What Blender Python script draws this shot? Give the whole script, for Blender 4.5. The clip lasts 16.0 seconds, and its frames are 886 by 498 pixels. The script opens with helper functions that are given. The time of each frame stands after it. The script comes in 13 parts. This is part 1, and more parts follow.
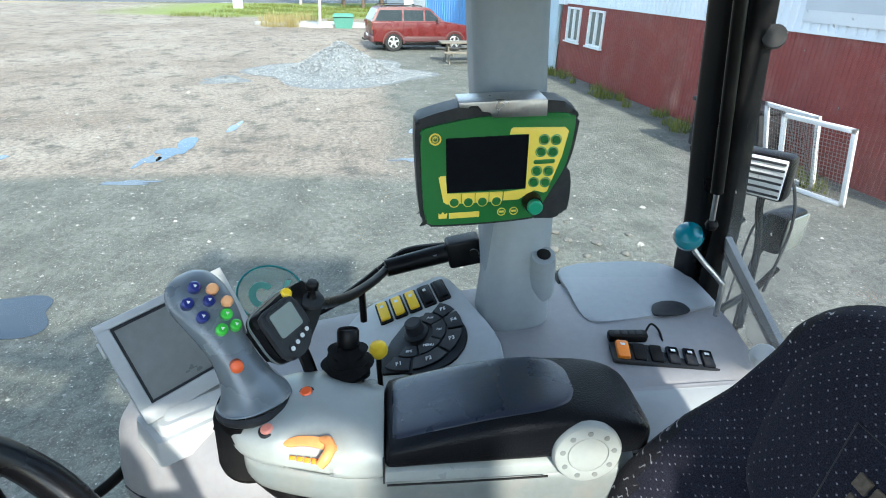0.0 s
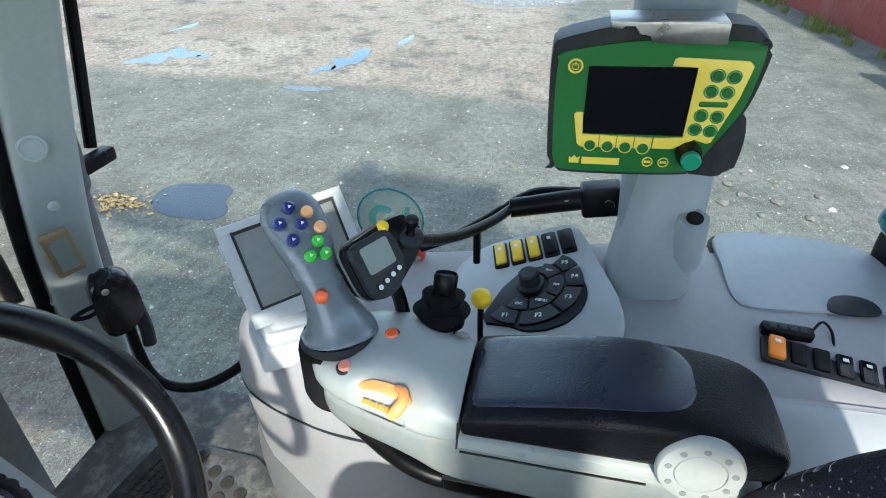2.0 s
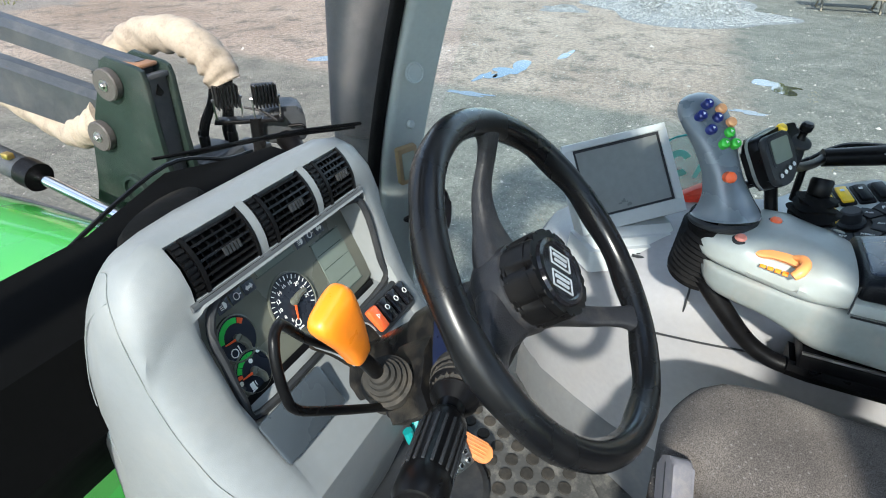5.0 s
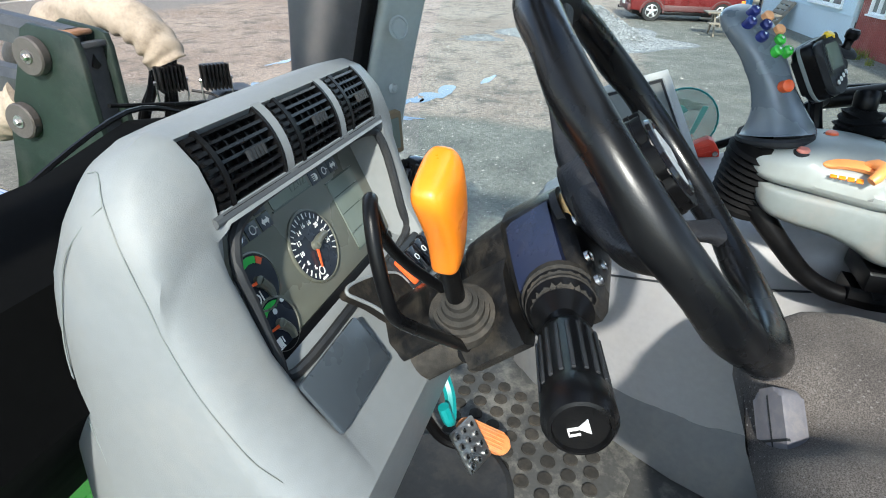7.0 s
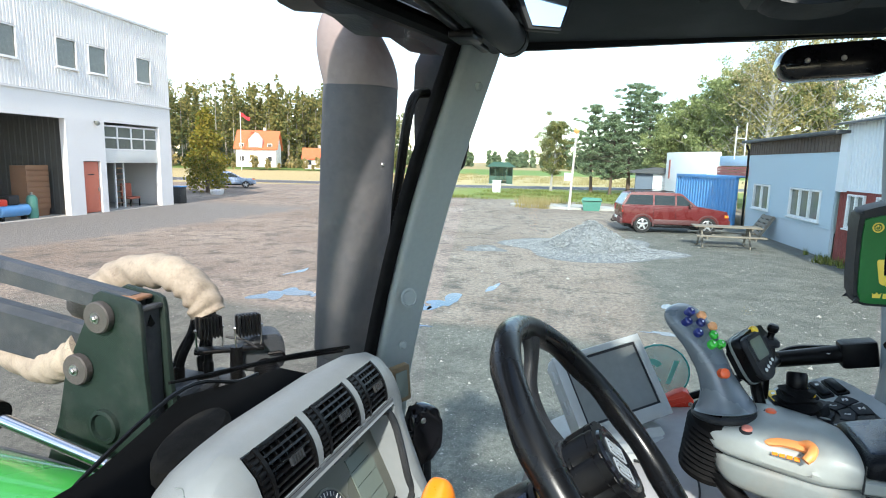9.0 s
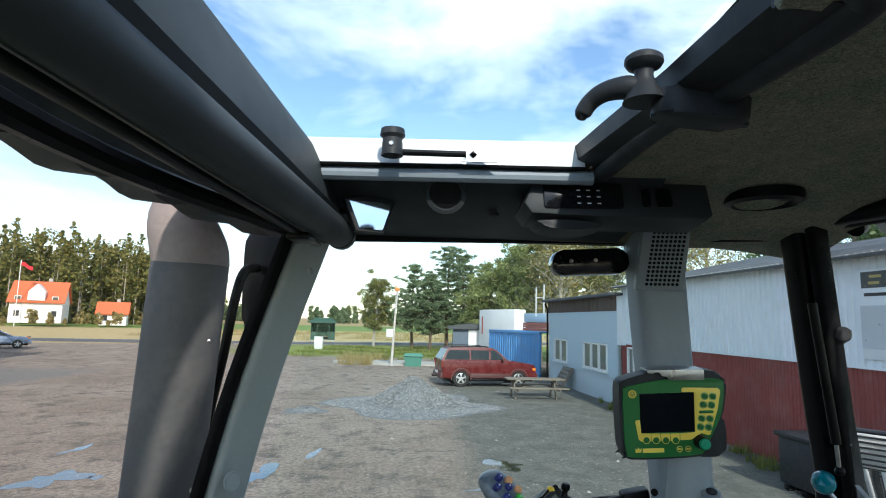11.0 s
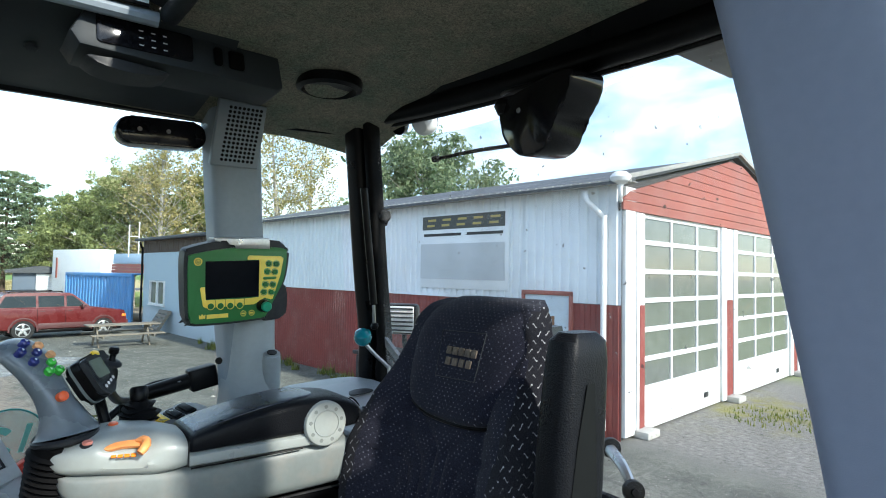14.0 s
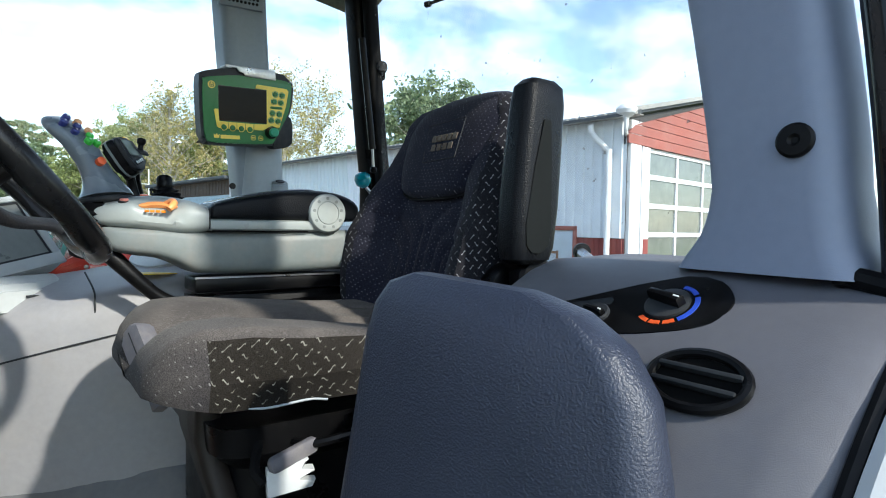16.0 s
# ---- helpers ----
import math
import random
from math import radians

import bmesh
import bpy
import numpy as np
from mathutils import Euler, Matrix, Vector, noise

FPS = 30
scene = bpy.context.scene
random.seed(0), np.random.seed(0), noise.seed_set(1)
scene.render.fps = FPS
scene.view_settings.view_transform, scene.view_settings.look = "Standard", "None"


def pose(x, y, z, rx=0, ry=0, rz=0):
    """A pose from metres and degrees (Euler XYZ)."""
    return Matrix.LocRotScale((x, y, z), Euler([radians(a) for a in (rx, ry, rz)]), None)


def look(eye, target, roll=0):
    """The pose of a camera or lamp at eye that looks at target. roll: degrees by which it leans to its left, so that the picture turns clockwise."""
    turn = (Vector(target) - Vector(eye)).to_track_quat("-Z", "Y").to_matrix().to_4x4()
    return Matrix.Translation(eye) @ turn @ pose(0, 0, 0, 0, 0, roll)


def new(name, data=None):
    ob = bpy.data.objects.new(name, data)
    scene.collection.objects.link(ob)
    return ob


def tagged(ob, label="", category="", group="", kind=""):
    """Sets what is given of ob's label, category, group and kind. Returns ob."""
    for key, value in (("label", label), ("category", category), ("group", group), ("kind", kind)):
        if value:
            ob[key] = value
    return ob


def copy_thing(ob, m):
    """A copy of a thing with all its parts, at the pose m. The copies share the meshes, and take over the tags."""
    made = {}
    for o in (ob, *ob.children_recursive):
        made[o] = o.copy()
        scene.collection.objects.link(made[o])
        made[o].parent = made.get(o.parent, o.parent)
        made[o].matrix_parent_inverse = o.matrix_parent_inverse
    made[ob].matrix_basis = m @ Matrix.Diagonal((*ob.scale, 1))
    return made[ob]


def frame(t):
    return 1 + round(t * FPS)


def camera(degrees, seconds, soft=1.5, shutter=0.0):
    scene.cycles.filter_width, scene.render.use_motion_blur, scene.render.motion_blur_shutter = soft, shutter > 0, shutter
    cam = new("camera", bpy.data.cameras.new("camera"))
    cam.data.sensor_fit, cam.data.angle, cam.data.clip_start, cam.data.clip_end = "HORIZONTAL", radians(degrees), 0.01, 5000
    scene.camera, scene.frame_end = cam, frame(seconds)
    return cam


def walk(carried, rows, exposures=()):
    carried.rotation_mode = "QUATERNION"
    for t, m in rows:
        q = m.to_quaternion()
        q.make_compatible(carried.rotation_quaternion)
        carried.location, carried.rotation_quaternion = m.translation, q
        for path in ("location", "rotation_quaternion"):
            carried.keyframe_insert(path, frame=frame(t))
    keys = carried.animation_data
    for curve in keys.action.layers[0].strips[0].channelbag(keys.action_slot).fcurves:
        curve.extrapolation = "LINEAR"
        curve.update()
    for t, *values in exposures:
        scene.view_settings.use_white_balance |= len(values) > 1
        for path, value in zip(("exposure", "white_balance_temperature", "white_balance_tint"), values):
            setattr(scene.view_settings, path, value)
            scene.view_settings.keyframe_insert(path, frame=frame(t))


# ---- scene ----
# camera and its walk
cam = camera(75.3, 16.0, soft=1.0)
PATH = [
    (0, (-0.28, 0.396, 3.0), (1.515, 0.212, 2.138), 1.7),
    (0.5, (-0.21, 0.354, 2.987), (1.566, 0.143, 2.09), 1.8),
    (1, (-0.159, 0.33, 2.977), (1.598, 0.177, 2.034), 1.7),
    (1.5, (-0.15, 0.31, 2.976), (1.572, 0.347, 1.959), 1.7),
    (2, (-0.172, 0.345, 2.972), (1.472, 0.662, 1.879), 1.3),
    (2.5, (-0.213, 0.392, 2.964), (1.329, 0.962, 1.824), 1.0),
    (3, (-0.277, 0.445, 2.957), (1.203, 1.141, 1.805), 0.9),
    (3.5, (-0.34, 0.493, 2.938), (1.122, 1.241, 1.797), 1.0),
    (4, (-0.398, 0.565, 2.915), (1.069, 1.335, 1.795), 1.0),
    (4.2, (-0.43, 0.592, 2.904), (1.043, 1.364, 1.793), 1.0),
    (6.3, (-0.628, 0.719, 2.833), (1.052, 1.24, 1.88), 1.5),
    (6.5, (-0.615, 0.738, 2.8), (1.071, 1.245, 1.851), 1.6),
    (7, (-0.558, 0.815, 2.7), (1.13, 1.312, 1.748), 1.7),
    (7.5, (-0.493, 0.875, 2.646), (1.183, 1.395, 1.687), 1.6),
    (8, (-0.489, 0.862, 2.652), (1.246, 1.404, 1.817), 1.4),
    (8.2, (-0.523, 0.841, 2.701), (1.245, 1.394, 1.947), 1.2),
    (8.5, (-0.571, 0.812, 2.763), (1.252, 1.382, 2.17), 1.4),
    (9, (-0.68, 0.771, 2.877), (1.203, 1.372, 2.572), 1.4),
    (9.2, (-0.733, 0.759, 2.905), (1.165, 1.354, 2.699), 1.4),
    (11.3, (-0.811, 0.764, 2.942), (1.163, 0.649, 3.241), 0.9),
    (11.5, (-0.801, 0.76, 2.949), (1.161, 0.52, 3.256), 1.0),
    (12, (-0.799, 0.748, 2.956), (1.095, 0.185, 3.264), 0.9),
    (12.5, (-0.786, 0.72, 2.95), (1.023, -0.089, 3.222), 0.8),
    (13, (-0.795, 0.688, 2.929), (0.918, -0.32, 3.154), 0.8),
    (13.5, (-0.795, 0.674, 2.851), (0.832, -0.477, 3.018), 0.9),
    (14, (-0.84, 0.682, 2.757), (0.752, -0.526, 2.84), 1.0),
    (14.5, (-0.894, 0.688, 2.672), (0.679, -0.548, 2.671), 1.0),
    (15, (-0.928, 0.685, 2.606), (0.63, -0.567, 2.548), 1.0),
    (15.2, (-0.944, 0.691, 2.562), (0.614, -0.561, 2.497), 1.1),
    (15.5, (-0.964, 0.688, 2.505), (0.615, -0.538, 2.449), 1.0),
    (16, (-0.995, 0.73, 2.415), (0.613, -0.457, 2.336), 1.0),
]
walk(cam, [(t, look(eye, aim, roll)) for t, eye, aim, roll in PATH],
     [(t, stops, 6250, 5) for t, stops in ((0, 2.14), (2, 2.1), (4.0, 2.0), (6.5, 1.94), (8, 1.85), (9.0, 1.8), (9.2, 1.6), (11.3, 1.05), (12, 1.18), (13, 1.38), (14.5, 1.66), (16, 1.52))])

# ---- light: low sun from behind the tractor, broken cloud ----
SUN_ELEV, SUN_FROM = 33.5, (-0.97, -0.22)
world = bpy.data.worlds.new("sky")
scene.world = world
world.use_nodes = True
wn, wl = world.node_tree.nodes, world.node_tree.links
wn.clear()
w_out = wn.new("ShaderNodeOutputWorld")
w_bg = wn.new("ShaderNodeBackground")
w_sky = wn.new("ShaderNodeTexSky")
w_sky.sky_type, w_sky.sun_disc = "NISHITA", False
w_sky.sun_elevation = radians(SUN_ELEV)
w_sky.sun_rotation = math.atan2(SUN_FROM[0], SUN_FROM[1])
w_sky.air_density, w_sky.dust_density, w_sky.ozone_density = 1.0, 0.3, 1.2
w_co = wn.new("ShaderNodeTexCoord")
w_sep = wn.new("ShaderNodeSeparateXYZ")
wl.new(w_co.outputs["Generated"], w_sep.inputs[0])
# clouds: the direction is laid on a flat layer, so that they draw together towards the horizon
w_h = wn.new("ShaderNodeMath"); w_h.operation = "ADD"; w_h.inputs[1].default_value = 0.12
wl.new(w_sep.outputs["Z"], w_h.inputs[0])
w_hm = wn.new("ShaderNodeMath"); w_hm.operation = "MAXIMUM"; w_hm.inputs[1].default_value = 0.05
wl.new(w_h.outputs[0], w_hm.inputs[0])
w_dx = wn.new("ShaderNodeMath"); w_dx.operation = "DIVIDE"
w_dy = wn.new("ShaderNodeMath"); w_dy.operation = "DIVIDE"
wl.new(w_sep.outputs["X"], w_dx.inputs[0]); wl.new(w_hm.outputs[0], w_dx.inputs[1])
wl.new(w_sep.outputs["Y"], w_dy.inputs[0]); wl.new(w_hm.outputs[0], w_dy.inputs[1])
w_cmb = wn.new("ShaderNodeCombineXYZ")
wl.new(w_dx.outputs[0], w_cmb.inputs["X"]); wl.new(w_dy.outputs[0], w_cmb.inputs["Y"])
w_noise = wn.new("ShaderNodeTexNoise")
w_noise.inputs["Scale"].default_value, w_noise.inputs["Detail"].default_value, w_noise.inputs["Roughness"].default_value = 1.1, 7, 0.58
w_noise.inputs["Distortion"].default_value = 0.35
wl.new(w_cmb.outputs[0], w_noise.inputs["Vector"])
w_ramp = wn.new("ShaderNodeValToRGB")
w_ramp.color_ramp.elements[0].position, w_ramp.color_ramp.elements[1].position = 0.45, 0.66
wl.new(w_noise.outputs["Fac"], w_ramp.inputs[0])
w_mix = wn.new("ShaderNodeMix"); w_mix.data_type = "RGBA"
w_low = wn.new("ShaderNodeMapRange")
w_low.inputs["From Max"].default_value, w_low.inputs["To Min"].default_value = 0.45, 0.40
wl.new(w_sep.outputs["Z"], w_low.inputs["Value"])
w_amt = wn.new("ShaderNodeMath"); w_amt.operation = "MULTIPLY"
wl.new(w_ramp.outputs["Color"], w_amt.inputs[0]); wl.new(w_low.outputs[0], w_amt.inputs[1])
wl.new(w_amt.outputs[0], w_mix.inputs["Factor"])
wl.new(w_sky.outputs[0], w_mix.inputs[6])
w_mix.inputs[7].default_value = (5.6, 6.0, 6.5, 1)
wl.new(w_mix.outputs[2], w_bg.inputs["Color"])
w_bg.inputs["Strength"].default_value = 0.12
wl.new(w_bg.outputs[0], w_out.inputs["Surface"])

sun_data = bpy.data.lights.new("sun", "SUN")
sun_data.energy, sun_data.angle, sun_data.color = 2.1, radians(2.0), (1.0, 0.94, 0.85)
sun = new("sun", sun_data)
sun_up = math.tan(radians(SUN_ELEV))
sun.matrix_world = look((SUN_FROM[0] * 30, SUN_FROM[1] * 30, sun_up * 30), (0, 0, 0))

# ---- materials ----
def node_mat(name):
    m = bpy.data.materials.new(name)
    m.use_nodes = True
    nt = m.node_tree
    return m, nt.nodes, nt.links, nt.nodes["Principled BSDF"]


def mat(name, col, rough=0.5, var=0.12, s1=7.0, s2=90.0, bump=0.0, bscale=400.0, bdist=0.002, metal=0.0, coat=0.0, dirt=None, dirt_amt=0.35, rvar=0.12, spec=0.5):
    """A plain surface: colour uneven at two scales, fine relief, optional dust of another colour in blotches."""
    m, n, l, b = node_mat(name)
    co = n.new("ShaderNodeTexCoord")
    a = n.new("ShaderNodeTexNoise"); a.inputs["Scale"].default_value = s1; a.inputs["Detail"].default_value = 5
    c = n.new("ShaderNodeTexNoise"); c.inputs["Scale"].default_value = s2; c.inputs["Detail"].default_value = 3
    l.new(co.outputs["Object"], a.inputs["Vector"]); l.new(co.outputs["Object"], c.inputs["Vector"])
    add = n.new("ShaderNodeMath"); add.operation = "ADD"
    l.new(a.outputs["Fac"], add.inputs[0]); l.new(c.outputs["Fac"], add.inputs[1])
    mr = n.new("ShaderNodeMapRange")
    mr.inputs["From Min"].default_value, mr.inputs["From Max"].default_value = 0.6, 1.4
    mr.inputs["To Min"].default_value, mr.inputs["To Max"].default_value = 1 - var, 1 + var
    l.new(add.outputs[0], mr.inputs["Value"])
    mul = n.new("ShaderNodeVectorMath"); mul.operation = "SCALE"; mul.inputs[0].default_value = col
    l.new(mr.outputs[0], mul.inputs["Scale"])
    last = mul.outputs[0]
    if dirt:
        d = n.new("ShaderNodeTexNoise"); d.inputs["Scale"].default_value = s1 * 1.7; d.inputs["Detail"].default_value = 8; d.inputs["Roughness"].default_value = 0.7
        l.new(co.outputs["Object"], d.inputs["Vector"])
        dr = n.new("ShaderNodeMapRange"); dr.inputs["From Min"].default_value, dr.inputs["From Max"].default_value = 0.48, 0.72
        dr.inputs["To Max"].default_value = dirt_amt
        l.new(d.outputs["Fac"], dr.inputs["Value"])
        mx = n.new("ShaderNodeMix"); mx.data_type = "RGBA"
        l.new(dr.outputs[0], mx.inputs["Factor"]); l.new(last, mx.inputs[6]); mx.inputs[7].default_value = (*dirt, 1)
        last = mx.outputs[2]
    l.new(last, b.inputs["Base Color"])
    rr = n.new("ShaderNodeMapRange")
    rr.inputs["From Min"].default_value, rr.inputs["From Max"].default_value = 0.3, 0.7
    rr.inputs["To Min"].default_value, rr.inputs["To Max"].default_value = max(0.03, rough - rvar), min(1, rough + rvar)
    l.new(a.outputs["Fac"], rr.inputs["Value"]); l.new(rr.outputs[0], b.inputs["Roughness"])
    b.inputs["Metallic"].default_value, b.inputs["Coat Weight"].default_value = metal, coat
    b.inputs["Specular IOR Level"].default_value = spec
    if bump:
        t = n.new("ShaderNodeTexNoise"); t.inputs["Scale"].default_value = bscale; t.inputs["Detail"].default_value = 2
        l.new(co.outputs["Object"], t.inputs["Vector"])
        bp = n.new("ShaderNodeBump"); bp.inputs["Strength"].default_value = bump; bp.inputs["Distance"].default_value = bdist
        l.new(t.outputs["Fac"], bp.inputs["Height"]); l.new(bp.outputs[0], b.inputs["Normal"])
    return m


DUST = (0.30, 0.27, 0.23)
P_LIGHT = mat("light_grey_plastic", (0.42, 0.44, 0.44), 0.45, 0.06, 5, 60, 0.12, 900, dirt=(0.36, 0.34, 0.31), dirt_amt=0.3)
P_MID = mat("warm_grey_plastic", (0.285, 0.28, 0.288), 0.5, 0.08, 5, 70, 0.15, 900, dirt=(0.33, 0.30, 0.27), dirt_amt=0.3)
P_LID = mat("grey_lid_plastic", (0.30, 0.32, 0.33), 0.48, 0.07, 5, 70, 0.15, 900, dirt=(0.33, 0.32, 0.30), dirt_amt=0.25)
P_PILLAR = mat("blue_grey_pillar_plastic", (0.22, 0.255, 0.285), 0.55, 0.06, 4, 80, 0.12, 900, dirt=(0.26, 0.26, 0.25), dirt_amt=0.15)
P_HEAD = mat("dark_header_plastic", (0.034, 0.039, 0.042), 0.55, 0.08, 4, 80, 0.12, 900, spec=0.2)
P_POD = mat("grey_pod_plastic", (0.195, 0.208, 0.212), 0.48, 0.06, 5, 60, 0.14, 900, dirt=(0.30, 0.28, 0.25), dirt_amt=0.25)
P_APIL = mat("green_grey_pillar_plastic", (0.30, 0.335, 0.325), 0.45, 0.06, 4, 80, 0.12, 900, dirt=(0.33, 0.32, 0.29), dirt_amt=0.25)
P_JOY = mat("slate_grey_grip_plastic", (0.135, 0.16, 0.18), 0.32, 0.06, 9, 90, 0.05, 900, coat=0.25)
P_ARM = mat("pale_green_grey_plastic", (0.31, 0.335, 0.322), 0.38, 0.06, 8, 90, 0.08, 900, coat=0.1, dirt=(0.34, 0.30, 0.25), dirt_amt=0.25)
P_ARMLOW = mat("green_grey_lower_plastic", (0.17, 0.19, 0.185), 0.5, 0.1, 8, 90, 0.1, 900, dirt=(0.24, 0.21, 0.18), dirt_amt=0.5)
P_BLACK = mat("black_plastic", (0.0035, 0.0035, 0.004), 0.36, 0.2, 8, 90, 0.1, 900, dirt=DUST, dirt_amt=0.018, spec=0.16)
P_DARK = mat("dark_grey_plastic", (0.024, 0.026, 0.029), 0.5, 0.15, 8, 90, 0.1, 900, dirt=DUST, dirt_amt=0.08, spec=0.2)
P_RIM = mat("worn_black_rim_plastic", (0.0045, 0.0048, 0.0056), 0.26, 0.2, 12, 120, 0.05, 900, dirt=(0.2, 0.18, 0.16), dirt_amt=0.015, spec=0.3)
P_GLOSS = mat("gloss_black_plastic", (0.008, 0.008, 0.01), 0.12, 0.2, 8, 90, spec=0.3)
RUBBER = mat("black_rubber", (0.0048, 0.0048, 0.0052), 0.7, 0.25, 10, 120, 0.3, 600, dirt=(0.1, 0.09, 0.08), dirt_amt=0.08, spec=0.08)
RUBBER_DUSTY = mat("dusty_rubber", (0.035, 0.033, 0.03), 0.85, 0.3, 14, 120, 0.35, 500, dirt=(0.16, 0.13, 0.10), dirt_amt=0.3, spec=0.1)
MAT_FLOOR = mat("dusty_grey_floor_rubber", (0.07, 0.07, 0.068), 0.7, 0.2, 9, 90, 0.3, 500, dirt=(0.34, 0.32, 0.28), dirt_amt=0.6, spec=0.2)
VINYL = mat("black_grained_vinyl", (0.0065, 0.0072, 0.009), 0.34, 0.2, 10, 120, 0.5, 380, spec=0.13)
VINYL_BLUE = mat("dark_grained_seat_shell", (0.022, 0.028, 0.048), 0.42, 0.12, 8, 120, 0.55, 420)
PAD_BLUE = mat("blue_black_pad_vinyl", (0.018, 0.023, 0.040), 0.28, 0.15, 9, 120, 0.3, 520, spec=0.5, coat=0.15)
STEEL = mat("dull_steel", (0.42, 0.42, 0.42), 0.35, 0.15, 20, 150, 0.1, 600, metal=1.0)
STEEL_WHITE = mat("pale_painted_metal", (0.66, 0.67, 0.67), 0.45, 0.06, 5, 70, 0.05, 600, dirt=(0.4, 0.37, 0.32), dirt_amt=0.2)
BLACK_PAINT = mat("black_painted_steel", (0.0032, 0.0032, 0.0036), 0.36, 0.2, 8, 90, 0.1, 500, dirt=(0.1, 0.1, 0.09), dirt_amt=0.03, spec=0.12)
LOADER = mat("loader_dark_steel_paint", (0.035, 0.042, 0.05), 0.5, 0.25, 6, 60, 0.2, 300, dirt=(0.16, 0.16, 0.15), dirt_amt=0.3)
LOADER_GREEN = mat("loader_green_black_paint", (0.012, 0.024, 0.020), 0.5, 0.25, 6, 60, 0.2, 300, dirt=(0.12, 0.12, 0.12), dirt_amt=0.18, spec=0.3)
HOOD_GREEN = mat("bright_green_hood_paint", (0.06, 0.42, 0.06), 0.28, 0.05, 4, 60, 0.02, 400, coat=0.6)
EXHAUST = mat("sooty_exhaust_metal", (0.075, 0.08, 0.09), 0.6, 0.2, 4, 50, 0.2, 300, dirt=(0.20, 0.19, 0.18), dirt_amt=0.35)
EXHAUST_TOP = mat("bleached_exhaust_elbow", (0.28, 0.24, 0.235), 0.7, 0.15, 5, 50, 0.2, 300, dirt=(0.16, 0.14, 0.13), dirt_amt=0.5)
HOSE_CLOTH = mat("beige_hose_sleeve", (0.34, 0.30, 0.24), 0.85, 0.18, 12, 120, 0.5, 300, dirt=(0.15, 0.12, 0.09), dirt_amt=0.7)
ORANGE = mat("orange_plastic", (0.90, 0.24, 0.012), 0.35, 0.06, 15, 120, 0.05, 600, coat=0.2)
ORANGE_PALE = mat("faded_orange_plastic", (0.86, 0.33, 0.10), 0.4, 0.08, 15, 120, 0.05, 600)
PEDAL_ORANGE = mat("worn_orange_pedal_rubber", (0.62, 0.22, 0.07), 0.6, 0.2, 25, 150, 0.3, 400, dirt=(0.25, 0.18, 0.12), dirt_amt=0.6)
YELLOW = mat("yellow_plastic", (0.86, 0.56, 0.02), 0.35, 0.05, 15, 120)
RED_PL = mat("red_plastic", (0.60, 0.04, 0.02), 0.35, 0.08, 15, 120)
PINK_BTN = mat("faded_red_button", (0.72, 0.26, 0.20), 0.4, 0.08, 15, 120)
RED_BTN = mat("orange_red_button", (0.80, 0.12, 0.03), 0.35, 0.06, 15, 120)
BLUE_BTN = mat("navy_button", (0.012, 0.022, 0.16), 0.3, 0.08, 15, 120, coat=0.3)
GREEN_BTN = mat("bright_green_button", (0.06, 0.50, 0.05), 0.3, 0.08, 15, 120, coat=0.3)
PEACH_BTN = mat("peach_button", (0.82, 0.40, 0.18), 0.4, 0.08, 15, 120)
TEAL = mat("teal_gloss_knob", (0.005, 0.16, 0.20), 0.15, 0.08, 15, 120, coat=0.5)
TEAL_DARK = mat("teal_handle", (0.01, 0.22, 0.22), 0.35, 0.08, 15, 120)
MON_GREEN = mat("green_terminal_paint", (0.012, 0.13, 0.025), 0.42, 0.05, 8, 90, 0.05, 700)
MON_YELLOW = mat("terminal_yellow", (0.80, 0.60, 0.09), 0.45, 0.04, 8, 90)
MON_GREENKNOB = mat("terminal_green_knob", (0.01, 0.25, 0.13), 0.4, 0.06, 8, 90)
SCREEN = mat("dark_glass_screen", (0.006, 0.007, 0.009), 0.16, 0.15, 6, 60, spec=0.06)
SCREEN_TERM = mat("grey_matt_screen", (0.17, 0.18, 0.175), 0.34, 0.12, 6, 60, spec=0.9)
LCD = mat("grey_green_lcd", (0.17, 0.20, 0.17), 0.22, 0.05, 6, 60)
LCD_BAR = mat("lcd_dark_bar", (0.07, 0.09, 0.075), 0.3, 0.05, 6, 60)
CLUSTER = mat("olive_grey_instrument_face", (0.115, 0.118, 0.095), 0.32, 0.06, 6, 60)
DIAL_DARK = mat("dark_dial_face", (0.018, 0.022, 0.032), 0.3, 0.08, 6, 60)
PALE_INK = mat("grey_printed_ink", (0.30, 0.33, 0.36), 0.5, 0.03)
TILE_DARK = mat("blue_grey_tile", (0.05, 0.06, 0.075), 0.35, 0.05)
WHITE_INK = mat("white_ink", (0.78, 0.78, 0.76), 0.5, 0.03)
BLACK_INK = mat("black_ink", (0.02, 0.02, 0.02), 0.5, 0.03)
GREEN_INK = mat("green_ink", (0.03, 0.46, 0.06), 0.45, 0.04)
RED_INK = mat("red_orange_ink", (0.75, 0.10, 0.02), 0.45, 0.04)
BLUE_INK = mat("blue_ink", (0.03, 0.08, 0.5), 0.45, 0.04)
TAN_FRAME = mat("tan_frame_plastic", (0.19, 0.135, 0.07), 0.5, 0.08, 15, 120)
WHITE_PAINT = mat("white_wall_paint", (0.78, 0.78, 0.77), 0.6, 0.06, 0.8, 12, 0.05, 60, dirt=(0.55, 0.53, 0.48), dirt_amt=0.25)
SHOP_WHITE = mat("pale_corrugated_sheet", (0.72, 0.76, 0.79), 0.5, 0.06, 0.7, 10, 0.03, 80, dirt=(0.45, 0.45, 0.42), dirt_amt=0.25)
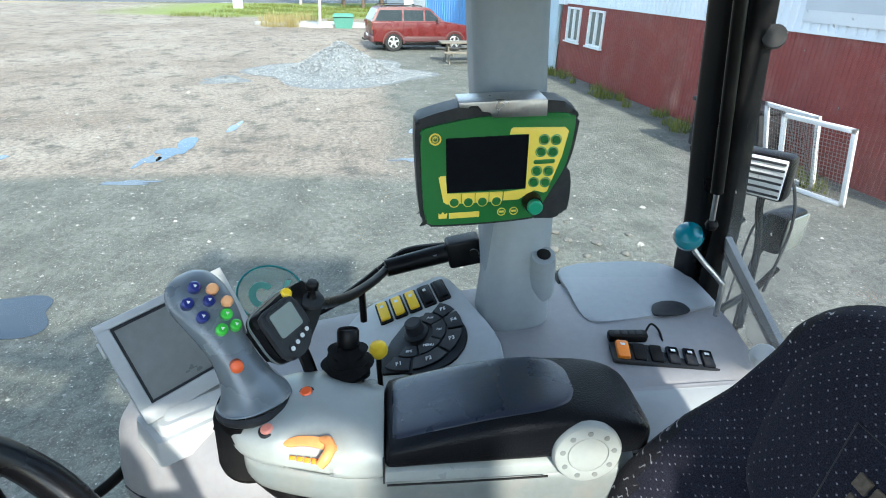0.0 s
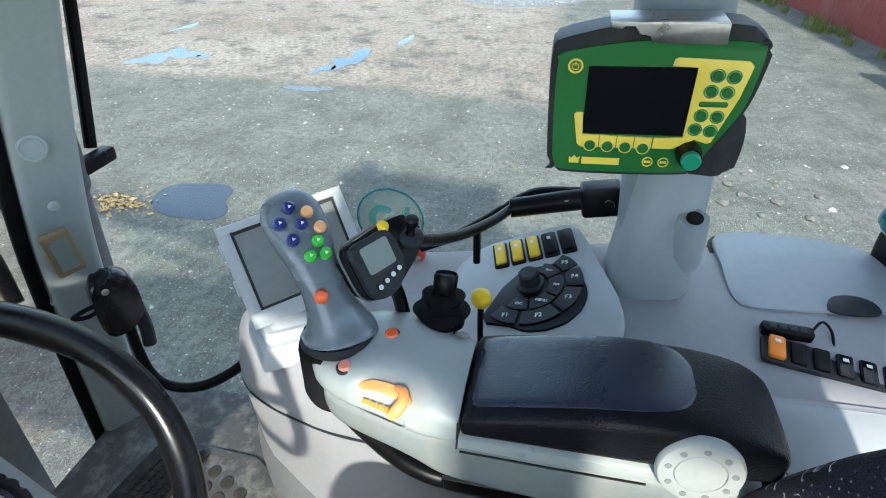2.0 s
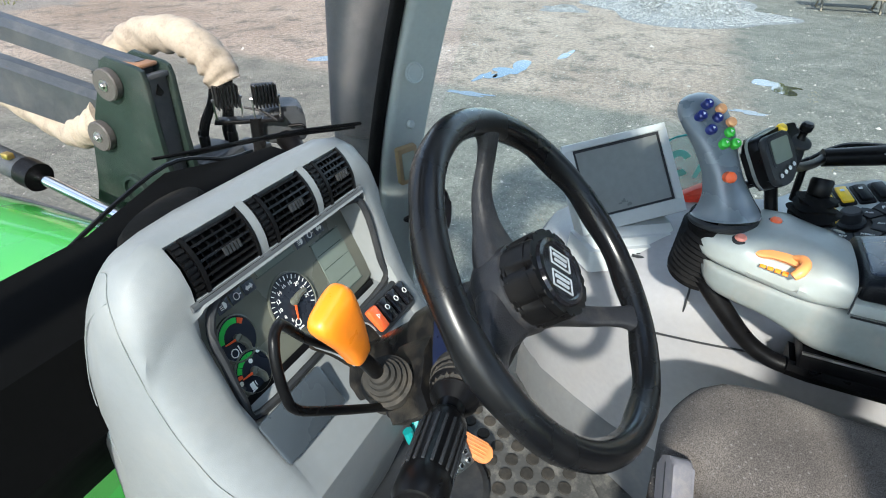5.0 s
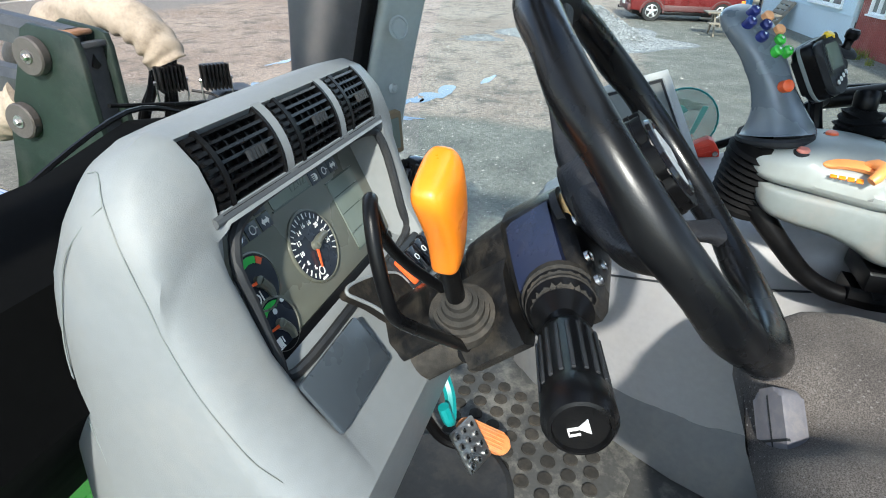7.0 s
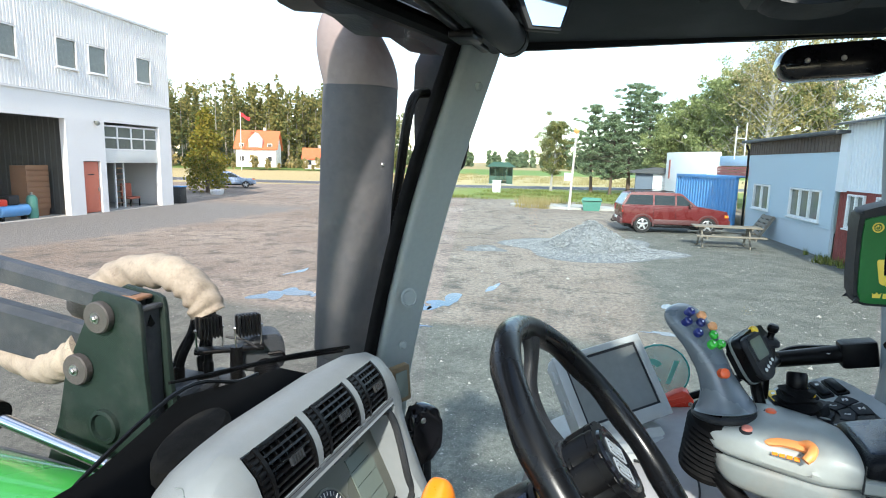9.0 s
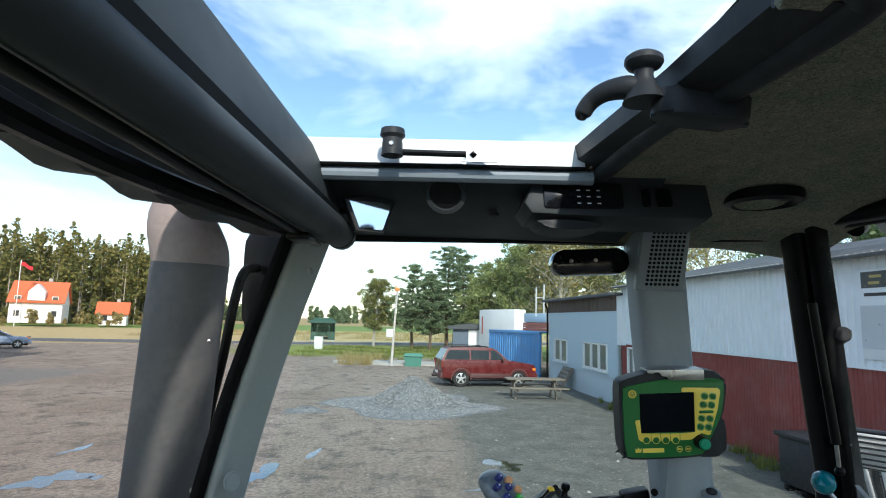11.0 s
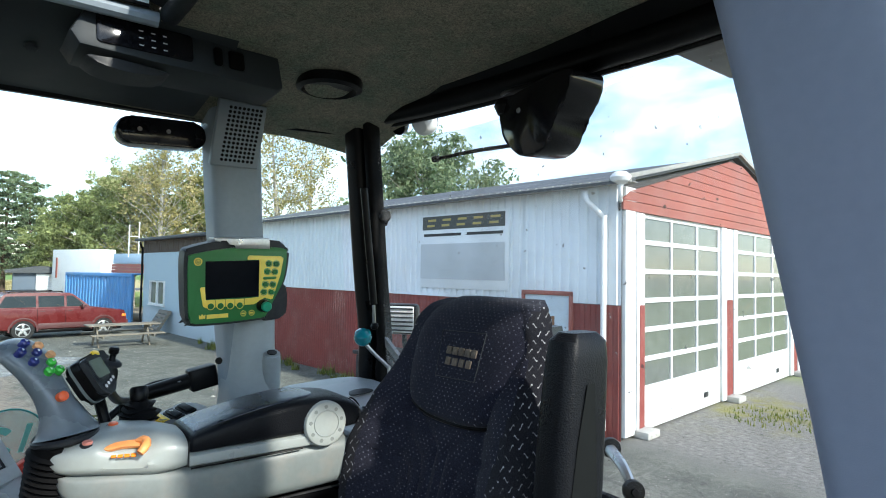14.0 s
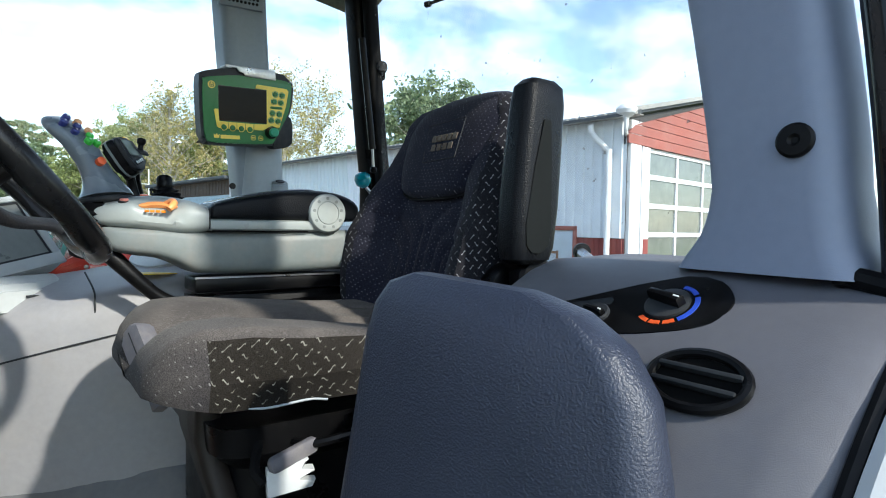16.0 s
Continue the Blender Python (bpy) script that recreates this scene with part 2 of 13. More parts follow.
SHOP_RED = mat("weathered_barn_red", (0.21, 0.042, 0.034), 0.65, 0.18, 0.9, 14, 0.1, 80, dirt=(0.32, 0.17, 0.14), dirt_amt=0.35)
GABLE_RED = mat("red_gable_boards", (0.30, 0.09, 0.065), 0.6, 0.15, 1.2, 16, 0.1, 80, dirt=(0.36, 0.20, 0.17), dirt_amt=0.3)
TRIM_WHITE = mat("white_trim", (0.76, 0.77, 0.77), 0.5, 0.05, 2, 20, dirt=(0.5, 0.48, 0.44), dirt_amt=0.2)
SIDING_BLUE = mat("pale_blue_siding", (0.44, 0.55, 0.62), 0.6, 0.08, 1.5, 14, 0.05, 60, dirt=(0.40, 0.44, 0.46), dirt_amt=0.25)
PLINTH = mat("pale_blue_plinth", (0.48, 0.55, 0.60), 0.7, 0.1, 1.5, 14, 0.1, 60)
CONTAINER = mat("blue_container_paint", (0.09, 0.27, 0.56), 0.5, 0.12, 1.2, 14, 0.05, 60, dirt=(0.2, 0.25, 0.32), dirt_amt=0.35)
ROOF_DARK = mat("dark_roof_sheet", (0.055, 0.06, 0.065), 0.6, 0.15, 1.5, 14)
EAVE_PALE = mat("weathered_sheet_edge", (0.34, 0.34, 0.32), 0.75, 0.2, 2, 20, dirt=(0.15, 0.145, 0.12), dirt_amt=0.5)
WOOD_GREY = mat("weathered_grey_wood", (0.19, 0.165, 0.13), 0.8, 0.25, 4, 40, 0.3, 100)
WOOD_BROWN = mat("dark_fascia_boards", (0.09, 0.065, 0.05), 0.8, 0.25, 3, 40, 0.3, 100)
CRATE = mat("brown_crate_wood", (0.24, 0.13, 0.07), 0.75, 0.2, 4, 40)
DOOR_RED = mat("salmon_red_door", (0.50, 0.14, 0.085), 0.55, 0.06, 2, 20)
DOOR_PALE = mat("pale_blue_steel_door", (0.50, 0.57, 0.62), 0.5, 0.06, 2, 20, dirt=(0.38, 0.36, 0.33), dirt_amt=0.3)
GARAGE_PANEL = mat("white_garage_panel", (0.66, 0.68, 0.66), 0.45, 0.06, 2, 20, dirt=(0.42, 0.40, 0.34), dirt_amt=0.3)
PANE = mat("grey_green_window_pane", (0.14, 0.155, 0.14), 0.10, 0.25, 0.9, 6, spec=0.7)
PANE_DARK = mat("dark_window_pane", (0.04, 0.045, 0.05), 0.08, 0.2, 0.6, 4, spec=0.7)
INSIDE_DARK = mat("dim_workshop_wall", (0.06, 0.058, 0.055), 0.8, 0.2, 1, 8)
CAR_RED = mat("dark_red_car_paint", (0.11, 0.014, 0.014), 0.3, 0.05, 3, 30, coat=0.2, spec=0.3)
CAR_BLUE = mat("silver_blue_car_paint", (0.22, 0.29, 0.40), 0.25, 0.05, 3, 30, coat=0.7, metal=0.3)
CAR_CLAD = mat("grey_red_cladding", (0.085, 0.03, 0.03), 0.55, 0.08, 3, 30)
CAR_GLASS = mat("tinted_car_glass", (0.02, 0.028, 0.028), 0.08, 0.1, 2, 10, spec=0.3)
TYRE = mat("tyre_rubber", (0.018, 0.018, 0.018), 0.85, 0.2, 10, 60, 0.3, 100)
ALLOY = mat("silver_alloy", (0.55, 0.56, 0.57), 0.35, 0.06, 10, 60, metal=0.7)
BIN_GREEN = mat("faded_green_bin", (0.07, 0.22, 0.17), 0.6, 0.1, 3, 30)
SHELTER = mat("dark_green_boards", (0.035, 0.085, 0.06), 0.7, 0.15, 3, 30)
RUST_POLE = mat("white_pole_with_rust", (0.55, 0.53, 0.49), 0.6, 0.1, 1.1, 8, dirt=(0.32, 0.13, 0.04), dirt_amt=0.9)
CONCRETE = mat("pale_concrete", (0.40, 0.39, 0.36), 0.9, 0.15, 1.5, 14, 0.3, 60, dirt=(0.25, 0.23, 0.19), dirt_amt=0.5)
ASPHALT_ROAD = mat("road_asphalt", (0.105, 0.105, 0.108), 0.85, 0.12, 0.4, 8, 0.2, 60)
ROOF_TILE = mat("orange_roof_tile", (0.60, 0.15, 0.06), 0.7, 0.12, 1.5, 14)
GREY_GRAVEL = mat("blue_grey_gravel", (0.21, 0.221, 0.225), 0.95, 0.45, 9, 40, 0.8, 40, bdist=0.03, spec=0.1)
TRUNK = mat("pine_bark", (0.13, 0.085, 0.06), 0.9, 0.3, 3, 30, 0.5, 40)
TRUNK_PALE = mat("birch_bark", (0.36, 0.33, 0.29), 0.85, 0.3, 3, 30, 0.4, 40)
FLAG_RED = mat("red_flag_cloth", (0.55, 0.03, 0.04), 0.8, 0.1)


def leaf(name, a, b_, trans=0.4):
    """Foliage: each clump takes its own tone between two greens."""
    m, n, l, b = node_mat(name)
    g = n.new("ShaderNodeNewGeometry")
    mx = n.new("ShaderNodeMix"); mx.data_type = "RGBA"
    mx.inputs[6].default_value, mx.inputs[7].default_value = (*a, 1), (*b_, 1)
    l.new(g.outputs["Random Per Island"], mx.inputs["Factor"]); l.new(mx.outputs[2], b.inputs["Base Color"])
    b.inputs["Roughness"].default_value = 0.75
    b.inputs["Specular IOR Level"].default_value = 0.2
    tl = n.new("ShaderNodeBsdfTranslucent"); ms = n.new("ShaderNodeMixShader"); ms.inputs[0].default_value = trans
    l.new(mx.outputs[2], tl.inputs["Color"]); l.new(b.outputs[0], ms.inputs[1]); l.new(tl.outputs[0], ms.inputs[2])
    l.new(ms.outputs[0], n["Material Output"].inputs["Surface"])
    return m


LEAF_PINE = leaf("pine_needles", (0.12, 0.18, 0.10), (0.30, 0.365, 0.205))
LEAF_GREEN = leaf("green_leaves", (0.18, 0.225, 0.085), (0.40, 0.43, 0.18))
LEAF_AUTUMN = leaf("thin_autumn_leaves", (0.24, 0.23, 0.09), (0.48, 0.40, 0.18))
LEAF_THUJA = leaf("yellow_green_thuja", (0.11, 0.15, 0.02), (0.40, 0.32, 0.05))
LEAF_WOOD = leaf("mixed_wood", (0.09, 0.13, 0.05), (0.34, 0.30, 0.10))


def glass_mat(name, dirt=0.05, tint=(1, 1, 1), gloss=0.6):
    """Clear pane with a thin uneven film of dust."""
    m, n, l, b = node_mat(name)
    n.remove(b)
    out = n["Material Output"]
    tr = n.new("ShaderNodeBsdfTransparent"); tr.inputs[0].default_value = (*tint, 1)
    gl = n.new("ShaderNodeBsdfGlossy"); gl.inputs["Roughness"].default_value = 0.02
    lw = n.new("ShaderNodeLayerWeight"); lw.inputs["Blend"].default_value = 0.5
    pw = n.new("ShaderNodeMath"); pw.operation = "POWER"; pw.inputs[1].default_value = 4.0
    l.new(lw.outputs["Facing"], pw.inputs[0])
    fr = n.new("ShaderNodeMapRange"); fr.inputs["To Min"].default_value, fr.inputs["To Max"].default_value = 0.025 * gloss / 0.6, gloss
    l.new(pw.outputs[0], fr.inputs["Value"])
    m1 = n.new("ShaderNodeMixShader")
    l.new(fr.outputs[0], m1.inputs[0]); l.new(tr.outputs[0], m1.inputs[1]); l.new(gl.outputs[0], m1.inputs[2])
    df = n.new("ShaderNodeBsdfDiffuse"); df.inputs[0].default_value = (0.5, 0.48, 0.45, 1)
    co = n.new("ShaderNodeTexCoord")
    a = n.new("ShaderNodeTexNoise"); a.inputs["Scale"].default_value = 3.0; a.inputs["Detail"].default_value = 6
    s = n.new("ShaderNodeTexNoise"); s.inputs["Scale"].default_value = 70.0; s.inputs["Detail"].default_value = 1
    l.new(co.outputs["Object"], a.inputs["Vector"]); l.new(co.outputs["Object"], s.inputs["Vector"])
    ra = n.new("ShaderNodeMapRange"); ra.inputs["From Min"].default_value = 0.4; ra.inputs["From Max"].default_value = 0.75; ra.inputs["To Max"].default_value = dirt * 2
    rs = n.new("ShaderNodeMapRange"); rs.inputs["From Min"].default_value = 0.74; rs.inputs["From Max"].default_value = 0.80; rs.inputs["To Max"].default_value = dirt * 3
    l.new(a.outputs["Fac"], ra.inputs["Value"]); l.new(s.outputs["Fac"], rs.inputs["Value"])
    ad = n.new("ShaderNodeMath"); ad.operation = "ADD"
    l.new(ra.outputs[0], ad.inputs[0]); l.new(rs.outputs[0], ad.inputs[1])
    m2 = n.new("ShaderNodeMixShader")
    l.new(ad.outputs[0], m2.inputs[0]); l.new(m1.outputs[0], m2.inputs[1]); l.new(df.outputs[0], m2.inputs[2])
    l.new(m2.outputs[0], out.inputs["Surface"])
    return m


GLASS = glass_mat("dusty_cab_glass", 0.009, (0.94, 0.985, 0.96))
GLASS_FRONT = glass_mat("dusty_windscreen_glass", 0.028, (1.0, 0.905, 0.86))
GLASS_REAR = glass_mat("dustier_rear_glass", 0.22)
GLASS_ROOF = glass_mat("roof_glass", 0.012, (0.90, 0.97, 1.0), gloss=0.12)


def fabric_mat(name, base, fleck, worn, dusty=0.0, zigzag=False):
    """Dark woven seat cloth: staggered rows of pale stitches, or short pale zigzags, with worn patches."""
    m, n, l, b = node_mat(name)

    def op(kind, a, c=None, d=None):
        k = n.new("ShaderNodeMath"); k.operation = kind
        for i, v in enumerate((a, c, d)):
            if v is None:
                continue
            if isinstance(v, (int, float)):
                k.inputs[i].default_value = v
            else:
                l.new(v, k.inputs[i])
        return k.outputs[0]

    co = n.new("ShaderNodeTexCoord")
    wob = n.new("ShaderNodeTexNoise"); wob.inputs["Scale"].default_value = 45; wob.inputs["Detail"].default_value = 3
    l.new(co.outputs["Object"], wob.inputs["Vector"])
    wad = n.new("ShaderNodeVectorMath"); wad.operation = "MULTIPLY_ADD"; wad.inputs[1].default_value = (0.005, 0.005, 0.005)
    l.new(wob.outputs["Color"], wad.inputs[0]); l.new(co.outputs["Object"], wad.inputs[2])
    sep = n.new("ShaderNodeSeparateXYZ"); l.new(wad.outputs[0], sep.inputs[0])
    if zigzag:
        u = op("MULTIPLY", op("ADD", sep.outputs[0], sep.outputs[1]), 1 / 0.021)
        v = op("MULTIPLY", op("ADD", sep.outputs[2], op("MULTIPLY", sep.outputs[1], 0.1)), 1 / 0.0135)
    else:
        u = op("MULTIPLY", op("ADD", sep.outputs[0], op("MULTIPLY", sep.outputs[1], 0.12)), 1 / 0.0125)
        v = op("MULTIPLY", op("SUBTRACT", sep.outputs[2], op("MULTIPLY", sep.outputs[1], 0.8)), 1 / 0.0088)
    row = op("FLOOR", v)
    shift = op("MULTIPLY", op("MODULO", row, 2.0), 0.5)
    fu = op("SUBTRACT", op("FRACT", op("ADD", u, shift)), 0.5)
    fv = op("SUBTRACT", op("FRACT", v), 0.5)
    if zigzag:
        # an S-shaped stroke, flat at its ends and steep in the middle
        wave = op("MULTIPLY", op("MULTIPLY", op("SINE", op("MULTIPLY", fu, 9.0)), 0.22), op("SUBTRACT", op("MULTIPLY", op("MODULO", row, 2.0), 2.0), 1.0))
        d = op("ABSOLUTE", op("SUBTRACT", fv, wave))
        th = n.new("ShaderNodeMapRange"); th.inputs["From Min"].default_value, th.inputs["From Max"].default_value = 0.11, 0.05
        l.new(d, th.inputs["Value"])
        mark = op("MULTIPLY", th.outputs[0], op("LESS_THAN", op("ABSOLUTE", fu), 0.25))
    else:
        d = op("ADD", op("MULTIPLY", op("ABSOLUTE", fu), 1.5), op("MULTIPLY", op("ABSOLUTE", fv), 1.0))
        th = n.new("ShaderNodeMapRange"); th.inputs["From Min"].default_value, th.inputs["From Max"].default_value = 0.20, 0.13
        l.new(d, th.inputs["Value"])
        mark = th.outputs[0]
    fade = n.new("ShaderNodeTexNoise"); fade.inputs["Scale"].default_value = 60; fade.inputs["Detail"].default_value = 2
    l.new(co.outputs["Object"], fade.inputs["Vector"])
    fr = n.new("ShaderNodeMapRange"); fr.inputs["From Min"].default_value, fr.inputs["From Max"].default_value = 0.40, 0.62
    l.new(fade.outputs["Fac"], fr.inputs["Value"])
    mark = op("MULTIPLY", mark, fr.outputs[0])
    nz = n.new("ShaderNodeTexNoise"); nz.inputs["Scale"].default_value = 700; nz.inputs["Detail"].default_value = 2
    l.new(co.outputs["Object"], nz.inputs["Vector"])
    big = n.new("ShaderNodeTexNoise"); big.inputs["Scale"].default_value = 5; big.inputs["Detail"].default_value = 6
    l.new(co.outputs["Object"], big.inputs["Vector"])
    w = n.new("ShaderNodeMapRange"); w.inputs["From Min"].default_value, w.inputs["From Max"].default_value = 0.38, 0.68; w.inputs["To Max"].default_value = 0.6
    l.new(big.outputs["Fac"], w.inputs["Value"])
    wear = w.outputs[0]
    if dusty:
        # dust and a painted sunlit tone lie on upward-facing cloth, hiding the stitches
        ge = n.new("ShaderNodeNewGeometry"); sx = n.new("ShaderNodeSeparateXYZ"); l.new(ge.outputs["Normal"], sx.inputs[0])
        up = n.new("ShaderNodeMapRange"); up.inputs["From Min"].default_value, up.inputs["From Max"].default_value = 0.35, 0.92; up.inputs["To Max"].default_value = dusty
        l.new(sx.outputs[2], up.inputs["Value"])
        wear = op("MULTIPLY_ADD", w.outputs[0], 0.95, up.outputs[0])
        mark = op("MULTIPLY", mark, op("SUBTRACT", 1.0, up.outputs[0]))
    m1 = n.new("ShaderNodeMix"); m1.data_type = "RGBA"; m1.inputs[6].default_value, m1.inputs[7].default_value = (*base, 1), (*worn, 1)
    l.new(wear, m1.inputs["Factor"])
    wv = n.new("ShaderNodeMapRange"); wv.inputs["From Min"].default_value, wv.inputs["From Max"].default_value = 0.35, 0.65; wv.inputs["To Min"].default_value, wv.inputs["To Max"].default_value = 0.55, 1.45
    l.new(nz.outputs["Fac"], wv.inputs["Value"])
    sc = n.new("ShaderNodeVectorMath"); sc.operation = "SCALE"
    l.new(m1.outputs[2], sc.inputs[0]); l.new(wv.outputs[0], sc.inputs["Scale"])
    m2 = n.new("ShaderNodeMix"); m2.data_type = "RGBA"; m2.inputs[7].default_value = (*fleck, 1)
    l.new(mark, m2.inputs["Factor"]); l.new(sc.outputs[0], m2.inputs[6])
    l.new(m2.outputs[2], b.inputs["Base Color"])
    b.inputs["Roughness"].default_value = 0.95
    b.inputs["Specular IOR Level"].default_value = 0.05
    b.inputs["Sheen Weight"].default_value = 0.06
    bp = n.new("ShaderNodeBump"); bp.inputs["Strength"].default_value = 0.5; bp.inputs["Distance"].default_value = 0.001
    l.new(nz.outputs["Fac"], bp.inputs["Height"]); l.new(bp.outputs[0], b.inputs["Normal"])
    return m


FABRIC = fabric_mat("dark_stitched_seat_cloth", (0.014, 0.0145, 0.024), (0.26, 0.26, 0.30), (0.030, 0.030, 0.042))
FABRIC_SIDE = fabric_mat("zigzag_side_cloth", (0.014, 0.014, 0.018), (0.38, 0.38, 0.39), (0.028, 0.027, 0.030), zigzag=True)
FABRIC_WORN = fabric_mat("dusty_sunlit_seat_cloth", (0.018, 0.017, 0.020), (0.22, 0.21, 0.20), (0.16, 0.14, 0.125), 0.42)
FABRIC_WORN_SIDE = fabric_mat("dusty_sunlit_zigzag_cloth", (0.014, 0.012, 0.010), (0.22, 0.21, 0.18), (0.05, 0.043, 0.037), 0.30, zigzag=True)


def felt_mat():
    """Headliner of short matted fibres."""
    m, n, l, b = node_mat("grey_brown_headliner_felt")
    co = n.new("ShaderNodeTexCoord")
    a = n.new("ShaderNodeTexNoise"); a.inputs["Scale"].default_value = 110; a.inputs["Detail"].default_value = 5; a.inputs["Roughness"].default_value = 0.75; a.inputs["Distortion"].default_value = 2.2
    c = n.new("ShaderNodeTexNoise"); c.inputs["Scale"].default_value = 9; c.inputs["Detail"].default_value = 6; c.inputs["Roughness"].default_value = 0.65
    l.new(co.outputs["Object"], a.inputs["Vector"]); l.new(co.outputs["Object"], c.inputs["Vector"])
    r = n.new("ShaderNodeValToRGB")
    r.color_ramp.elements[0].position, r.color_ramp.elements[0].color = 0.38, (0.12, 0.118, 0.096, 1)
    r.color_ramp.elements[1].position, r.color_ramp.elements[1].color = 0.72, (0.42, 0.385, 0.315, 1)
    tn = n.new("ShaderNodeMix"); tn.data_type = "RGBA"; tn.blend_type = "MULTIPLY"; tn.inputs["Factor"].default_value = 1.0
    tr = n.new("ShaderNodeValToRGB")
    tr.color_ramp.elements[0].position, tr.color_ramp.elements[0].color = 0.36, (0.72, 0.86, 0.80, 1)
    tr.color_ramp.elements[1].position, tr.color_ramp.elements[1].color = 0.64, (1.12, 1.06, 1.0, 1)
    l.new(c.outputs["Fac"], tr.inputs[0]); l.new(a.outputs["Fac"], r.inputs[0])
    l.new(r.outputs[0], tn.inputs[6]); l.new(tr.outputs[0], tn.inputs[7]); l.new(tn.outputs[2], b.inputs["Base Color"])
    b.inputs["Roughness"].default_value = 1.0
    b.inputs["Specular IOR Level"].default_value = 0.1
    bp = n.new("ShaderNodeBump"); bp.inputs["Strength"].default_value = 0.6; bp.inputs["Distance"].default_value = 0.003
    l.new(a.outputs["Fac"], bp.inputs["Height"]); l.new(bp.outputs[0], b.inputs["Normal"])
    return m


FELT = felt_mat()

# ---- building blocks ----
def V(*a):
    return Vector(a)


def link_mesh(name, bm, material, smooth=True, angle=0.6):
    if smooth:
        bm.normal_update()
        for f in bm.faces:
            f.smooth = True
        for e in bm.edges:
            if len(e.link_faces) == 2 and e.calc_face_angle(0) > angle:
                e.smooth = False
    me = bpy.data.meshes.new(name)
    bm.to_mesh(me)
    bm.free()
    me.materials.append(material)
    return new(name, me)


def thing(name, m, label, category, group="", kind=""):
    """A top-level Empty at its base; m: a pose or a place."""
    ob = new(name)
    ob.empty_display_size = 0.05
    ob.matrix_world = m if isinstance(m, Matrix) else Matrix.Translation(m)
    tagged(ob, label, category, group, kind)
    return ob


def part(name, bm, material, parent, label="", smooth=True, local=False):
    """Links a bmesh as one mesh under a thing or part. The mesh is given in world places unless local."""
    ob = link_mesh(name, bm, material, smooth)
    root = Matrix()
    p = parent
    chain = []
    while p:
        chain.append(p.matrix_basis if p.parent is None else p.matrix_basis)
        p = p.parent
    for c in reversed(chain):
        root = root @ c
    if not local:
        ob.data.transform(root.inverted())
    ob.parent = parent
    if label:
        ob["label"] = label
    return ob


def solo(name, bm, material, label, category, kind="", group="", smooth=True):
    """A one-mesh thing, with its origin set at its base."""
    xs = [v.co.copy() for v in bm.verts]
    lo = Vector([min(c[i] for c in xs) for i in range(3)])
    hi = Vector([max(c[i] for c in xs) for i in range(3)])
    o = Vector(((lo.x + hi.x) / 2, (lo.y + hi.y) / 2, lo.z))
    ob = link_mesh(name, bm, material, smooth)
    ob.data.transform(Matrix.Translation(-o))
    ob.location = o
    return tagged(ob, label, category, group, kind)


def join(*bms):
    out = bmesh.new()
    for b in bms:
        me = bpy.data.meshes.new("tmp")
        b.to_mesh(me)
        b.free()
        out.from_mesh(me)
        bpy.data.meshes.remove(me)
    return out


def box(cx, cy, cz, sx, sy, sz, bev=0.0, m=None, seg=2):
    bm = bmesh.new()
    bmesh.ops.create_cube(bm, size=1.0)
    for v in bm.verts:
        v.co = Vector((v.co.x * sx, v.co.y * sy, v.co.z * sz))
    if bev:
        bmesh.ops.bevel(bm, geom=bm.edges[:], offset=min(bev, 0.49 * min(sx, sy, sz)), segments=seg, profile=0.5, affect="EDGES")
    bmesh.ops.transform(bm, matrix=Matrix.Translation((cx, cy, cz)), verts=bm.verts)
    if m is not None:
        bmesh.ops.transform(bm, matrix=m, verts=bm.verts)
    return bm


def span(a, b, bev=0.0, m=None):
    """A box between two corners."""
    return box((a[0] + b[0]) / 2, (a[1] + b[1]) / 2, (a[2] + b[2]) / 2, abs(b[0] - a[0]), abs(b[1] - a[1]), abs(b[2] - a[2]), bev, m)


def prism(pts, z0, z1, bev=0.0, m=None, seg=2):
    """A polygon in the xy plane drawn out from z0 to z1."""
    bm = bmesh.new()
    lo = [bm.verts.new((x, y, z0)) for x, y in pts]
    hi = [bm.verts.new((x, y, z1)) for x, y in pts]
    n = len(pts)
    area = sum(pts[i][0] * pts[(i + 1) % n][1] - pts[(i + 1) % n][0] * pts[i][1] for i in range(n))
    if area < 0:
        lo.reverse(), hi.reverse()
    bm.faces.new(list(reversed(lo)))
    bm.faces.new(hi)
    for i in range(n):
        bm.faces.new((lo[i], lo[(i + 1) % n], hi[(i + 1) % n], hi[i]))
    if bev:
        ed = [e for e in bm.edges if abs(e.verts[0].co.z - e.verts[1].co.z) < 1e-9]
        bmesh.ops.bevel(bm, geom=ed, offset=bev, segments=seg, profile=0.5, affect="EDGES")
    if m is not None:
        bmesh.ops.transform(bm, matrix=m, verts=bm.verts)
    return bm


def rounded(w, h, r, n=5, cx=0.0, cy=0.0):
    """Outline of a rectangle with round corners."""
    out = []
    for sx, sy, a0 in ((1, 1, 0), (-1, 1, 90), (-1, -1, 180), (1, -1, 270)):
        for i in range(n + 1):
            a = radians(a0 + 90 * i / n)
            out.append((cx + sx * (w / 2 - r) + r * math.cos(a), cy + sy * (h / 2 - r) + r * math.sin(a)))
    return out


def smooth_poly(pts, n=6):
    """A closed polygon with rounded course (Catmull-Rom)."""
    out = []
    k = len(pts)
    for i in range(k):
        p0, p1, p2, p3 = (Vector(pts[(i + j) % k]) for j in (-1, 0, 1, 2))
        for s in range(n):
            t = s / n
            out.append(tuple(0.5 * ((2 * p1) + (-p0 + p2) * t + (2 * p0 - 5 * p1 + 4 * p2 - p3) * t * t + (-p0 + 3 * p1 - 3 * p2 + p3) * t ** 3)))
    return out


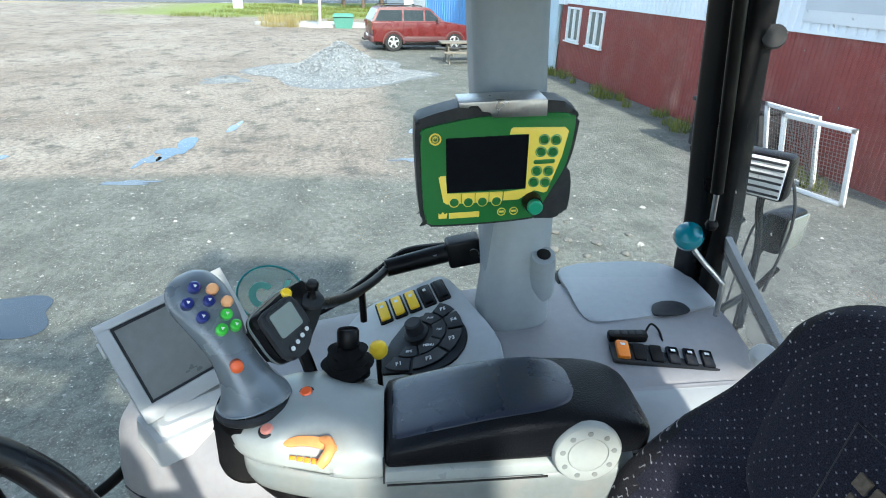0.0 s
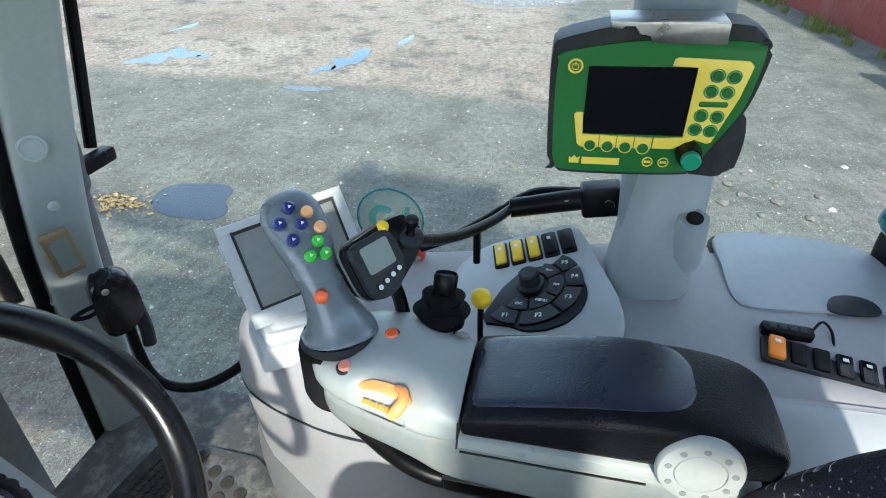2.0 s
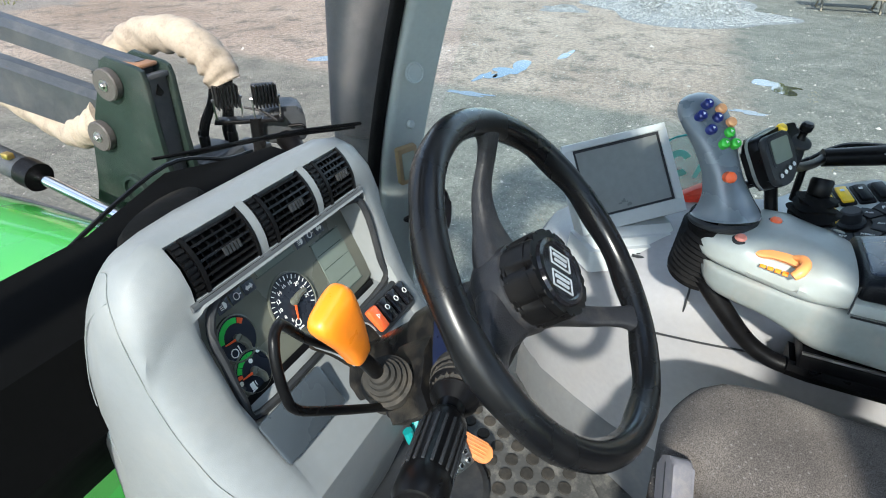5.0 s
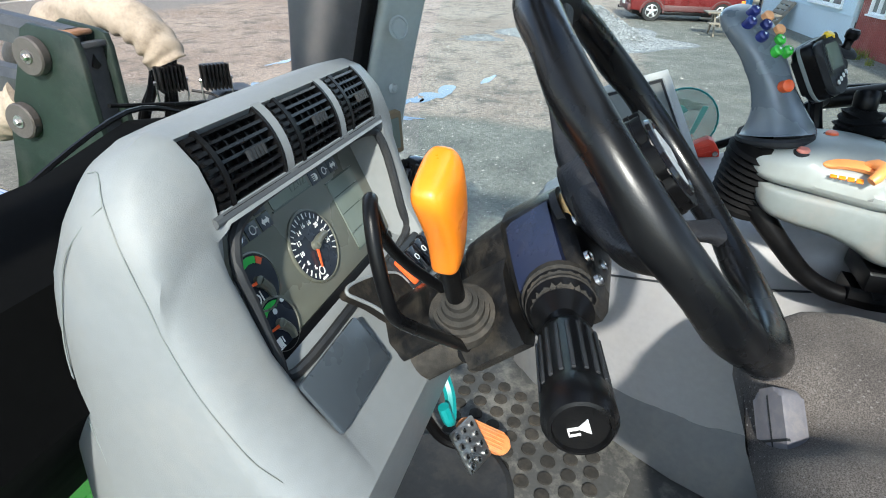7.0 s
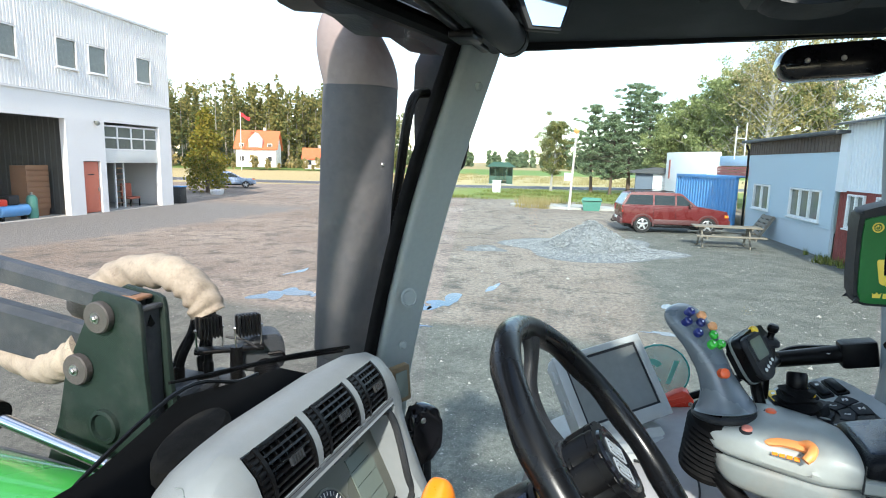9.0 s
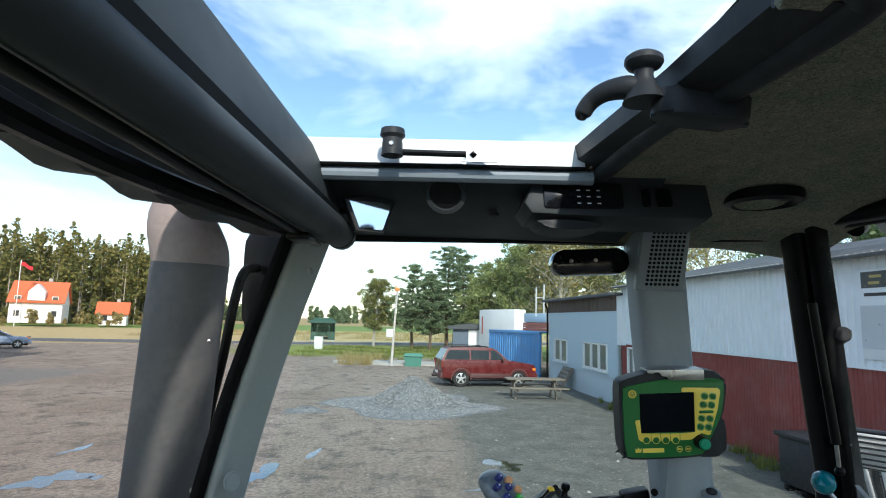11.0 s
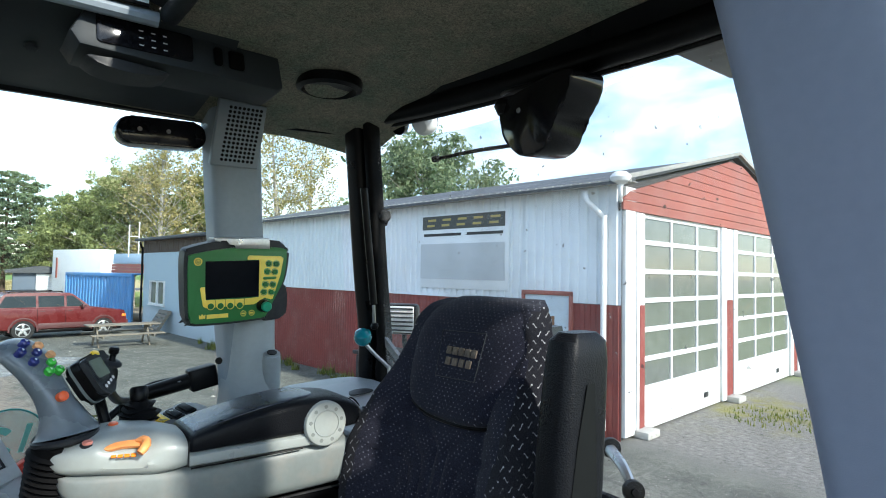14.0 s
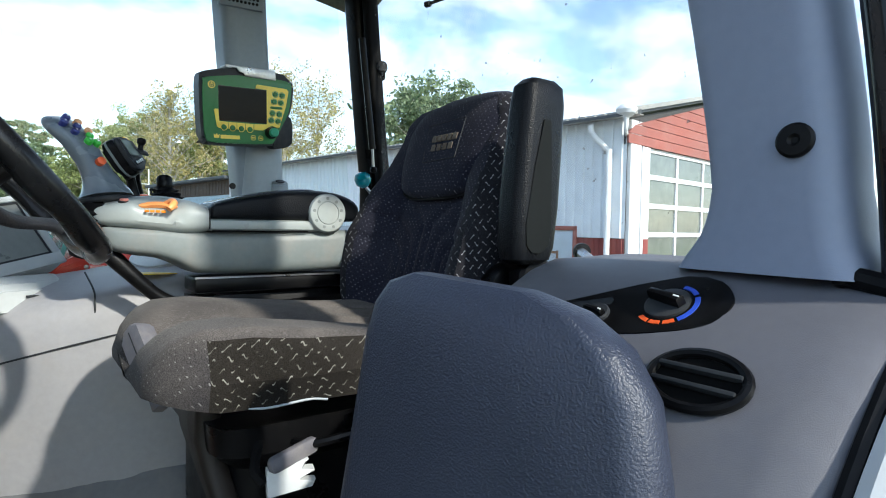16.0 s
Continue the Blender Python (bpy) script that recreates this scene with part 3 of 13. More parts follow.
def curve_pts(pts, n=6):
    """An open run of points, smoothed."""
    P = [Vector(p) for p in pts]
    P = [2 * P[0] - P[1]] + P + [2 * P[-1] - P[-2]]
    out = []
    for i in range(1, len(P) - 2):
        p0, p1, p2, p3 = P[i - 1:i + 3]
        for s in range(n):
            t = s / n
            out.append(0.5 * ((2 * p1) + (-p0 + p2) * t + (2 * p0 - 5 * p1 + 4 * p2 - p3) * t * t + (-p0 + 3 * p1 - 3 * p2 + p3) * t ** 3))
    out.append(P[-2])
    return out


def lathe(profile, seg=24, m=None, cap=True):
    """A profile of (radius, height) turned about z."""
    bm = bmesh.new()
    rings = []
    for r, z in profile:
        if r < 1e-6:
            rings.append([bm.verts.new((0, 0, z))])
        else:
            rings.append([bm.verts.new((r * math.cos(2 * math.pi * i / seg), r * math.sin(2 * math.pi * i / seg), z)) for i in range(seg)])
    for a, b in zip(rings, rings[1:]):
        for i in range(seg):
            j = (i + 1) % seg
            if len(a) == 1 and len(b) == 1:
                continue
            if len(a) == 1:
                bm.faces.new((a[0], b[j], b[i]))
            elif len(b) == 1:
                bm.faces.new((a[i], a[j], b[0]))
            else:
                bm.faces.new((a[i], a[j], b[j], b[i]))
    if cap and len(rings[0]) > 1:
        bm.faces.new(list(reversed(rings[0])))
    if cap and len(rings[-1]) > 1:
        bm.faces.new(rings[-1])
    bmesh.ops.recalc_face_normals(bm, faces=bm.faces[:])
    if m is not None:
        bmesh.ops.transform(bm, matrix=m, verts=bm.verts)
    return bm


def loft(rings, caps=True, closed=True):
    """A skin over rings of equal length."""
    bm = bmesh.new()
    R = [[bm.verts.new(p) for p in ring] for ring in rings]
    n = len(R[0])
    for a, b in zip(R, R[1:]):
        for i in range(n if closed else n - 1):
            j = (i + 1) % n
            bm.faces.new((a[i], a[j], b[j], b[i]))
    if caps and closed:
        bm.faces.new(list(reversed(R[0])))
        bm.faces.new(R[-1])
    bmesh.ops.recalc_face_normals(bm, faces=bm.faces[:])
    return bm


def tube(pts, r, seg=10, n=6, caps=True, closed=False):
    """A round bar along a smoothed run of points; r may be one radius or one for each given point."""
    P = curve_pts(pts, n) if n > 1 else [Vector(p) for p in pts]
    if closed:
        P = [Vector(p) for p in smooth_poly([tuple(p) for p in pts], n)]
    k = len(P)
    if isinstance(r, (int, float)):
        rad = [r] * k
    else:
        rad = [float(np.interp(i / max(1, k - 1) * (len(r) - 1), range(len(r)), r)) for i in range(k)]
    rings = []
    up = None
    for i in range(k):
        d = (P[(i + 1) % k] - P[i - 1]) if closed else (P[min(i + 1, k - 1)] - P[max(i - 1, 0)])
        d.normalize()
        if up is None:
            up = Vector((0, 0, 1)) if abs(d.z) < 0.9 else Vector((1, 0, 0))
        s = d.cross(up).normalized()
        up = s.cross(d).normalized()
        rings.append([P[i] + rad[i] * (math.cos(2 * math.pi * j / seg) * s + math.sin(2 * math.pi * j / seg) * up) for j in range(seg)])
    if closed:
        rings.append(rings[0])
        bm = loft(rings, caps=False)
        bmesh.ops.remove_doubles(bm, verts=bm.verts, dist=1e-6)
        return bm
    return loft(rings, caps)


def axes(o, x, y, z):
    """A pose from an origin and three directions."""
    m = Matrix.Identity(4)
    for i, a in enumerate((Vector(x).normalized(), Vector(y).normalized(), Vector(z).normalized())):
        for j in range(3):
            m[j][i] = a[j]
    m.translation = Vector(o)
    return m


def facing(o, normal, roll=0.0):
    """A pose at o whose z looks along normal, x to the right seen from the front, y up; roll in degrees."""
    z = Vector(normal).normalized()
    x = Vector((0, 0, 1)).cross(z)
    x = x.normalized() if x.length > 1e-4 else Vector((1, 0, 0))
    return axes(o, x, z.cross(x), z) @ pose(0, 0, 0, 0, 0, roll)


def text_bm(body, size, m, depth=0.0006, align="CENTER"):
    cu = bpy.data.curves.new("lettering", "FONT")
    cu.body, cu.size, cu.extrude, cu.align_x, cu.align_y = body, size, depth, align, "CENTER"
    cu.resolution_u = 2
    ob = bpy.data.objects.new("lettering", cu)
    me = bpy.data.meshes.new_from_object(ob)
    bm = bmesh.new()
    bm.from_mesh(me)
    bpy.data.objects.remove(ob)
    bpy.data.curves.remove(cu)
    bpy.data.meshes.remove(me)
    bmesh.ops.transform(bm, matrix=m, verts=bm.verts)
    return bm

# ---- yard, road and fields ----
def ground_mat():
    """Brown gravelled yard, old dark asphalt with shade painted in, grass and stubble beyond."""
    m, n, l, b = node_mat("yard_ground")
    co = n.new("ShaderNodeTexCoord")
    sep = n.new("ShaderNodeSeparateXYZ"); l.new(co.outputs["Object"], sep.inputs[0])

    def noise_(scale, detail=5, rough=0.6):
        t = n.new("ShaderNodeTexNoise"); t.inputs["Scale"].default_value = scale; t.inputs["Detail"].default_value = detail; t.inputs["Roughness"].default_value = rough
        l.new(co.outputs["Object"], t.inputs["Vector"]); return t.outputs["Fac"]

    def rng(v, a, b_, c=0.0, d=1.0):
        r = n.new("ShaderNodeMapRange"); r.inputs["From Min"].default_value, r.inputs["From Max"].default_value = a, b_
        r.inputs["To Min"].default_value, r.inputs["To Max"].default_value = c, d
        l.new(v, r.inputs["Value"]); return r.outputs[0]

    def mth(op, a, b_):
        r = n.new("ShaderNodeMath"); r.operation = op
        for i, v in enumerate((a, b_)):
            if isinstance(v, (int, float)):
                r.inputs[i].default_value = v
            else:
                l.new(v, r.inputs[i])
        return r.outputs[0]

    def mix(f, a, b_):
        r = n.new("ShaderNodeMix"); r.data_type = "RGBA"; l.new(f, r.inputs["Factor"])
        for i, v in ((6, a), (7, b_)):
            if isinstance(v, tuple):
                r.inputs[i].default_value = (*v, 1)
            else:
                l.new(v, r.inputs[i])
        return r.outputs[2]

    big, mid, fine, grit = noise_(0.22, 6), noise_(1.4, 6, 0.7), noise_(11, 6, 0.78), noise_(46, 4, 0.75)
    yard = mix(rng(big, 0.35, 0.65), (0.300, 0.235, 0.184), (0.450, 0.380, 0.310))
    yard = mix(rng(mid, 0.50, 0.64), yard, (0.15, 0.13, 0.11))
    dark = mix(rng(mid, 0.35, 0.65), (0.116, 0.122, 0.104), (0.232, 0.235, 0.200))
    # asphalt plus shade painted beside tractor and along workshop, with a wandering edge
    ex = mth("ADD", sep.outputs["X"], mth("MULTIPLY", mth("SUBTRACT", big, 0.5), 1.2))
    ex = mth("ADD", ex, mth("MULTIPLY", mth("SUBTRACT", mid, 0.5), 0.8))
    near = mth("MULTIPLY", rng(ex, 8.95, 8.45), rng(sep.outputs["Y"], 13, 9.5))
    ey = mth("ADD", sep.outputs["Y"], mth("MULTIPLY", mth("SUBTRACT", mid, 0.5), 2.4))
    ey = mth("SUBTRACT", ey, mth("MULTIPLY", sep.outputs["X"], 0.06))
    side = mth("MULTIPLY", rng(ey, -0.1, -0.9), rng(ex, 33, 30))
    patch = mth("MAXIMUM", near, side)
    col = mix(patch, yard, dark)
    col = mix(rng(noise_(4.5, 5, 0.7), 0.58, 0.70, 0.0, 0.55), col, (0.06, 0.056, 0.05))
    stones = rng(noise_(26, 2, 0.5), 0.69, 0.72)
    chips = rng(noise_(75, 2, 0.5), 0.70, 0.73)
    col = mix(rng(fine, 0.46, 0.56, 0.0, 0.55), col, (0.085, 0.08, 0.072))
    col = mix(rng(grit, 0.55, 0.60, 0.0, 0.55), col, (0.38, 0.36, 0.325))
    col = mix(rng(noise_(150, 3, 0.7), 0.53, 0.60, 0.0, 0.45), col, (0.045, 0.045, 0.041))
    col = mix(mth("MAXIMUM", stones, chips), col, (0.60, 0.575, 0.53))
    # gravel apron before the white building and by the garage
    ap = mth("MULTIPLY", rng(mth("ADD", sep.outputs["Y"], mth("MULTIPLY", mth("SUBTRACT", mid, 0.5), 4.0)), 17.5, 18.5), rng(sep.outputs["X"], 30, 27))
    ap2 = mth("MULTIPLY", rng(sep.outputs["Y"], -7.2, -8.2), rng(sep.outputs["X"], 6.5, 5.6))
    gravel = mix(rng(fine, 0.35, 0.65), (0.12, 0.116, 0.108), (0.30, 0.288, 0.268))
    col = mix(mth("MAXIMUM", ap, ap2), col, gravel)
    # grass beyond the yard, moss near the garage
    gx = mth("ADD", sep.outputs["X"], mth("MULTIPLY", mth("SUBTRACT", mid, 0.5), 6.0))
    grass = mix(mid, (0.121, 0.185, 0.043), (0.284, 0.312, 0.085))
    straw = mix(fine, (0.369, 0.298, 0.142), (0.568, 0.469, 0.241))
    gmask = mth("MULTIPLY", rng(gx, 42.5, 45), rng(sep.outputs["Y"], 22, 16))
    col = mix(gmask, col, grass)
    moss = mth("MULTIPLY", mth("MULTIPLY", rng(big, 0.50, 0.60), rng(sep.outputs["Y"], -8.5, -11)), rng(sep.outputs["X"], 7, 5))
    col = mix(mth("MULTIPLY", moss, rng(mid, 0.4, 0.6)), col, (0.241, 0.227, 0.071))
    far_green = mth("MULTIPLY", rng(sep.outputs["Y"], -15.5, -18.5), rng(sep.outputs["X"], -30, -28))
    col = mix(far_green, col, grass)
    # fields past the road
    dist = mth("ADD", sep.outputs["X"], mth("MULTIPLY", sep.outputs["Y"], 0.42))
    col = mix(rng(mth("ADD", dist, mth("MULTIPLY", mid, 4.0)), 68, 71), col, straw)
    col = mix(rng(dist, 128, 140), col, (0.16, 0.24, 0.06))
    col = mix(rng(dist, 215, 235), col, (0.36, 0.27, 0.13))
    l.new(col, b.inputs["Base Color"])
    b.inputs["Roughness"].default_value = 0.92
    b.inputs["Specular IOR Level"].default_value = 0.25
    bp = n.new("ShaderNodeBump"); bp.inputs["Strength"].default_value = 1.0; bp.inputs["Distance"].default_value = 0.025
    l.new(mth("ADD", mth("ADD", mth("ADD", fine, grit), stones), chips), bp.inputs["Height"]); l.new(bp.outputs[0], b.inputs["Normal"])
    return m


YARD = ground_mat()
gb = bmesh.new()
bmesh.ops.create_grid(gb, x_segments=60, y_segments=60, size=1200)
ground = link_mesh("ground", gb, YARD, smooth=False)
tagged(ground, "brown gravelled yard, dark worn asphalt with shade painted in, grass beyond", "ground", kind="structure")


def strip(points, width, z):
    """A road ribbon along a run of plan points."""
    P = curve_pts([(x, y, z) for x, y in points], 8)
    a, b = [], []
    for i, p in enumerate(P):
        d = P[min(i + 1, len(P) - 1)] - P[max(i - 1, 0)]
        s = Vector((d.y, -d.x, 0)).normalized() * width / 2
        a.append(p + s), b.append(p - s)
    bm = bmesh.new()
    A, B = [bm.verts.new(p) for p in a], [bm.verts.new(p) for p in b]
    for i in range(len(P) - 1):
        bm.faces.new((A[i], B[i], B[i + 1], A[i + 1]))
    bmesh.ops.recalc_face_normals(bm, faces=bm.faces[:])
    for f in bm.faces:
        if f.normal.z < 0:
            f.normal_flip()
    return bm


ROAD_LINE = [(48, 130), (52, 70), (56, 45), (62, 22), (70, 4), (82, -14), (98, -34), (140, -80)]
tagged(link_mesh("road", strip(ROAD_LINE, 7.0, 0.03), ASPHALT_ROAD), "grey asphalt country road past the yard", "road", kind="structure")
for k, off in enumerate((-3.1, 3.1)):
    pts = []
    for i, (x, y) in enumerate(ROAD_LINE):
        x0, y0 = ROAD_LINE[max(i - 1, 0)]
        x1, y1 = ROAD_LINE[min(i + 1, len(ROAD_LINE) - 1)]
        d = Vector((y1 - y0, -(x1 - x0))).normalized() * off
        pts.append((x + d.x, y + d.y))
    tagged(link_mesh("road_line", strip(pts, 0.14, 0.036), WHITE_INK), "white painted line at the edge of the road", "road line", kind="structure")


def blob(cx, cy, rx, ry, seed, z, rough=0.25, n=40):
    rnd = random.Random(seed)
    ph = [rnd.uniform(0, 6.28) for _ in range(5)]
    am = [rnd.uniform(0.3, 1) * rough / (k + 1) ** 0.5 for k in range(5)]
    out = []
    for i in range(n):
        a = 2 * math.pi * i / n
        r = 1 + sum(am[k] * math.sin((k + 2) * a + ph[k]) for k in range(5))
        out.append((cx + rx * r * math.cos(a), cy + ry * r * math.sin(a), z))
    return out


def water_mat():
    m, n, l, b = node_mat("still_rain_water")
    b.inputs["Base Color"].default_value = (0.035, 0.035, 0.033, 1)
    b.inputs["Roughness"].default_value = 0.03
    b.inputs["Specular IOR Level"].default_value = 0.9
    return m


WATER = water_mat()
for i, (x, y, rx, ry) in enumerate([(9.6, 7.62, 0.5, 0.42), (10.35, 4.2, 0.55, 0.26), (9.62, 4.5, 0.36, 0.11), (11.55, -0.45, 0.34, 0.36), (8.45, 4.35, 0.11, 0.40), (9.77, 6.95, 0.12, 0.14),
                                    (4.62, 4.0, 0.42, 0.42), (12.0, 3.6, 0.35, 0.12), (11.9, 8.6, 0.4, 0.10), (9.65, 0.0, 0.10, 0.3)]):
    bm = bmesh.new()
    bm.faces.new([bm.verts.new(p) for p in blob(x, y, rx, ry, 40 + i, 0.0, 0.16 if rx == 0.42 else 0.5)])
    bm.normal_update()
    o = solo("puddle", bm, WATER, "shallow rain puddle that mirrors the sky", "puddle", kind="structure", smooth=False)
    o.location.z = 0.006

# loose stones on the yard, joined
rs = random.Random(5)
sv, sf = [], []
for i in range(9000):
    if i < 6500:
        x, y, s = rs.uniform(1.6, 14), rs.uniform(-6, 9), rs.uniform(0.004, 0.013)
    else:
        x, y, s = rs.uniform(6, 30), rs.uniform(-4, 18), rs.uniform(0.008, 0.03)
    if rs.random() < 0.05:
        s *= 2.2
    k = len(sv)
    for dx, dy, dz in ((1, 0, 0), (0, 1, 0), (-1, 0, 0), (0, -1, 0), (0.2, 0.1, 0.75)):
        sv.append((x + s * dx * rs.uniform(0.6, 1.2), y + s * dy * rs.uniform(0.6, 1.2), s * dz * rs.uniform(0.3, 1.1)))
    sf += [(k, k + 1, k + 4), (k + 1, k + 2, k + 4), (k + 2, k + 3, k + 4), (k + 3, k, k + 4)]
me = bpy.data.meshes.new("loose_stones")
me.from_pydata(sv, [], sf)
me.materials.append(mat("pale_stone", (0.34, 0.32, 0.285), 0.9, 0.5, 3, 30))
tagged(new("loose_stones", me), "small pale stones strewn over the yard", "stones", kind="stuff")

RUBBLE = mat("grey_brown_rubble", (0.13, 0.122, 0.108), 0.95, 0.4, 8, 60, 0.6, 80)
# broken asphalt lumps near the shop wall, seen past the console
for i, (x, y, s) in enumerate([(5.9, -1.6, 0.13), (6.15, -1.85, 0.1), (5.7, -1.95, 0.09), (6.4, -1.75, 0.11), (6.05, -2.2, 0.12), (6.5, -2.3, 0.08), (5.75, -2.45, 0.1), (6.3, -2.7, 0.09), (6.0, -1.35, 0.07), (6.75, -2.0, 0.07)]):
    bm = bmesh.new()
    bmesh.ops.create_icosphere(bm, subdivisions=2, radius=s * 0.6)
    for v in bm.verts:
        v.co *= 0.75 + 0.5 * noise.random() * 0.6
        v.co.z *= 0.5
    bmesh.ops.transform(bm, matrix=pose(x, y, s * 0.15, 0, 0, 37 * i), verts=bm.verts)
    solo("stone_lump", bm, RUBBLE, "rough grey lump of broken concrete on the yard", "stone", group="broken lumps on the yard", smooth=False)


def heap(name, cx, cy, rx, ry, h, seed, label):
    """A gravel heap with a long flat skirt and pebbled skin."""
    bm = bmesh.new()
    N, K = 64, 22
    rings = []
    rnd = random.Random(seed)
    for k in range(K + 1):
        t = k / K
        pts = blob(0, 0, rx, ry, seed, 0, 0.26, N)
        row = []
        for x, y, _ in pts:
            s = t
            z = h * max(0.0, (1 - s / 0.52)) ** 1.0 + 0.05 * (1 - s) if s < 0.52 else 0.05 * (1 - s)
            z += (rnd.random() - 0.5) * 0.05 * (1 - 0.6 * s)
            row.append(bm.verts.new((cx + x * s + (rnd.random() - .5) * .05, cy + y * s + (rnd.random() - .5) * .05, max(z, 0.002) if k < K else 0.002)))
        rings.append(row)
    for a, b in zip(rings, rings[1:]):
        for i in range(N):
            j = (i + 1) % N
            bm.faces.new((a[i], b[i], b[j], a[j]))
    bmesh.ops.remove_doubles(bm, verts=rings[0], dist=0.2)
    bmesh.ops.recalc_face_normals(bm, faces=bm.faces[:])
    return solo(name, bm, GREY_GRAVEL, label, "gravel heap", kind="stuff")


GRAVEL_CHIP = leaf("crushed_gravel_chips", (0.09, 0.096, 0.10), (0.30, 0.312, 0.318), 0.0)


def chips(cx, cy, rx, ry, h, count, seed):
    """Loose angular chips over a heap and its skirt, joined."""
    rnd = random.Random(seed)
    v, f = [], []
    outline = blob(0, 0, rx, ry, seed, 0, 0.26, 64)
    for _ in range(count):
        px_, py_, _z = outline[rnd.randrange(64)]
        t = rnd.random() ** 0.6 * 0.95
        x, y = cx + px_ * t + rnd.uniform(-.1, .1), cy + py_ * t + rnd.uniform(-.1, .1)
        z = h * max(0.0, 1 - t / 0.52) + 0.05 * (1 - t) - 0.004
        s_ = rnd.uniform(0.018, 0.045) * (1.3 if t < 0.5 else 0.8)
        k = len(v)
        for dx, dy, dz in ((1, 0, 0), (-0.5, 0.87, 0), (-0.5, -0.87, 0), (rnd.uniform(-.4, .4), rnd.uniform(-.4, .4), 0.9)):
            v.append((x + s_ * dx * rnd.uniform(0.5, 1.2), y + s_ * dy * rnd.uniform(0.5, 1.2), z + s_ * dz))
        f += [(k, k + 1, k + 3), (k + 1, k + 2, k + 3), (k + 2, k, k + 3)]
    m_ = bpy.data.meshes.new("gravel_chips")
    m_.from_pydata(v, [], f)
    m_.materials.append(GRAVEL_CHIP)
    tagged(new("gravel_chips", m_), "angular blue-grey gravel chips lying on the heap", "gravel", kind="stuff")


heap("gravel_heap", 19.6, 1.9, 2.6, 3.1, 0.92, 3, "heap of blue-grey crushed gravel on the yard")
chips(19.6, 1.9, 2.6, 3.1, 0.92, 9000, 3)
heap("gravel_spill", 17.8, 5.2, 0.6, 0.75, 0.06, 4, "flat spill of blue-grey gravel beside the heap")
# dry leaves blown together on the dark patch
lrng = np.random.default_rng(77)
LC = np.column_stack([4.38 + lrng.normal(0, 0.10, 260), 4.72 + lrng.normal(0, 0.16, 260), lrng.uniform(0.006, 0.03, 260)])
LU = np.column_stack([lrng.normal(0, 0.016, 260), lrng.normal(0, 0.016, 260), lrng.normal(0, 0.004, 260)])
LW = np.column_stack([-LU[:, 1] * 0.5, LU[:, 0] * 0.5, lrng.normal(0, 0.004, 260)])
lv = np.stack([LC - LU, LC + LW, LC + LU, LC - LW], 1).reshape(-1, 3)
dl = bpy.data.meshes.new("dry_leaves")
dl.from_pydata(lv.tolist(), [], np.arange(1040).reshape(260, 4).tolist())
dl.materials.append(leaf("fallen_straw_leaves", (0.30, 0.20, 0.08), (0.60, 0.42, 0.18), 0.1))
tagged(new("dry_leaves", dl), "small drift of dry straw-coloured leaves on the asphalt", "leaves", kind="stuff")

# ---- workshop: pale corrugated sheet over barn red, gable end with two glazed doors ----
SHOP = pose(5.05, -7.57, 0, 0, 0, 6.915)


def corrugated(s0, s1, z0, z1, m, pitch=0.19, depth=0.03, holes=()):
    """A wall sheet with upright ribs, along local x; holes: (s0, s1, z0, z1) left open."""
    bm = bmesh.new()
    prof = []
    s = s0
    while s < s1 - 1e-6:
        for ds, dd in ((0.0, 0.0), (pitch * 0.32, 0.0), (pitch * 0.42, depth), (pitch * 0.9, depth), (pitch, 0.0)):
            if s + ds <= s1 + 1e-6 and (not prof or s + ds > prof[-1][0] + 1e-6):
                prof.append((s + ds, dd))
        s += pitch
    for (a, da), (b, db) in zip(prof, prof[1:]):
        cuts = [(z0, z1)]
        for h0, h1, k0, k1 in holes:
            if (a + b) / 2 > h0 and (a + b) / 2 < h1:
                nxt = []
                for c0, c1 in cuts:
                    if k0 > c0:
                        nxt.append((c0, min(k0, c1)))
                    if k1 < c1:
                        nxt.append((max(k1, c0), c1))
                cuts = nxt
        for c0, c1 in cuts:
            bm.faces.new([bm.verts.new(p) for p in ((a, da, c0), (b, db, c0), (b, db, c1), (a, da, c1))])
    bmesh.ops.remove_doubles(bm, verts=bm.verts, dist=1e-4)
    bmesh.ops.transform(bm, matrix=m, verts=bm.verts)
    return bm


def window_on(name, m, s0, s1, z0, z1, lights, label, frame=TRIM_WHITE, pane=PANE, out=0.05, bars=()):
    """A window on a wall whose outer face is local y = 0 looking to +y: frame bars and panes."""
    w = thing(name, m @ Matrix.Translation(((s0 + s1) / 2, 0, z0)), label, "window", kind="structure")
    t = 0.06
    for a, b in (((s0, -0.06, z0), (s1, out, z0 + t)), ((s0, -0.06, z1 - t), (s1, out, z1)), ((s0, -0.06, z0 + t), (s0 + t, out, z1 - t)), ((s1 - t, -0.06, z0 + t), (s1, out, z1 - t))):
        part("frame_bar", span(a, b, 0.006, m), frame, w)
    part("sill", span((s0 - 0.05, 0, z0 - 0.05), (s1 + 0.05, out + 0.05, z0 - 0.005), 0.006, m), frame, w)
    step = (s1 - s0 - t) / lights
    for k in range(lights):
        a = s0 + t + k * step
        b = a + step - t
        part("pane", span((a, -0.03, z0 + t), (b, -0.015, z1 - t), 0, m), pane, w)
        if k:
            part("mullion", span((a - t, -0.06, z0 + t), (a, out, z1 - t), 0.006, m), frame, w)
    return w


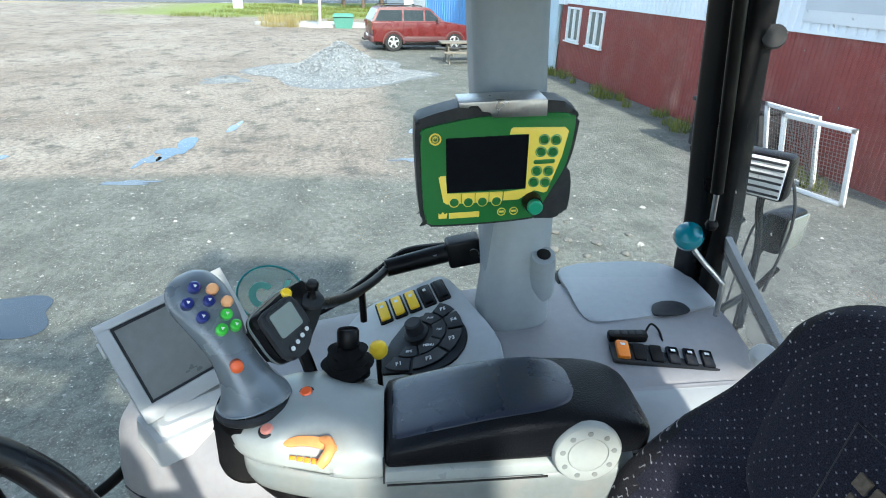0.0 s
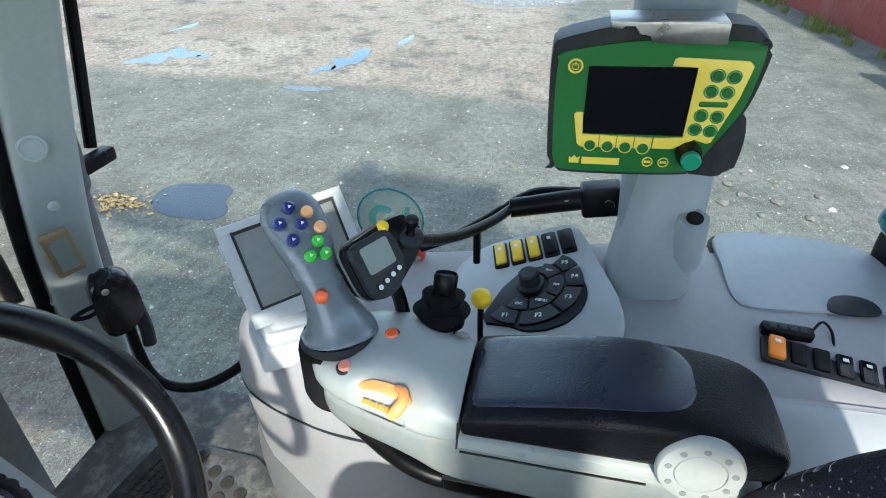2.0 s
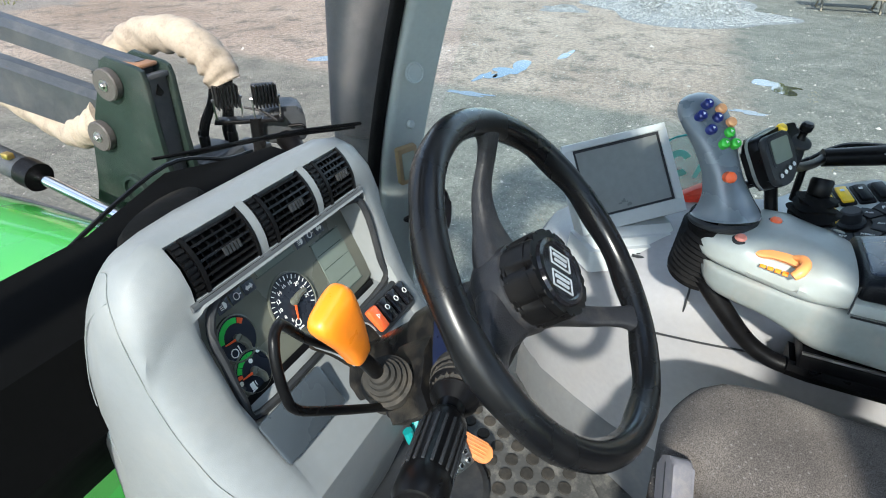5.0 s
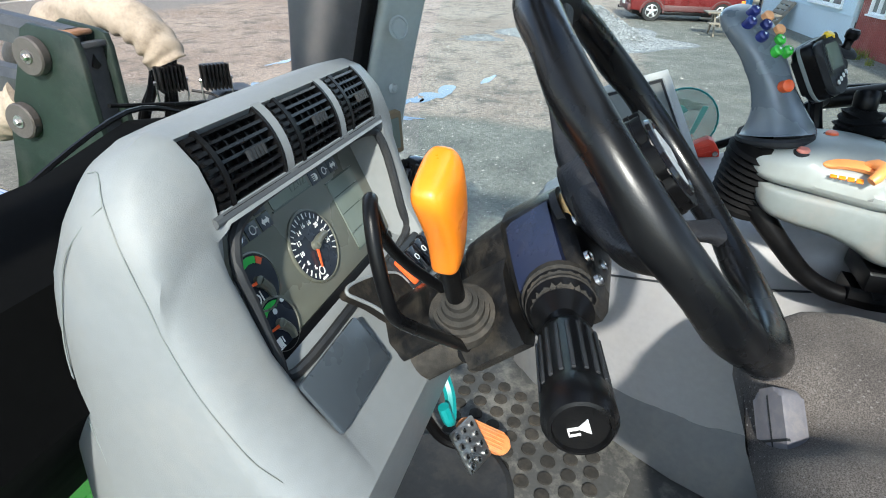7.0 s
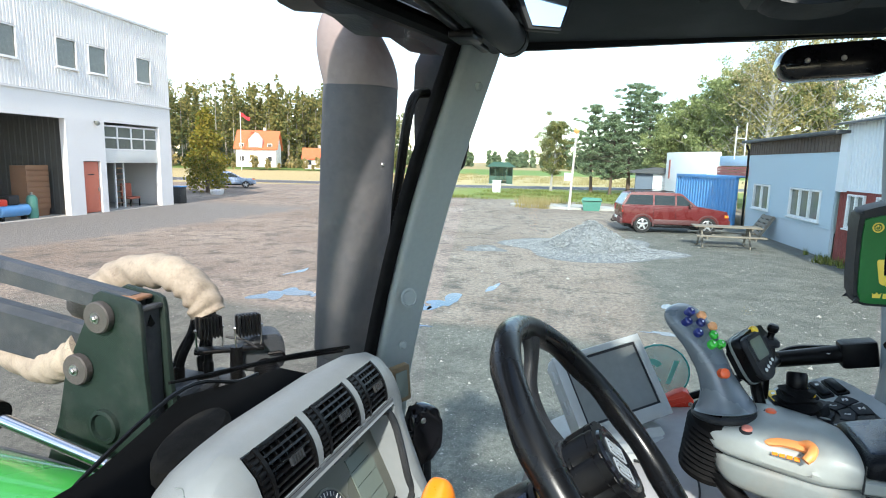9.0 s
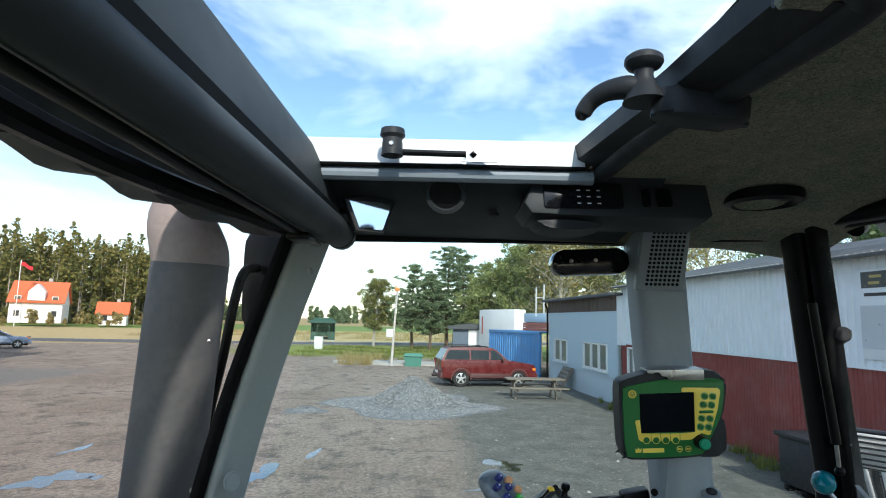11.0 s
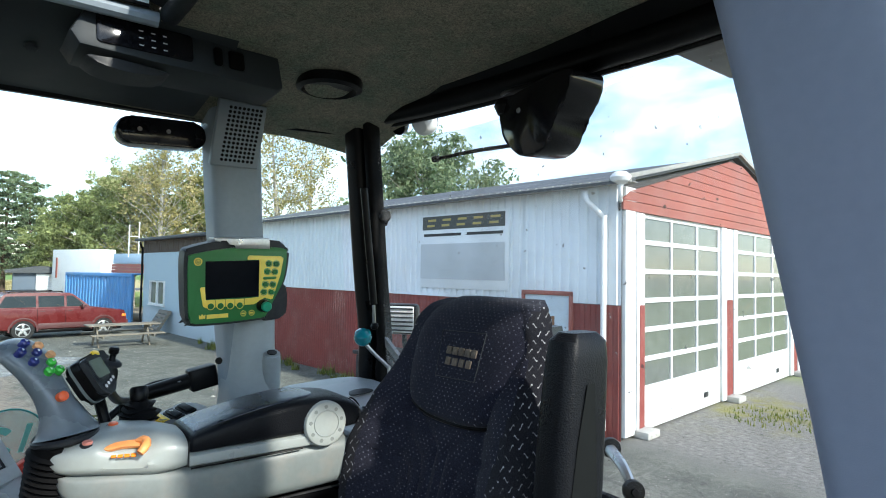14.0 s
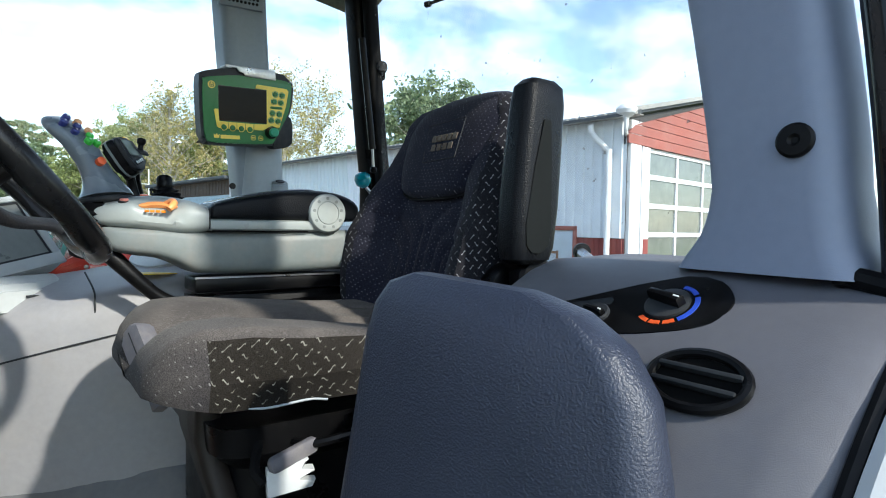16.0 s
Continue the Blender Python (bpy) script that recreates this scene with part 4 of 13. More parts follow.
shop = thing("workshop_wall", SHOP, "workshop long wall of pale ribbed sheet over weathered red boards", "wall", kind="structure")
holes_low = [(0.95, 2.05, 0, 2.45), (12.55, 13.55, 1.1, 2.15), (14.2, 15.2, 1.1, 2.15)]
part("upper_sheet", corrugated(0.0, 15.8, 2.26, 4.3, SHOP, holes=[(0.95, 2.05, 2.2, 2.45)]), SHOP_WHITE, shop, "pale ribbed metal sheet")
part("lower_boards", corrugated(0.0, 15.8, 0.0, 2.25, SHOP, 0.11, 0.014, holes_low), SHOP_RED, shop, "weathered barn red boards")
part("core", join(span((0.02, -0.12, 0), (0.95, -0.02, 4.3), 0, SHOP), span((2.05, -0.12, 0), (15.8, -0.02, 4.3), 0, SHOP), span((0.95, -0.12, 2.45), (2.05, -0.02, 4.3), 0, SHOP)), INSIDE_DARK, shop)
part("eave", corrugated(-0.35, 15.9, 4.30, 4.37, SHOP @ Matrix.Translation((0, 0.20, 0)), 0.19, 0.05), EAVE_PALE, shop, "dirty ends of the roof sheets")
part("soffit", span((-0.3, 0.02, 4.30), (15.9, 0.19, 4.315), 0, SHOP), EAVE_PALE, shop)
part("sill_board", span((2.05, 0.03, 2.24), (15.8, 0.05, 2.29), 0, SHOP), SHOP_WHITE, shop)
for s0 in (12.55, 14.2):
    window_on("window", SHOP, s0, s0 + 1.0, 1.1, 2.15, 2, "white two-light window in the red boards", out=0.07)
sd = thing("side_door", SHOP @ Matrix.Translation((1.5, 0, 0)), "pale blue steel side door with a brown taped frame and a paper notice", "door", kind="structure")
part("leaf", span((1.0, -0.03, 0.02), (2.0, 0.03, 2.38), 0.01, SHOP), DOOR_PALE, sd)
for a, b in (((0.93, -0.1, 0), (1.0, 0.06, 2.45)), ((2.0, -0.1, 0), (2.07, 0.06, 2.45)), ((0.93, -0.1, 2.38), (2.07, 0.06, 2.46))):
    part("door_frame", span(a, b, 0.006, SHOP), GABLE_RED, sd)
for a, b in (((1.32, 0.03, 1.0), (1.37, 0.04, 2.0)), ((1.63, 0.03, 1.0), (1.68, 0.04, 2.0)), ((1.32, 0.03, 1.94), (1.68, 0.041, 1.99)), ((1.32, 0.03, 1.62), (1.68, 0.041, 1.66)), ((1.32, 0.03, 1.02), (1.68, 0.041, 1.07)), ((1.32, 0.03, 1.3), (1.68, 0.041, 1.34))):
    part("tape_strip", span(a, b, 0, SHOP), CRATE, sd, "brown packing tape")
part("paper_notice", span((1.42, 0.031, 1.36), (1.6, 0.036, 1.6), 0, SHOP), TRIM_WHITE, sd)
part("door_handle", join(span((1.90, 0.03, 1.0), (1.94, 0.05, 1.25), 0.005, SHOP), span((1.80, 0.06, 1.1), (1.94, 0.08, 1.125), 0.005, SHOP)), BLACK_PAINT, sd)
part("handle_tag", span((1.88, 0.052, 1.3), (1.93, 0.06, 1.38), 0, SHOP), RED_PL, sd)

sign = thing("wall_sign", SHOP @ Matrix.Translation((3.7, 0.05, 2.4)), "white workshop sign with a dark banner across its top", "sign")
part("board", span((2.4, 0.035, 2.42), (5.0, 0.055, 4.06), 0.004, SHOP), mat("white_sign_board", (0.74, 0.77, 0.79), 0.45, 0.03, 1, 8), sign)
part("banner", span((2.5, 0.055, 3.72), (4.95, 0.062, 4.02), 0, SHOP), mat("dark_sign_banner", (0.055, 0.06, 0.055), 0.5, 0.2, 2, 12), sign)
for row, zc in enumerate((3.93, 3.81)):
    for k in range(5):
        part("banner_bar", span((2.62 + k * 0.47 + 0.05 * row, 0.062, zc - 0.025), (2.88 + k * 0.47 + 0.03 * row, 0.066, zc + 0.025), 0, SHOP), mat("ochre_ink", (0.42, 0.33, 0.10), 0.5, 0.1) if row == 0 and k == 0 else bpy.data.materials["ochre_ink"], sign)
for s0, s1 in ((2.55, 3.55), (3.72, 4.9)):
    part("text_bar", span((s0, 0.055, 3.57), (s1, 0.06, 3.63), 0, SHOP), BLACK_INK, sign)
part("logo_block", span((2.5, 0.055, 2.62), (5.0, 0.06, 3.4), 0, SHOP), mat("pale_grey_sign_block", (0.50, 0.53, 0.55), 0.6, 0.05, 1, 5), sign)

# rain pipe and lamp at the corner
rp = thing("rain_pipe", SHOP @ Matrix.Translation((0.3, 0.1, 0)), "white plastic rain pipe down the workshop corner", "pipe")
TP = lambda s, d, z: tuple(SHOP @ Vector((s, d, z)))
part("pipe", tube([TP(0.55, 0.25, 4.2), TP(0.52, 0.25, 4.05), TP(0.3, 0.1, 3.75), TP(0.28, 0.1, 3.5), TP(0.28, 0.1, 0.5), TP(0.28, 0.12, 0.12)], 0.05, 10), TRIM_WHITE, rp)
for z in (1.2, 2.6, 3.4):
    part("clip", tube([TP(0.28, 0.1, z), TP(0.28, 0.1, z + 0.05)], 0.058, 10, 1), TRIM_WHITE, rp)
part("blue_tie", tube([TP(0.28, 0.1, 1.02), TP(0.28, 0.1, 1.1)], 0.06, 10, 1), CONTAINER, rp)

GAR = SHOP @ pose(0, 0, 0, 0, 0, -90)      # local x runs along the gable end, y looks out
GARM = GAR @ Matrix.Diagonal((1, -1, 1, 1))
gw = thing("garage_gable", GAR, "gable end in red boards with white posts between two glazed lift doors", "wall", kind="structure")
for s0, s1, name in ((0.06, 0.42, "corner_board"), (0.46, 0.74, "post"), (4.36, 4.62, "post"), (5.06, 5.3, "post"), (9.42, 9.7, "post"), (10.1, 10.4, "corner_board")):
    part(name, span((s0, -0.1, 0.05), (s1, 0.05, 4.28 if name == "corner_board" else 3.87), 0.01, GARM), TRIM_WHITE, gw)
for s0, s1 in ((0.55, 0.72), (4.65, 5.03), (9.75, 10.08)):
    part("red_infill", span((s0, -0.08, 0.05), (s1, 0.06 if s0 < 1 else 0.03, 2.25), 0, GARM), SHOP_RED, gw)
    part("white_infill", span((s0, -0.08, 2.26), (s1, 0.03, 3.86), 0, GARM), TRIM_WHITE, gw)
nb = 9
for k in range(nb):
    z0, z1 = 3.88 + k * 0.17, 3.88 + (k + 1) * 0.17 - 0.012
    half = 5.25 * min(1.0, max(0.06, (5.5 - z0) / (5.5 - 4.15)))
    h1 = 5.25 * min(1.0, max(0.03, (5.5 - z1) / (5.5 - 4.15)))
    part("gable_board", prism([(5.2 - half, z0), (5.2 + half, z0), (5.2 + h1, z1), (5.2 - h1, z1)], -0.06, -0.02 + 0.0, 0, GARM @ pose(0, 0, 0, 90, 0, 0)), GABLE_RED, gw)
part("gable_core", prism([(0, 3.86), (10.4, 3.86), (10.4, 4.3), (5.2, 5.5), (0, 4.3)], 0.02, 0.14, 0, GARM @ pose(0, 0, 0, 90, 0, 0)), INSIDE_DARK, gw)
for sgn in (0, 1):
    a, b = ((-0.35, 4.32), (5.2, 5.6)) if sgn == 0 else ((5.2, 5.6), (10.75, 4.32))
    part("verge_board", prism([a, b, (b[0], b[1] + 0.08), (a[0], a[1] + 0.08)], -0.16, -0.1, 0, GARM @ pose(0, 0, 0, 90, 0, 0)), EAVE_PALE, gw)
    part("roof_slope", prism([a, b, (b[0], b[1] - 0.05), (a[0], a[1] - 0.05)], -0.1, 16.0, 0, GARM @ pose(0, 0, 0, 90, 0, 0)), ROOF_DARK, gw)
for k, (s0, s1) in enumerate(((0.75, 4.34), (5.32, 9.4))):
    gd = thing("garage_door", GAR @ Matrix.Translation(((s0 + s1) / 2, 0, 0)), "white lift door with rows of grey-green panes, closed", "garage door", group="garage doors", kind="structure")
    part("bottom_panel", span((s0, -0.06, 0.04), (s1, 0.0, 0.72), 0.01, GARM), GARAGE_PANEL, gd)
    part("mail_slot", span(((s0 + s1) / 2 + 0.9, 0.0, 0.25), ((s0 + s1) / 2 + 1.12, 0.012, 0.36), 0.003, GARM), P_DARK, gd)
    rows = 6
    rh = (3.84 - 0.72) / rows
    for r in range(rows):
        z0 = 0.72 + r * rh
        part("rail", span((s0, -0.06, z0), (s1, 0.0, z0 + 0.09), 0.006, GARM), TRIM_WHITE, gd)
        cols = 3
        cw = (s1 - s0) / cols
        for c in range(cols):
            part("pane", span((s0 + c * cw + 0.05, -0.045, z0 + 0.09), (s0 + (c + 1) * cw - 0.05, -0.03, z0 + rh), 0, GARM), PANE, gd)
    for c in range(4):
        x = s0 + c * (s1 - s0) / 3
        x = min(max(x, s0 + 0.04), s1 - 0.04)
        part("stile", span((x - 0.04, -0.055, 0.72), (x + 0.04, -0.005, 3.84), 0.005, GARM), TRIM_WHITE, gd)
    part("head", span((s0, -0.06, 3.8), (s1, 0.0, 3.88), 0.005, GARM), TRIM_WHITE, gd)
for s0 in (0.6, 4.85, 9.9):
    solo("concrete_block", span((s0 - 0.22, 0.0, 0.0), (s0 + 0.22, 0.3, 0.13), 0.02, GARM), CONCRETE, "grey concrete block at the foot of the door post", "block", group="blocks at the doors")
lampw = thing("wall_lamp", GAR @ Matrix.Translation((-0.1, 0.1, 4.1)), "white round outdoor lamp on the workshop corner", "lamp")
part("shade", lathe([(0.0, 0.135), (0.10, 0.11), (0.165, 0.05), (0.175, 0.02), (0.15, -0.04), (0.05, -0.10), (0.04, -0.14)], 24, SHOP @ Matrix.Translation((-0.12, 0.26, 4.36))), TRIM_WHITE, lampw)
part("arm", tube([tuple(SHOP @ Vector(p)) for p in ((0.0, 0.02, 4.02), (-0.08, 0.20, 4.05), (-0.12, 0.26, 4.12), (-0.12, 0.26, 4.27))], 0.035, 8), TRIM_WHITE, lampw)

# steel frames and a dark pallet box leaning at the long wall
fr = thing("mesh_frame", SHOP @ Matrix.Translation((3.6, 0.8, 0)), "galvanised steel frame with wire mesh leaning on the wall", "frame", group="steel frames")
FM = SHOP @ Matrix.Translation((3.0, 0.75, 0.0)) @ pose(0, 0, 0, -14, 0, 0)
for a, b in (((0, 0, 0), (0.07, 0.05, 1.25)), ((1.1, 0, 0), (1.17, 0.05, 1.25)), ((0, 0, 1.18), (1.17, 0.05, 1.25)), ((0, 0, 0.0), (1.17, 0.05, 0.07))):
    part("frame_bar", span(a, b, 0.004, FM), STEEL_WHITE, fr)
part("mesh", join(*[span((0.07 + k * 0.0575, 0.015, 0.07), (0.076 + k * 0.0575, 0.021, 1.18), 0, FM) for k in range(18)], *[span((0.07, 0.021, 0.1 + k * 0.06), (1.1, 0.026, 0.106 + k * 0.06), 0, FM) for k in range(18)]), STEEL, fr)
copy_thing(fr, fr.matrix_basis @ pose(-0.75, 0.25, 0, 0, 0, 12))
db = thing("dark_crate", SHOP @ Matrix.Translation((5.0, 1.0, 0)), "dark plastic pallet box standing at the wall", "crate")
part("body", span((4.3, 0.4, 0.1), (5.6, 1.4, 0.95), 0.05, SHOP), P_DARK, db)
part("lid", span((4.25, 0.35, 0.95), (5.65, 1.45, 1.03), 0.02, SHOP), P_DARK, db)
for dx in (4.4, 4.9, 5.35):
    part("runner", span((dx, 0.4, 0), (dx + 0.12, 1.4, 0.1), 0.01, SHOP), P_BLACK, db)

# ---- low pale blue house joined to the workshop ----
BH = SHOP @ Matrix.Translation((15.85, 0.12, 0))
bh = thing("blue_house", BH, "low pale blue house with lap siding and a dark flat roof", "house")
n_b = 22
for k in range(n_b):
    z0 = 0.95 + k * (3.45 - 0.95) / n_b
    z1 = z0 + (3.45 - 0.95) / n_b
    cutsx = [(0.0, 8.6)]
    if z0 < 2.2 and z1 > 1.1:
        cutsx = [(0.0, 0.9), (3.5, 5.65), (7.6, 8.6)]
    for a, b in cutsx:
        part("siding_board", prism([(-0.06, z0), (0.03, z0), (0.012, z1), (-0.06, z1)], a, b, 0, BH @ axes((0, 0, 0), (0, 1, 0), (0, 0, 1), (1, 0, 0))), SIDING_BLUE, bh)
part("plinth", span((0, -0.1, 0), (8.6, 0.0, 0.95), 0, BH), PLINTH, bh)
part("corner_sheet", span((-0.5, -0.1, 2.2), (0.0, 0.03, 4.0), 0, BH), SHOP_WHITE, bh)
for k in range(60):
    part("fascia_board", span((0.0 + k * 0.145, -0.02, 3.45), (0.135 + k * 0.145, 0.03 + 0.012 * (k % 2), 4.0), 0, BH), WOOD_BROWN, bh)
part("roof", span((-0.3, -9.0, 4.0), (9.0, 0.35, 4.12), 0.02, BH), ROOF_DARK, bh)
part("end_wall", span((8.5, -8.5, 0), (8.6, -0.1, 4.0), 0, BH), SIDING_BLUE, bh)
part("drain_pipe", tube([tuple(BH @ Vector(p)) for p in ((8.7, 0.2, 3.95), (8.7, 0.12, 3.7), (8.68, 0.08, 3.4), (8.68, 0.08, 0.1))], 0.05, 8), BLACK_PAINT, bh)
window_on("window", BH, 0.9, 3.5, 1.12, 2.18, 3, "white three-light window in the blue siding", pane=PANE, out=0.08)
window_on("window", BH, 5.65, 7.6, 1.12, 2.18, 2, "white two-light window in the blue siding", pane=PANE, out=0.08)
pal = thing("pallet", BH @ Matrix.Translation((5.2, 0.6, 0)), "grey weathered pallet leaning on the blue house", "pallet")
PM = BH @ Matrix.Translation((4.6, 0.75, 0)) @ pose(0, 0, 0, 32, 0, 0)
for k in range(6):
    part("plank", span((0, -0.01, 0.02 + k * 0.19), (1.2, 0.02, 0.17 + k * 0.19), 0.004, PM), WOOD_GREY, pal)
for k in range(3):
    part("bearer", span((0.0 + k * 0.55, -0.11, 0), (0.1 + k * 0.55, -0.012, 1.15), 0.004, PM), WOOD_GREY, pal)

# ---- container, white kiosk wall and shed past the jeep ----
ct = thing("shipping_container", (33.6, -3.3, 0), "blue ribbed shipping container", "container")
CM = axes((36.3, -1.9, 0), (-0.92, -0.39, 0), (-0.39, 0.92, 0), (0, 0, 1))
cb = corrugated(0, 6.0, 0.15, 2.3, axes((36.3, -1.9, 0), (-0.92, -0.39, 0), (-0.39, 0.92, 0), (0, 0, 1)), 0.28, -0.04)
part("side", cb, CONTAINER, ct)
part("end", corrugated(0, 2.4, 0.15, 2.3, axes((36.3, -1.9, 0), (0.39, -0.92, 0), (0.92, 0.39, 0), (0, 0, 1)), 0.28, -0.04), CONTAINER, ct)
for x in (0.0, 5.9):
    part("corner_post", span((x, -0.1, 0), (x + 0.12, 0.03, 2.4), 0.01, CM), CONTAINER, ct)
for z in (0.0, 2.28):
    part("rail", span((0, -0.1, z), (6.02, 0.035, z + 0.16), 0.01, CM), CONTAINER, ct)
part("roof", span((0, -2.4, 2.38), (6.02, 0.0, 2.44), 0, CM), CONTAINER, ct)
kio = thing("white_kiosk", (35.3, -3.2, 0), "white flat-roofed building end behind the container", "building")
part("wall", span((-6.6, -3.4, 0), (-1.2, -2.5, 3.8), 0.05, CM), WHITE_PAINT, kio)
part("trim", span((-6.1, -2.5, 2.0), (-5.95, -2.46, 3.3), 0, CM), GABLE_RED, kio)
part("canopy", span((1.6, -3.3, 2.95), (6.2, -1.6, 3.5), 0.02, CM), SIDING_BLUE, kio)
for k in range(3):
    part("canopy_board", span((1.6, -1.6, 2.46 + k * 0.16), (6.2, -1.52, 2.60 + k * 0.16), 0, CM), GABLE_RED, kio)
part("side_wall", span((3.4, -3.4, 0), (8.5, -3.2, 3.4), 0, CM), WOOD_BROWN, kio)
sh = thing("small_shed", (45, -1.0, 0), "small blue-grey shed with a white roller door", "shed")
part("wall", span((44.2, -2.75, 0), (48.2, 0.35, 2.3), 0.01), mat("slate_blue_boards", (0.10, 0.13, 0.17), 0.7, 0.15, 2, 20), sh)
part("door", join(*[span((44.1, -2.65, 0.06 + k * 0.2), (44.2, -0.85, 0.25 + k * 0.2), 0.008) for k in range(11)]), TRIM_WHITE, sh)
part("roof", prism([(-2.95, 2.3), (0.75, 2.3), (0.78, 2.45), (-1.0, 2.75), (-2.95, 2.62)], 43.85, 48.5, 0, axes((0, 0, 0), (0, 1, 0), (0, 0, 1), (1, 0, 0))), ROOF_DARK, sh)

# ---- tractor cab: floor, roof, pillars, glass ----
FLOOR_Z, ROOF_Z = 1.70, 3.25
solo("cab_floor", box(0.03, 0.55, FLOOR_Z - 0.03, 1.66, 1.75, 0.06, 0.01), MAT_FLOOR, "dusty grey rubber-covered cab floor", "floor", kind="structure")


def pillar(name, path, outline, material, label, turn=0.0, n=5):
    """A post: an outline carried along a run of points, upright sections."""
    P = curve_pts(path, n)
    c, s = math.cos(radians(turn)), math.sin(radians(turn))
    rings = [[(p.x + c * x - s * y, p.y + s * x + c * y, p.z) for x, y in outline] for p in P]
    return solo(name, loft(rings), material, label, "pillar", kind="structure")


# right front pillar, leaning back
AP = [(0.715, 1.40, 1.66), (0.705, 1.375, 2.1), (0.70, 1.342, 2.38), (0.70, 1.25, 2.78), (0.70, 1.115, 3.2)]
pillar("front_pillar", AP, rounded(0.118, 0.055, 0.018, 4), P_APIL, "green-grey moulded plastic cover on the front cab pillar", -32)
pillar("pillar_seal", [(x - 0.062, y + 0.042, z) for x, y, z in AP], rounded(0.028, 0.03, 0.008, 3), RUBBER, "black rubber seal along the front pillar", -32)
ap = thing("pillar_plugs", (0.67, 1.3, 2.0), "round screw plugs on the front pillar cover", "plugs")
for p, r in (((0.664, 1.304, 2.399), 0.011), ((0.655, 1.40, 2.15), 0.013), ((0.672, 1.125, 3.05), 0.011)):
    part("plug", lathe([(r, 0), (r, 0.004), (r * 0.7, 0.008), (0, 0.009)], 16, facing(p, (-0.53, -0.85, 0.1))), P_APIL, ap)
part("dimple", lathe([(0.026, 0.002), (0.022, 0.004), (0.018, 0.0), (0.016, 0.003), (0, 0.003)], 20, facing((0.648, 1.283, 2.53), (-0.53, -0.85, 0.2))), P_APIL, ap)

# left front pillar, out of sight most of the way
pillar("front_pillar_far", [(-x, y, z) for x, y, z in AP], rounded(0.10, 0.055, 0.018, 4), P_APIL, "green-grey moulded plastic cover on the other front pillar", 32)

# right middle pillar that carries the green terminal
BP = [(0.775, 0.14, 2.2), (0.768, 0.145, 2.42), (0.765, 0.16, 2.6), (0.765, 0.185, 2.85), (0.765, 0.208, 3.2)]
bprings = []
for p, k in zip(curve_pts(BP, 5), np.linspace(0, 1, 21)):
    w, d = 0.135, 0.108 + 0.03 * k
    bprings.append([(p.x + x, p.y + y, p.z) for x, y in rounded(w, d, 0.035, 5)])
solo("middle_pillar", loft(bprings), P_PILLAR, "blue-grey moulded plastic cover on the middle cab pillar", "pillar", kind="structure")
ft = thing("pillar_foot", (0.72, 0.14, 2.38), "grey flared foot of the middle pillar with a rounded peg", "pillar foot", kind="structure")
part("flare", loft([[(0.742 + x * s, 0.145 + y * s2, z) for x, y in rounded(0.15, 0.115, 0.04, 5)] for z, s, s2 in ((2.36, 1.12, 1.2), (2.40, 1.08, 1.16), (2.47, 1.03, 1.05), (2.58, 1.0, 0.98), (2.66, 0.95, 0.95))]), mat("pale_pillar_foot", (0.27, 0.30, 0.31), 0.48, 0.06, 5, 70, 0.1, 900), ft)
part("peg", tube([(0.70, 0.105, 2.44), (0.672, 0.108, 2.50), (0.655, 0.112, 2.535)], [0.034, 0.026, 0.022], 14), bpy.data.materials["pale_pillar_foot"], ft)
part("peg_hole", lathe([(0.013, 0), (0.013, 0.002), (0, 0.002)], 16, facing((0.6535, 0.1125, 2.5375), (-0.35, 0.05, 0.9))), P_BLACK, ft)
for p in ((0.690, 0.185, 2.56), (0.69, 0.19, 2.66), (0.70, 0.225, 2.80), (0.70, 0.235, 2.52)):
    part("hole", lathe([(0.009, 0), (0.009, 0.003), (0, 0.003)], 12, facing(p, (-1, 0.35, 0))), P_BLACK, ft)

# perforated grille at the pillar head
gr = thing("air_grille", (0.68, 0.22, 3.05), "blue-grey grille with rows of round holes at the pillar head", "air grille")
GM = axes((0.668, 0.215, 3.108), (-0.12, -0.99, 0.0), (-0.30, 0.03, 0.95), (-0.95, 0.10, -0.30))
part("panel", prism([(-0.063, -0.085), (0.058, -0.085), (0.066, 0.08), (-0.052, 0.085)], -0.03, 0.006, 0.006, GM), P_PILLAR, gr)
part("perforation", join(*[lathe([(0.0042, 0), (0.0042, 0.0012), (0, 0.0012)], 8, GM @ Matrix.Translation((-0.036 + c * 0.0108 + 0.012 * (r / 12), -0.068 + r * 0.0113, 0.0055))) for c in range(8) for r in range(13)]), P_BLACK, gr)

# right rear pillar, black
CPP = [(0.85, -0.30, 2.30), (0.81, -0.262, 2.43), (0.758, -0.232, 2.56), (0.732, -0.195, 2.75), (0.685, -0.125, 3.2)]
pillar("rear_pillar", [(x, y - 0.014, z) for x, y, z in CPP], rounded(0.07, 0.056, 0.018, 4), BLACK_PAINT, "black painted steel rear cab pillar", 12)
pillar("rear_pillar_seal", [(x - 0.06, y - 0.03, z) for x, y, z in CPP], rounded(0.03, 0.05, 0.01, 3), RUBBER, "black rubber seal at the rear window edge", 12)
gs = thing("gas_strut", (0.66, -0.21, 2.6), "black gas strut along the rear pillar", "gas strut")
part("cylinder", tube([(0.645, -0.19, 2.66), (0.63, -0.14, 3.0)], 0.011, 12, 1), BLACK_PAINT, gs)
part("rod", tube([(0.65, -0.197, 2.60), (0.645, -0.19, 2.66)], 0.005, 8, 1), STEEL, gs)
part("ball_end", lathe([(0, -0.012), (0.009, -0.008), (0.012, 0), (0.009, 0.008), (0, 0.012)], 12, Matrix.Translation((0.65, -0.198, 2.595))), BLACK_PAINT, gs)
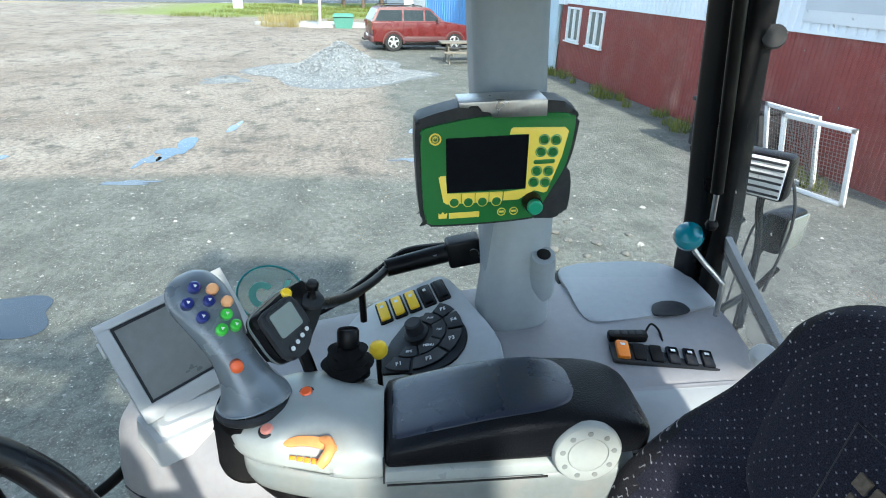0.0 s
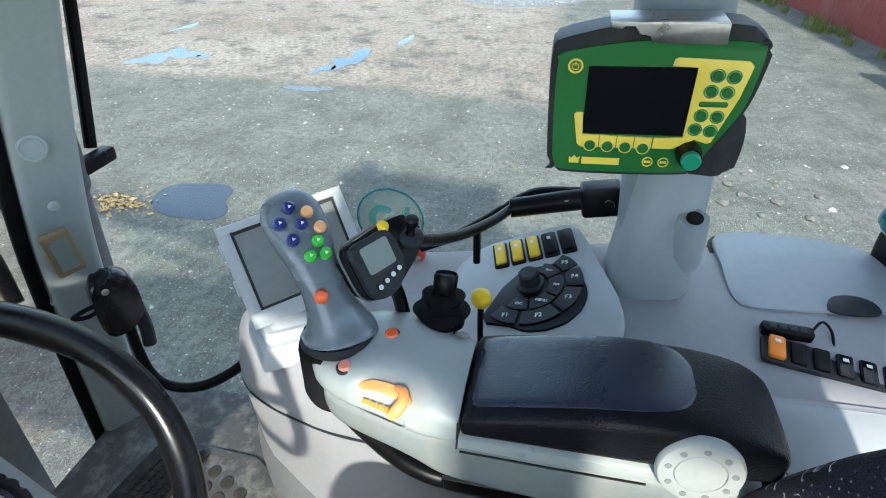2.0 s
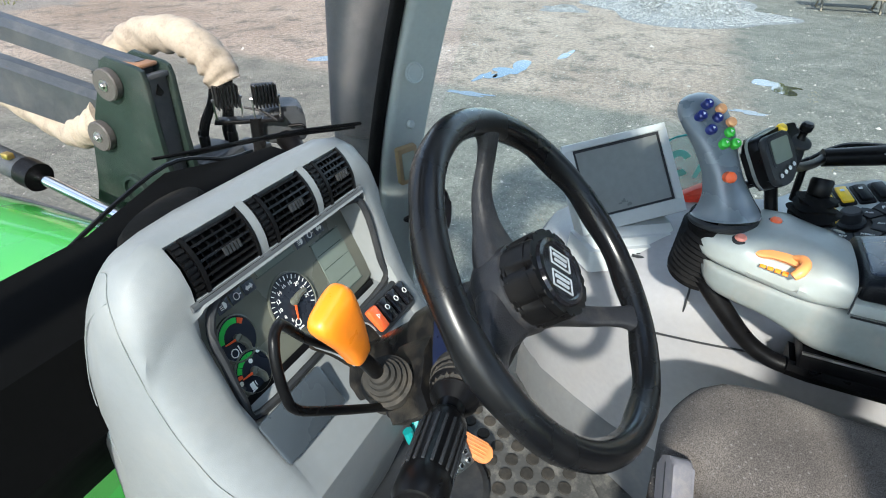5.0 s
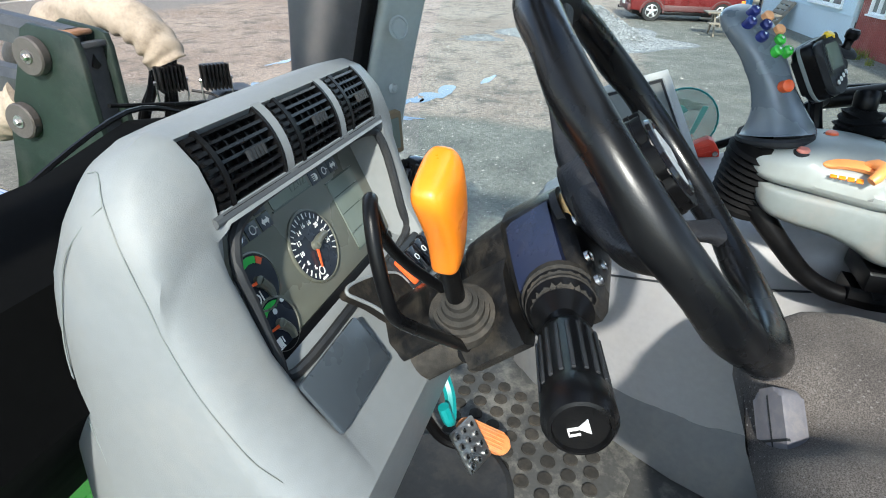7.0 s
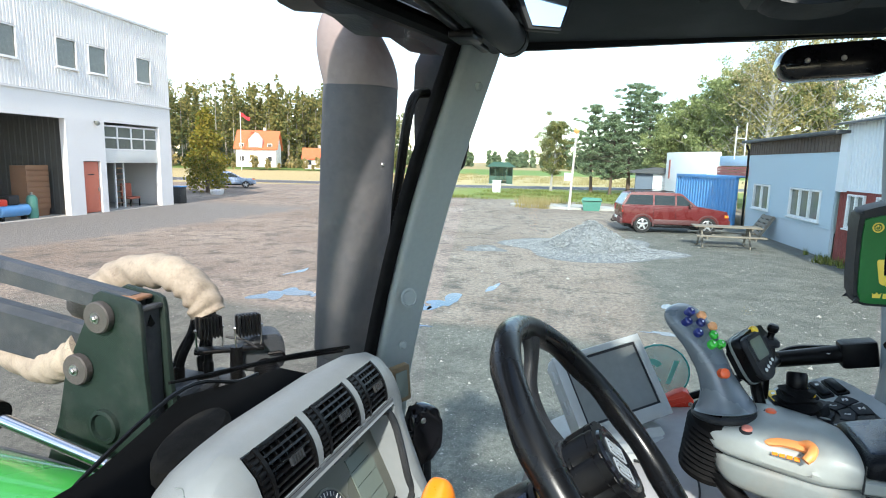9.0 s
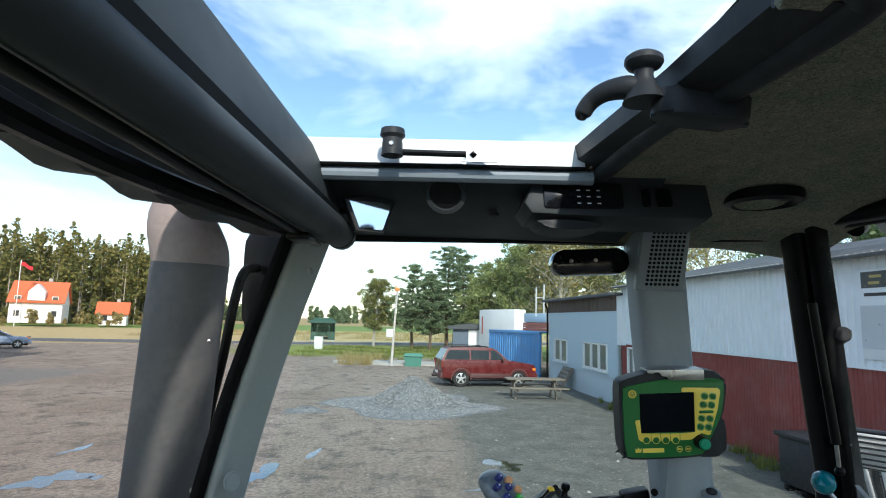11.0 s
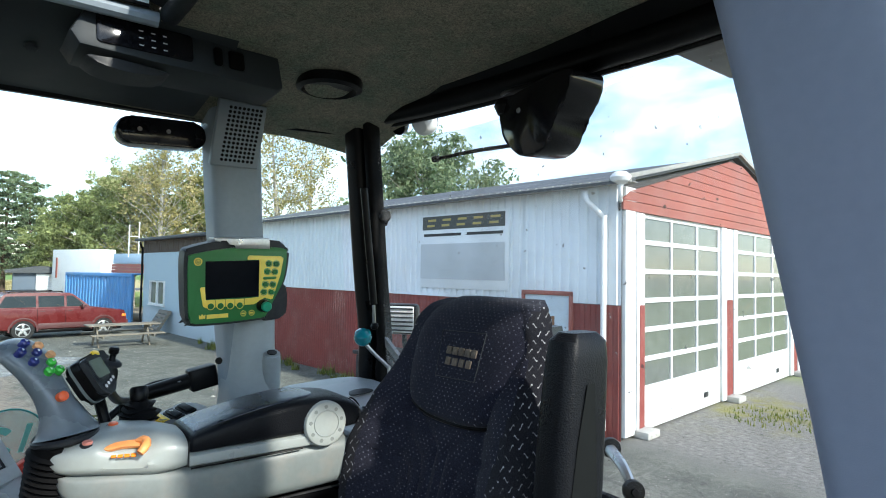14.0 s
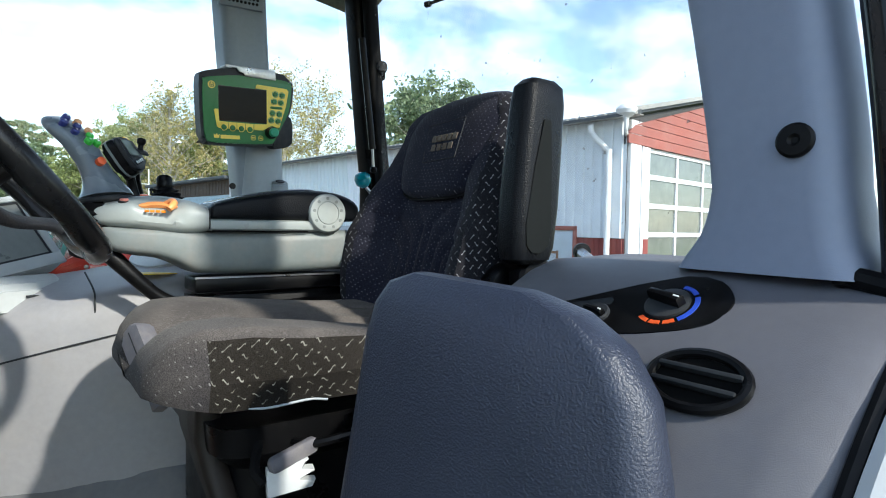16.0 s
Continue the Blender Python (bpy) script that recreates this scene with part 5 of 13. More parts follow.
kb = thing("window_latch", (0.69, -0.25, 2.91), "grey latch knob on the rear window edge", "latch")
part("knob", lathe([(0.0, 0.045), (0.018, 0.045), (0.019, 0.03), (0.012, 0.01), (0.010, 0.0)], 16, facing((0.668, -0.235, 2.915), (-0.75, 0.45, 0.25))), P_DARK, kb)
part("stem", tube([(0.70, -0.255, 2.91), (0.672, -0.238, 2.914)], 0.011, 10, 1), BLACK_PAINT, kb)

# rear frame: top rail, sill, lower side bar
RT = [(0.72, -0.165, 3.222), (0.40, -0.215, 3.212), (0.0, -0.24, 3.200), (-0.4, -0.225, 3.184), (-0.70, -0.15, 3.178)]
rr = thing("rear_top_rail", (0, -0.2, 3.15), "black rear roof rail over the rear window", "rail", kind="structure")
part("rail", tube(RT, 0.030, 12), BLACK_PAINT, rr)
part("header_plate", loft([[(x, y + 0.022, z + 0.012), (x, y + 0.05, z + 0.045), (x, y - 0.02, z + 0.12), (x, y - 0.045, z)] for x, y, z in curve_pts(RT, 4)]), BLACK_PAINT, rr)
part("rail_lower", tube([(x, y - 0.022, z - 0.024) for x, y, z in RT], 0.010, 10), BLACK_PAINT, rr)
solo("rear_sill", tube([(0.74, -0.26, 2.30), (0.35, -0.32, 2.285), (-0.1, -0.335, 2.28), (-0.66, -0.24, 2.30)], 0.022, 10), BLACK_PAINT, "black sill bar under the rear window", "sill", kind="structure")
lb = thing("rear_frame_bar", (0.6, -0.28, 2.3), "black steel window frame bar with rivets", "frame bar", kind="structure")
BM = axes((0.712, -0.252, 2.570), (-0.62, -0.32, -0.72), (-0.70, 0.10, 0.56), (-0.35, 0.92, -0.10))
part("bar", prism([(0, -0.016), (0.30, -0.018), (0.30, 0.010), (0, 0.012)], -0.008, 0.008, 0.002, BM), mat("dull_grey_frame_steel", (0.16, 0.165, 0.17), 0.45, 0.15, 20, 120, 0.1, 500, metal=0.5), lb)
part("seal", tube([tuple(BM @ Vector((0.0, -0.022, 0.0))), tuple(BM @ Vector((0.30, -0.026, 0.0)))], 0.007, 8, 1), RUBBER, lb)
for dx in (0.02, 0.035):
    part("rivet", lathe([(0.004, 0), (0.003, 0.002), (0, 0.0025)], 10, BM @ Matrix.Translation((dx, -0.004, 0.008))), STEEL, lb)

# left middle pillar, broad, with a black cap
LP = [(-0.715, 0.085, 2.372), (-0.724, 0.085, 2.46), (-0.70, 0.09, 2.64), (-0.645, 0.105, 2.96), (-0.60, 0.14, 3.23)]
lprings = []
for p, w in zip(curve_pts(LP, 6), np.interp(np.linspace(0, 1, 25), (0, 0.12, 0.25, 0.5, 1), (0.20, 0.16, 0.14, 0.145, 0.17))):
    lprings.append([(p.x + x * math.cos(0.12) + y * math.sin(0.12), p.y - x * math.sin(0.12) + y * math.cos(0.12), p.z) for x, y in rounded(w, 0.09, 0.03, 5)])
lpil = thing("middle_pillar_near", (-0.72, 0.085, 2.37), "broad blue-grey moulded pillar cover beside the open door", "pillar", kind="structure")
part("cover", loft(lprings), mat("blue_grey_broad_pillar", (0.225, 0.255, 0.34), 0.55, 0.05, 3, 80, 0.12, 900), lpil)
part("rubber_cap", lathe([(0.017, 0), (0.017, 0.003), (0.0145, 0.005), (0.006, 0.0055), (0.003, 0.003), (0, 0.003)], 24, facing((-0.751, 0.136, 2.502), (-0.05, 1, 0.1))), P_BLACK, lpil, "round black rubber cap")
pillar("door_frame_seal", [(-0.84, 0.10, 2.1), (-0.832, 0.10, 2.4), (-0.80, 0.11, 2.7), (-0.76, 0.13, 3.0), (-0.73, 0.16, 3.22)], rounded(0.03, 0.06, 0.012, 4), P_GLOSS, "shiny black door seal beside the broad pillar", 0)
pillar("door_jamb", [(-0.90, 0.08, 1.7), (-0.90, 0.08, 2.1), (-0.888, 0.09, 2.4), (-0.856, 0.10, 2.7), (-0.816, 0.12, 3.0), (-0.785, 0.15, 3.22)], rounded(0.075, 0.07, 0.012, 4), BLACK_PAINT, "black painted door jamb", 0)


def pane(name, rings, material, label):
    """A thin curved pane from an open grid of points."""
    bm = loft(rings, caps=False, closed=False)
    ob = solo(name, bm, material, label, "window", kind="structure")
    ob.visible_shadow = False
    return ob


def bow(z, y_mid, y_end, x_end, n=14):
    return [(x_end * (2 * i / n - 1), y_end + (y_mid - y_end) * (1 - (2 * i / n - 1) ** 2), z) for i in range(n + 1)]


pane("window_1", [bow(1.75, 1.64, 1.46, 0.67), bow(2.38, 1.58, 1.41, 0.655), bow(2.8, 1.46, 1.31, 0.65), bow(3.18, 1.32, 1.17, 0.65)], GLASS_FRONT, "curved dusty windscreen")
pane("window_2", [[(0.80, 1.31, 1.72), (0.87, 0.9, 1.72), (0.875, 0.5, 1.72), (0.85, 0.20, 1.72)], [(0.79, 1.28, 2.4), (0.86, 0.9, 2.4), (0.865, 0.5, 2.4), (0.85, 0.20, 2.4)], [(0.77, 1.07, 3.16), (0.80, 0.8, 3.17), (0.81, 0.5, 3.17), (0.81, 0.25, 3.17)]], GLASS, "tall side window between front and middle pillar")
pane("window_3", [[(0.845, 0.10, 2.36), (0.80, -0.20, 2.36)], [(0.80, 0.14, 3.16), (0.73, -0.10, 3.16)]], GLASS, "narrow side window behind the middle pillar")
pane("window_4", [[(0.68, -0.275, 2.32), (0.3, -0.345, 2.32), (-0.1, -0.355, 2.32), (-0.62, -0.26, 2.32)], [(0.63, -0.175, 3.13), (0.3, -0.245, 3.13), (-0.1, -0.255, 3.13), (-0.58, -0.16, 3.13)]], GLASS_REAR, "dusty tilting rear window")

# roof lining, headers, hatch
roof = thing("cab_ceiling", (0, 0.4, 3.2), "grey-brown felt roof lining with a glazed hatch at the front", "ceiling", kind="structure")
SRX0, SRX1, SRY0, SRY1 = -0.52, 0.345, 0.485, 1.06


def lining(x, y):
    z = ROOF_Z + 0.012
    if x > 0.36:
        z -= 0.30 * (x - 0.36) ** 1.25
    if x < -0.5:
        z -= 0.35 * (-0.5 - x) ** 1.2
    if y < 0.0:
        z -= 0.16 * (-y) ** 1.1
    return z


def lining_patch(x0, x1, y0, y1, nx=10, ny=8, mater=None):
    rows = [[(x0 + (x1 - x0) * i / nx, y0 + (y1 - y0) * j / ny, lining(x0 + (x1 - x0) * i / nx, y0 + (y1 - y0) * j / ny)) for i in range(nx + 1)] for j in range(ny + 1)]
    top = [[(x, y, z + 0.03) for x, y, z in r] for r in rows]
    a = loft(rows, caps=False, closed=False)
    b = loft(top, caps=False, closed=False)
    return join(a, b)


part("rear_lining", lining_patch(-0.78, 0.80, -0.24, SRY0 - 0.03), FELT, roof)
part("side_lining", lining_patch(SRX1 + 0.03, 0.80, SRY0 - 0.03, 1.12), FELT, roof)
part("left_lining", lining_patch(-0.78, SRX0 - 0.03, SRY0 - 0.03, 1.12), FELT, roof)
part("outer_skin", join(span((-0.85, -0.32, 3.33), (0.85, SRY0 - 0.2, 3.36), 0.01), span((SRX1 + 0.2, SRY0 - 0.2, 3.33), (0.85, 1.22, 3.36), 0.01), span((-0.85, SRY0 - 0.2, 3.33), (SRX0 - 0.2, 1.22, 3.36), 0.01)), STEEL_WHITE, roof)
# raised panel beside the driver's head with the cab lamp
part("raised_panel", prism([(-0.78, -0.18), (-0.31, -0.18), (-0.30, 0.40), (-0.285, 0.455), (-0.33, 0.47), (-0.78, 0.46)], 3.236, 3.258, 0.01), FELT, roof)
part("raised_edge", tube([(-0.305, -0.18, 3.245), (-0.30, 0.2, 3.245), (-0.288, 0.42, 3.25), (-0.285, 0.455, 3.25)], 0.007, 8), P_DARK, roof)

ht = thing("roof_hatch", (-0.08, 0.77, 3.3), "glazed roof hatch with a pale metal rim", "roof hatch")
hp = part("hatch_glass", loft([[(SRX0 - 0.02, SRY0 - 0.04, 3.318), (SRX1 + 0.03, SRY0 - 0.04, 3.318)], [(SRX0 - 0.02, SRY1 + 0.03, 3.318), (SRX1 + 0.03, SRY1 + 0.03, 3.318)]], caps=False, closed=False), GLASS_ROOF, ht)
hp.visible_shadow = False
part("side_rim", prism([(0, 3.256), (0.012, 3.256), (0.022, 3.314), (0.010, 3.314)], SRY0 + 0.0, SRY1 + 0.03, 0.002, axes((SRX1 + 0.012, 0, 0), (1, 0, 0), (0, 0, 1), (0, -1, 0)) @ Matrix.Scale(-1, 4, (0, 0, 1))), STEEL_WHITE, ht, "pale metal rim of the hatch")
part("rim_seal", tube([(SRX1 + 0.014, SRY0, 3.2555), (SRX1 + 0.014, SRY1, 3.2555)], 0.004, 8, 1), RUBBER, ht)
part("front_rim", span((SRX0, SRY1 + 0.01, 3.25), (SRX1 + 0.03, SRY1 + 0.025, 3.312), 0.003), STEEL_WHITE, ht)
part("side_ledge", tube([(SRX1 + 0.033, SRY0 - 0.02, 3.240), (SRX1 + 0.033, SRY1 + 0.02, 3.240)], 0.015, 10, 1), P_PILLAR, ht)
part("rear_bar", loft([[(x, SRY0 + y - 0.05 * k, 3.278 - 0.026 * k + z) for y, z in ((0.012, 0.034), (0.020, 0.028), (0.016, -0.002), (0.008, -0.008), (-0.040, -0.022), (-0.046, -0.012), (-0.034, 0.016))] for k, x in ((0.0, SRX1 + 0.02), (0.3, 0.18), (0.7, -0.05), (1.0, -0.31))]), P_DARK, ht)
part("rear_bar_lower", tube([(SRX1 + 0.03, SRY0 - 0.04, 3.252), (0.1, SRY0 - 0.055, 3.256), (-0.05, SRY0 - 0.078, 3.246), (-0.28, SRY0 - 0.098, 3.236), (-0.325, SRY0 - 0.09, 3.240), (-0.338, SRY0 - 0.055, 3.250)], 0.019, 14), P_DARK, ht)
part("left_rim", span((SRX0 - 0.03, SRY0, 3.24), (SRX0, SRY1, 3.312), 0.004), P_DARK, ht)

# hatch handle, latch block, gas spring
hh = ht
part("grip", tube([(-0.04, 0.497, 3.262), (-0.03, 0.52, 3.268), (-0.015, 0.545, 3.267), (0.0, 0.562, 3.258), (0.008, 0.572, 3.243), (0.009, 0.574, 3.234)], [0.015, 0.017, 0.0145, 0.013, 0.0125, 0.006], 14), P_DARK, hh)
part("post", lathe([(0.030, -0.012), (0.024, 0.0), (0.016, 0.014), (0.0125, 0.026), (0.0135, 0.034), (0.0235, 0.039), (0.027, 0.045), (0.026, 0.052), (0.020, 0.057), (0, 0.060)], 22, Matrix.Translation((-0.042, 0.498, 3.254))), P_DARK, hh)
part("latch_block", prism(rounded(0.062, 0.125, 0.026, 8), -0.024, 0.016, 0.009, axes((-0.05, 0.425, 3.236), (0.97, -0.2, 0.0), (0.2, 0.95, 0.15), (0.0, -0.15, 1))), P_DARK, hh)
gsp = thing("hatch_gas_spring", (0.33, 0.8, 3.26), "short black gas spring on the hatch rim", "gas spring")
part("bracket", lathe([(0.022, 0), (0.02, 0.035), (0.026, 0.042), (0.024, 0.055), (0.0, 0.062)], 16, Matrix.Translation((0.318, 0.885, 3.262))), P_DARK, gsp)
part("cylinder", tube([(0.325, 0.875, 3.272), (0.33, 0.735, 3.272)], 0.0065, 10, 1), P_BLACK, gsp)
part("rod_end", lathe([(0.0, -0.008), (0.008, 0), (0, 0.008)], 10, Matrix.Translation((0.332, 0.72, 3.273))), P_BLACK, gsp)
part("plate", prism([(-0.035, -0.01), (0.04, -0.01), (0.01, 0.016), (-0.01, 0.016)], 0, 0.004, 0, axes((0.338, 0.71, 3.268), (0, -1, 0), (0, 0, 1), (-1, 0, 0))), STEEL, gsp)
part("screw", lathe([(0.006, 0), (0.004, 0.003), (0, 0.003)], 10, facing((0.297, 0.885, 3.282), (-1, 0, 0))), STEEL, gsp)

# right roof header with switch panel, speaker, deflector
hd = thing("side_header", (0.6, 0.6, 3.15), "dark header moulding over the side window", "header", kind="structure")
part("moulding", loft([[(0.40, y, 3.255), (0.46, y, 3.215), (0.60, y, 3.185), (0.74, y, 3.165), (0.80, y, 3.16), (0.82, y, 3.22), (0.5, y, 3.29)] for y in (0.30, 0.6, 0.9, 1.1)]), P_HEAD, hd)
part("window_top_bar", tube([(0.775, 1.09, 3.165), (0.79, 0.7, 3.172), (0.79, 0.28, 3.178)], 0.02, 10), BLACK_PAINT, hd)
part("window_top_bar_rear", tube([(0.79, 0.14, 3.19), (0.72, -0.12, 3.19)], 0.025, 10, 1), BLACK_PAINT, hd)
for y in (0.66, 1.02):
    part("screw_plug", lathe([(0.013, 0), (0.010, 0.005), (0, 0.006)], 12, facing((0.55, y, 3.19), (-0.3, 0, -1))), P_DARK, hd)
rp_ = thing("roof_switch_panel", (0.42, 0.4, 3.22), "blue-grey roof switch panel with dark key field and two rockers", "switch panel")
RPM = axes((0.415, 0.395, 3.215), (0.10, -0.99, 0.03), (0.18, 0.05, 0.98), (-0.98, -0.1, 0.18))
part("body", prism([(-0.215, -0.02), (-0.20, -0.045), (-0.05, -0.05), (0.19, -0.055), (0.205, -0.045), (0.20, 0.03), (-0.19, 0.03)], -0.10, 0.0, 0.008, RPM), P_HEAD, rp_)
part("key_field", prism(rounded(0.175, 0.058, 0.008, 3, -0.085, -0.005), 0.0, 0.004, 0.001, RPM), P_GLOSS, rp_)
for r in range(3):
    for c in range(3):
        part("key_mark", span((-0.10 + c * 0.022, -0.024 + r * 0.015, 0.004), (-0.092 + c * 0.022, -0.022 + r * 0.015, 0.0048), 0, RPM), WHITE_INK, rp_)
for x0, w in ((0.055, 0.018), (0.095, 0.034)):
    part("rocker", prism(rounded(w, 0.042, 0.006, 3, x0, -0.008), 0.0, 0.006, 0.002, RPM), P_BLACK, rp_)
part("lower_lamp", prism(smooth_poly([(-0.18, -0.055), (-0.05, -0.06), (-0.06, -0.072), (-0.12, -0.078), (-0.17, -0.07)], 3), -0.07, -0.01, 0.004, RPM), P_DARK, rp_)
sp = thing("roof_speaker", (0.50, 0.03, 3.2), "round black speaker set in the roof lining", "speaker")
part("ring", lathe([(0.085, 0.0), (0.083, -0.022), (0.07, -0.028), (0.062, -0.015), (0.0, -0.010)], 28, Matrix.Translation((0.50, 0.04, 3.245))), P_BLACK, sp)
part("plug", lathe([(0.016, 0), (0.014, -0.008), (0.0, -0.01)], 14, Matrix.Translation((0.47, 0.155, 3.252))), P_DARK, sp)
df = thing("rear_view_mirror", (0.5, 0.95, 3.2), "small tilted interior mirror in a grey housing under the header", "mirror")
MIR = axes((0.475, 0.945, 3.175), (0.42, -0.90, 0.05), (0.02, 0.06, 0.99), (-0.90, -0.42, -0.06))
part("housing", prism([(-0.062, 0.03), (-0.035, -0.045), (0.03, -0.05), (0.062, 0.028), (0.03, 0.04)], -0.03, 0.0, 0.006, MIR), P_DARK, df)
mm, mn_, ml_, mb_ = node_mat("mirror_glass")
mb_.inputs["Metallic"].default_value, mb_.inputs["Roughness"].default_value, mb_.inputs["Base Color"].default_value = 1.0, 0.05, (0.75, 0.77, 0.78, 1)
part("glass", prism([(-0.05, 0.024), (-0.028, -0.038), (0.026, -0.042), (0.05, 0.022)], 0.0, 0.003, 0, MIR), mm, df)
nz = thing("air_nozzle", (0.45, 0.8, 3.2), "round grey air nozzle in the header", "air nozzle")
part("nozzle", lathe([(0.045, 0), (0.045, 0.02), (0.036, 0.022), (0.030, 0.005), (0, 0.0)], 22, facing((0.435, 0.775, 3.215), (-0.9, 0, -0.35))), P_HEAD, nz)
part("throat", lathe([(0.033, 0), (0.033, 0.006), (0, 0.006)], 20, facing((0.425, 0.775, 3.212), (-0.9, 0, -0.35))), P_BLACK, nz)

# front header beam with rolled sun blind
fb = thing("front_header", (0.0, 1.1, 3.15), "grey front header beam over the windscreen", "header", kind="structure")
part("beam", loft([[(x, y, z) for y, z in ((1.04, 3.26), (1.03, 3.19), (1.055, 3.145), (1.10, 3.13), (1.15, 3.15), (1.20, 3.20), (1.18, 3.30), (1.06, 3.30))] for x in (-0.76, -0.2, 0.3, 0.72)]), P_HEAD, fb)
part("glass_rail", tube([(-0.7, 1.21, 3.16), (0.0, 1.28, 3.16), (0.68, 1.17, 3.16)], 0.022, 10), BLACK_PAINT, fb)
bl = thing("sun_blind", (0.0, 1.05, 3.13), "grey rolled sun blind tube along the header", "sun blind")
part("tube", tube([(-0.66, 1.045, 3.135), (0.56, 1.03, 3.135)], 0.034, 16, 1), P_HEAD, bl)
part("end_cap", lathe([(0.036, 0), (0.036, 0.03), (0.02, 0.042), (0, 0.043)], 18, facing((0.555, 1.03, 3.135), (1, 0, 0))), P_HEAD, bl)
part("slot", span((-0.6, 1.06, 3.095), (0.5, 1.075, 3.105), 0.002), P_BLACK, bl)
part("pull_tab", span((0.30, 1.04, 3.085), (0.37, 1.085, 3.10), 0.004), P_BLACK, bl)
cl = thing("cab_lamp", (-0.42, 0.3, 3.24), "amber-glowing cab lamp in a dark frame", "lamp")
part("frame", prism(rounded(0.10, 0.16, 0.02, 4), -0.008, 0.01, 0.004, Matrix.Translation((-0.482, 0.298, 3.23))), P_BLACK, cl)
am, an_, al_, ab_ = node_mat("amber_ribbed_lens")
ab_.inputs["Base Color"].default_value, ab_.inputs["Roughness"].default_value = (0.50, 0.24, 0.11, 1), 0.3
ab_.inputs["Emission Color"].default_value, ab_.inputs["Emission Strength"].default_value = (1.0, 0.42, 0.12, 1), 0.04
for k in range(16):
    part("lens_rib", span((-0.512, 0.236 + k * 0.008, 3.217), (-0.452, 0.2435 + k * 0.008, 3.226), 0.002), am, cl)

# outer mirror box and rear wiper motor
mb = thing("blind_box", (0.74, 0.4, 3.12), "black flat housing with two brass screws at the side window head", "housing")
MB = axes((0.79, 0.375, 3.105), (0.03, -0.99, 0.06), (0.0, 0.06, 0.99), (-0.99, -0.03, 0.0))
part("body", prism(rounded(0.215, 0.07, 0.033, 6), -0.03, 0.03, 0.008, MB), P_GLOSS, mb)
for x in (-0.055, 0.012):
    part("screw", lathe([(0.006, 0), (0.004, 0.003), (0, 0.003)], 10, MB @ Matrix.Translation((x, 0.003, 0.03))), STEEL, mb)
wm = thing("rear_wiper", (0.0, -0.24, 3.05), "black rear wiper motor cover with a thin arm", "wiper")
WM = axes((-0.01, -0.205, 3.085), (-0.98, 0.05, 0.02), (0.02, 0.05, 0.99), (0.05, 0.99, -0.05))
part("cover", prism(smooth_poly([(-0.10, 0.035), (-0.06, 0.058), (0.04, 0.066), (0.10, 0.072), (0.118, 0.055), (0.088, -0.002), (0.062, -0.02), (0.052, -0.055), (0.02, -0.078), (-0.045, -0.072), (-0.09, -0.02)], 3), -0.06, 0.035, 0.006, WM), P_GLOSS, wm)
part("screw", lathe([(0.006, 0), (0.004, 0.003), (0, 0.003)], 10, WM @ Matrix.Translation((-0.035, 0.022, 0.035))), STEEL, wm)
part("cable", tube([(0.10, -0.19, 3.16), (0.05, -0.17, 3.155), (0.0, -0.18, 3.155), (-0.05, -0.19, 3.165)], 0.005, 8), P_BLACK, wm)
part("knob", lathe([(0.02, 0), (0.024, -0.012), (0.016, -0.03), (0, -0.033)], 14, Matrix.Translation((0.085, -0.185, 3.14))), P_BLACK, wm)
part("arm", tube([(0.03, -0.285, 3.055), (0.10, -0.302, 3.068), (0.185, -0.307, 3.077), (0.27, -0.29, 3.076)], [0.008, 0.007, 0.006, 0.004], 8), BLACK_PAINT, wm)
part("blade", tube([(0.12, -0.305, 3.072), (0.28, -0.288, 3.078), (0.426, -0.248, 3.070)], [0.003, 0.0055, 0.005], 8), P_BLACK, wm)
part("blade_clip", lathe([(0.0, -0.012), (0.009, -0.008), (0.009, 0.008), (0, 0.012)], 10, facing((0.426, -0.248, 3.070), (0.96, 0.26, 0))), P_BLACK, wm)
rwl = thing("roof_work_lamp", (0.517, -0.275, 3.19), "small round work lamp with a pale bowl", "work lamp")
part("bowl", lathe([(0.0, -0.035), (0.02, -0.032), (0.034, -0.018), (0.038, 0.0), (0.036, 0.012)], 24, facing((0.515, -0.272, 3.194), (0.35, -0.75, 0.55))), STEEL_WHITE, rwl)
part("lens", lathe([(0.037, 0.010), (0.035, 0.018), (0, 0.022)], 24, facing((0.515, -0.272, 3.194), (0.35, -0.75, 0.55))), P_GLOSS, rwl)
part("stem", tube([(0.520, -0.275, 3.20), (0.53, -0.27, 3.24)], 0.009, 8, 1), P_BLACK, rwl)
part("hinge_boss", lathe([(0.0, -0.02), (0.018, -0.018), (0.024, -0.006), (0.024, 0.014), (0, 0.016)], 18, facing((0.592, -0.238, 3.192), (-0.3, 0.8, -0.4))), P_BLACK, rwl)

# ---- right-hand side console ----
CY = (0.99, 0.96, 0.90, 0.80, 0.68, 0.55, 0.40, 0.25, 0.10, -0.10, -0.27)
C_OUT = (2.09, 2.155, 2.20, 2.24, 2.27, 2.29, 2.322, 2.357, 2.377, 2.392, 2.402)
C_IN = (0.72, 0.66, 0.585, 0.515, 0.46, 0.43, 0.42, 0.42, 0.43, 0.43, 0.42)
C_INZ = (2.045, 2.10, 2.15, 2.19, 2.225, 2.255, 2.285, 2.31, 2.325, 2.33, 2.33)
C_FOOT = (0.74, 0.69, 0.625, 0.565, 0.485, 0.41, 0.375, 0.355, 0.35, 0.35, 0.35)


def ct_at(table, y):
    return float(np.interp(-y, [-v for v in CY], table))


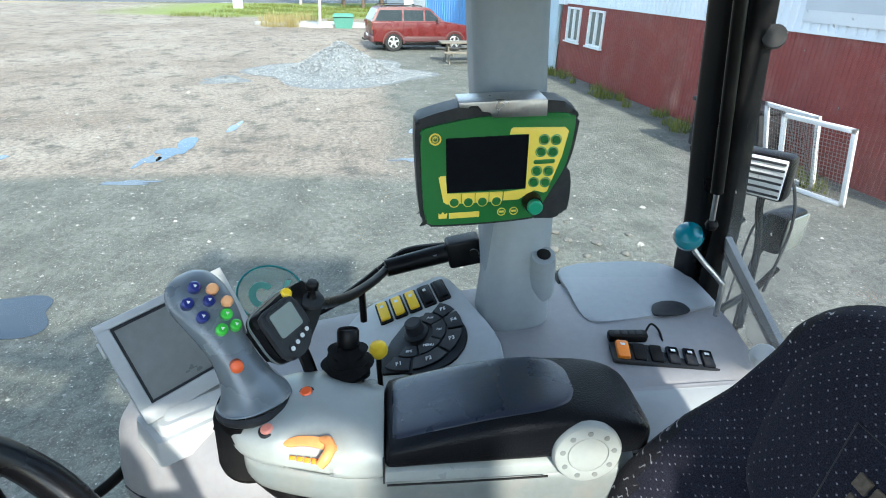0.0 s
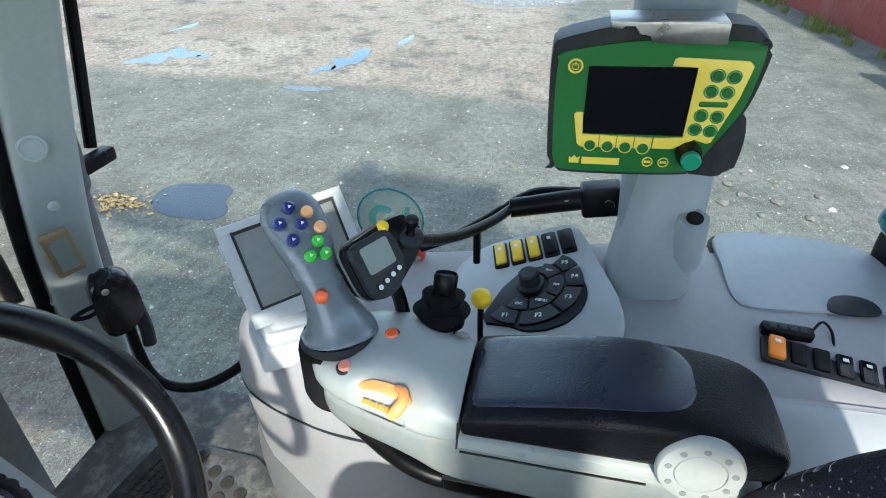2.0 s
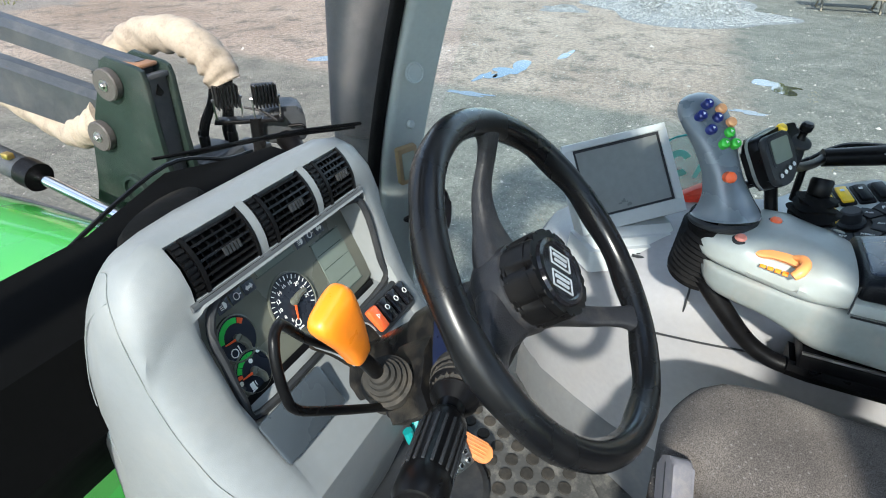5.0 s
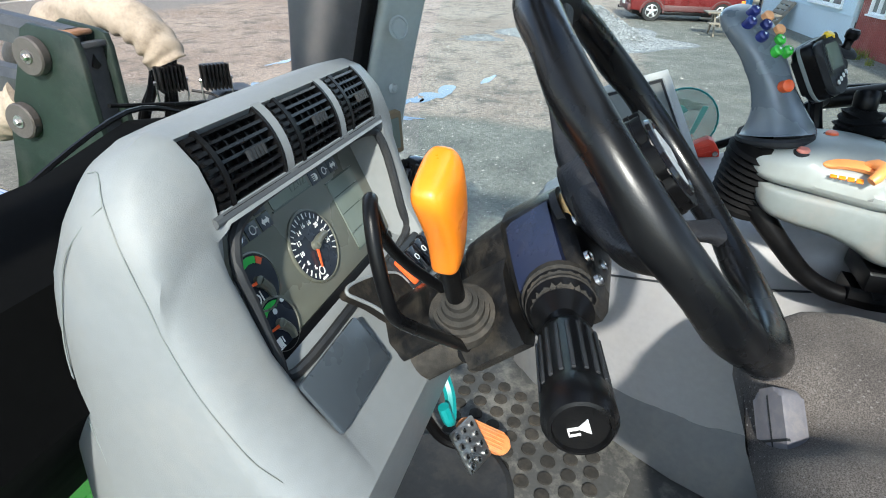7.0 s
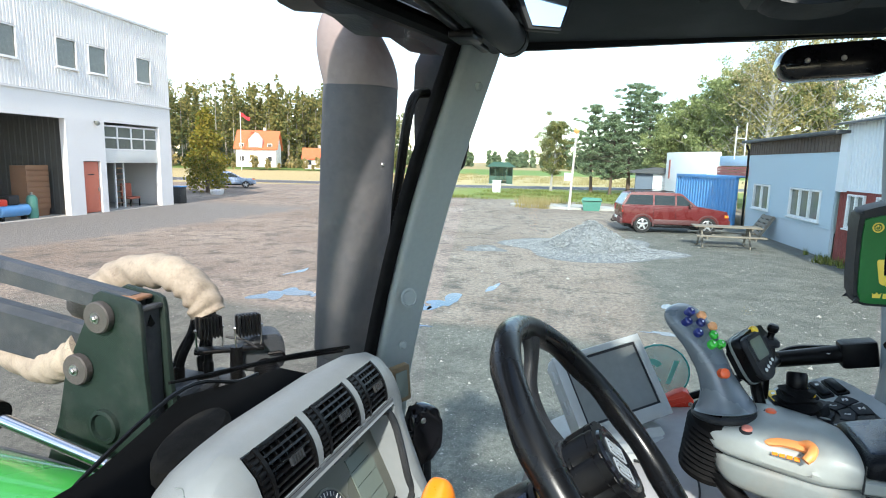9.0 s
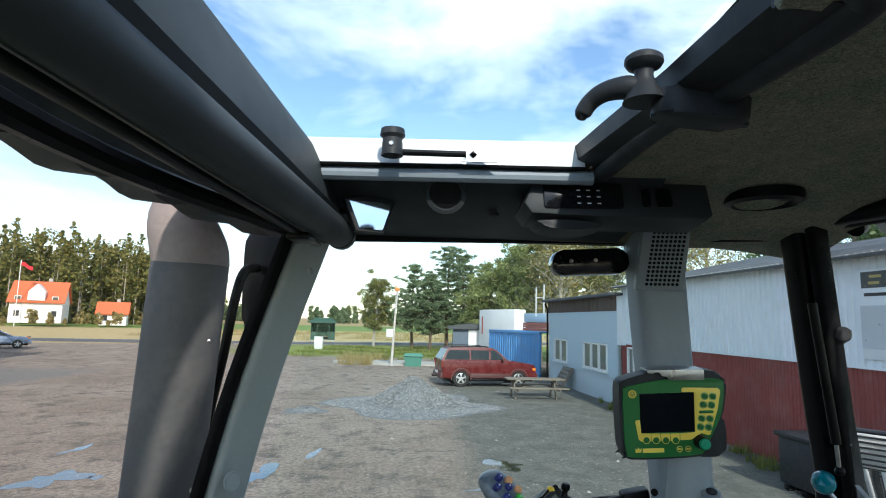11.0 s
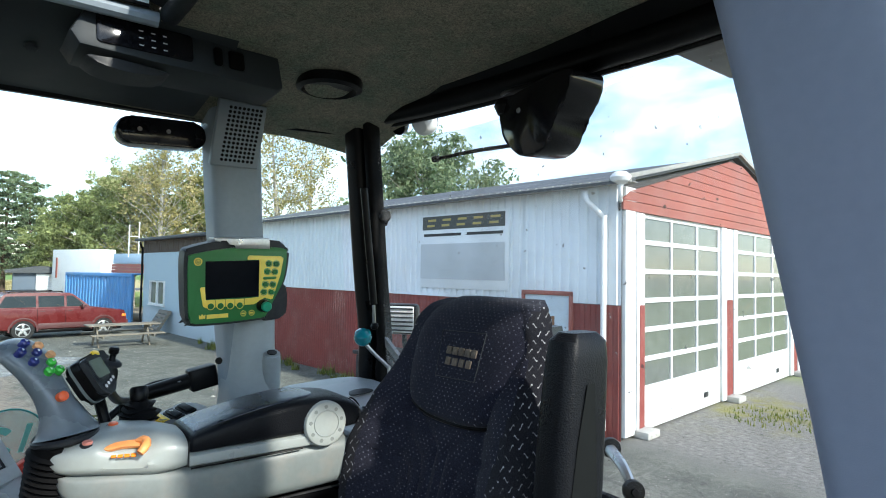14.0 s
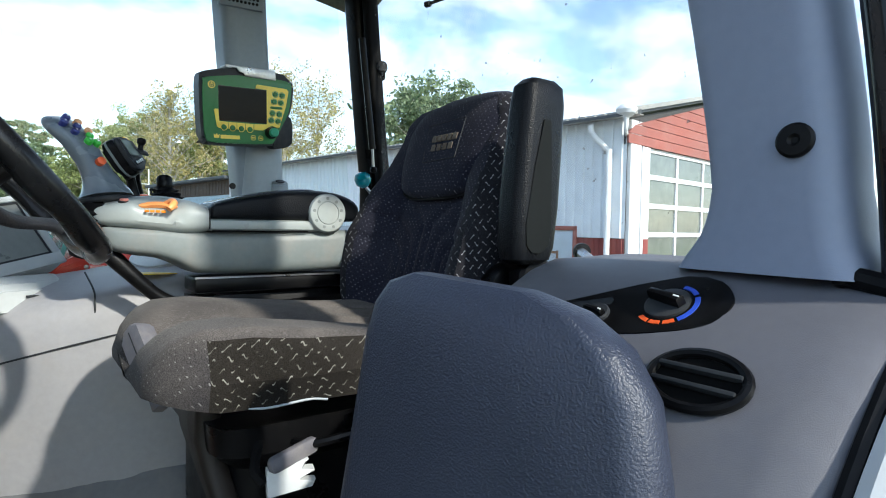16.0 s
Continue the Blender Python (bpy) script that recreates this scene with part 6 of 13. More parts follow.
def console_z(x, y):
    """Height of the console's upper face."""
    xi, zi, zo = ct_at(C_IN, y), ct_at(C_INZ, y), ct_at(C_OUT, y)
    t = min(1.0, max(0.0, (x - xi) / (0.70 - xi)))
    return zi + (zo - zi) * (1 - (1 - t) ** 2)


def console_section(y):
    xi, zi, zo, xf = ct_at(C_IN, y), ct_at(C_INZ, y), ct_at(C_OUT, y), ct_at(C_FOOT, y)
    pts = [(0.868, y, 1.70), (0.868, y, zo - 0.05), (0.862, y, zo - 0.018), (0.845, y, zo - 0.004)]
    for k in range(1, 11):
        x = 0.83 + (xi + 0.02 - 0.83) * k / 10
        pts.append((x, y, console_z(x, y)))
    pts += [(xi + 0.004, y, zi - 0.012), (xi - 0.006, y, zi - 0.04), (xi - 0.008, y, zi - 0.10)]
    for k in range(1, 6):
        t = k / 5
        pts.append((xi - 0.008 + (xf - xi + 0.008) * t, y, (zi - 0.10) + (1.70 - zi + 0.10) * t))
    return pts


sc = thing("side_console", (0.65, 0.35, 1.70), "warm grey moulded side console with lid and switches", "console")
part("body", loft([console_section(y) for y in np.linspace(0.985, -0.27, 40)]), P_MID, sc)
part("kick_skirt", loft([[(ct_at(C_FOOT, y) - 0.035, y, 1.705), (ct_at(C_FOOT, y) - 0.03, y, 1.80), (ct_at(C_FOOT, y) - 0.012 + 0.02, y, 1.86), (ct_at(C_FOOT, y) + 0.06, y, 1.86), (ct_at(C_FOOT, y) + 0.06, y, 1.705)] for y in np.linspace(0.97, 0.0, 16)]), mat("scuffed_grey_skirt", (0.12, 0.122, 0.125), 0.55, 0.12, 6, 70, 0.15, 900, dirt=(0.20, 0.18, 0.16), dirt_amt=0.4), sc, "scuffed grey kick skirt")
seam = [(ct_at(C_IN, y) - 0.0095, y, ct_at(C_INZ, y) - 0.085) for y in np.linspace(0.95, 0.3, 10)]
part("seam", tube(seam, 0.0022, 6), P_DARK, sc)
part("seam_short", tube([(0.445, 0.60, 2.16), (0.443, 0.60, 2.235), (0.47, 0.60, 2.262), (0.55, 0.61, 2.295)], 0.002, 6), P_DARK, sc)
part("hatch_seam", tube([(0.60, 0.865, 2.10), (0.57, 0.80, 1.99), (0.565, 0.775, 1.88), (0.585, 0.80, 1.84), (0.625, 0.87, 1.87), (0.64, 0.90, 2.0)], 0.002, 6), P_DARK, sc)
for k in range(3):
    part("vent_slit", span((0.55 + k * 0.012, 0.69, console_z(0.55, 0.7) - 0.002), (0.556 + k * 0.012, 0.72, console_z(0.55, 0.7) + 0.002), 0), P_DARK, sc)
# storage lid
LM = axes((0.762, -0.118, 2.384), (-0.03, -1, 0.07), (1, -0.03, 0.05), (-0.05, 0.07, 1))
lid = part("lid", prism(smooth_poly([(-0.125, 0.105), (0.0, 0.115), (0.09, 0.10), (0.14, 0.055), (0.155, -0.055), (0.14, -0.085), (0.0, -0.105), (-0.10, -0.11), (-0.125, -0.085), (-0.13, 0.0)], 5), 0.003, 0.016, 0.005, LM), P_LID, sc, "grey storage lid with a finger notch")
part("lid_notch", prism(smooth_poly([(0.015, -0.105), (0.055, -0.11), (0.09, -0.10), (0.085, -0.07), (0.055, -0.06), (0.025, -0.07)], 4), 0.016, 0.019, 0.001, LM), P_DARK, lid)
part("lid_gap", prism(smooth_poly([(-0.131, 0.111), (0.0, 0.121), (0.094, 0.106), (0.146, 0.06), (0.161, -0.058), (0.145, -0.091), (0.0, -0.111), (-0.104, -0.116), (-0.131, -0.09), (-0.136, 0.0)], 5), -0.012, 0.004, 0, LM), P_BLACK, sc)
# rear pocket door
GVM = axes((0.455, -0.12, 2.352), (0.02, -1, 0.02), (0.97, 0.02, 0.24), (-0.24, 0.02, 0.97))
part("pocket_rim", prism(rounded(0.27, 0.13, 0.03, 5), -0.004, 0.006, 0.003, GVM @ Matrix.Translation((0, -0.035, 0))), P_MID, sc)
part("pocket_door", prism(rounded(0.245, 0.11, 0.022, 5), 0.0, 0.009, 0.003, GVM @ Matrix.Translation((0, -0.035, 0))), mat("pocket_grey", (0.33, 0.345, 0.35), 0.5, 0.05, 5, 60, 0.1, 900), sc, "paler grey pocket door")
# switch row
SWM = axes((0.553, -0.107, 2.370), (-0.16, -0.985, -0.05), (0.98, -0.16, 0.12), (-0.12, 0.02, 0.99))
part("switch_bezel", prism(rounded(0.196, 0.052, 0.008, 4), -0.004, 0.005, 0.002, SWM), P_DARK, sc)
for k in range(6):
    x = -0.0775 + k * 0.031
    rock = prism(rounded(0.0235, 0.040, 0.004, 3), 0.0, 0.011 if k == 0 else 0.007, 0.003, SWM @ Matrix.Translation((x, 0, 0.004)) @ pose(0, 0, 0, 7, 0, 0))
    sw = part("rocker", rock, ORANGE if k == 0 else (P_BLACK if k < 3 else P_GLOSS), sc, "orange rocker switch" if k == 0 else "")
    if k in (0, 3, 4, 5):
        part("symbol", span((x - 0.004, 0.004, 0.0165 if k == 0 else 0.0135), (x + 0.004, 0.010, 0.0172 if k == 0 else 0.0142), 0, SWM), WHITE_INK, sw)
# remote clipped beside the lid
rm = thing("remote_box", (0.585, -0.05, 2.40), "small black remote box with a cable on the console", "remote")
REM = axes((0.600, -0.052, 2.386), (-0.05, -1, 0.0), (1, -0.05, 0.1), (-0.1, 0, 1))
part("body", prism(rounded(0.075, 0.022, 0.006, 4), -0.006, 0.010, 0.003, REM), P_BLACK, rm)
for k in range(4):
    part("button", span((-0.028 + k * 0.0145, -0.006, 0.010), (-0.017 + k * 0.0145, 0.006, 0.0115), 0.001, REM), P_DARK, rm)
part("cable", tube([(0.605, -0.088, 2.388), (0.62, -0.105, 2.40), (0.61, -0.118, 2.392), (0.588, -0.118, 2.38), (0.575, -0.112, 2.372)], 0.0022, 6), P_BLACK, rm)

# forward control panel: five rockers and the round keypad
kp = thing("keypad_unit", (0.68, 0.36, 2.34), "pale grey keypad unit with yellow rockers and round keys", "keypad")
KM = axes((0.713, 0.346, 2.352), (0.19, -0.935, 0.29), (0.975, 0.20, 0.06), (-0.115, 0.27, 0.955))
part("plate", prism(smooth_poly([(-0.15, -0.12), (-0.155, 0.03), (-0.10, 0.105), (-0.04, 0.12), (0.06, 0.125), (0.10, 0.115), (0.12, 0.0), (0.125, -0.17), (0.0, -0.19)], 5), -0.03, 0.004, 0.004, KM), P_LIGHT, kp)
for k in range(5):
    x = -0.052 + k * 0.0325
    part("rocker_frame", prism(rounded(0.029, 0.074, 0.005, 3), 0.003, 0.008, 0.001, KM @ Matrix.Translation((x, 0.070, 0))), P_BLACK, kp)
    r_ = part("rocker", prism(rounded(0.021, 0.062, 0.004, 3), 0.006, 0.014, 0.003, KM @ Matrix.Translation((x, 0.070, 0))), YELLOW if k < 3 else P_BLACK, kp, "yellow rocker" if k < 3 else "")
    if k < 4:
        part("symbol", span((x - 0.004, 0.078, 0.014), (x + 0.003, 0.086, 0.0147), 0, KM), WHITE_INK, r_)
KC = (0.004, -0.005)
KM = KM @ Matrix.Translation((0.014, -0.052, 0)) @ Matrix.Translation((-0.022, 0.012, 0)) @ pose(0, 0, 0, 0, 0, -26) @ Matrix.Translation((0.022, -0.012, 0))
arc = [(KC[0] + 0.082 * math.cos(radians(a)), KC[1] - 0.005 + 0.082 * math.sin(radians(a))) for a in range(-115, 76, 10)]
part("keypad_base", prism([(-0.082, -0.072), (-0.068, -0.088)] + arc + [(0.005, 0.078), (-0.05, 0.055), (-0.072, 0.0)], 0.004, 0.009, 0.002, KM), P_BLACK, kp)
part("jog_dial", lathe([(0.026, 0.0), (0.025, 0.004), (0.019, 0.006), (0.018, 0.026), (0.015, 0.029), (0, 0.029)], 24, KM @ Matrix.Translation((-0.022, 0.018, 0.009))), P_DARK, kp, "turning jog dial")


def sector(cx, cy, r0, r1, a0, a1, z0, z1, m, bev=0.002):
    n = max(2, int(abs(a1 - a0) / 8))
    out = [(cx + r1 * math.cos(radians(a0 + (a1 - a0) * i / n)), cy + r1 * math.sin(radians(a0 + (a1 - a0) * i / n))) for i in range(n + 1)]
    inn = [(cx + r0 * math.cos(radians(a1 + (a0 - a1) * i / n)), cy + r0 * math.sin(radians(a1 + (a0 - a1) * i / n))) for i in range(n + 1)]
    return prism(out + inn, z0, z1, bev, m)


cx, cy = -0.022, 0.012
for k, (lbl, a0, a1) in enumerate((("F5", 42, 68), ("F4", 8, 38), ("F3", -34, 4), ("F2", -82, -38), ("F1", -118, -86))):
    r0, r1 = 0.066, 0.096
    key = part("key", sector(cx, cy, r0, r1, a0, a1, 0.009, 0.0125, KM), P_DARK, kp)
    am_ = radians((a0 + a1) / 2)
    part("key_label", text_bm(lbl, 0.0135, KM @ Matrix.Translation((cx + 0.081 * math.cos(am_), cy + 0.081 * math.sin(am_), 0.013)) @ pose(0, 0, 0, 0, 0, 18)), WHITE_INK, key)
for lbl, a0, a1 in (("Aux", 40, 82), ("Act", -18, 36), ("MENU", -70, -22), ("ESC", -112, -74)):
    key = part("key", sector(cx, cy, 0.036, 0.062, a0, a1, 0.009, 0.0125, KM), P_DARK, kp)
    am_ = radians((a0 + a1) / 2)
    part("key_label", text_bm(lbl, 0.008, KM @ Matrix.Translation((cx + 0.049 * math.cos(am_), cy + 0.049 * math.sin(am_), 0.013))), WHITE_INK, key)

# steel grab bar with black sleeve running to the pillar
hb = thing("grab_bar", (0.8, 0.35, 2.42), "black steel bar with a bolted sleeve by the middle pillar", "bar")
part("bar", tube([(0.50, 0.515, 2.535), (0.56, 0.50, 2.50), (0.66, 0.47, 2.455), (0.76, 0.43, 2.43), (0.84, 0.395, 2.425)], 0.0095, 12), BLACK_PAINT, hb)
part("sleeve", tube([(0.825, 0.405, 2.425), (0.848, 0.30, 2.442), (0.852, 0.225, 2.458)], [0.019, 0.021, 0.021], 14, 4), P_BLACK, hb)
for p in ((0.83, 0.375, 2.443), (0.835, 0.30, 2.452)):
    part("bolt", lathe([(0.007, 0), (0.006, 0.003), (0, 0.003)], 10, facing(p, (-0.5, 0.1, 0.85))), STEEL, hb)
part("peg", tube([(0.70, 0.452, 2.44), (0.705, 0.45, 2.37)], 0.007, 8, 1), BLACK_PAINT, hb)
part("block", prism(rounded(0.05, 0.075, 0.01, 3), -0.03, 0.03, 0.006, axes((0.85, 0.235, 2.455), (1, 0, 0), (0, 0.95, -0.2), (0, 0.2, 0.95))), P_BLACK, hb)
part("bow", tube([(0.855, 0.42, 2.405), (0.868, 0.385, 2.428), (0.878, 0.34, 2.442), (0.88, 0.22, 2.452)], [0.008, 0.010, 0.011, 0.011], 10), BLACK_PAINT, hb)

# lever with teal ball behind the console
tl = thing("teal_lever", (0.72, -0.19, 2.42), "lever with a glossy teal ball on a thin steel rod", "lever")
part("ball", lathe([(0, -0.026), (0.012, -0.024), (0.024, -0.012), (0.028, 0.004), (0.024, 0.018), (0.012, 0.026), (0, 0.028)], 22, facing((0.672, -0.172, 2.56), (-0.45, 0.35, 0.75))), TEAL, tl)
part("rod", tube([(0.676, -0.176, 2.548), (0.668, -0.21, 2.51), (0.655, -0.245, 2.475), (0.65, -0.252, 2.455), (0.648, -0.252, 2.33)], 0.0055, 10, 5), STEEL, tl)
kn = thing("round_console_knob", (0.47, -0.27, 2.40), "pale round cap at the console end", "cap")
part("knob", lathe([(0.024, 0), (0.024, 0.012), (0.018, 0.02), (0, 0.021)], 18, facing((0.50, -0.262, 2.40), (-0.3, 0.4, 0.85))), P_LIGHT, kn)

# ---- touch terminal on its stand ----
TM = axes((0.6445, 0.7765, 2.3715), (0.142, -0.185, 0.041), (0.06, 0.10, 0.154), (-0.715, -0.426, 0.555))
tx = Vector((0.142, -0.185, 0.041)).normalized()
tz = Vector((-0.715, -0.426, 0.555)).normalized()
ty = tz.cross(tx)
TM = axes((0.6445, 0.7765, 2.3715), tx, ty, tz)
tt = thing("touch_terminal", (0.62, 0.80, 2.22), "pale grey touch terminal, screen dark, on a stepped stand", "terminal")
part("back_shell", prism(rounded(0.238, 0.196, 0.016, 5), -0.042, -0.004, 0.010, TM), P_LIGHT, tt)
part("bezel", join(prism([(-0.119, -0.098), (0.119, -0.098), (0.119, -0.068), (-0.119, -0.068)], -0.006, 0.007, 0.004, TM), prism([(-0.119, 0.082), (0.119, 0.082), (0.119, 0.098), (-0.119, 0.098)], -0.006, 0.007, 0.004, TM), prism([(-0.119, -0.07), (-0.096, -0.07), (-0.096, 0.084), (-0.119, 0.084)], -0.006, 0.007, 0.003, TM), prism([(0.100, -0.07), (0.119, -0.07), (0.119, 0.084), (0.100, 0.084)], -0.006, 0.007, 0.003, TM)), mat("terminal_bezel", (0.40, 0.42, 0.42), 0.4, 0.05, 6, 70, 0.06, 900), tt)
part("screen", span((-0.096, -0.068, -0.004), (0.100, 0.082, 0.001), 0, TM), SCREEN_TERM, tt)
part("screen_border", join(span((-0.096, 0.076, 0.001), (0.100, 0.082, 0.0025), 0, TM), span((-0.096, -0.068, 0.001), (0.100, -0.063, 0.0025), 0, TM), span((-0.096, -0.063, 0.001), (-0.091, 0.076, 0.0025), 0, TM), span((0.095, -0.063, 0.001), (0.100, 0.076, 0.0025), 0, TM)), P_DARK, tt)
for k in range(2):
    part("side_key", span((-0.1245, -0.03 + k * 0.07, -0.025), (-0.119, 0.0 + k * 0.07, -0.010), 0.002, TM), P_LIGHT, tt)
st = []
for t_, grow, back in ((0.0, 0.0, 0.0), (0.35, 0.006, 0.0), (0.36, 0.016, 0.0), (0.7, 0.018, 0.0), (0.71, 0.03, 0.0), (1.0, 0.034, 0.0)):
    c = TM @ Vector((0.0, -0.09, -0.02))
    d = Vector((0.600, 0.735, 2.245))
    p = c.lerp(d, t_)
    ax_, ay_ = tx, Vector((-0.55, -0.5, 0.0)).normalized()
    ring = []
    for u, v in rounded(0.17 + 2 * grow, 0.05 + 1.6 * grow, 0.01, 3):
        q = p + Vector((ax_.x, ax_.y, 0)).normalized() * u + ay_ * v
        ring.append((q.x, q.y, q.z - 0.02 * u + (0.0 if t_ < 1 else -0.03)))
    st.append(ring)
part("stand", loft(st), P_LIGHT, tt)
rl = thing("escape_lever", (0.823, 0.62, 2.25), "red plastic escape lever on a black rod at the side window", "lever")
RHM = axes((0.823, 0.623, 2.289), (0.02, -0.93, 0.35), (0.0, 0.35, 0.93), (-1, 0, 0.02))
rg_ = part("grip", prism([(-0.052, -0.034), (0.030, -0.030), (0.042, -0.022), (0.044, -0.008), (0.036, 0.018), (0.026, 0.026), (0.006, 0.022), (-0.05, 0.008)], -0.018, 0.018, 0.005, RHM), RED_PL, rl)
for k in range(3):
    part("rib", prism([(-0.040 + k * 0.004, -0.024 + k * 0.014), (0.022, -0.022 + k * 0.014), (0.026, -0.017 + k * 0.014), (-0.036 + k * 0.004, -0.019 + k * 0.014)], 0.018, 0.021, 0.001, RHM), RED_PL, rg_)
part("screw", lathe([(0.006, 0), (0.005, 0.003), (0, 0.003)], 12, RHM @ Matrix.Translation((0.034, -0.012, 0.018))), STEEL, rg_)
part("rod", tube([tuple(RHM @ Vector((0.03, 0.0, 0.0))), (0.835, 0.52, 2.335), (0.846, 0.46, 2.375), (0.855, 0.42, 2.405)], 0.0095, 10), BLACK_PAINT, rl)
part("rod_foot", tube([tuple(RHM @ Vector((-0.05, -0.012, 0.0))), (0.845, 0.70, 2.255)], 0.012, 10, 1), BLACK_PAINT, rl)
stk = thing("window_sticker", (0.8625, 0.662, 2.345), "round teal sticker inside the side window", "sticker")
KS = axes((0.8615, 0.662, 2.345), (0.05, -1, 0), (0, 0, 1), (-1, -0.05, 0))
film_m, fn_, fl_, fb_ = node_mat("pale_teal_film")
fb_.inputs["Base Color"].default_value, fb_.inputs["Roughness"].default_value, fb_.inputs["Alpha"].default_value = (0.30, 0.42, 0.38, 1), 0.4, 0.42
part("disc", lathe([(0.072, 0), (0.072, 0.001), (0, 0.001)], 32, KS), film_m, stk)
TEAL_INK = mat("pale_teal_ink", (0.16, 0.46, 0.38), 0.5, 0.05)
part("rim", tube([tuple(KS @ Vector((0.073 * math.cos(2 * math.pi * i / 24), 0.073 * math.sin(2 * math.pi * i / 24), 0.001))) for i in range(24)], 0.0022, 6, 1, closed=True), TEAL_DARK, stk)
part("mark_ring", prism([(0.03 * math.cos(a) - 0.018, 0.034 * math.sin(a)) for a in np.linspace(0.7, 5.6, 20)] + [(0.014 * math.cos(a) - 0.018, 0.018 * math.sin(a)) for a in np.linspace(5.6, 0.7, 20)], 0.001, 0.0018, 0, KS), TEAL_INK, stk)
part("mark_bar", prism([(0.018, -0.03), (0.028, -0.03), (0.046, 0.035), (0.034, 0.035)], 0.001, 0.0018, 0, KS), TEAL_INK, stk)

# ---- armrest with drive lever ----
am2 = thing("armrest", (0.35, 0.25, 2.28), "grey multifunction armrest with a black pad and a hinge disc", "armrest")
# lower housing: deep behind, tapering to a nose under the grip
def arm_ring(y, x0, x1, z0, z1, p_top=3.0, p_low=4.0, n=36):
    """Section across the arm with its own roundness above and below."""
    out = []
    cx, cz, w, h = (x0 + x1) / 2, (z0 + z1) / 2, (x1 - x0) / 2, (z1 - z0) / 2
    for i in range(n):
        a = 2 * math.pi * i / n
        c, q = math.cos(a), math.sin(a)
        p = p_top if q > 0 else p_low
        out.append((cx + w * math.copysign(abs(c) ** (2 / p), c), y, cz + h * math.copysign(abs(q) ** (2 / p), q)))
    return out


def eased(rows, n=4):
    """A run of section rows, smoothed between the given ones."""
    P = [rows[0]] + list(rows) + [rows[-1]]
    out = []
    for i in range(1, len(P) - 2):
        for k in range(n):
            t = k / n
            out.append([0.5 * (2 * b + (c - a) * t + (2 * a - 5 * b + 4 * c - d) * t * t + (3 * b - a - 3 * c + d) * t ** 3) for a, b, c, d in zip(*P[i - 1:i + 3])])
    out.append(list(rows[-1]))
    return out


LOWER = ((0.602, 0.335, 0.375, 2.385, 2.402), (0.594, 0.318, 0.40, 2.368, 2.404), (0.575, 0.306, 0.422, 2.352, 2.404), (0.54, 0.296, 0.436, 2.344, 2.403), (0.50, 0.288, 0.438, 2.338, 2.402), (0.46, 0.284, 0.43, 2.322, 2.40), (0.43, 0.282, 0.422, 2.306, 2.398), (0.38, 0.279, 0.418, 2.302, 2.396), (0.25, 0.274, 0.412, 2.300, 2.398), (0.10, 0.272, 0.408, 2.304, 2.402), (0.06, 0.278, 0.402, 2.312, 2.40))
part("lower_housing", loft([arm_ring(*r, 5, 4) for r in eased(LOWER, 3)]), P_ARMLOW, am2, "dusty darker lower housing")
UPPER = ((0.616, 0.338, 0.368, 2.424, 2.440), (0.610, 0.326, 0.392, 2.412, 2.446), (0.598, 0.314, 0.414, 2.404, 2.451), (0.575, 0.300, 0.434, 2.400, 2.458), (0.54, 0.288, 0.445, 2.396, 2.466), (0.50, 0.279, 0.446, 2.390, 2.469), (0.46, 0.272, 0.438, 2.386, 2.466), (0.43, 0.269, 0.428, 2.389, 2.459), (0.408, 0.268, 0.420, 2.394, 2.452))
ubm = loft([arm_ring(*r, 2.7, 3.5, 48) for r in eased(UPPER, 6)])
for v in ubm.verts:
    if v.co.z > 2.415:
        q = ((v.co.y - 0.497) / 0.043) ** 2 + ((v.co.x - 0.287) / 0.034) ** 2
        v.co += Vector((0.45, 0, -0.9)) * 0.014 * math.exp(-q * q)
part("upper_cover", ubm, P_ARM, am2, "pale green-grey cover with a scooped lever recess")
part("cover_seam", tube([(0.2665, 0.408, y_) for y_ in (2.40, 2.415, 2.43, 2.445)], 0.0012, 6, 1), P_DARK, am2)
part("side_rail", loft([arm_ring(y, 0.266, 0.421, 2.396, 2.424, 5, 5, 24) for y in (0.406, 0.30, 0.20, 0.13)]), P_ARM, am2)
part("side_rail_gap", tube([(0.2655, 0.404, 2.397), (0.2655, 0.30, 2.397), (0.2665, 0.19, 2.398)], 0.0016, 6, 1), P_BLACK, am2)
PADS = ((0.407, 0.278, 0.408, 2.424, 2.440), (0.403, 0.269, 0.416, 2.422, 2.450), (0.392, 0.266, 0.418, 2.421, 2.458), (0.33, 0.266, 0.418, 2.421, 2.474), (0.26, 0.266, 0.416, 2.421, 2.488), (0.19, 0.267, 0.414, 2.421, 2.495), (0.13, 0.268, 0.412, 2.421, 2.494), (0.085, 0.270, 0.41, 2.421, 2.485), (0.055, 0.278, 0.402, 2.423, 2.468), (0.045, 0.295, 0.388, 2.428, 2.45))
part("pad", loft([arm_ring(*r, 4.5, 6, 40) for r in eased(PADS, 3)]), VINYL, am2, "black grained pad")
part("pad_inlay", loft([arm_ring(y, 0.345 - w / 2, 0.345 + w / 2, z - 0.012, z, 4, 4, 28) for y, w, z in eased(((0.397, 0.11, 2.455), (0.388, 0.122, 2.461), (0.33, 0.124, 2.476), (0.26, 0.122, 2.490), (0.20, 0.116, 2.497), (0.165, 0.095, 2.498), (0.15, 0.055, 2.496)), 4)]), PAD_BLUE, am2, "blue-black inlay of the pad")
DM = facing((0.266, 0.143, 2.441), (-1, 0.02, 0.05))
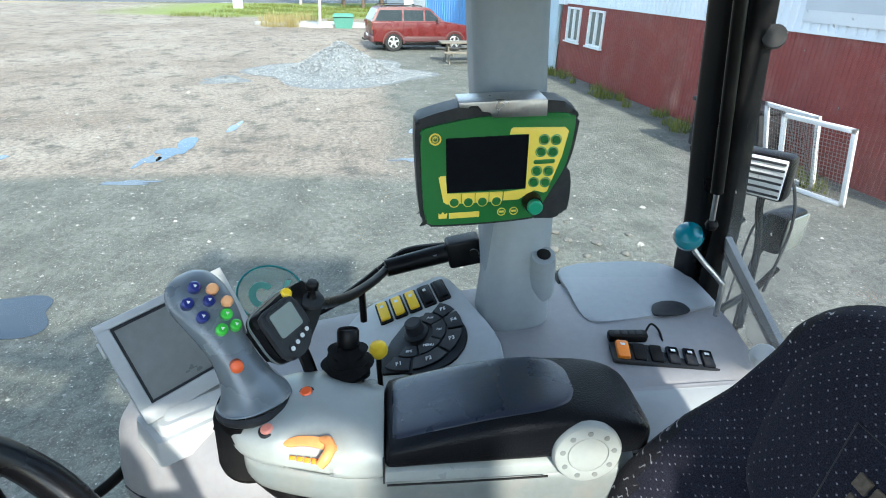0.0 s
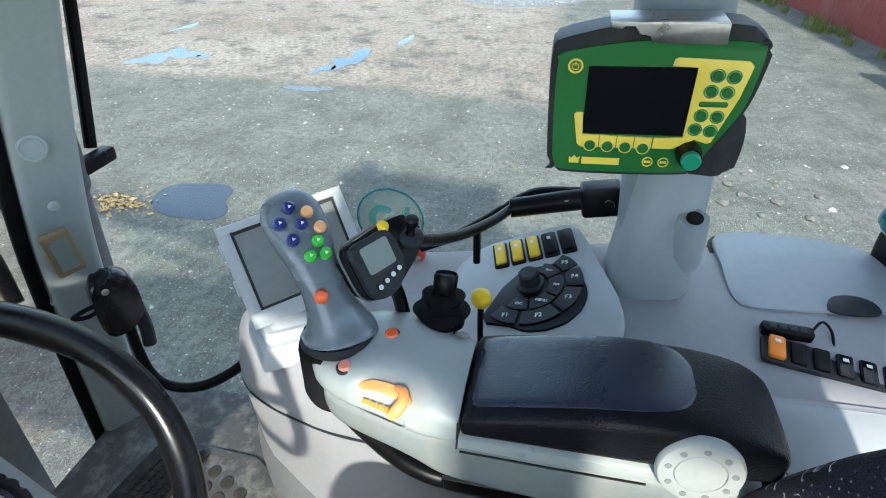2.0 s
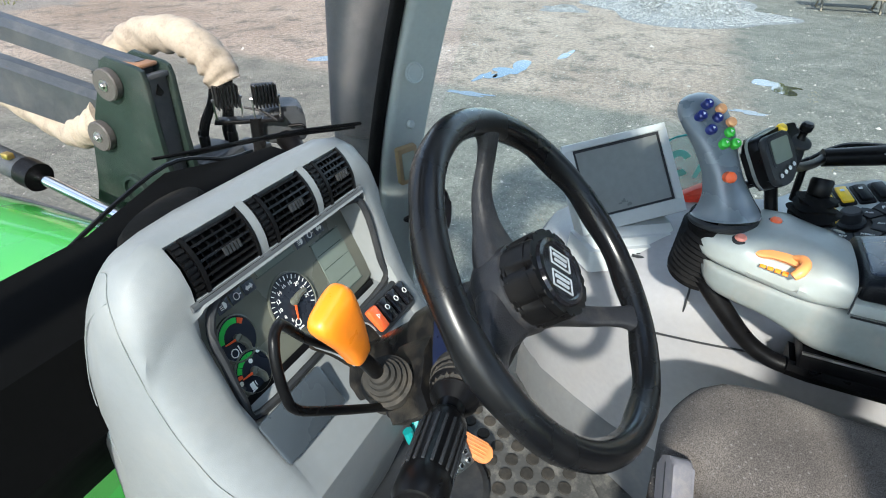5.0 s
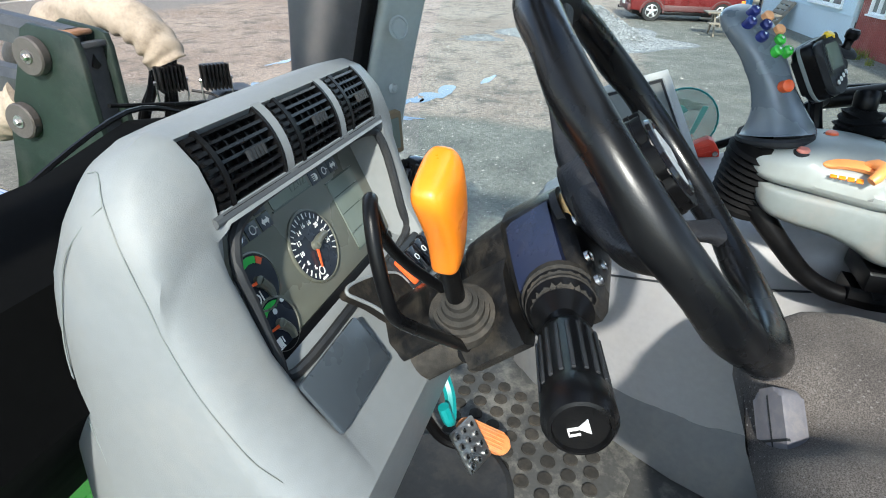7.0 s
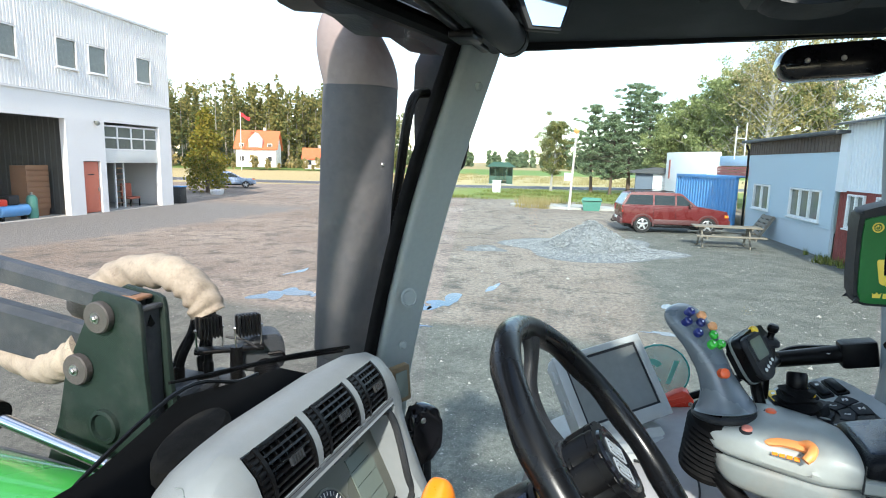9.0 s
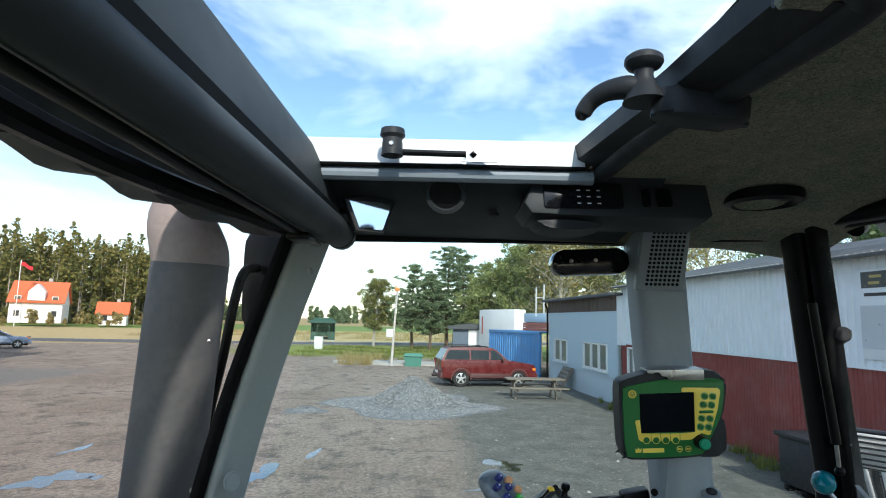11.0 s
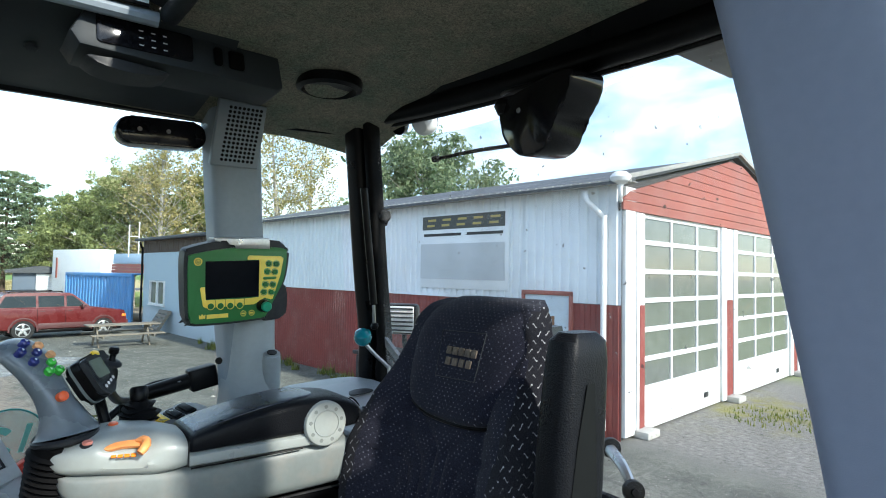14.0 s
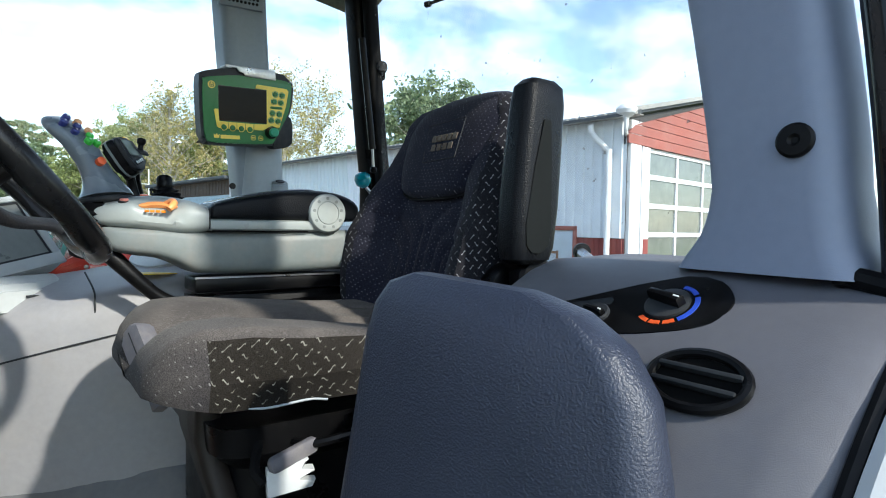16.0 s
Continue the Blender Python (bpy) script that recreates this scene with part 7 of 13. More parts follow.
disc = part("hinge_disc", lathe([(0.046, -0.004), (0.046, 0.004), (0.0435, 0.008), (0.040, 0.009), (0.0275, 0.0085), (0.0268, 0.0065), (0.0258, 0.0085), (0, 0.009)], 48, DM), P_ARM, am2, "pale round hinge cover")
for k in range(9):
    part("dimple", lathe([(0.0040, 0), (0.0036, 0.0008), (0, 0.0002)], 12, DM @ Matrix.Translation((0.0345 * math.cos(k * math.pi / 4.5 + 0.2), 0.0345 * math.sin(k * math.pi / 4.5 + 0.2), 0.0088))), P_ARMLOW, disc)
part("hinge_body", lathe([(0.054, 0), (0.054, 0.095), (0.046, 0.112), (0, 0.113)], 36, facing((0.385, 0.140, 2.438), (-1, 0, 0))), P_ARMLOW, am2)
part("guide_rail", span((0.300, -0.05, 2.262), (0.40, 0.43, 2.296), 0.006), P_BLACK, am2)
part("guide_edge", span((0.296, 0.0, 2.293), (0.30, 0.43, 2.297), 0), STEEL, am2)
part("side_hole", lathe([(0.013, 0.001), (0.012, -0.003), (0, -0.004)], 18, facing((0.2995, 0.540, 2.374), (-1, 0.15, 0.1))), P_BLACK, am2)
# orange drive lever
LVM = axes((0.292, 0.502, 2.442), (-0.22, -0.97, 0.0), (0.78, -0.18, 0.60), (-0.60, 0.12, 0.79))
part("lever_slot", prism(smooth_poly([(-0.036, 0.001), (-0.026, 0.010), (0.0, 0.014), (0.026, 0.012), (0.036, 0.002), (0.028, -0.004), (0.014, 0.0), (-0.01, 0.001), (-0.028, -0.003)], 4), 0.0, 0.0065, 0.002, LVM), ORANGE_PALE, am2, "faded orange lever slot")
part("drive_lever", tube([tuple(LVM @ Vector(p)) for p in ((0.012, 0.012, 0.004), (0.023, 0.010, 0.010), (0.029, 0.001, 0.014), (0.026, -0.012, 0.015), (0.020, -0.021, 0.013))], [0.004, 0.0068, 0.0072, 0.0076, 0.0062], 14), ORANGE_PALE, am2, "faded orange drive lever")
for k in range(4):
    part("scale_mark", prism([(-0.024 + k * 0.010, -0.0175 - 0.0006 * k), (-0.016 + k * 0.010, -0.0175 - 0.0006 * k), (-0.016 + k * 0.010, -0.0125), (-0.024 + k * 0.010, -0.0125)], 0.0015, 0.004, 0.0004, LVM), ORANGE, am2)
for p, mt in (((0.315, 0.560, 2.4535), PINK_BTN), ((0.414, 0.530, 2.449), PINK_BTN), ((0.430, 0.508, 2.445), PINK_BTN), ((0.372, 0.515, 2.466), RED_BTN)):
    b_ = part("button", lathe([(0.0085, -0.004), (0.0085, 0.004), (0.0068, 0.0062), (0, 0.0068)], 18, facing(p, (-0.15, 0.05, 1))), mt, am2)
    part("button_ring", lathe([(0.0118, -0.006), (0.0118, 0.001), (0.0105, 0.002), (0, 0.002)], 18, facing(p, (-0.15, 0.05, 1))), P_DARK, b_)
part("oval_plug", lathe([(0.0085, 0), (0.0075, 0.0014), (0, 0.0016)], 18, facing((0.402, 0.425, 2.4575), (0.25, -0.1, 1))), P_ARMLOW, am2)

# multifunction grip
jg = thing("multifunction_grip", (0.37, 0.60, 2.36), "slate grey multifunction grip with coloured buttons on a black boot", "joystick")
bo = [(0.046, -0.03)]
for k in range(9):
    z = -0.02 + k * 0.0105
    bo += [(0.049 + 0.0008 * k, z), (0.043 + 0.0008 * k, z + 0.005)]
bo += [(0.050, 0.076), (0.051, 0.084), (0.044, 0.088), (0.0, 0.088)]
part("boot", lathe(bo, 28, Matrix.Translation((0.382, 0.600, 2.368)) @ pose(0, 0, 0, 9, -8, 0)), RUBBER, jg, "black ribbed rubber boot")
spine = ((0.369, 0.586, 2.462, 0.050, 0.047), (0.370, 0.587, 2.468, 0.0475, 0.045), (0.371, 0.590, 2.480, 0.0405, 0.038), (0.372, 0.595, 2.498, 0.0335, 0.031), (0.373, 0.601, 2.520, 0.0290, 0.0265), (0.375, 0.607, 2.543, 0.0285, 0.024), (0.380, 0.615, 2.566, 0.0315, 0.022), (0.389, 0.627, 2.588, 0.0365, 0.020), (0.401, 0.643, 2.607, 0.0395, 0.0185), (0.411, 0.656, 2.619, 0.0375, 0.0165), (0.418, 0.666, 2.626, 0.031, 0.0125), (0.423, 0.673, 2.630, 0.020, 0.0075), (0.425, 0.676, 2.632, 0.006, 0.003))
gn = Vector((-0.55, -0.45, 0.70)).normalized()
grings = []
spine = eased(spine, 4)
SP = [Vector(q[:3]) for q in spine]
for i, q in enumerate(spine):
    d = (SP[min(i + 1, len(SP) - 1)] - SP[max(i - 1, 0)]).normalized()
    side = d.cross(gn).normalized()
    fr_ = side.cross(d).normalized()
    back = -gn * min(0.016, max(0.0, (SP[i].z - 2.50) * 0.25))
    grings.append([SP[i] + back + side * q[3] * math.copysign(abs(math.cos(t)) ** 0.85, math.cos(t)) + fr_ * q[4] * math.copysign(abs(math.sin(t)) ** 0.85, math.sin(t)) for t in np.linspace(0, 2 * math.pi, 37)[:-1]])
part("grip", loft(grings), P_JOY, jg)
part("grip_collar", lathe([(0.049, 0.0), (0.0525, 0.004), (0.0525, 0.009), (0.048, 0.013)], 36, Matrix.Translation((0.369, 0.586, 2.450)) @ pose(0, 0, 0, -6, 4, 0), cap=False), P_DARK, jg)
BTN = (((0.3997, 0.6498, 2.6249), BLUE_BTN), ((0.3797, 0.6544, 2.6122), BLUE_BTN), ((0.3929, 0.6318, 2.608), BLUE_BTN), ((0.3732, 0.6361, 2.5953), BLUE_BTN), ((0.4069, 0.6298, 2.6178), PEACH_BTN), ((0.4012, 0.6117, 2.6016), PEACH_BTN), ((0.3873, 0.6106, 2.590), GREEN_BTN), ((0.3696, 0.6136, 2.578), GREEN_BTN), ((0.3809, 0.5985, 2.5771), GREEN_BTN))
for p, mt in BTN:
    q = Vector(p) - gn * 0.004
    b_ = part("button", lathe([(0.0078, -0.012), (0.0078, 0.003), (0.0055, 0.0055), (0, 0.006)], 16, facing(q, gn)), mt, jg, {BLUE_BTN: "navy button", PEACH_BTN: "peach button", GREEN_BTN: "green button"}[mt])
    if mt is not PEACH_BTN:
        part("button_mark", lathe([(0.0028, 0.006), (0.0028, 0.0066), (0, 0.0066)], 3, facing(q, gn)), WHITE_INK, b_)
part("trigger_button", lathe([(0.0085, -0.01), (0.0085, 0.003), (0.006, 0.005), (0, 0.0055)], 16, facing((0.347, 0.596, 2.534), (-0.85, -0.35, 0.35))), RED_BTN, jg, "orange-red button")

# hand control box on a bracket
hc = thing("hand_control", (0.42, 0.53, 2.50), "black hand control with a small screen and a mini stick", "hand control")
hx = Vector((0.85, -0.50, 0.05)).normalized()
hz = Vector((-0.45, -0.71, 0.52)).normalized()
hx = (hx - hz * hx.dot(hz)).normalized()
HM = axes((0.397, 0.533, 2.562), hx, hz.cross(hx), hz)
body = smooth_poly([(-0.034, 0.034), (0.0, 0.040), (0.035, 0.042), (0.068, 0.038), (0.084, 0.024), (0.082, 0.0), (0.062, -0.018), (0.034, -0.032), (0.006, -0.044), (-0.022, -0.042), (-0.034, -0.028), (-0.037, 0.004)], 4)
part("body", prism(body, -0.040, -0.009, 0.010, HM, 3), P_BLACK, hc)
part("side_trim", prism([(x * 1.02, y * 1.02) for x, y in body], -0.030, -0.025, 0.001, HM), P_ARMLOW, hc, "grey trim round the shell")
part("face", prism(smooth_poly([(-0.033, 0.032), (0.0, 0.036), (0.027, 0.034), (0.033, 0.018), (0.033, -0.018), (0.020, -0.033), (0.002, -0.042), (-0.022, -0.041), (-0.033, -0.028), (-0.035, 0.0)], 4), -0.012, 0.0, 0.005, HM, 3), P_DARK, hc)
part("screen_frame", prism(rounded(0.053, 0.044, 0.006, 3, -0.001, 0.010), -0.002, 0.001, 0, HM), P_DARK, hc)
part("screen", prism(rounded(0.044, 0.036, 0.004, 3, -0.001, 0.010), 0.0, 0.002, 0, HM), LCD, hc)
for k in range(4):
    kb2 = part("button", lathe([(0.0034, 0), (0.0032, 0.003), (0, 0.0034)], 12, HM @ Matrix.Translation((-0.017 + k * 0.0122, -0.0265 + k * 0.003, 0))), STEEL_WHITE, hc)
    part("button_ring", lathe([(0.0056, 0), (0.0050, 0.0016), (0.0036, 0.0016)], 14, HM @ Matrix.Translation((-0.017 + k * 0.0122, -0.0265 + k * 0.003, 0))), P_DARK, kb2)
sb = part("stick_base", lathe([(0.019, 0), (0.018, 0.004), (0.012, 0.008), (0, 0.008)], 22, facing((0.455, 0.511, 2.567), (-0.25, -0.2, 0.94))), P_DARK, hc)
part("mini_stick", lathe([(0.009, 0.006), (0.0055, 0.012), (0.006, 0.02), (0.009, 0.023), (0.0095, 0.031), (0.007, 0.035), (0, 0.036)], 16, facing((0.455, 0.511, 2.566), (-0.1, -0.12, 0.98))), P_BLACK, sb)
part("yellow_button", lathe([(0.0085, -0.004), (0.008, 0.006), (0.0055, 0.009), (0, 0.0095)], 16, facing((0.436, 0.543, 2.588), (-0.3, -0.3, 0.9))), YELLOW, hc)
part("bracket", tube([(0.43, 0.535, 2.52), (0.44, 0.525, 2.48), (0.43, 0.51, 2.43)], 0.010, 10), P_BLACK, hc)

# black cross lever with boot and yellow ball
bj = thing("cross_lever", (0.44, 0.45, 2.43), "black cross lever in a wrinkled rubber boot", "lever")
part("plate", prism(rounded(0.062, 0.05, 0.008, 3), 2.436, 2.4575, 0.003, Matrix.Translation((0.424, 0.462, 0))), P_BLACK, bj)
rngb = random.Random(31)
boot_rings = []
CLA, CLB = Vector((0.424, 0.462, 2.456)), Vector((0.447, 0.461, 2.492))
for k, (t, r) in enumerate(((0.0, 0.030), (0.14, 0.036), (0.24, 0.030), (0.36, 0.037), (0.48, 0.029), (0.60, 0.033), (0.72, 0.025), (0.84, 0.028), (0.95, 0.018), (1.05, 0.0135))):
    c = CLA.lerp(CLB, t)
    ph = rngb.uniform(0, 6.28)
    boot_rings.append([(c.x + r * (1 + 0.09 * math.sin(3 * a + ph)) * math.cos(a), c.y + r * (1 + 0.09 * math.sin(2 * a + ph)) * math.sin(a), c.z + 0.003 * math.sin(2 * a + ph)) for a in np.linspace(0, 2 * math.pi, 29)[:-1]])
part("boot", loft(boot_rings), RUBBER, bj, "wrinkled rubber boot")
part("head", lathe([(0.0125, 0.0), (0.0165, 0.006), (0.0170, 0.026), (0.0150, 0.030), (0.0140, 0.026), (0, 0.025)], 24, facing((0.446, 0.461, 2.488), (0.33, -0.02, 0.94))), P_BLACK, bj)
part("slot_screw", lathe([(0.004, 0), (0.004, 0.012), (0, 0.012)], 10, facing((0.404, 0.445, 2.45), (-0.4, -0.2, 0.9))), STEEL, bj)
yb = thing("yellow_ball_lever", (0.49, 0.41, 2.36), "small lever with a yellow ball", "lever")
part("ball", lathe([(0, -0.0165), (0.009, -0.014), (0.0155, -0.006), (0.0165, 0.002), (0.013, 0.011), (0.006, 0.0155), (0, 0.0165)], 20, Matrix.Translation((0.526, 0.418, 2.426))), YELLOW, yb)
part("stem", tube([(0.526, 0.418, 2.415), (0.526, 0.416, 2.36), (0.52, 0.41, 2.29)], 0.005, 8, 2), P_BLACK, yb)
wl_ = thing("warning_label", (0.45, 0.42, 2.27), "yellow warning label on the console", "label")
part("label", span((0.47, 0.43, console_z(0.50, 0.46) + 0.001), (0.53, 0.50, console_z(0.50, 0.46) + 0.003), 0), YELLOW, wl_)
# cable under the armrest
cbl = thing("control_cable", (0.35, 0.45, 2.1), "black ribbed control cable looping under the armrest", "cable")
part("hose", tube([(0.362, 0.612, 2.385), (0.350, 0.583, 2.347), (0.342, 0.545, 2.305), (0.340, 0.502, 2.262), (0.340, 0.465, 2.240), (0.341, 0.43, 2.232), (0.345, 0.38, 2.232)], [0.021, 0.018, 0.0155, 0.0145, 0.0145, 0.0145, 0.0145], 14), P_BLACK, cbl)
part("channel", loft([[(x, y, z0 + z) for x, z in ((0.322, 0.004), (0.330, -0.012), (0.372, -0.014), (0.380, 0.004), (0.376, 0.022), (0.326, 0.022))] for y, z0 in ((0.435, 2.234), (0.40, 2.230), (0.25, 2.230), (0.10, 2.236), (-0.02, 2.240))]), P_BLACK, cbl, "flat black cable channel under the armrest")

# ---- green terminal on the middle pillar ----
mo = thing("implement_terminal", (0.60, 0.22, 2.62), "green and yellow implement terminal with a dark screen", "terminal")
mxv = Vector((0.03, -0.998, 0.05)).normalized()
mzv = Vector((-1.0, -0.03, -0.08))
mzv = (mzv - mxv * mzv.dot(mxv)).normalized()
MM = axes((0.5915, 0.234, 2.730), mxv, mzv.cross(mxv), mzv)
outl = smooth_poly([(-0.104, 0.065), (-0.051, 0.075), (-0.004, 0.080), (0.06, 0.0815), (0.112, 0.079), (0.127, 0.073), (0.1305, 0.062), (0.122, -0.002), (0.098, -0.052), (0.078, -0.089), (0.062, -0.097), (-0.024, -0.1005), (-0.095, -0.099), (-0.103, -0.094), (-0.110, -0.072), (-0.112, 0.026), (-0.109, 0.058)], 4)
shell_l = smooth_poly([(-0.112, 0.079), (-0.054, 0.094), (-0.004, 0.099), (0.08, 0.099), (0.119, 0.093), (0.136, 0.073), (0.137, 0.05), (0.128, -0.003), (0.104, -0.056), (0.084, -0.094), (0.064, -0.103), (-0.024, -0.1065), (-0.098, -0.105), (-0.110, -0.098), (-0.117, -0.072), (-0.120, 0.03), (-0.118, 0.066)], 4)
part("shell", prism(shell_l, -0.045, 0.001, 0.010, MM), P_DARK, mo, "dark grey rear shell")
part("face", prism(outl, -0.004, 0.006, 0.003, MM), MON_GREEN, mo, "green face plate")
part("grip_swell", prism(smooth_poly([(0.100, 0.0), (0.124, -0.006), (0.136, -0.040), (0.134, -0.092), (0.119, -0.104), (0.072, -0.101)], 4), -0.05, -0.004, 0.010, MM), P_DARK, mo)
part("screen_frame", span((-0.0725, -0.0425, 0.006), (0.0565, 0.0485, 0.0072), 0, MM), P_GLOSS, mo)
part("screen", span((-0.0715, -0.041, 0.0072), (0.0555, 0.047, 0.0082), 0, MM), SCREEN, mo)
part("yellow_field", prism([(0.027, 0.050), (0.028, 0.058), (0.032, 0.061), (0.114, 0.0575), (0.1205, 0.051), (0.113, 0.012), (0.093, -0.050), (0.087, -0.052), (0.071, -0.0455), (0.056, -0.055), (0.0455, -0.0615), (0.0206, -0.0615), (0.0212, -0.0455), (0.058, -0.0445), (0.0585, 0.050)], 0.006, 0.0085, 0.0008, MM), MON_YELLOW, mo)
part("yellow_strip", prism([(-0.085, -0.016), (-0.082, -0.0125), (-0.0735, -0.0125), (-0.0725, -0.0445), (0.0195, -0.0455), (0.019, -0.0625), (-0.072, -0.0625), (-0.078, -0.058)], 0.006, 0.0085, 0.0008, MM), MON_YELLOW, mo)
for k in range(3):
    part("strip_line", span((-0.0495 + k * 0.0228, -0.0625, 0.0085), (-0.0485 + k * 0.0228, -0.0445, 0.0089), 0, MM), MON_GREEN, mo)
for r, (x, y) in enumerate(((0.0813, 0.0395), (0.0775, 0.0196), (0.0727, -0.0125), (0.0690, -0.0318))):
    for c in range(2):
        m_ = MM @ Matrix.Translation((x + c * 0.0194, y - c * 0.0013, 0.0085))
        k_ = part("key_ring", lathe([(0.0088, 0.0), (0.0088, 0.0012), (0.0074, 0.0014), (0.0074, 0.0)], 20, m_, cap=False), MON_GREENKNOB, mo)
        part("key_cap", lathe([(0.0064, 0.0), (0.0064, 0.0018), (0.0055, 0.003), (0, 0.0032)], 18, m_), MON_GREEN, k_)
part("dash_key", prism(rounded(0.035, 0.007, 0.0034, 4, 0.084, 0.003), 0.0085, 0.0105, 0.0006, MM), MON_GREEN, mo)
for k in range(4):
    m_ = MM @ Matrix.Translation((-0.0605 + k * 0.0231, -0.0590 - k * 0.0007, 0.0085))
    k_ = part("key_ring", lathe([(0.0088, 0.0), (0.0088, 0.0012), (0.0074, 0.0014), (0.0074, 0.0)], 20, m_, cap=False), MON_YELLOW, mo)
    part("key_cap", lathe([(0.0074, 0.0), (0.0070, 0.0022), (0.006, 0.0032), (0, 0.0034)], 18, m_), MON_GREEN, k_)
part("power_ring", lathe([(0.0095, 0), (0.0095, 0.0012), (0.0072, 0.0012), (0.0072, 0.0), (0.0, 0.0)], 20, MM @ Matrix.Translation((-0.089, 0.0482, 0.006)), cap=False), MON_YELLOW, mo)
part("power_mark", join(lathe([(0.0045, 0), (0.0045, 0.001), (0.0035, 0.001), (0.0035, 0)], 16, MM @ Matrix.Translation((-0.089, 0.0477, 0.006)), cap=False), span((-0.0897, 0.0487, 0.006), (-0.0883, 0.0537, 0.007), 0, MM)), MON_YELLOW, mo)
kb_ = part("knob_collar", lathe([(0.0165, 0), (0.0165, 0.006), (0.0145, 0.02), (0, 0.02)], 24, MM @ Matrix.Translation((0.068, -0.066, 0.006))), P_BLACK, mo)
part("green_knob", lathe([(0.0125, 0.018), (0.0125, 0.028), (0.010, 0.030), (0, 0.030)], 24, MM @ Matrix.Translation((0.068, -0.066, 0.006))), MON_GREENKNOB, kb_)
for x in (0.0186, 0.0392):
    part("small_ring", lathe([(0.0072, 0), (0.0072, 0.0012), (0.0058, 0.0012), (0.0058, 0)], 18, MM @ Matrix.Translation((x, -0.0825, 0.006)), cap=False), MON_YELLOW, mo)
    part("ring_bar", span((x - 0.0042, -0.0842, 0.006), (x + 0.0042, -0.0808, 0.0068), 0, MM), MON_YELLOW, mo)
part("brand_mark", join(prism([(-0.086, -0.088), (-0.073, -0.088), (-0.0715, -0.078), (-0.0755, -0.081), (-0.079, -0.0765), (-0.083, -0.081), (-0.0865, -0.078)], 0.006, 0.007, 0, MM), span((-0.069, -0.089, 0.006), (-0.0185, -0.079, 0.007), 0, MM)), MON_YELLOW, mo, "plain yellow brand bar")
part("top_clip", prism([(-0.054, 0.104), (0.082, 0.1015), (0.083, 0.077), (-0.0022, 0.0785), (-0.0042, 0.0875), (-0.018, 0.0885), (-0.0235, 0.099), (-0.036, 0.099), (-0.0385, 0.0945), (-0.052, 0.0965)], 0.007, 0.010, 0.001, MM), STEEL, mo, "grey metal retaining clip")
part("clip_top", span((-0.052, 0.1005, -0.04), (0.081, 0.1035, 0.009), 0.001, MM), STEEL, mo)
part("bracket", tube([tuple(MM @ Vector((0.0, 0.0, -0.045))), tuple(MM @ Vector((0.0, -0.02, -0.10))), (0.72, 0.19, 2.70)], 0.02, 10), P_BLACK, mo)

# ---- dashboard pod ----
VC = (1.193, 2.492)      # axis of the barrel-shaped vents


def barrel(a, r):
    return (VC[0] + r * math.cos(radians(a)), VC[1] + r * math.sin(radians(a)))


DASH = [(1.45, 1.72), (1.44, 2.10), (1.415, 2.25), (1.385, 2.35), (1.345, 2.43), (1.30, 2.485), (1.255, 2.525), (1.215, 2.547), (1.175, 2.557), barrel(124, 0.0715), barrel(126, 0.058), barrel(158, 0.058), barrel(186, 0.060), (1.122, 2.490), (1.114, 2.480),
        (1.113, 2.466), (1.085, 2.325), (1.077, 2.308), (1.062, 2.298), (1.018, 2.262), (0.985, 2.215), (0.99, 2.12), (1.05, 1.95), (1.13, 1.72)]


PLAIN = {13: (1.1215, 2.484), 14: (1.117, 2.47), 15: (1.106, 2.435), 16: (1.078, 2.362), 17: (1.066, 2.335), 18: (1.050, 2.306), 19: (1.018, 2.262)}


def dash_ring(x, k=1.0, recess=0.0):
    """Section of the pod; towards the ends it gets shallower from behind and lower."""
    back = float(np.interp(x, (-0.273, -0.267, -0.25, -0.226, -0.19, -0.15, -0.09, 0.10, 0.17, 0.21, 0.226), (0.30, 0.42, 0.56, 0.68, 0.82, 0.93, 1.0, 1.0, 0.92, 0.7, 0.5)))
    cy, cz = 1.16, 1.95
    out = []
    for i, (y, z) in enumerate(DASH):
        if i == 15:
            y, z = 1.194, 2.476
        if i == 16:
            y, z = 1.116, 2.316
        if i in PLAIN:
            y, z = y * recess + PLAIN[i][0] * (1 - recess), z * recess + PLAIN[i][1] * (1 - recess)
        if recess < 0.5 and 9 <= i <= 12:
            y, z = barrel((124, 126, 147, 168)[i - 9], 0.0715)
        yy = cy + (y - cy) * (back if y > cy else 0.4 + 0.6 * k)
        zz = cz + (z - cz) * k
        if i in (0, len(DASH) - 1):
            zz = 1.71
        out.append((x, yy, zz))
    return out


ds = thing("dashboard", (0, 1.2, 1.70), "light grey moulded instrument pod with three air vents", "dashboard")
X_ = [(-0.273, 0.84, 0), (-0.2715, 0.872, 0), (-0.268, 0.90, 0), (-0.262, 0.927, 0), (-0.253, 0.950, 0), (-0.242, 0.969, 0), (-0.229, 0.984, 0), (-0.214, 0.994, 0), (-0.205, 0.998, 0.04), (-0.198, 1.0, 0.15), (-0.192, 1.0, 0.4), (-0.1895, 1.0, 0.7), (-0.186, 1.0, 1), (-0.15, 1.0, 1), (-0.09, 1.0, 1), (0.10, 1.0, 1), (0.150, 1.0, 1), (0.153, 1.0, 0.45), (0.158, 1.0, 0.12), (0.168, 0.996, 0), (0.184, 0.98, 0), (0.20, 0.95, 0), (0.212, 0.91, 0), (0.220, 0.86, 0), (0.224, 0.80, 0), (0.226, 0.7, 0)]
part("pod", loft([dash_ring(x, k, float(r)) for x, k, r in X_]), P_POD, ds)
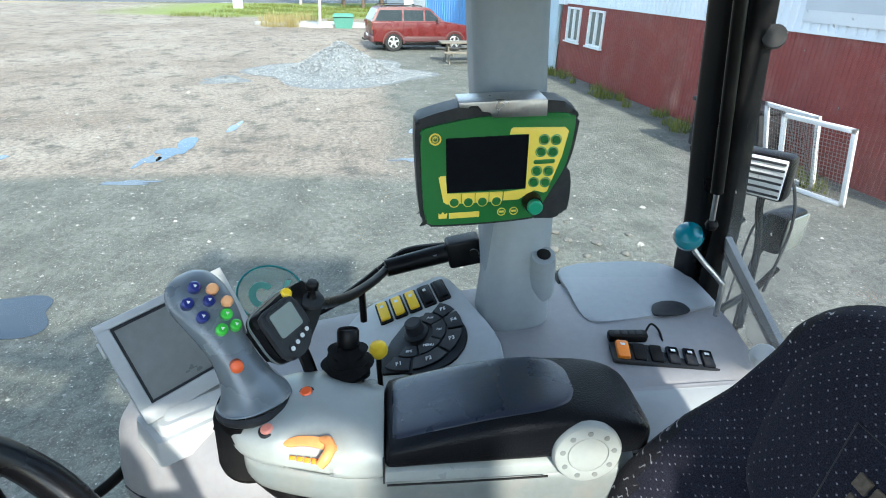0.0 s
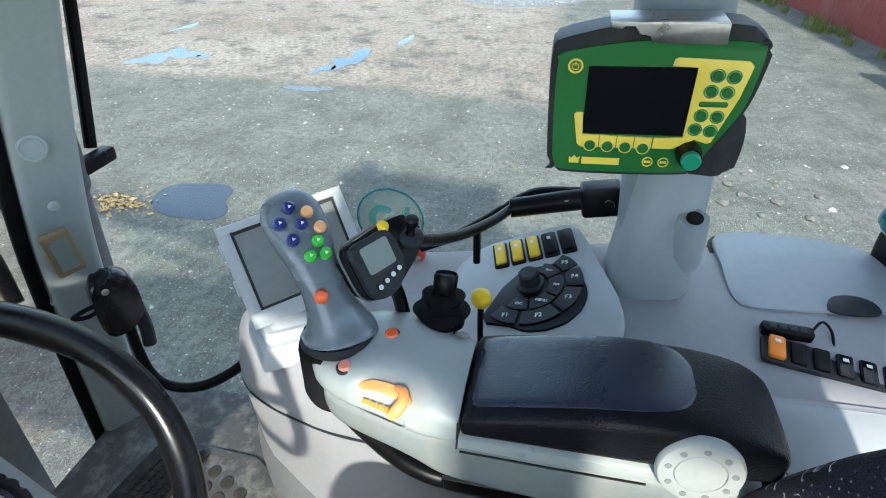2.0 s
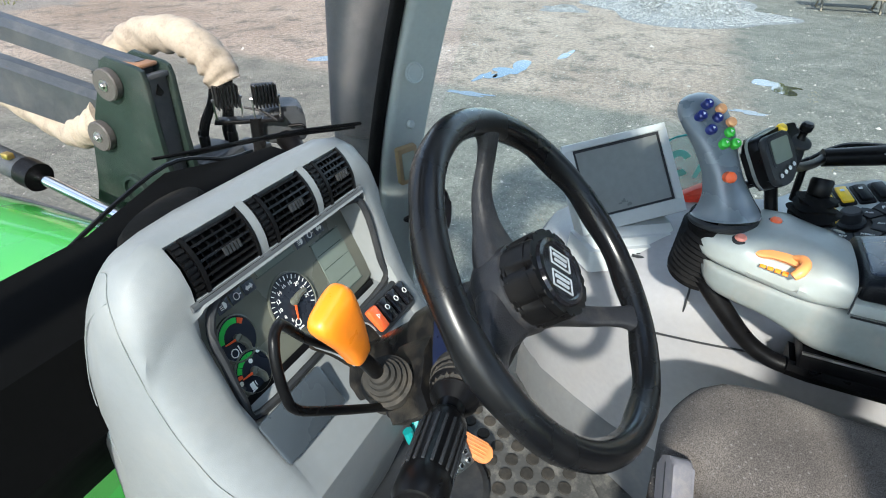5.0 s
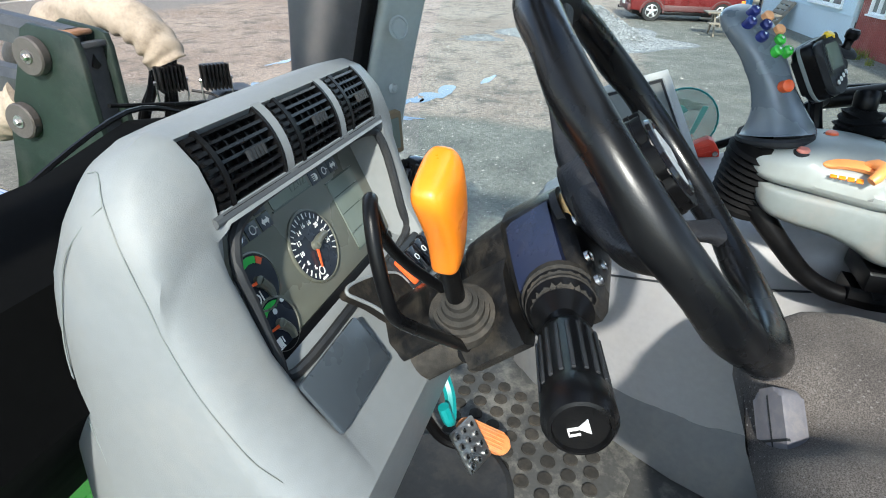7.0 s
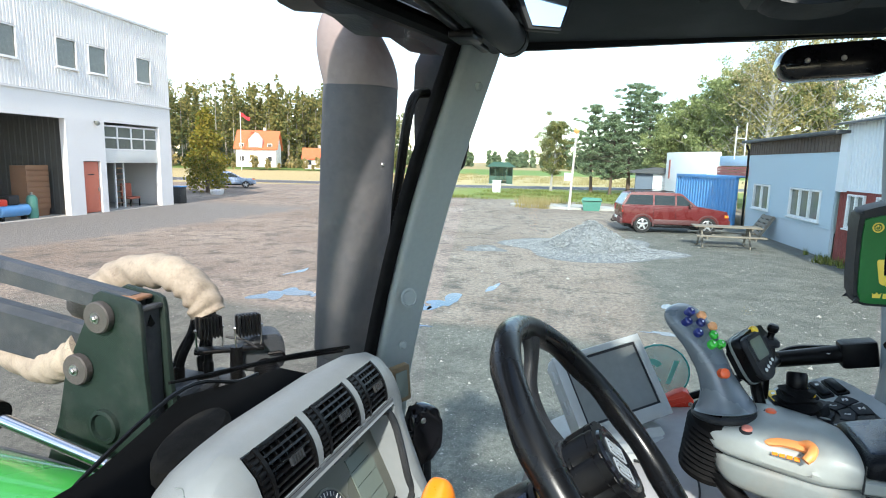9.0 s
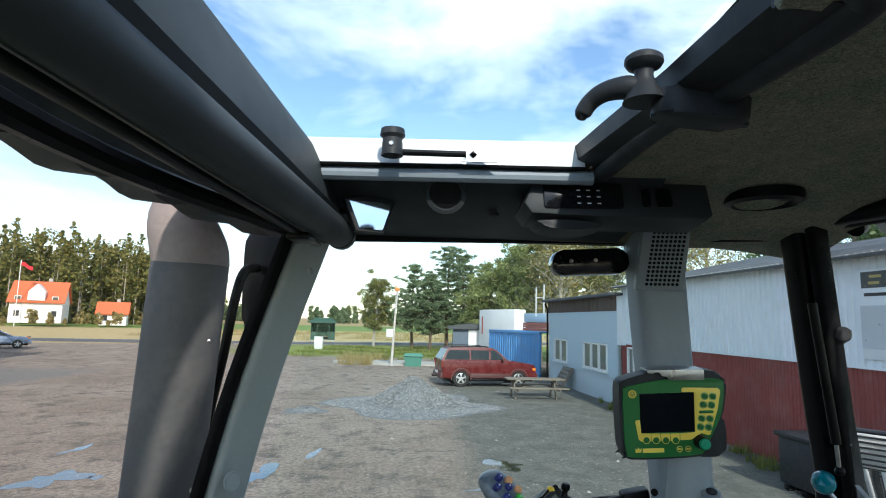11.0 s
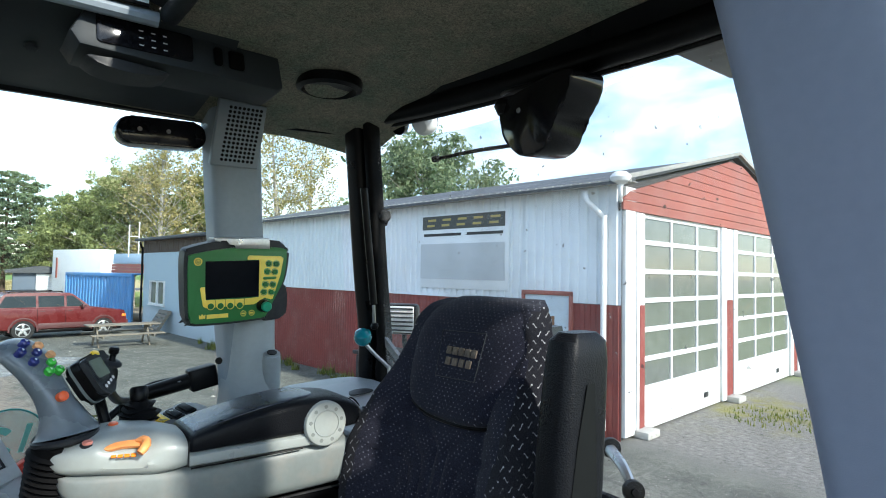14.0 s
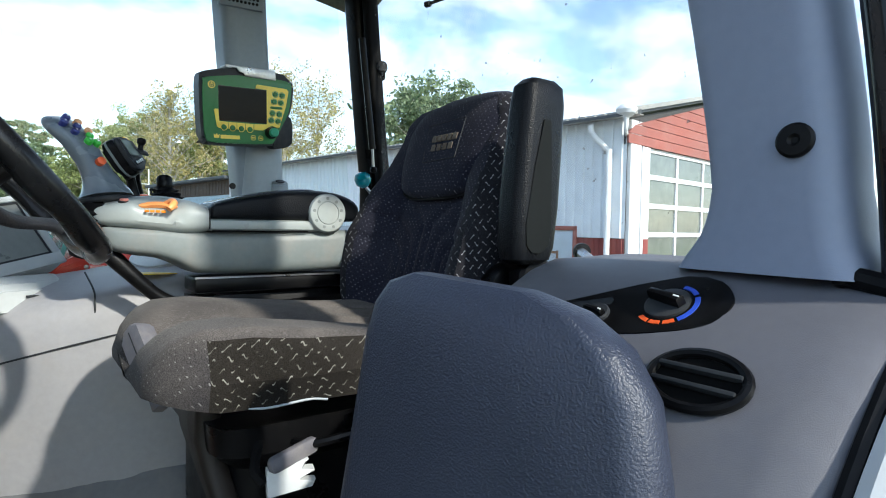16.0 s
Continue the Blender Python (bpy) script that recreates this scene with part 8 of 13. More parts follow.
part("side_seam", tube([(-0.2588, 1.1671, 2.5187), (-0.2611, 1.195, 2.494), (-0.2605, 1.222, 2.462), (-0.262, 1.2405, 2.414), (-0.266, 1.250, 2.36), (-0.270, 1.245, 2.28), (-0.272, 1.23, 2.15), (-0.272, 1.22, 2.0)], 0.0009, 6), P_ARMLOW, ds)
part("front_seam", tube([(-0.236, 1.200, 2.532), (-0.2394, 1.1864, 2.5338), (-0.2588, 1.1671, 2.5187), (-0.2697, 1.1486, 2.482), (-0.2728, 1.1348, 2.4463), (-0.2728, 1.1239, 2.4054), (-0.2723, 1.1067, 2.3625), (-0.2702, 1.0874, 2.3253), (-0.2671, 1.0668, 2.2918), (-0.2615, 1.045, 2.2686)], 0.0007, 6), P_ARMLOW, ds)
part("cluster_rim", tube([(-0.184, 1.118, 2.44), (-0.150, 1.126, 2.472), (-0.02, 1.130, 2.474), (0.12, 1.128, 2.472), (0.152, 1.116, 2.45), (0.152, 1.09, 2.36), (0.142, 1.08, 2.318), (-0.02, 1.078, 2.312), (-0.172, 1.078, 2.313), (-0.186, 1.088, 2.345), (-0.187, 1.104, 2.40)], 0.006, 8, 4, closed=True), P_DARK, ds, "dark rim round the instruments")

P_LEDGE = mat("slate_vent_sill", (0.07, 0.075, 0.08), 0.5, 0.06)
# barrel vents with slats, pale bridges between them
def arc_strip(x0, x1, r0, r1, a0, a1, n=12):
    rg = []
    for k in range(n + 1):
        a = a0 + (a1 - a0) * k / n
        (y0, z0), (y1, z1) = barrel(a, r0), barrel(a, r1)
        rg.append([(x0, y0, z0), (x1, y0, z0), (x1, y1, z1), (x0, y1, z1)])
    return loft(rg)


for x0, x1 in ((-0.080, -0.066), (0.042, 0.056), (0.140, 0.153)):
    part("vent_bridge", arc_strip(x0, x1, 0.045, 0.0718, 122, 188, 12), P_POD, ds)
part("vent_ledge", tube([(-0.20, 1.121, 2.484), (-0.02, 1.121, 2.484), (0.152, 1.121, 2.484)], 0.005, 8, 2), P_LEDGE, ds)
for k, (x0, x1) in enumerate(((-0.190, -0.080), (-0.066, 0.042), (0.056, 0.140))):
    w = x1 - x0
    vt = part("air_vent", arc_strip(x0, x1, 0.045, 0.0605, 124, 187, 10), mat("vent_throat_black", (0.004, 0.004, 0.004), 0.9, 0.1, spec=0.1) if k == 0 else bpy.data.materials["vent_throat_black"], ds, "black air vent with slats")
    for s in range(8):
        a = 129 + s * 7.6
        part("slat", arc_strip(x0 + 0.024, x1 - 0.004, 0.060, 0.071, a - 1.2, a + 1.2, 2), P_RIM, vt)
    for s in range(5):
        x = x0 + 0.036 + s * (w - 0.05) / 4
        part("vane", arc_strip(x - 0.0012, x + 0.0012, 0.060, 0.065, 126, 184, 8), P_BLACK, vt)
    part("rim_bar", arc_strip(x1 - 0.004, x1, 0.058, 0.0722, 124, 186, 10), P_BLACK, vt)
    part("wheel_track", arc_strip(x0 + 0.018, x0 + 0.024, 0.058, 0.0722, 124, 186, 10), P_BLACK, vt)
    part("thumb_slide", join(*[arc_strip((x0 + x1) / 2 + 0.002 + q * 0.0055, (x0 + x1) / 2 + 0.0055 + q * 0.0055, 0.071, 0.075, 152, 160, 3) for q in range(5)]), P_DARK, vt)
    part("thumb_wheel", join(arc_strip(x0 + 0.003, x0 + 0.017, 0.058, 0.068, 125, 185, 10), *[arc_strip(x0 + 0.004, x0 + 0.016, 0.068, 0.072, 129 + q * 6.2 - 1.6, 129 + q * 6.2 + 1.6, 2) for q in range(9)]), P_BLACK, vt)
    part("vent_lip", arc_strip(x0, x1, 0.058, 0.075, 183, 189, 2), RUBBER, vt)

# instrument cluster
CN = Vector((0, -0.894, 0.447)).normalized()
CMX = axes((-0.016, 1.146, 2.392), (1, 0, 0), CN.cross(Vector((1, 0, 0))), CN)
ic = thing("instrument_cluster", (-0.016, 1.12, 2.33), "olive grey instrument cluster with round dials and lcd panels", "instruments")
part("face", prism(smooth_poly([(-0.172, -0.078), (-0.10, -0.082), (0.0, -0.082), (0.148, -0.080), (0.166, -0.06), (0.170, 0.03), (0.158, 0.072), (0.08, 0.080), (-0.08, 0.078), (-0.15, 0.062), (-0.172, 0.02)], 3), 0.0, 0.004, 0.001, CMX), CLUSTER, ic)
part("lower_sill", prism([(-0.176, -0.112), (0.158, -0.112), (0.158, -0.082), (-0.176, -0.082)], 0.0, 0.007, 0.002, CMX), P_BLACK, ic, "black sill below the dials")


def at_dial(cx, cy):
    return CMX @ Matrix.Translation((cx, cy, 0))


def needle(parent, cx, cy, r, a):
    m = at_dial(cx, cy)
    part("needle", prism([(-0.001, -0.0021), (r, -0.0007), (r, 0.0007), (-0.001, 0.0021)], 0.008, 0.0098, 0, m @ pose(0, 0, 0, 0, 0, a)), RED_INK, parent, "red needle")
    part("needle_hub", lathe([(0.0062, 0.0055), (0.0058, 0.0105), (0.004, 0.0115), (0, 0.0115)], 18, m), CLUSTER, parent)
    part("needle_cover", tube([tuple(m @ Vector((0.0, 0, 0.0085))), tuple(m @ Vector((0.014 * math.cos(radians(a + 128)), 0.014 * math.sin(radians(a + 128)), 0.0080))), tuple(m @ Vector((r * 1.05 * math.cos(radians(a + 118)), r * 1.05 * math.sin(radians(a + 118)), 0.0065)))], [0.0058, 0.005, 0.004], 10), CLUSTER, parent)


def dial_plate(name, cx, cy, r):
    m = at_dial(cx, cy)
    d = part(name, lathe([(r, 0.004), (r, 0.0055), (0, 0.0055)], 44, m), DIAL_DARK, ic, "dark round dial")
    part("dial_rim", lathe([(r + 0.0025, 0.004), (r + 0.0022, 0.0066), (r, 0.0072), (r - 0.0005, 0.0056)], 44, m, cap=False), CLUSTER, d)
    return d


TX, TY = -0.009, -0.022
tc = dial_plate("tachometer", TX, TY, 0.043)
part("ticks", join(*[span(((0.0352 if i % 2 else 0.0335), -0.0005 if i % 2 else -0.0008, 0.0056), (0.0405, 0.0005 if i % 2 else 0.0008, 0.0062), 0, at_dial(TX, TY) @ pose(0, 0, 0, 0, 0, -30 + 270 * i / 24)) for i in range(25)]), WHITE_INK, tc)
for i, num in enumerate(("24", "22", "20", "18", "16", "14", "12", "10", "8", "6")):
    a = radians(-12 + i * 27)
    part("numeral", text_bm(num, 0.0082, at_dial(TX + 0.0275 * math.cos(a), TY + 0.0275 * math.sin(a)) @ Matrix.Translation((0, 0, 0.0058)), 0.0003), WHITE_INK, tc)
part("unit_badge", join(lathe([(0.0055, 0.0055), (0.0055, 0.0062), (0.0042, 0.0062), (0.0042, 0.0055)], 18, at_dial(TX - 0.010, TY - 0.029), cap=False), text_bm("t/min", 0.0058, at_dial(TX - 0.010, TY - 0.0385) @ Matrix.Translation((0, 0, 0.0058)), 0.0003)), WHITE_INK, tc)
needle(tc, TX, TY, 0.027, -112)
tg = dial_plate("temperature_gauge", -0.117, -0.010, 0.030)
part("green_arc", sector(-0.117, -0.010, 0.020, 0.0275, 60, 168, 0.0055, 0.0062, CMX, 0), GREEN_INK, tg)
part("red_arc", sector(-0.117, -0.010, 0.020, 0.0275, 38, 58, 0.0055, 0.0062, CMX, 0), RED_INK, tg)
part("engine_mark", join(lathe([(0.0062, 0.0055), (0.0062, 0.0061), (0.0048, 0.0061), (0.0048, 0.0055)], 16, at_dial(-0.131, -0.024), cap=False), span((-0.123, -0.031, 0.0055), (-0.1215, -0.018, 0.0061), 0, CMX)), WHITE_INK, tg)
needle(tg, -0.117, -0.010, 0.022, 172)
fg = dial_plate("fuel_gauge", -0.121, -0.060, 0.0285)
for k in range(4):
    part("green_arc", sector(-0.121, -0.060, 0.019, 0.026, 62 + k * 24, 84 + k * 24, 0.0055, 0.0062, CMX, 0), GREEN_INK, fg)
part("red_arc", sector(-0.121, -0.060, 0.019, 0.026, 160, 172, 0.0055, 0.0062, CMX, 0), RED_INK, fg)
part("pump_mark", join(span((-0.137, -0.080, 0.0055), (-0.130, -0.070, 0.0061), 0, CMX), span((-0.138, -0.082, 0.0055), (-0.129, -0.0805, 0.0061), 0, CMX), span((-0.128, -0.078, 0.0055), (-0.1268, -0.071, 0.0061), 0, CMX)), WHITE_INK, fg)
for x, y in ((-0.118, -0.046), (-0.101, -0.041), (-0.146, -0.062)):
    part("level_mark", lathe([(0.0032, 0.0055), (0.0032, 0.0062), (0.0, 0.0062)], 14, at_dial(x, y)), WHITE_INK, fg)
needle(fg, -0.121, -0.060, 0.022, 174)
for x0, y0, w, h in ((-0.002, 0.054, 0.080, 0.030), (0.106, -0.020, 0.070, 0.094)):
    l_ = part("lcd_panel", prism(rounded(w, h, 0.003, 2, x0, y0), 0.004, 0.0052, 0, CMX), LCD, ic, "grey-green lcd panel")
    for dy in (-h / 2 - 0.002, h / 2):
        part("lcd_frame", span((x0 - w / 2 - 0.002, y0 + dy, 0.004), (x0 + w / 2 + 0.002, y0 + dy + 0.002, 0.0056), 0, CMX), LCD_BAR, l_)
part("clock_digits", text_bm("12:02", 0.017, CMX @ Matrix.Translation((0.017, 0.050, 0.0053)), 0.0003), LCD_BAR, ic)
for y in (0.006, -0.018, -0.046):
    part("lcd_rule", span((0.073, y, 0.0052), (0.139, y + 0.0012, 0.0058), 0, CMX), LCD_BAR, ic)
TILES = [(-0.1105 + c * 0.0242, 0.036 + r * 0.0185, (r * 3 + c) % 3) for r in range(2) for c in range(3)] + [(0.0555 + c * 0.0238, 0.044 + r * 0.0175, (r + c) % 3) for r in range(2) for c in range(3)]
for x, y, kind_ in TILES:
    t_ = part("warning_tile", span((x - 0.0105, y - 0.0082, 0.004), (x + 0.0105, y + 0.0082, 0.0055), 0.0005, CMX), TILE_DARK, ic)
    if kind_ == 0:
        part("tile_mark", join(*[span((x - 0.006, y + q, 0.0055), (x - 0.001, y + q + 0.0010, 0.006), 0, CMX) for q in (-0.004, -0.0015, 0.001, 0.0035)], prism([(x, y - 0.005), (x + 0.004, y - 0.004), (x + 0.006, y), (x + 0.004, y + 0.004), (x, y + 0.005)], 0.0055, 0.006, 0, CMX)), WHITE_INK, t_)
    elif kind_ == 1:
        part("tile_mark", join(lathe([(0.0052, 0.0055), (0.0052, 0.006), (0.0040, 0.006), (0.0040, 0.0055)], 14, at_dial(x, y), cap=False), span((x + 0.004, y - 0.0006, 0.0055), (x + 0.0085, y + 0.0008, 0.006), 0, CMX)), WHITE_INK, t_)
    else:
        part("tile_mark", join(prism([(x - 0.007, y), (x - 0.003, y + 0.0045), (x - 0.003, y + 0.002), (x + 0.003, y + 0.002), (x + 0.003, y + 0.0045), (x + 0.007, y), (x + 0.003, y - 0.0045), (x + 0.003, y - 0.002), (x - 0.003, y - 0.002), (x - 0.003, y - 0.0045)], 0.0055, 0.006, 0, CMX)), WHITE_INK, t_)

# dark inset pad below the instruments
PKM = axes((-0.137, 1.0405, 2.296), (1, 0.0, 0), (0, 0.65, 0.76), (0, -0.76, 0.65))
part("inset_pad", prism(rounded(0.122, 0.066, 0.005, 3), 0.0, 0.006, 0.002, PKM), mat("dark_slate_pad", (0.045, 0.055, 0.065), 0.3, 0.05), ds, "dark slate inset pad")
# hazard and light switches
HZM = axes((0.106, 1.052, 2.301), (0.99, 0.0, -0.05), (0.0, 0.76, 0.65), (0, -0.65, 0.76))
hs = thing("dash_switches", (0.11, 1.04, 2.27), "row of black dash rockers, the first one red", "switches")
part("bezel", prism(rounded(0.120, 0.056, 0.010, 4), -0.01, 0.006, 0.003, HZM), P_DARK, hs)
for k in range(4):
    x = -0.042 + k * 0.028
    r_ = part("rocker", prism(rounded(0.023, 0.042, 0.004, 3), 0.0, 0.013, 0.004, HZM @ Matrix.Translation((x, 0, 0.002)) @ pose(0, 0, 0, 8, 0, 0)), RED_BTN if k == 0 else P_GLOSS, hs)
    part("symbol", lathe([(0.005, 0.0145), (0.005, 0.0152), (0.0035, 0.0152), (0.0035, 0.0145)], 3 if k == 0 else 10, HZM @ Matrix.Translation((x, 0.002, 0.0015)), cap=False), WHITE_INK, r_)

# black cowl between pod and windscreen, with a low duct cover
cw = thing("dash_cowl", (-0.2, 1.4, 2.4), "black cowl cover under the windscreen", "cowl")
part("cover", loft([[(x, 1.24, 2.30), (x, 1.27, 2.42), (x, 1.36, 2.435), (x, 1.44, 2.445 - 0.02 * abs(x)), (x, 1.50 - 0.1 * x * x, float(np.interp(x, (-0.66, -0.3, -0.136, -0.1, 0.11, 0.25, 0.33), (2.30, 2.34, 2.364, 2.398, 2.455, 2.425, 2.415)))), (x, 1.55 - 0.1 * x * x, 1.9)] for x in (-0.66, -0.5, -0.3, -0.1, 0.1, 0.25, 0.30, 0.315)]), mat("black_cowl_felt", (0.003, 0.003, 0.003), 0.9, 0.2, spec=0.04), cw)
part("duct_cover", loft([[(x0 + dx * c, 1.368 + 0.25 * dx * c + dy * s, z) for c, s in [(math.cos(t), math.sin(t)) for t in np.linspace(0, 2 * math.pi, 21)[:-1]]] for x0, dx, dy, z in ((-0.02, 0.10, 0.045, 2.42), (-0.02, 0.097, 0.042, 2.455), (-0.02, 0.085, 0.034, 2.464), (-0.02, 0.03, 0.012, 2.467))]), mat("dusty_duct", (0.02, 0.018, 0.015), 0.85, 0.2, 6, 50, 0.2, 300, dirt=(0.07, 0.06, 0.05), dirt_amt=0.3, spec=0.05), cw, "dusty grey duct cover")
part("frit_edge", tube([(-0.4, 1.50, 2.33), (-0.136, 1.505, 2.366), (-0.1, 1.505, 2.40), (0.11, 1.505, 2.462), (0.25, 1.50, 2.424), (0.32, 1.50, 2.416)], 0.004, 6), P_BLACK, cw)
wp = thing("front_wiper", (0.4, 1.6, 2.35), "black wiper lying along the foot of the windscreen", "wiper")
part("blade", tube([(0.11, 1.535, 2.468), (0.30, 1.55, 2.425), (0.52, 1.54, 2.385), (0.74, 1.50, 2.345)], [0.003, 0.005, 0.006, 0.005], 8), RUBBER, wp)
part("arm", tube([(0.2, 1.55, 2.44), (0.45, 1.565, 2.388), (0.74, 1.52, 2.33)], 0.004, 8), BLACK_PAINT, wp)

# ---- steering column and wheel ----
WN_ = Vector((0.031, -0.751, 0.660)).normalized()
WC = Vector((0.004, 0.768, 2.516))
WX = Vector((0, 0, 1)).cross(WN_).normalized()
WMX = axes(WC, WX, WN_.cross(WX), WN_)
sw_ = thing("steering_wheel", WC, "black three-spoke steering wheel with a notched hub cap", "steering wheel")
RR, TR = 0.199, 0.0165
rim = bmesh.new()
NS, NT = 72, 14
vs = [[rim.verts.new(WMX @ Vector(((RR + TR * math.cos(b) * 1.05) * math.cos(a), (RR + TR * math.cos(b) * 1.05) * math.sin(a), TR * 1.1 * math.sin(b) + 0.0018 * math.sin(12 * a) * (math.sin(b) < -0.3)))) for b in [2 * math.pi * j / NT for j in range(NT)]] for a in [2 * math.pi * i / NS for i in range(NS)]]
for i in range(NS):
    for j in range(NT):
        rim.faces.new((vs[i][j], vs[(i + 1) % NS][j], vs[(i + 1) % NS][(j + 1) % NT], vs[i][(j + 1) % NT]))
bmesh.ops.recalc_face_normals(rim, faces=rim.faces[:])
part("rim", rim, P_RIM, sw_)
SPOKE = mat("dusty_black_spoke", (0.014, 0.0145, 0.017), 0.42, 0.2, 14, 120, 0.35, 420, dirt=(0.16, 0.14, 0.12), dirt_amt=0.22, spec=0.3)
for a in (-53, 65, 186):
    SM = WMX @ pose(0, 0, 0, 0, 0, a)
    rings = []
    for r, w, z, h in eased(((0.025, 0.085, -0.060, 0.044), (0.055, 0.066, -0.060, 0.038), (0.085, 0.042, -0.056, 0.026), (0.115, 0.031, -0.048, 0.021), (0.135, 0.028, -0.038, 0.019), (0.160, 0.027, -0.018, 0.018), (0.180, 0.034, -0.005, 0.019), (0.196, 0.058, 0.0, 0.020)), 3):
        rings.append([SM @ Vector((r, w / 2 * math.copysign(abs(c) ** 0.55, c), z + h / 2 * math.copysign(abs(q) ** 0.55, q))) for c, q in [(math.cos(t), math.sin(t)) for t in np.linspace(0, 2 * math.pi, 21)[:-1]]])
    part("spoke", loft(rings), SPOKE, sw_)
part("hub_base", lathe([(0.046, -0.030), (0.054, -0.036), (0.056, -0.044), (0.055, -0.072), (0.050, -0.082), (0.036, -0.088), (0, -0.088)], 40, WMX), SPOKE, sw_)
capo = []
for i in range(96):
    a = 2 * math.pi * i / 96
    capo.append(((0.053 - 0.0042 * max(0.0, math.cos(8 * a) - 0.55) / 0.45) * math.cos(a), (0.053 - 0.0042 * max(0.0, math.cos(8 * a) - 0.55) / 0.45) * math.sin(a)))
hubp = part("hub_cap", join(prism(capo, -0.034, 0.010, 0.004, WMX), prism([(x * 1.02, y * 1.02) for x, y in capo], -0.028, 0.0, 0.003, WMX)), P_BLACK, sw_)
part("hub_ring", lathe([(0.043, 0.010), (0.041, 0.0135), (0.036, 0.014), (0.034, 0.012), (0, 0.012)], 48, WMX), P_GLOSS, hubp)
for y0, y1 in ((0.003, 0.024), (-0.026, -0.005)):
    BDM = WMX @ pose(0, 0, 0, 0, 0, -58)
    for p0, p1 in (((-0.018, y0), (0.018, y0 + 0.0012)), ((-0.018, y1 - 0.0012), (0.018, y1)), ((-0.018, y0 + 0.0012), (-0.0168, y1 - 0.0012)), ((0.0168, y0 + 0.0012), (0.018, y1 - 0.0012)), ((-0.013, y0 + 0.0125), (0.013, y0 + 0.016)), ((-0.011, y0 + 0.0055), (0.011, y0 + 0.009))):
        part("badge_bar", span((*p0, 0.012), (*p1, 0.0135), 0, BDM), PALE_INK, hubp, "plain pale badge bar")
scol = thing("steering_column", (0, 0.95, 2.2), "black steering column housing, dusty, with screws", "steering column")
AX = -WN_
def along(d, u=0.0, v=0.0):
    return WC + AX * d + WX * u + WN_.cross(WX) * v
def col_ring(d, ridge, left, low, right=0.052, bottom=-0.062):
    """Section of the column housing: a ridge on top, a long slope on the lever side."""
    pts = [(right, -0.03), (right - 0.004, ridge - 0.018), (right - 0.018, ridge - 0.004), (0.02, ridge), (0.0, ridge), (-0.012, ridge - 0.005), (left * 0.55, ridge * 0.45 + low * 0.55 + 0.004), (left * 0.92, low + 0.006), (left, low - 0.004), (left - 0.002, low - 0.016), (left * 0.9, bottom), (0.0, bottom - 0.004), (right - 0.008, bottom)]
    return [along(d, u, v) for u, v in smooth_poly(pts, 3)]


CP_BLACK = mat("dusty_black_column_plastic", (0.006, 0.006, 0.0065), 0.36, 0.25, 10, 120, 0.2, 600, dirt=(0.16, 0.135, 0.10), dirt_amt=0.25, spec=0.25)
part("housing", loft([col_ring(*r) for r in ((0.088, 0.010, -0.085, -0.040, 0.036, -0.052), (0.092, 0.021, -0.106, -0.044), (0.099, 0.027, -0.114, -0.046), (0.13, 0.031, -0.112, -0.044), (0.163, 0.034, -0.104, -0.036), (0.168, 0.031, -0.098, -0.034, 0.046, -0.058))]), CP_BLACK, scol)
part("neck", loft([col_ring(*r) for r in ((0.166, 0.029, -0.060, -0.012, 0.040, -0.050), (0.20, 0.027, -0.054, -0.012, 0.040, -0.048), (0.222, 0.025, -0.050, -0.014, 0.040, -0.046), (0.226, 0.018, -0.046, -0.016, 0.038, -0.044), (0.33, 0.014, -0.042, -0.016, 0.036, -0.042), (0.43, 0.014, -0.042, -0.016, 0.036, -0.042))]), CP_BLACK, scol)
part("upper_cover", loft([[along(d, u - 0.51 * h, v + 0.86 * h) for u, v, h in ((-0.006, 0.026, -0.004), (-0.008, 0.0265, 0.0035), (-0.03, 0.0145, 0.0048), (-0.06, -0.003, 0.0048), (-0.082, -0.0165, 0.004), (-0.086, -0.019, -0.004))] for d in (0.108, 0.112, 0.135, 0.156, 0.160)]), mat("navy_black_cover", (0.008, 0.012, 0.034), 0.24, 0.15, 9, 90, 0.05, 700, spec=0.5, dirt=(0.14, 0.12, 0.10), dirt_amt=0.12), scol, "glossy navy-black cover")
part("brass_ring", lathe([(0.026, 0), (0.026, 0.016), (0, 0.016)], 24, facing(along(0.100), -AX)), mat("brass", (0.5, 0.30, 0.12), 0.32, 0.1, metal=1), scol)
part("shaft_nut", lathe([(0.032, 0), (0.032, 0.008), (0, 0.008)], 24, facing(along(0.104), -AX)), CP_BLACK, scol)
for d, u, v in ((0.0875, -0.068, -0.022), (0.0875, -0.086, -0.040), (0.0875, -0.030, 0.002), (0.0875, -0.05, -0.045)):
    part("screw", lathe([(0.0062, 0), (0.0058, 0.004), (0.0035, 0.005), (0.003, 0.003), (0, 0.003)], 12, facing(along(d + 0.003, u, v), -AX)), STEEL, scol)
part("lever_box", loft([[along(d, u, v) for u, v in ((-0.03, -0.055), (-0.108, -0.060), (-0.122, -0.046), (-0.108, -0.020), (-0.062, 0.004), (-0.03, 0.008))] for d in (0.172, 0.178, 0.232, 0.238)]), CP_BLACK, scol)
part("shaft_gaiter", loft([[along(d, r * math.cos(t), r * math.sin(t) - 0.06) for t in np.linspace(0, 2 * math.pi, 21)[:-1]] for d, r in ((0.13, 0.03), (0.20, 0.034), (0.21, 0.028), (0.22, 0.034), (0.23, 0.028), (0.24, 0.034), (0.40, 0.034))]), RUBBER_DUSTY, scol)
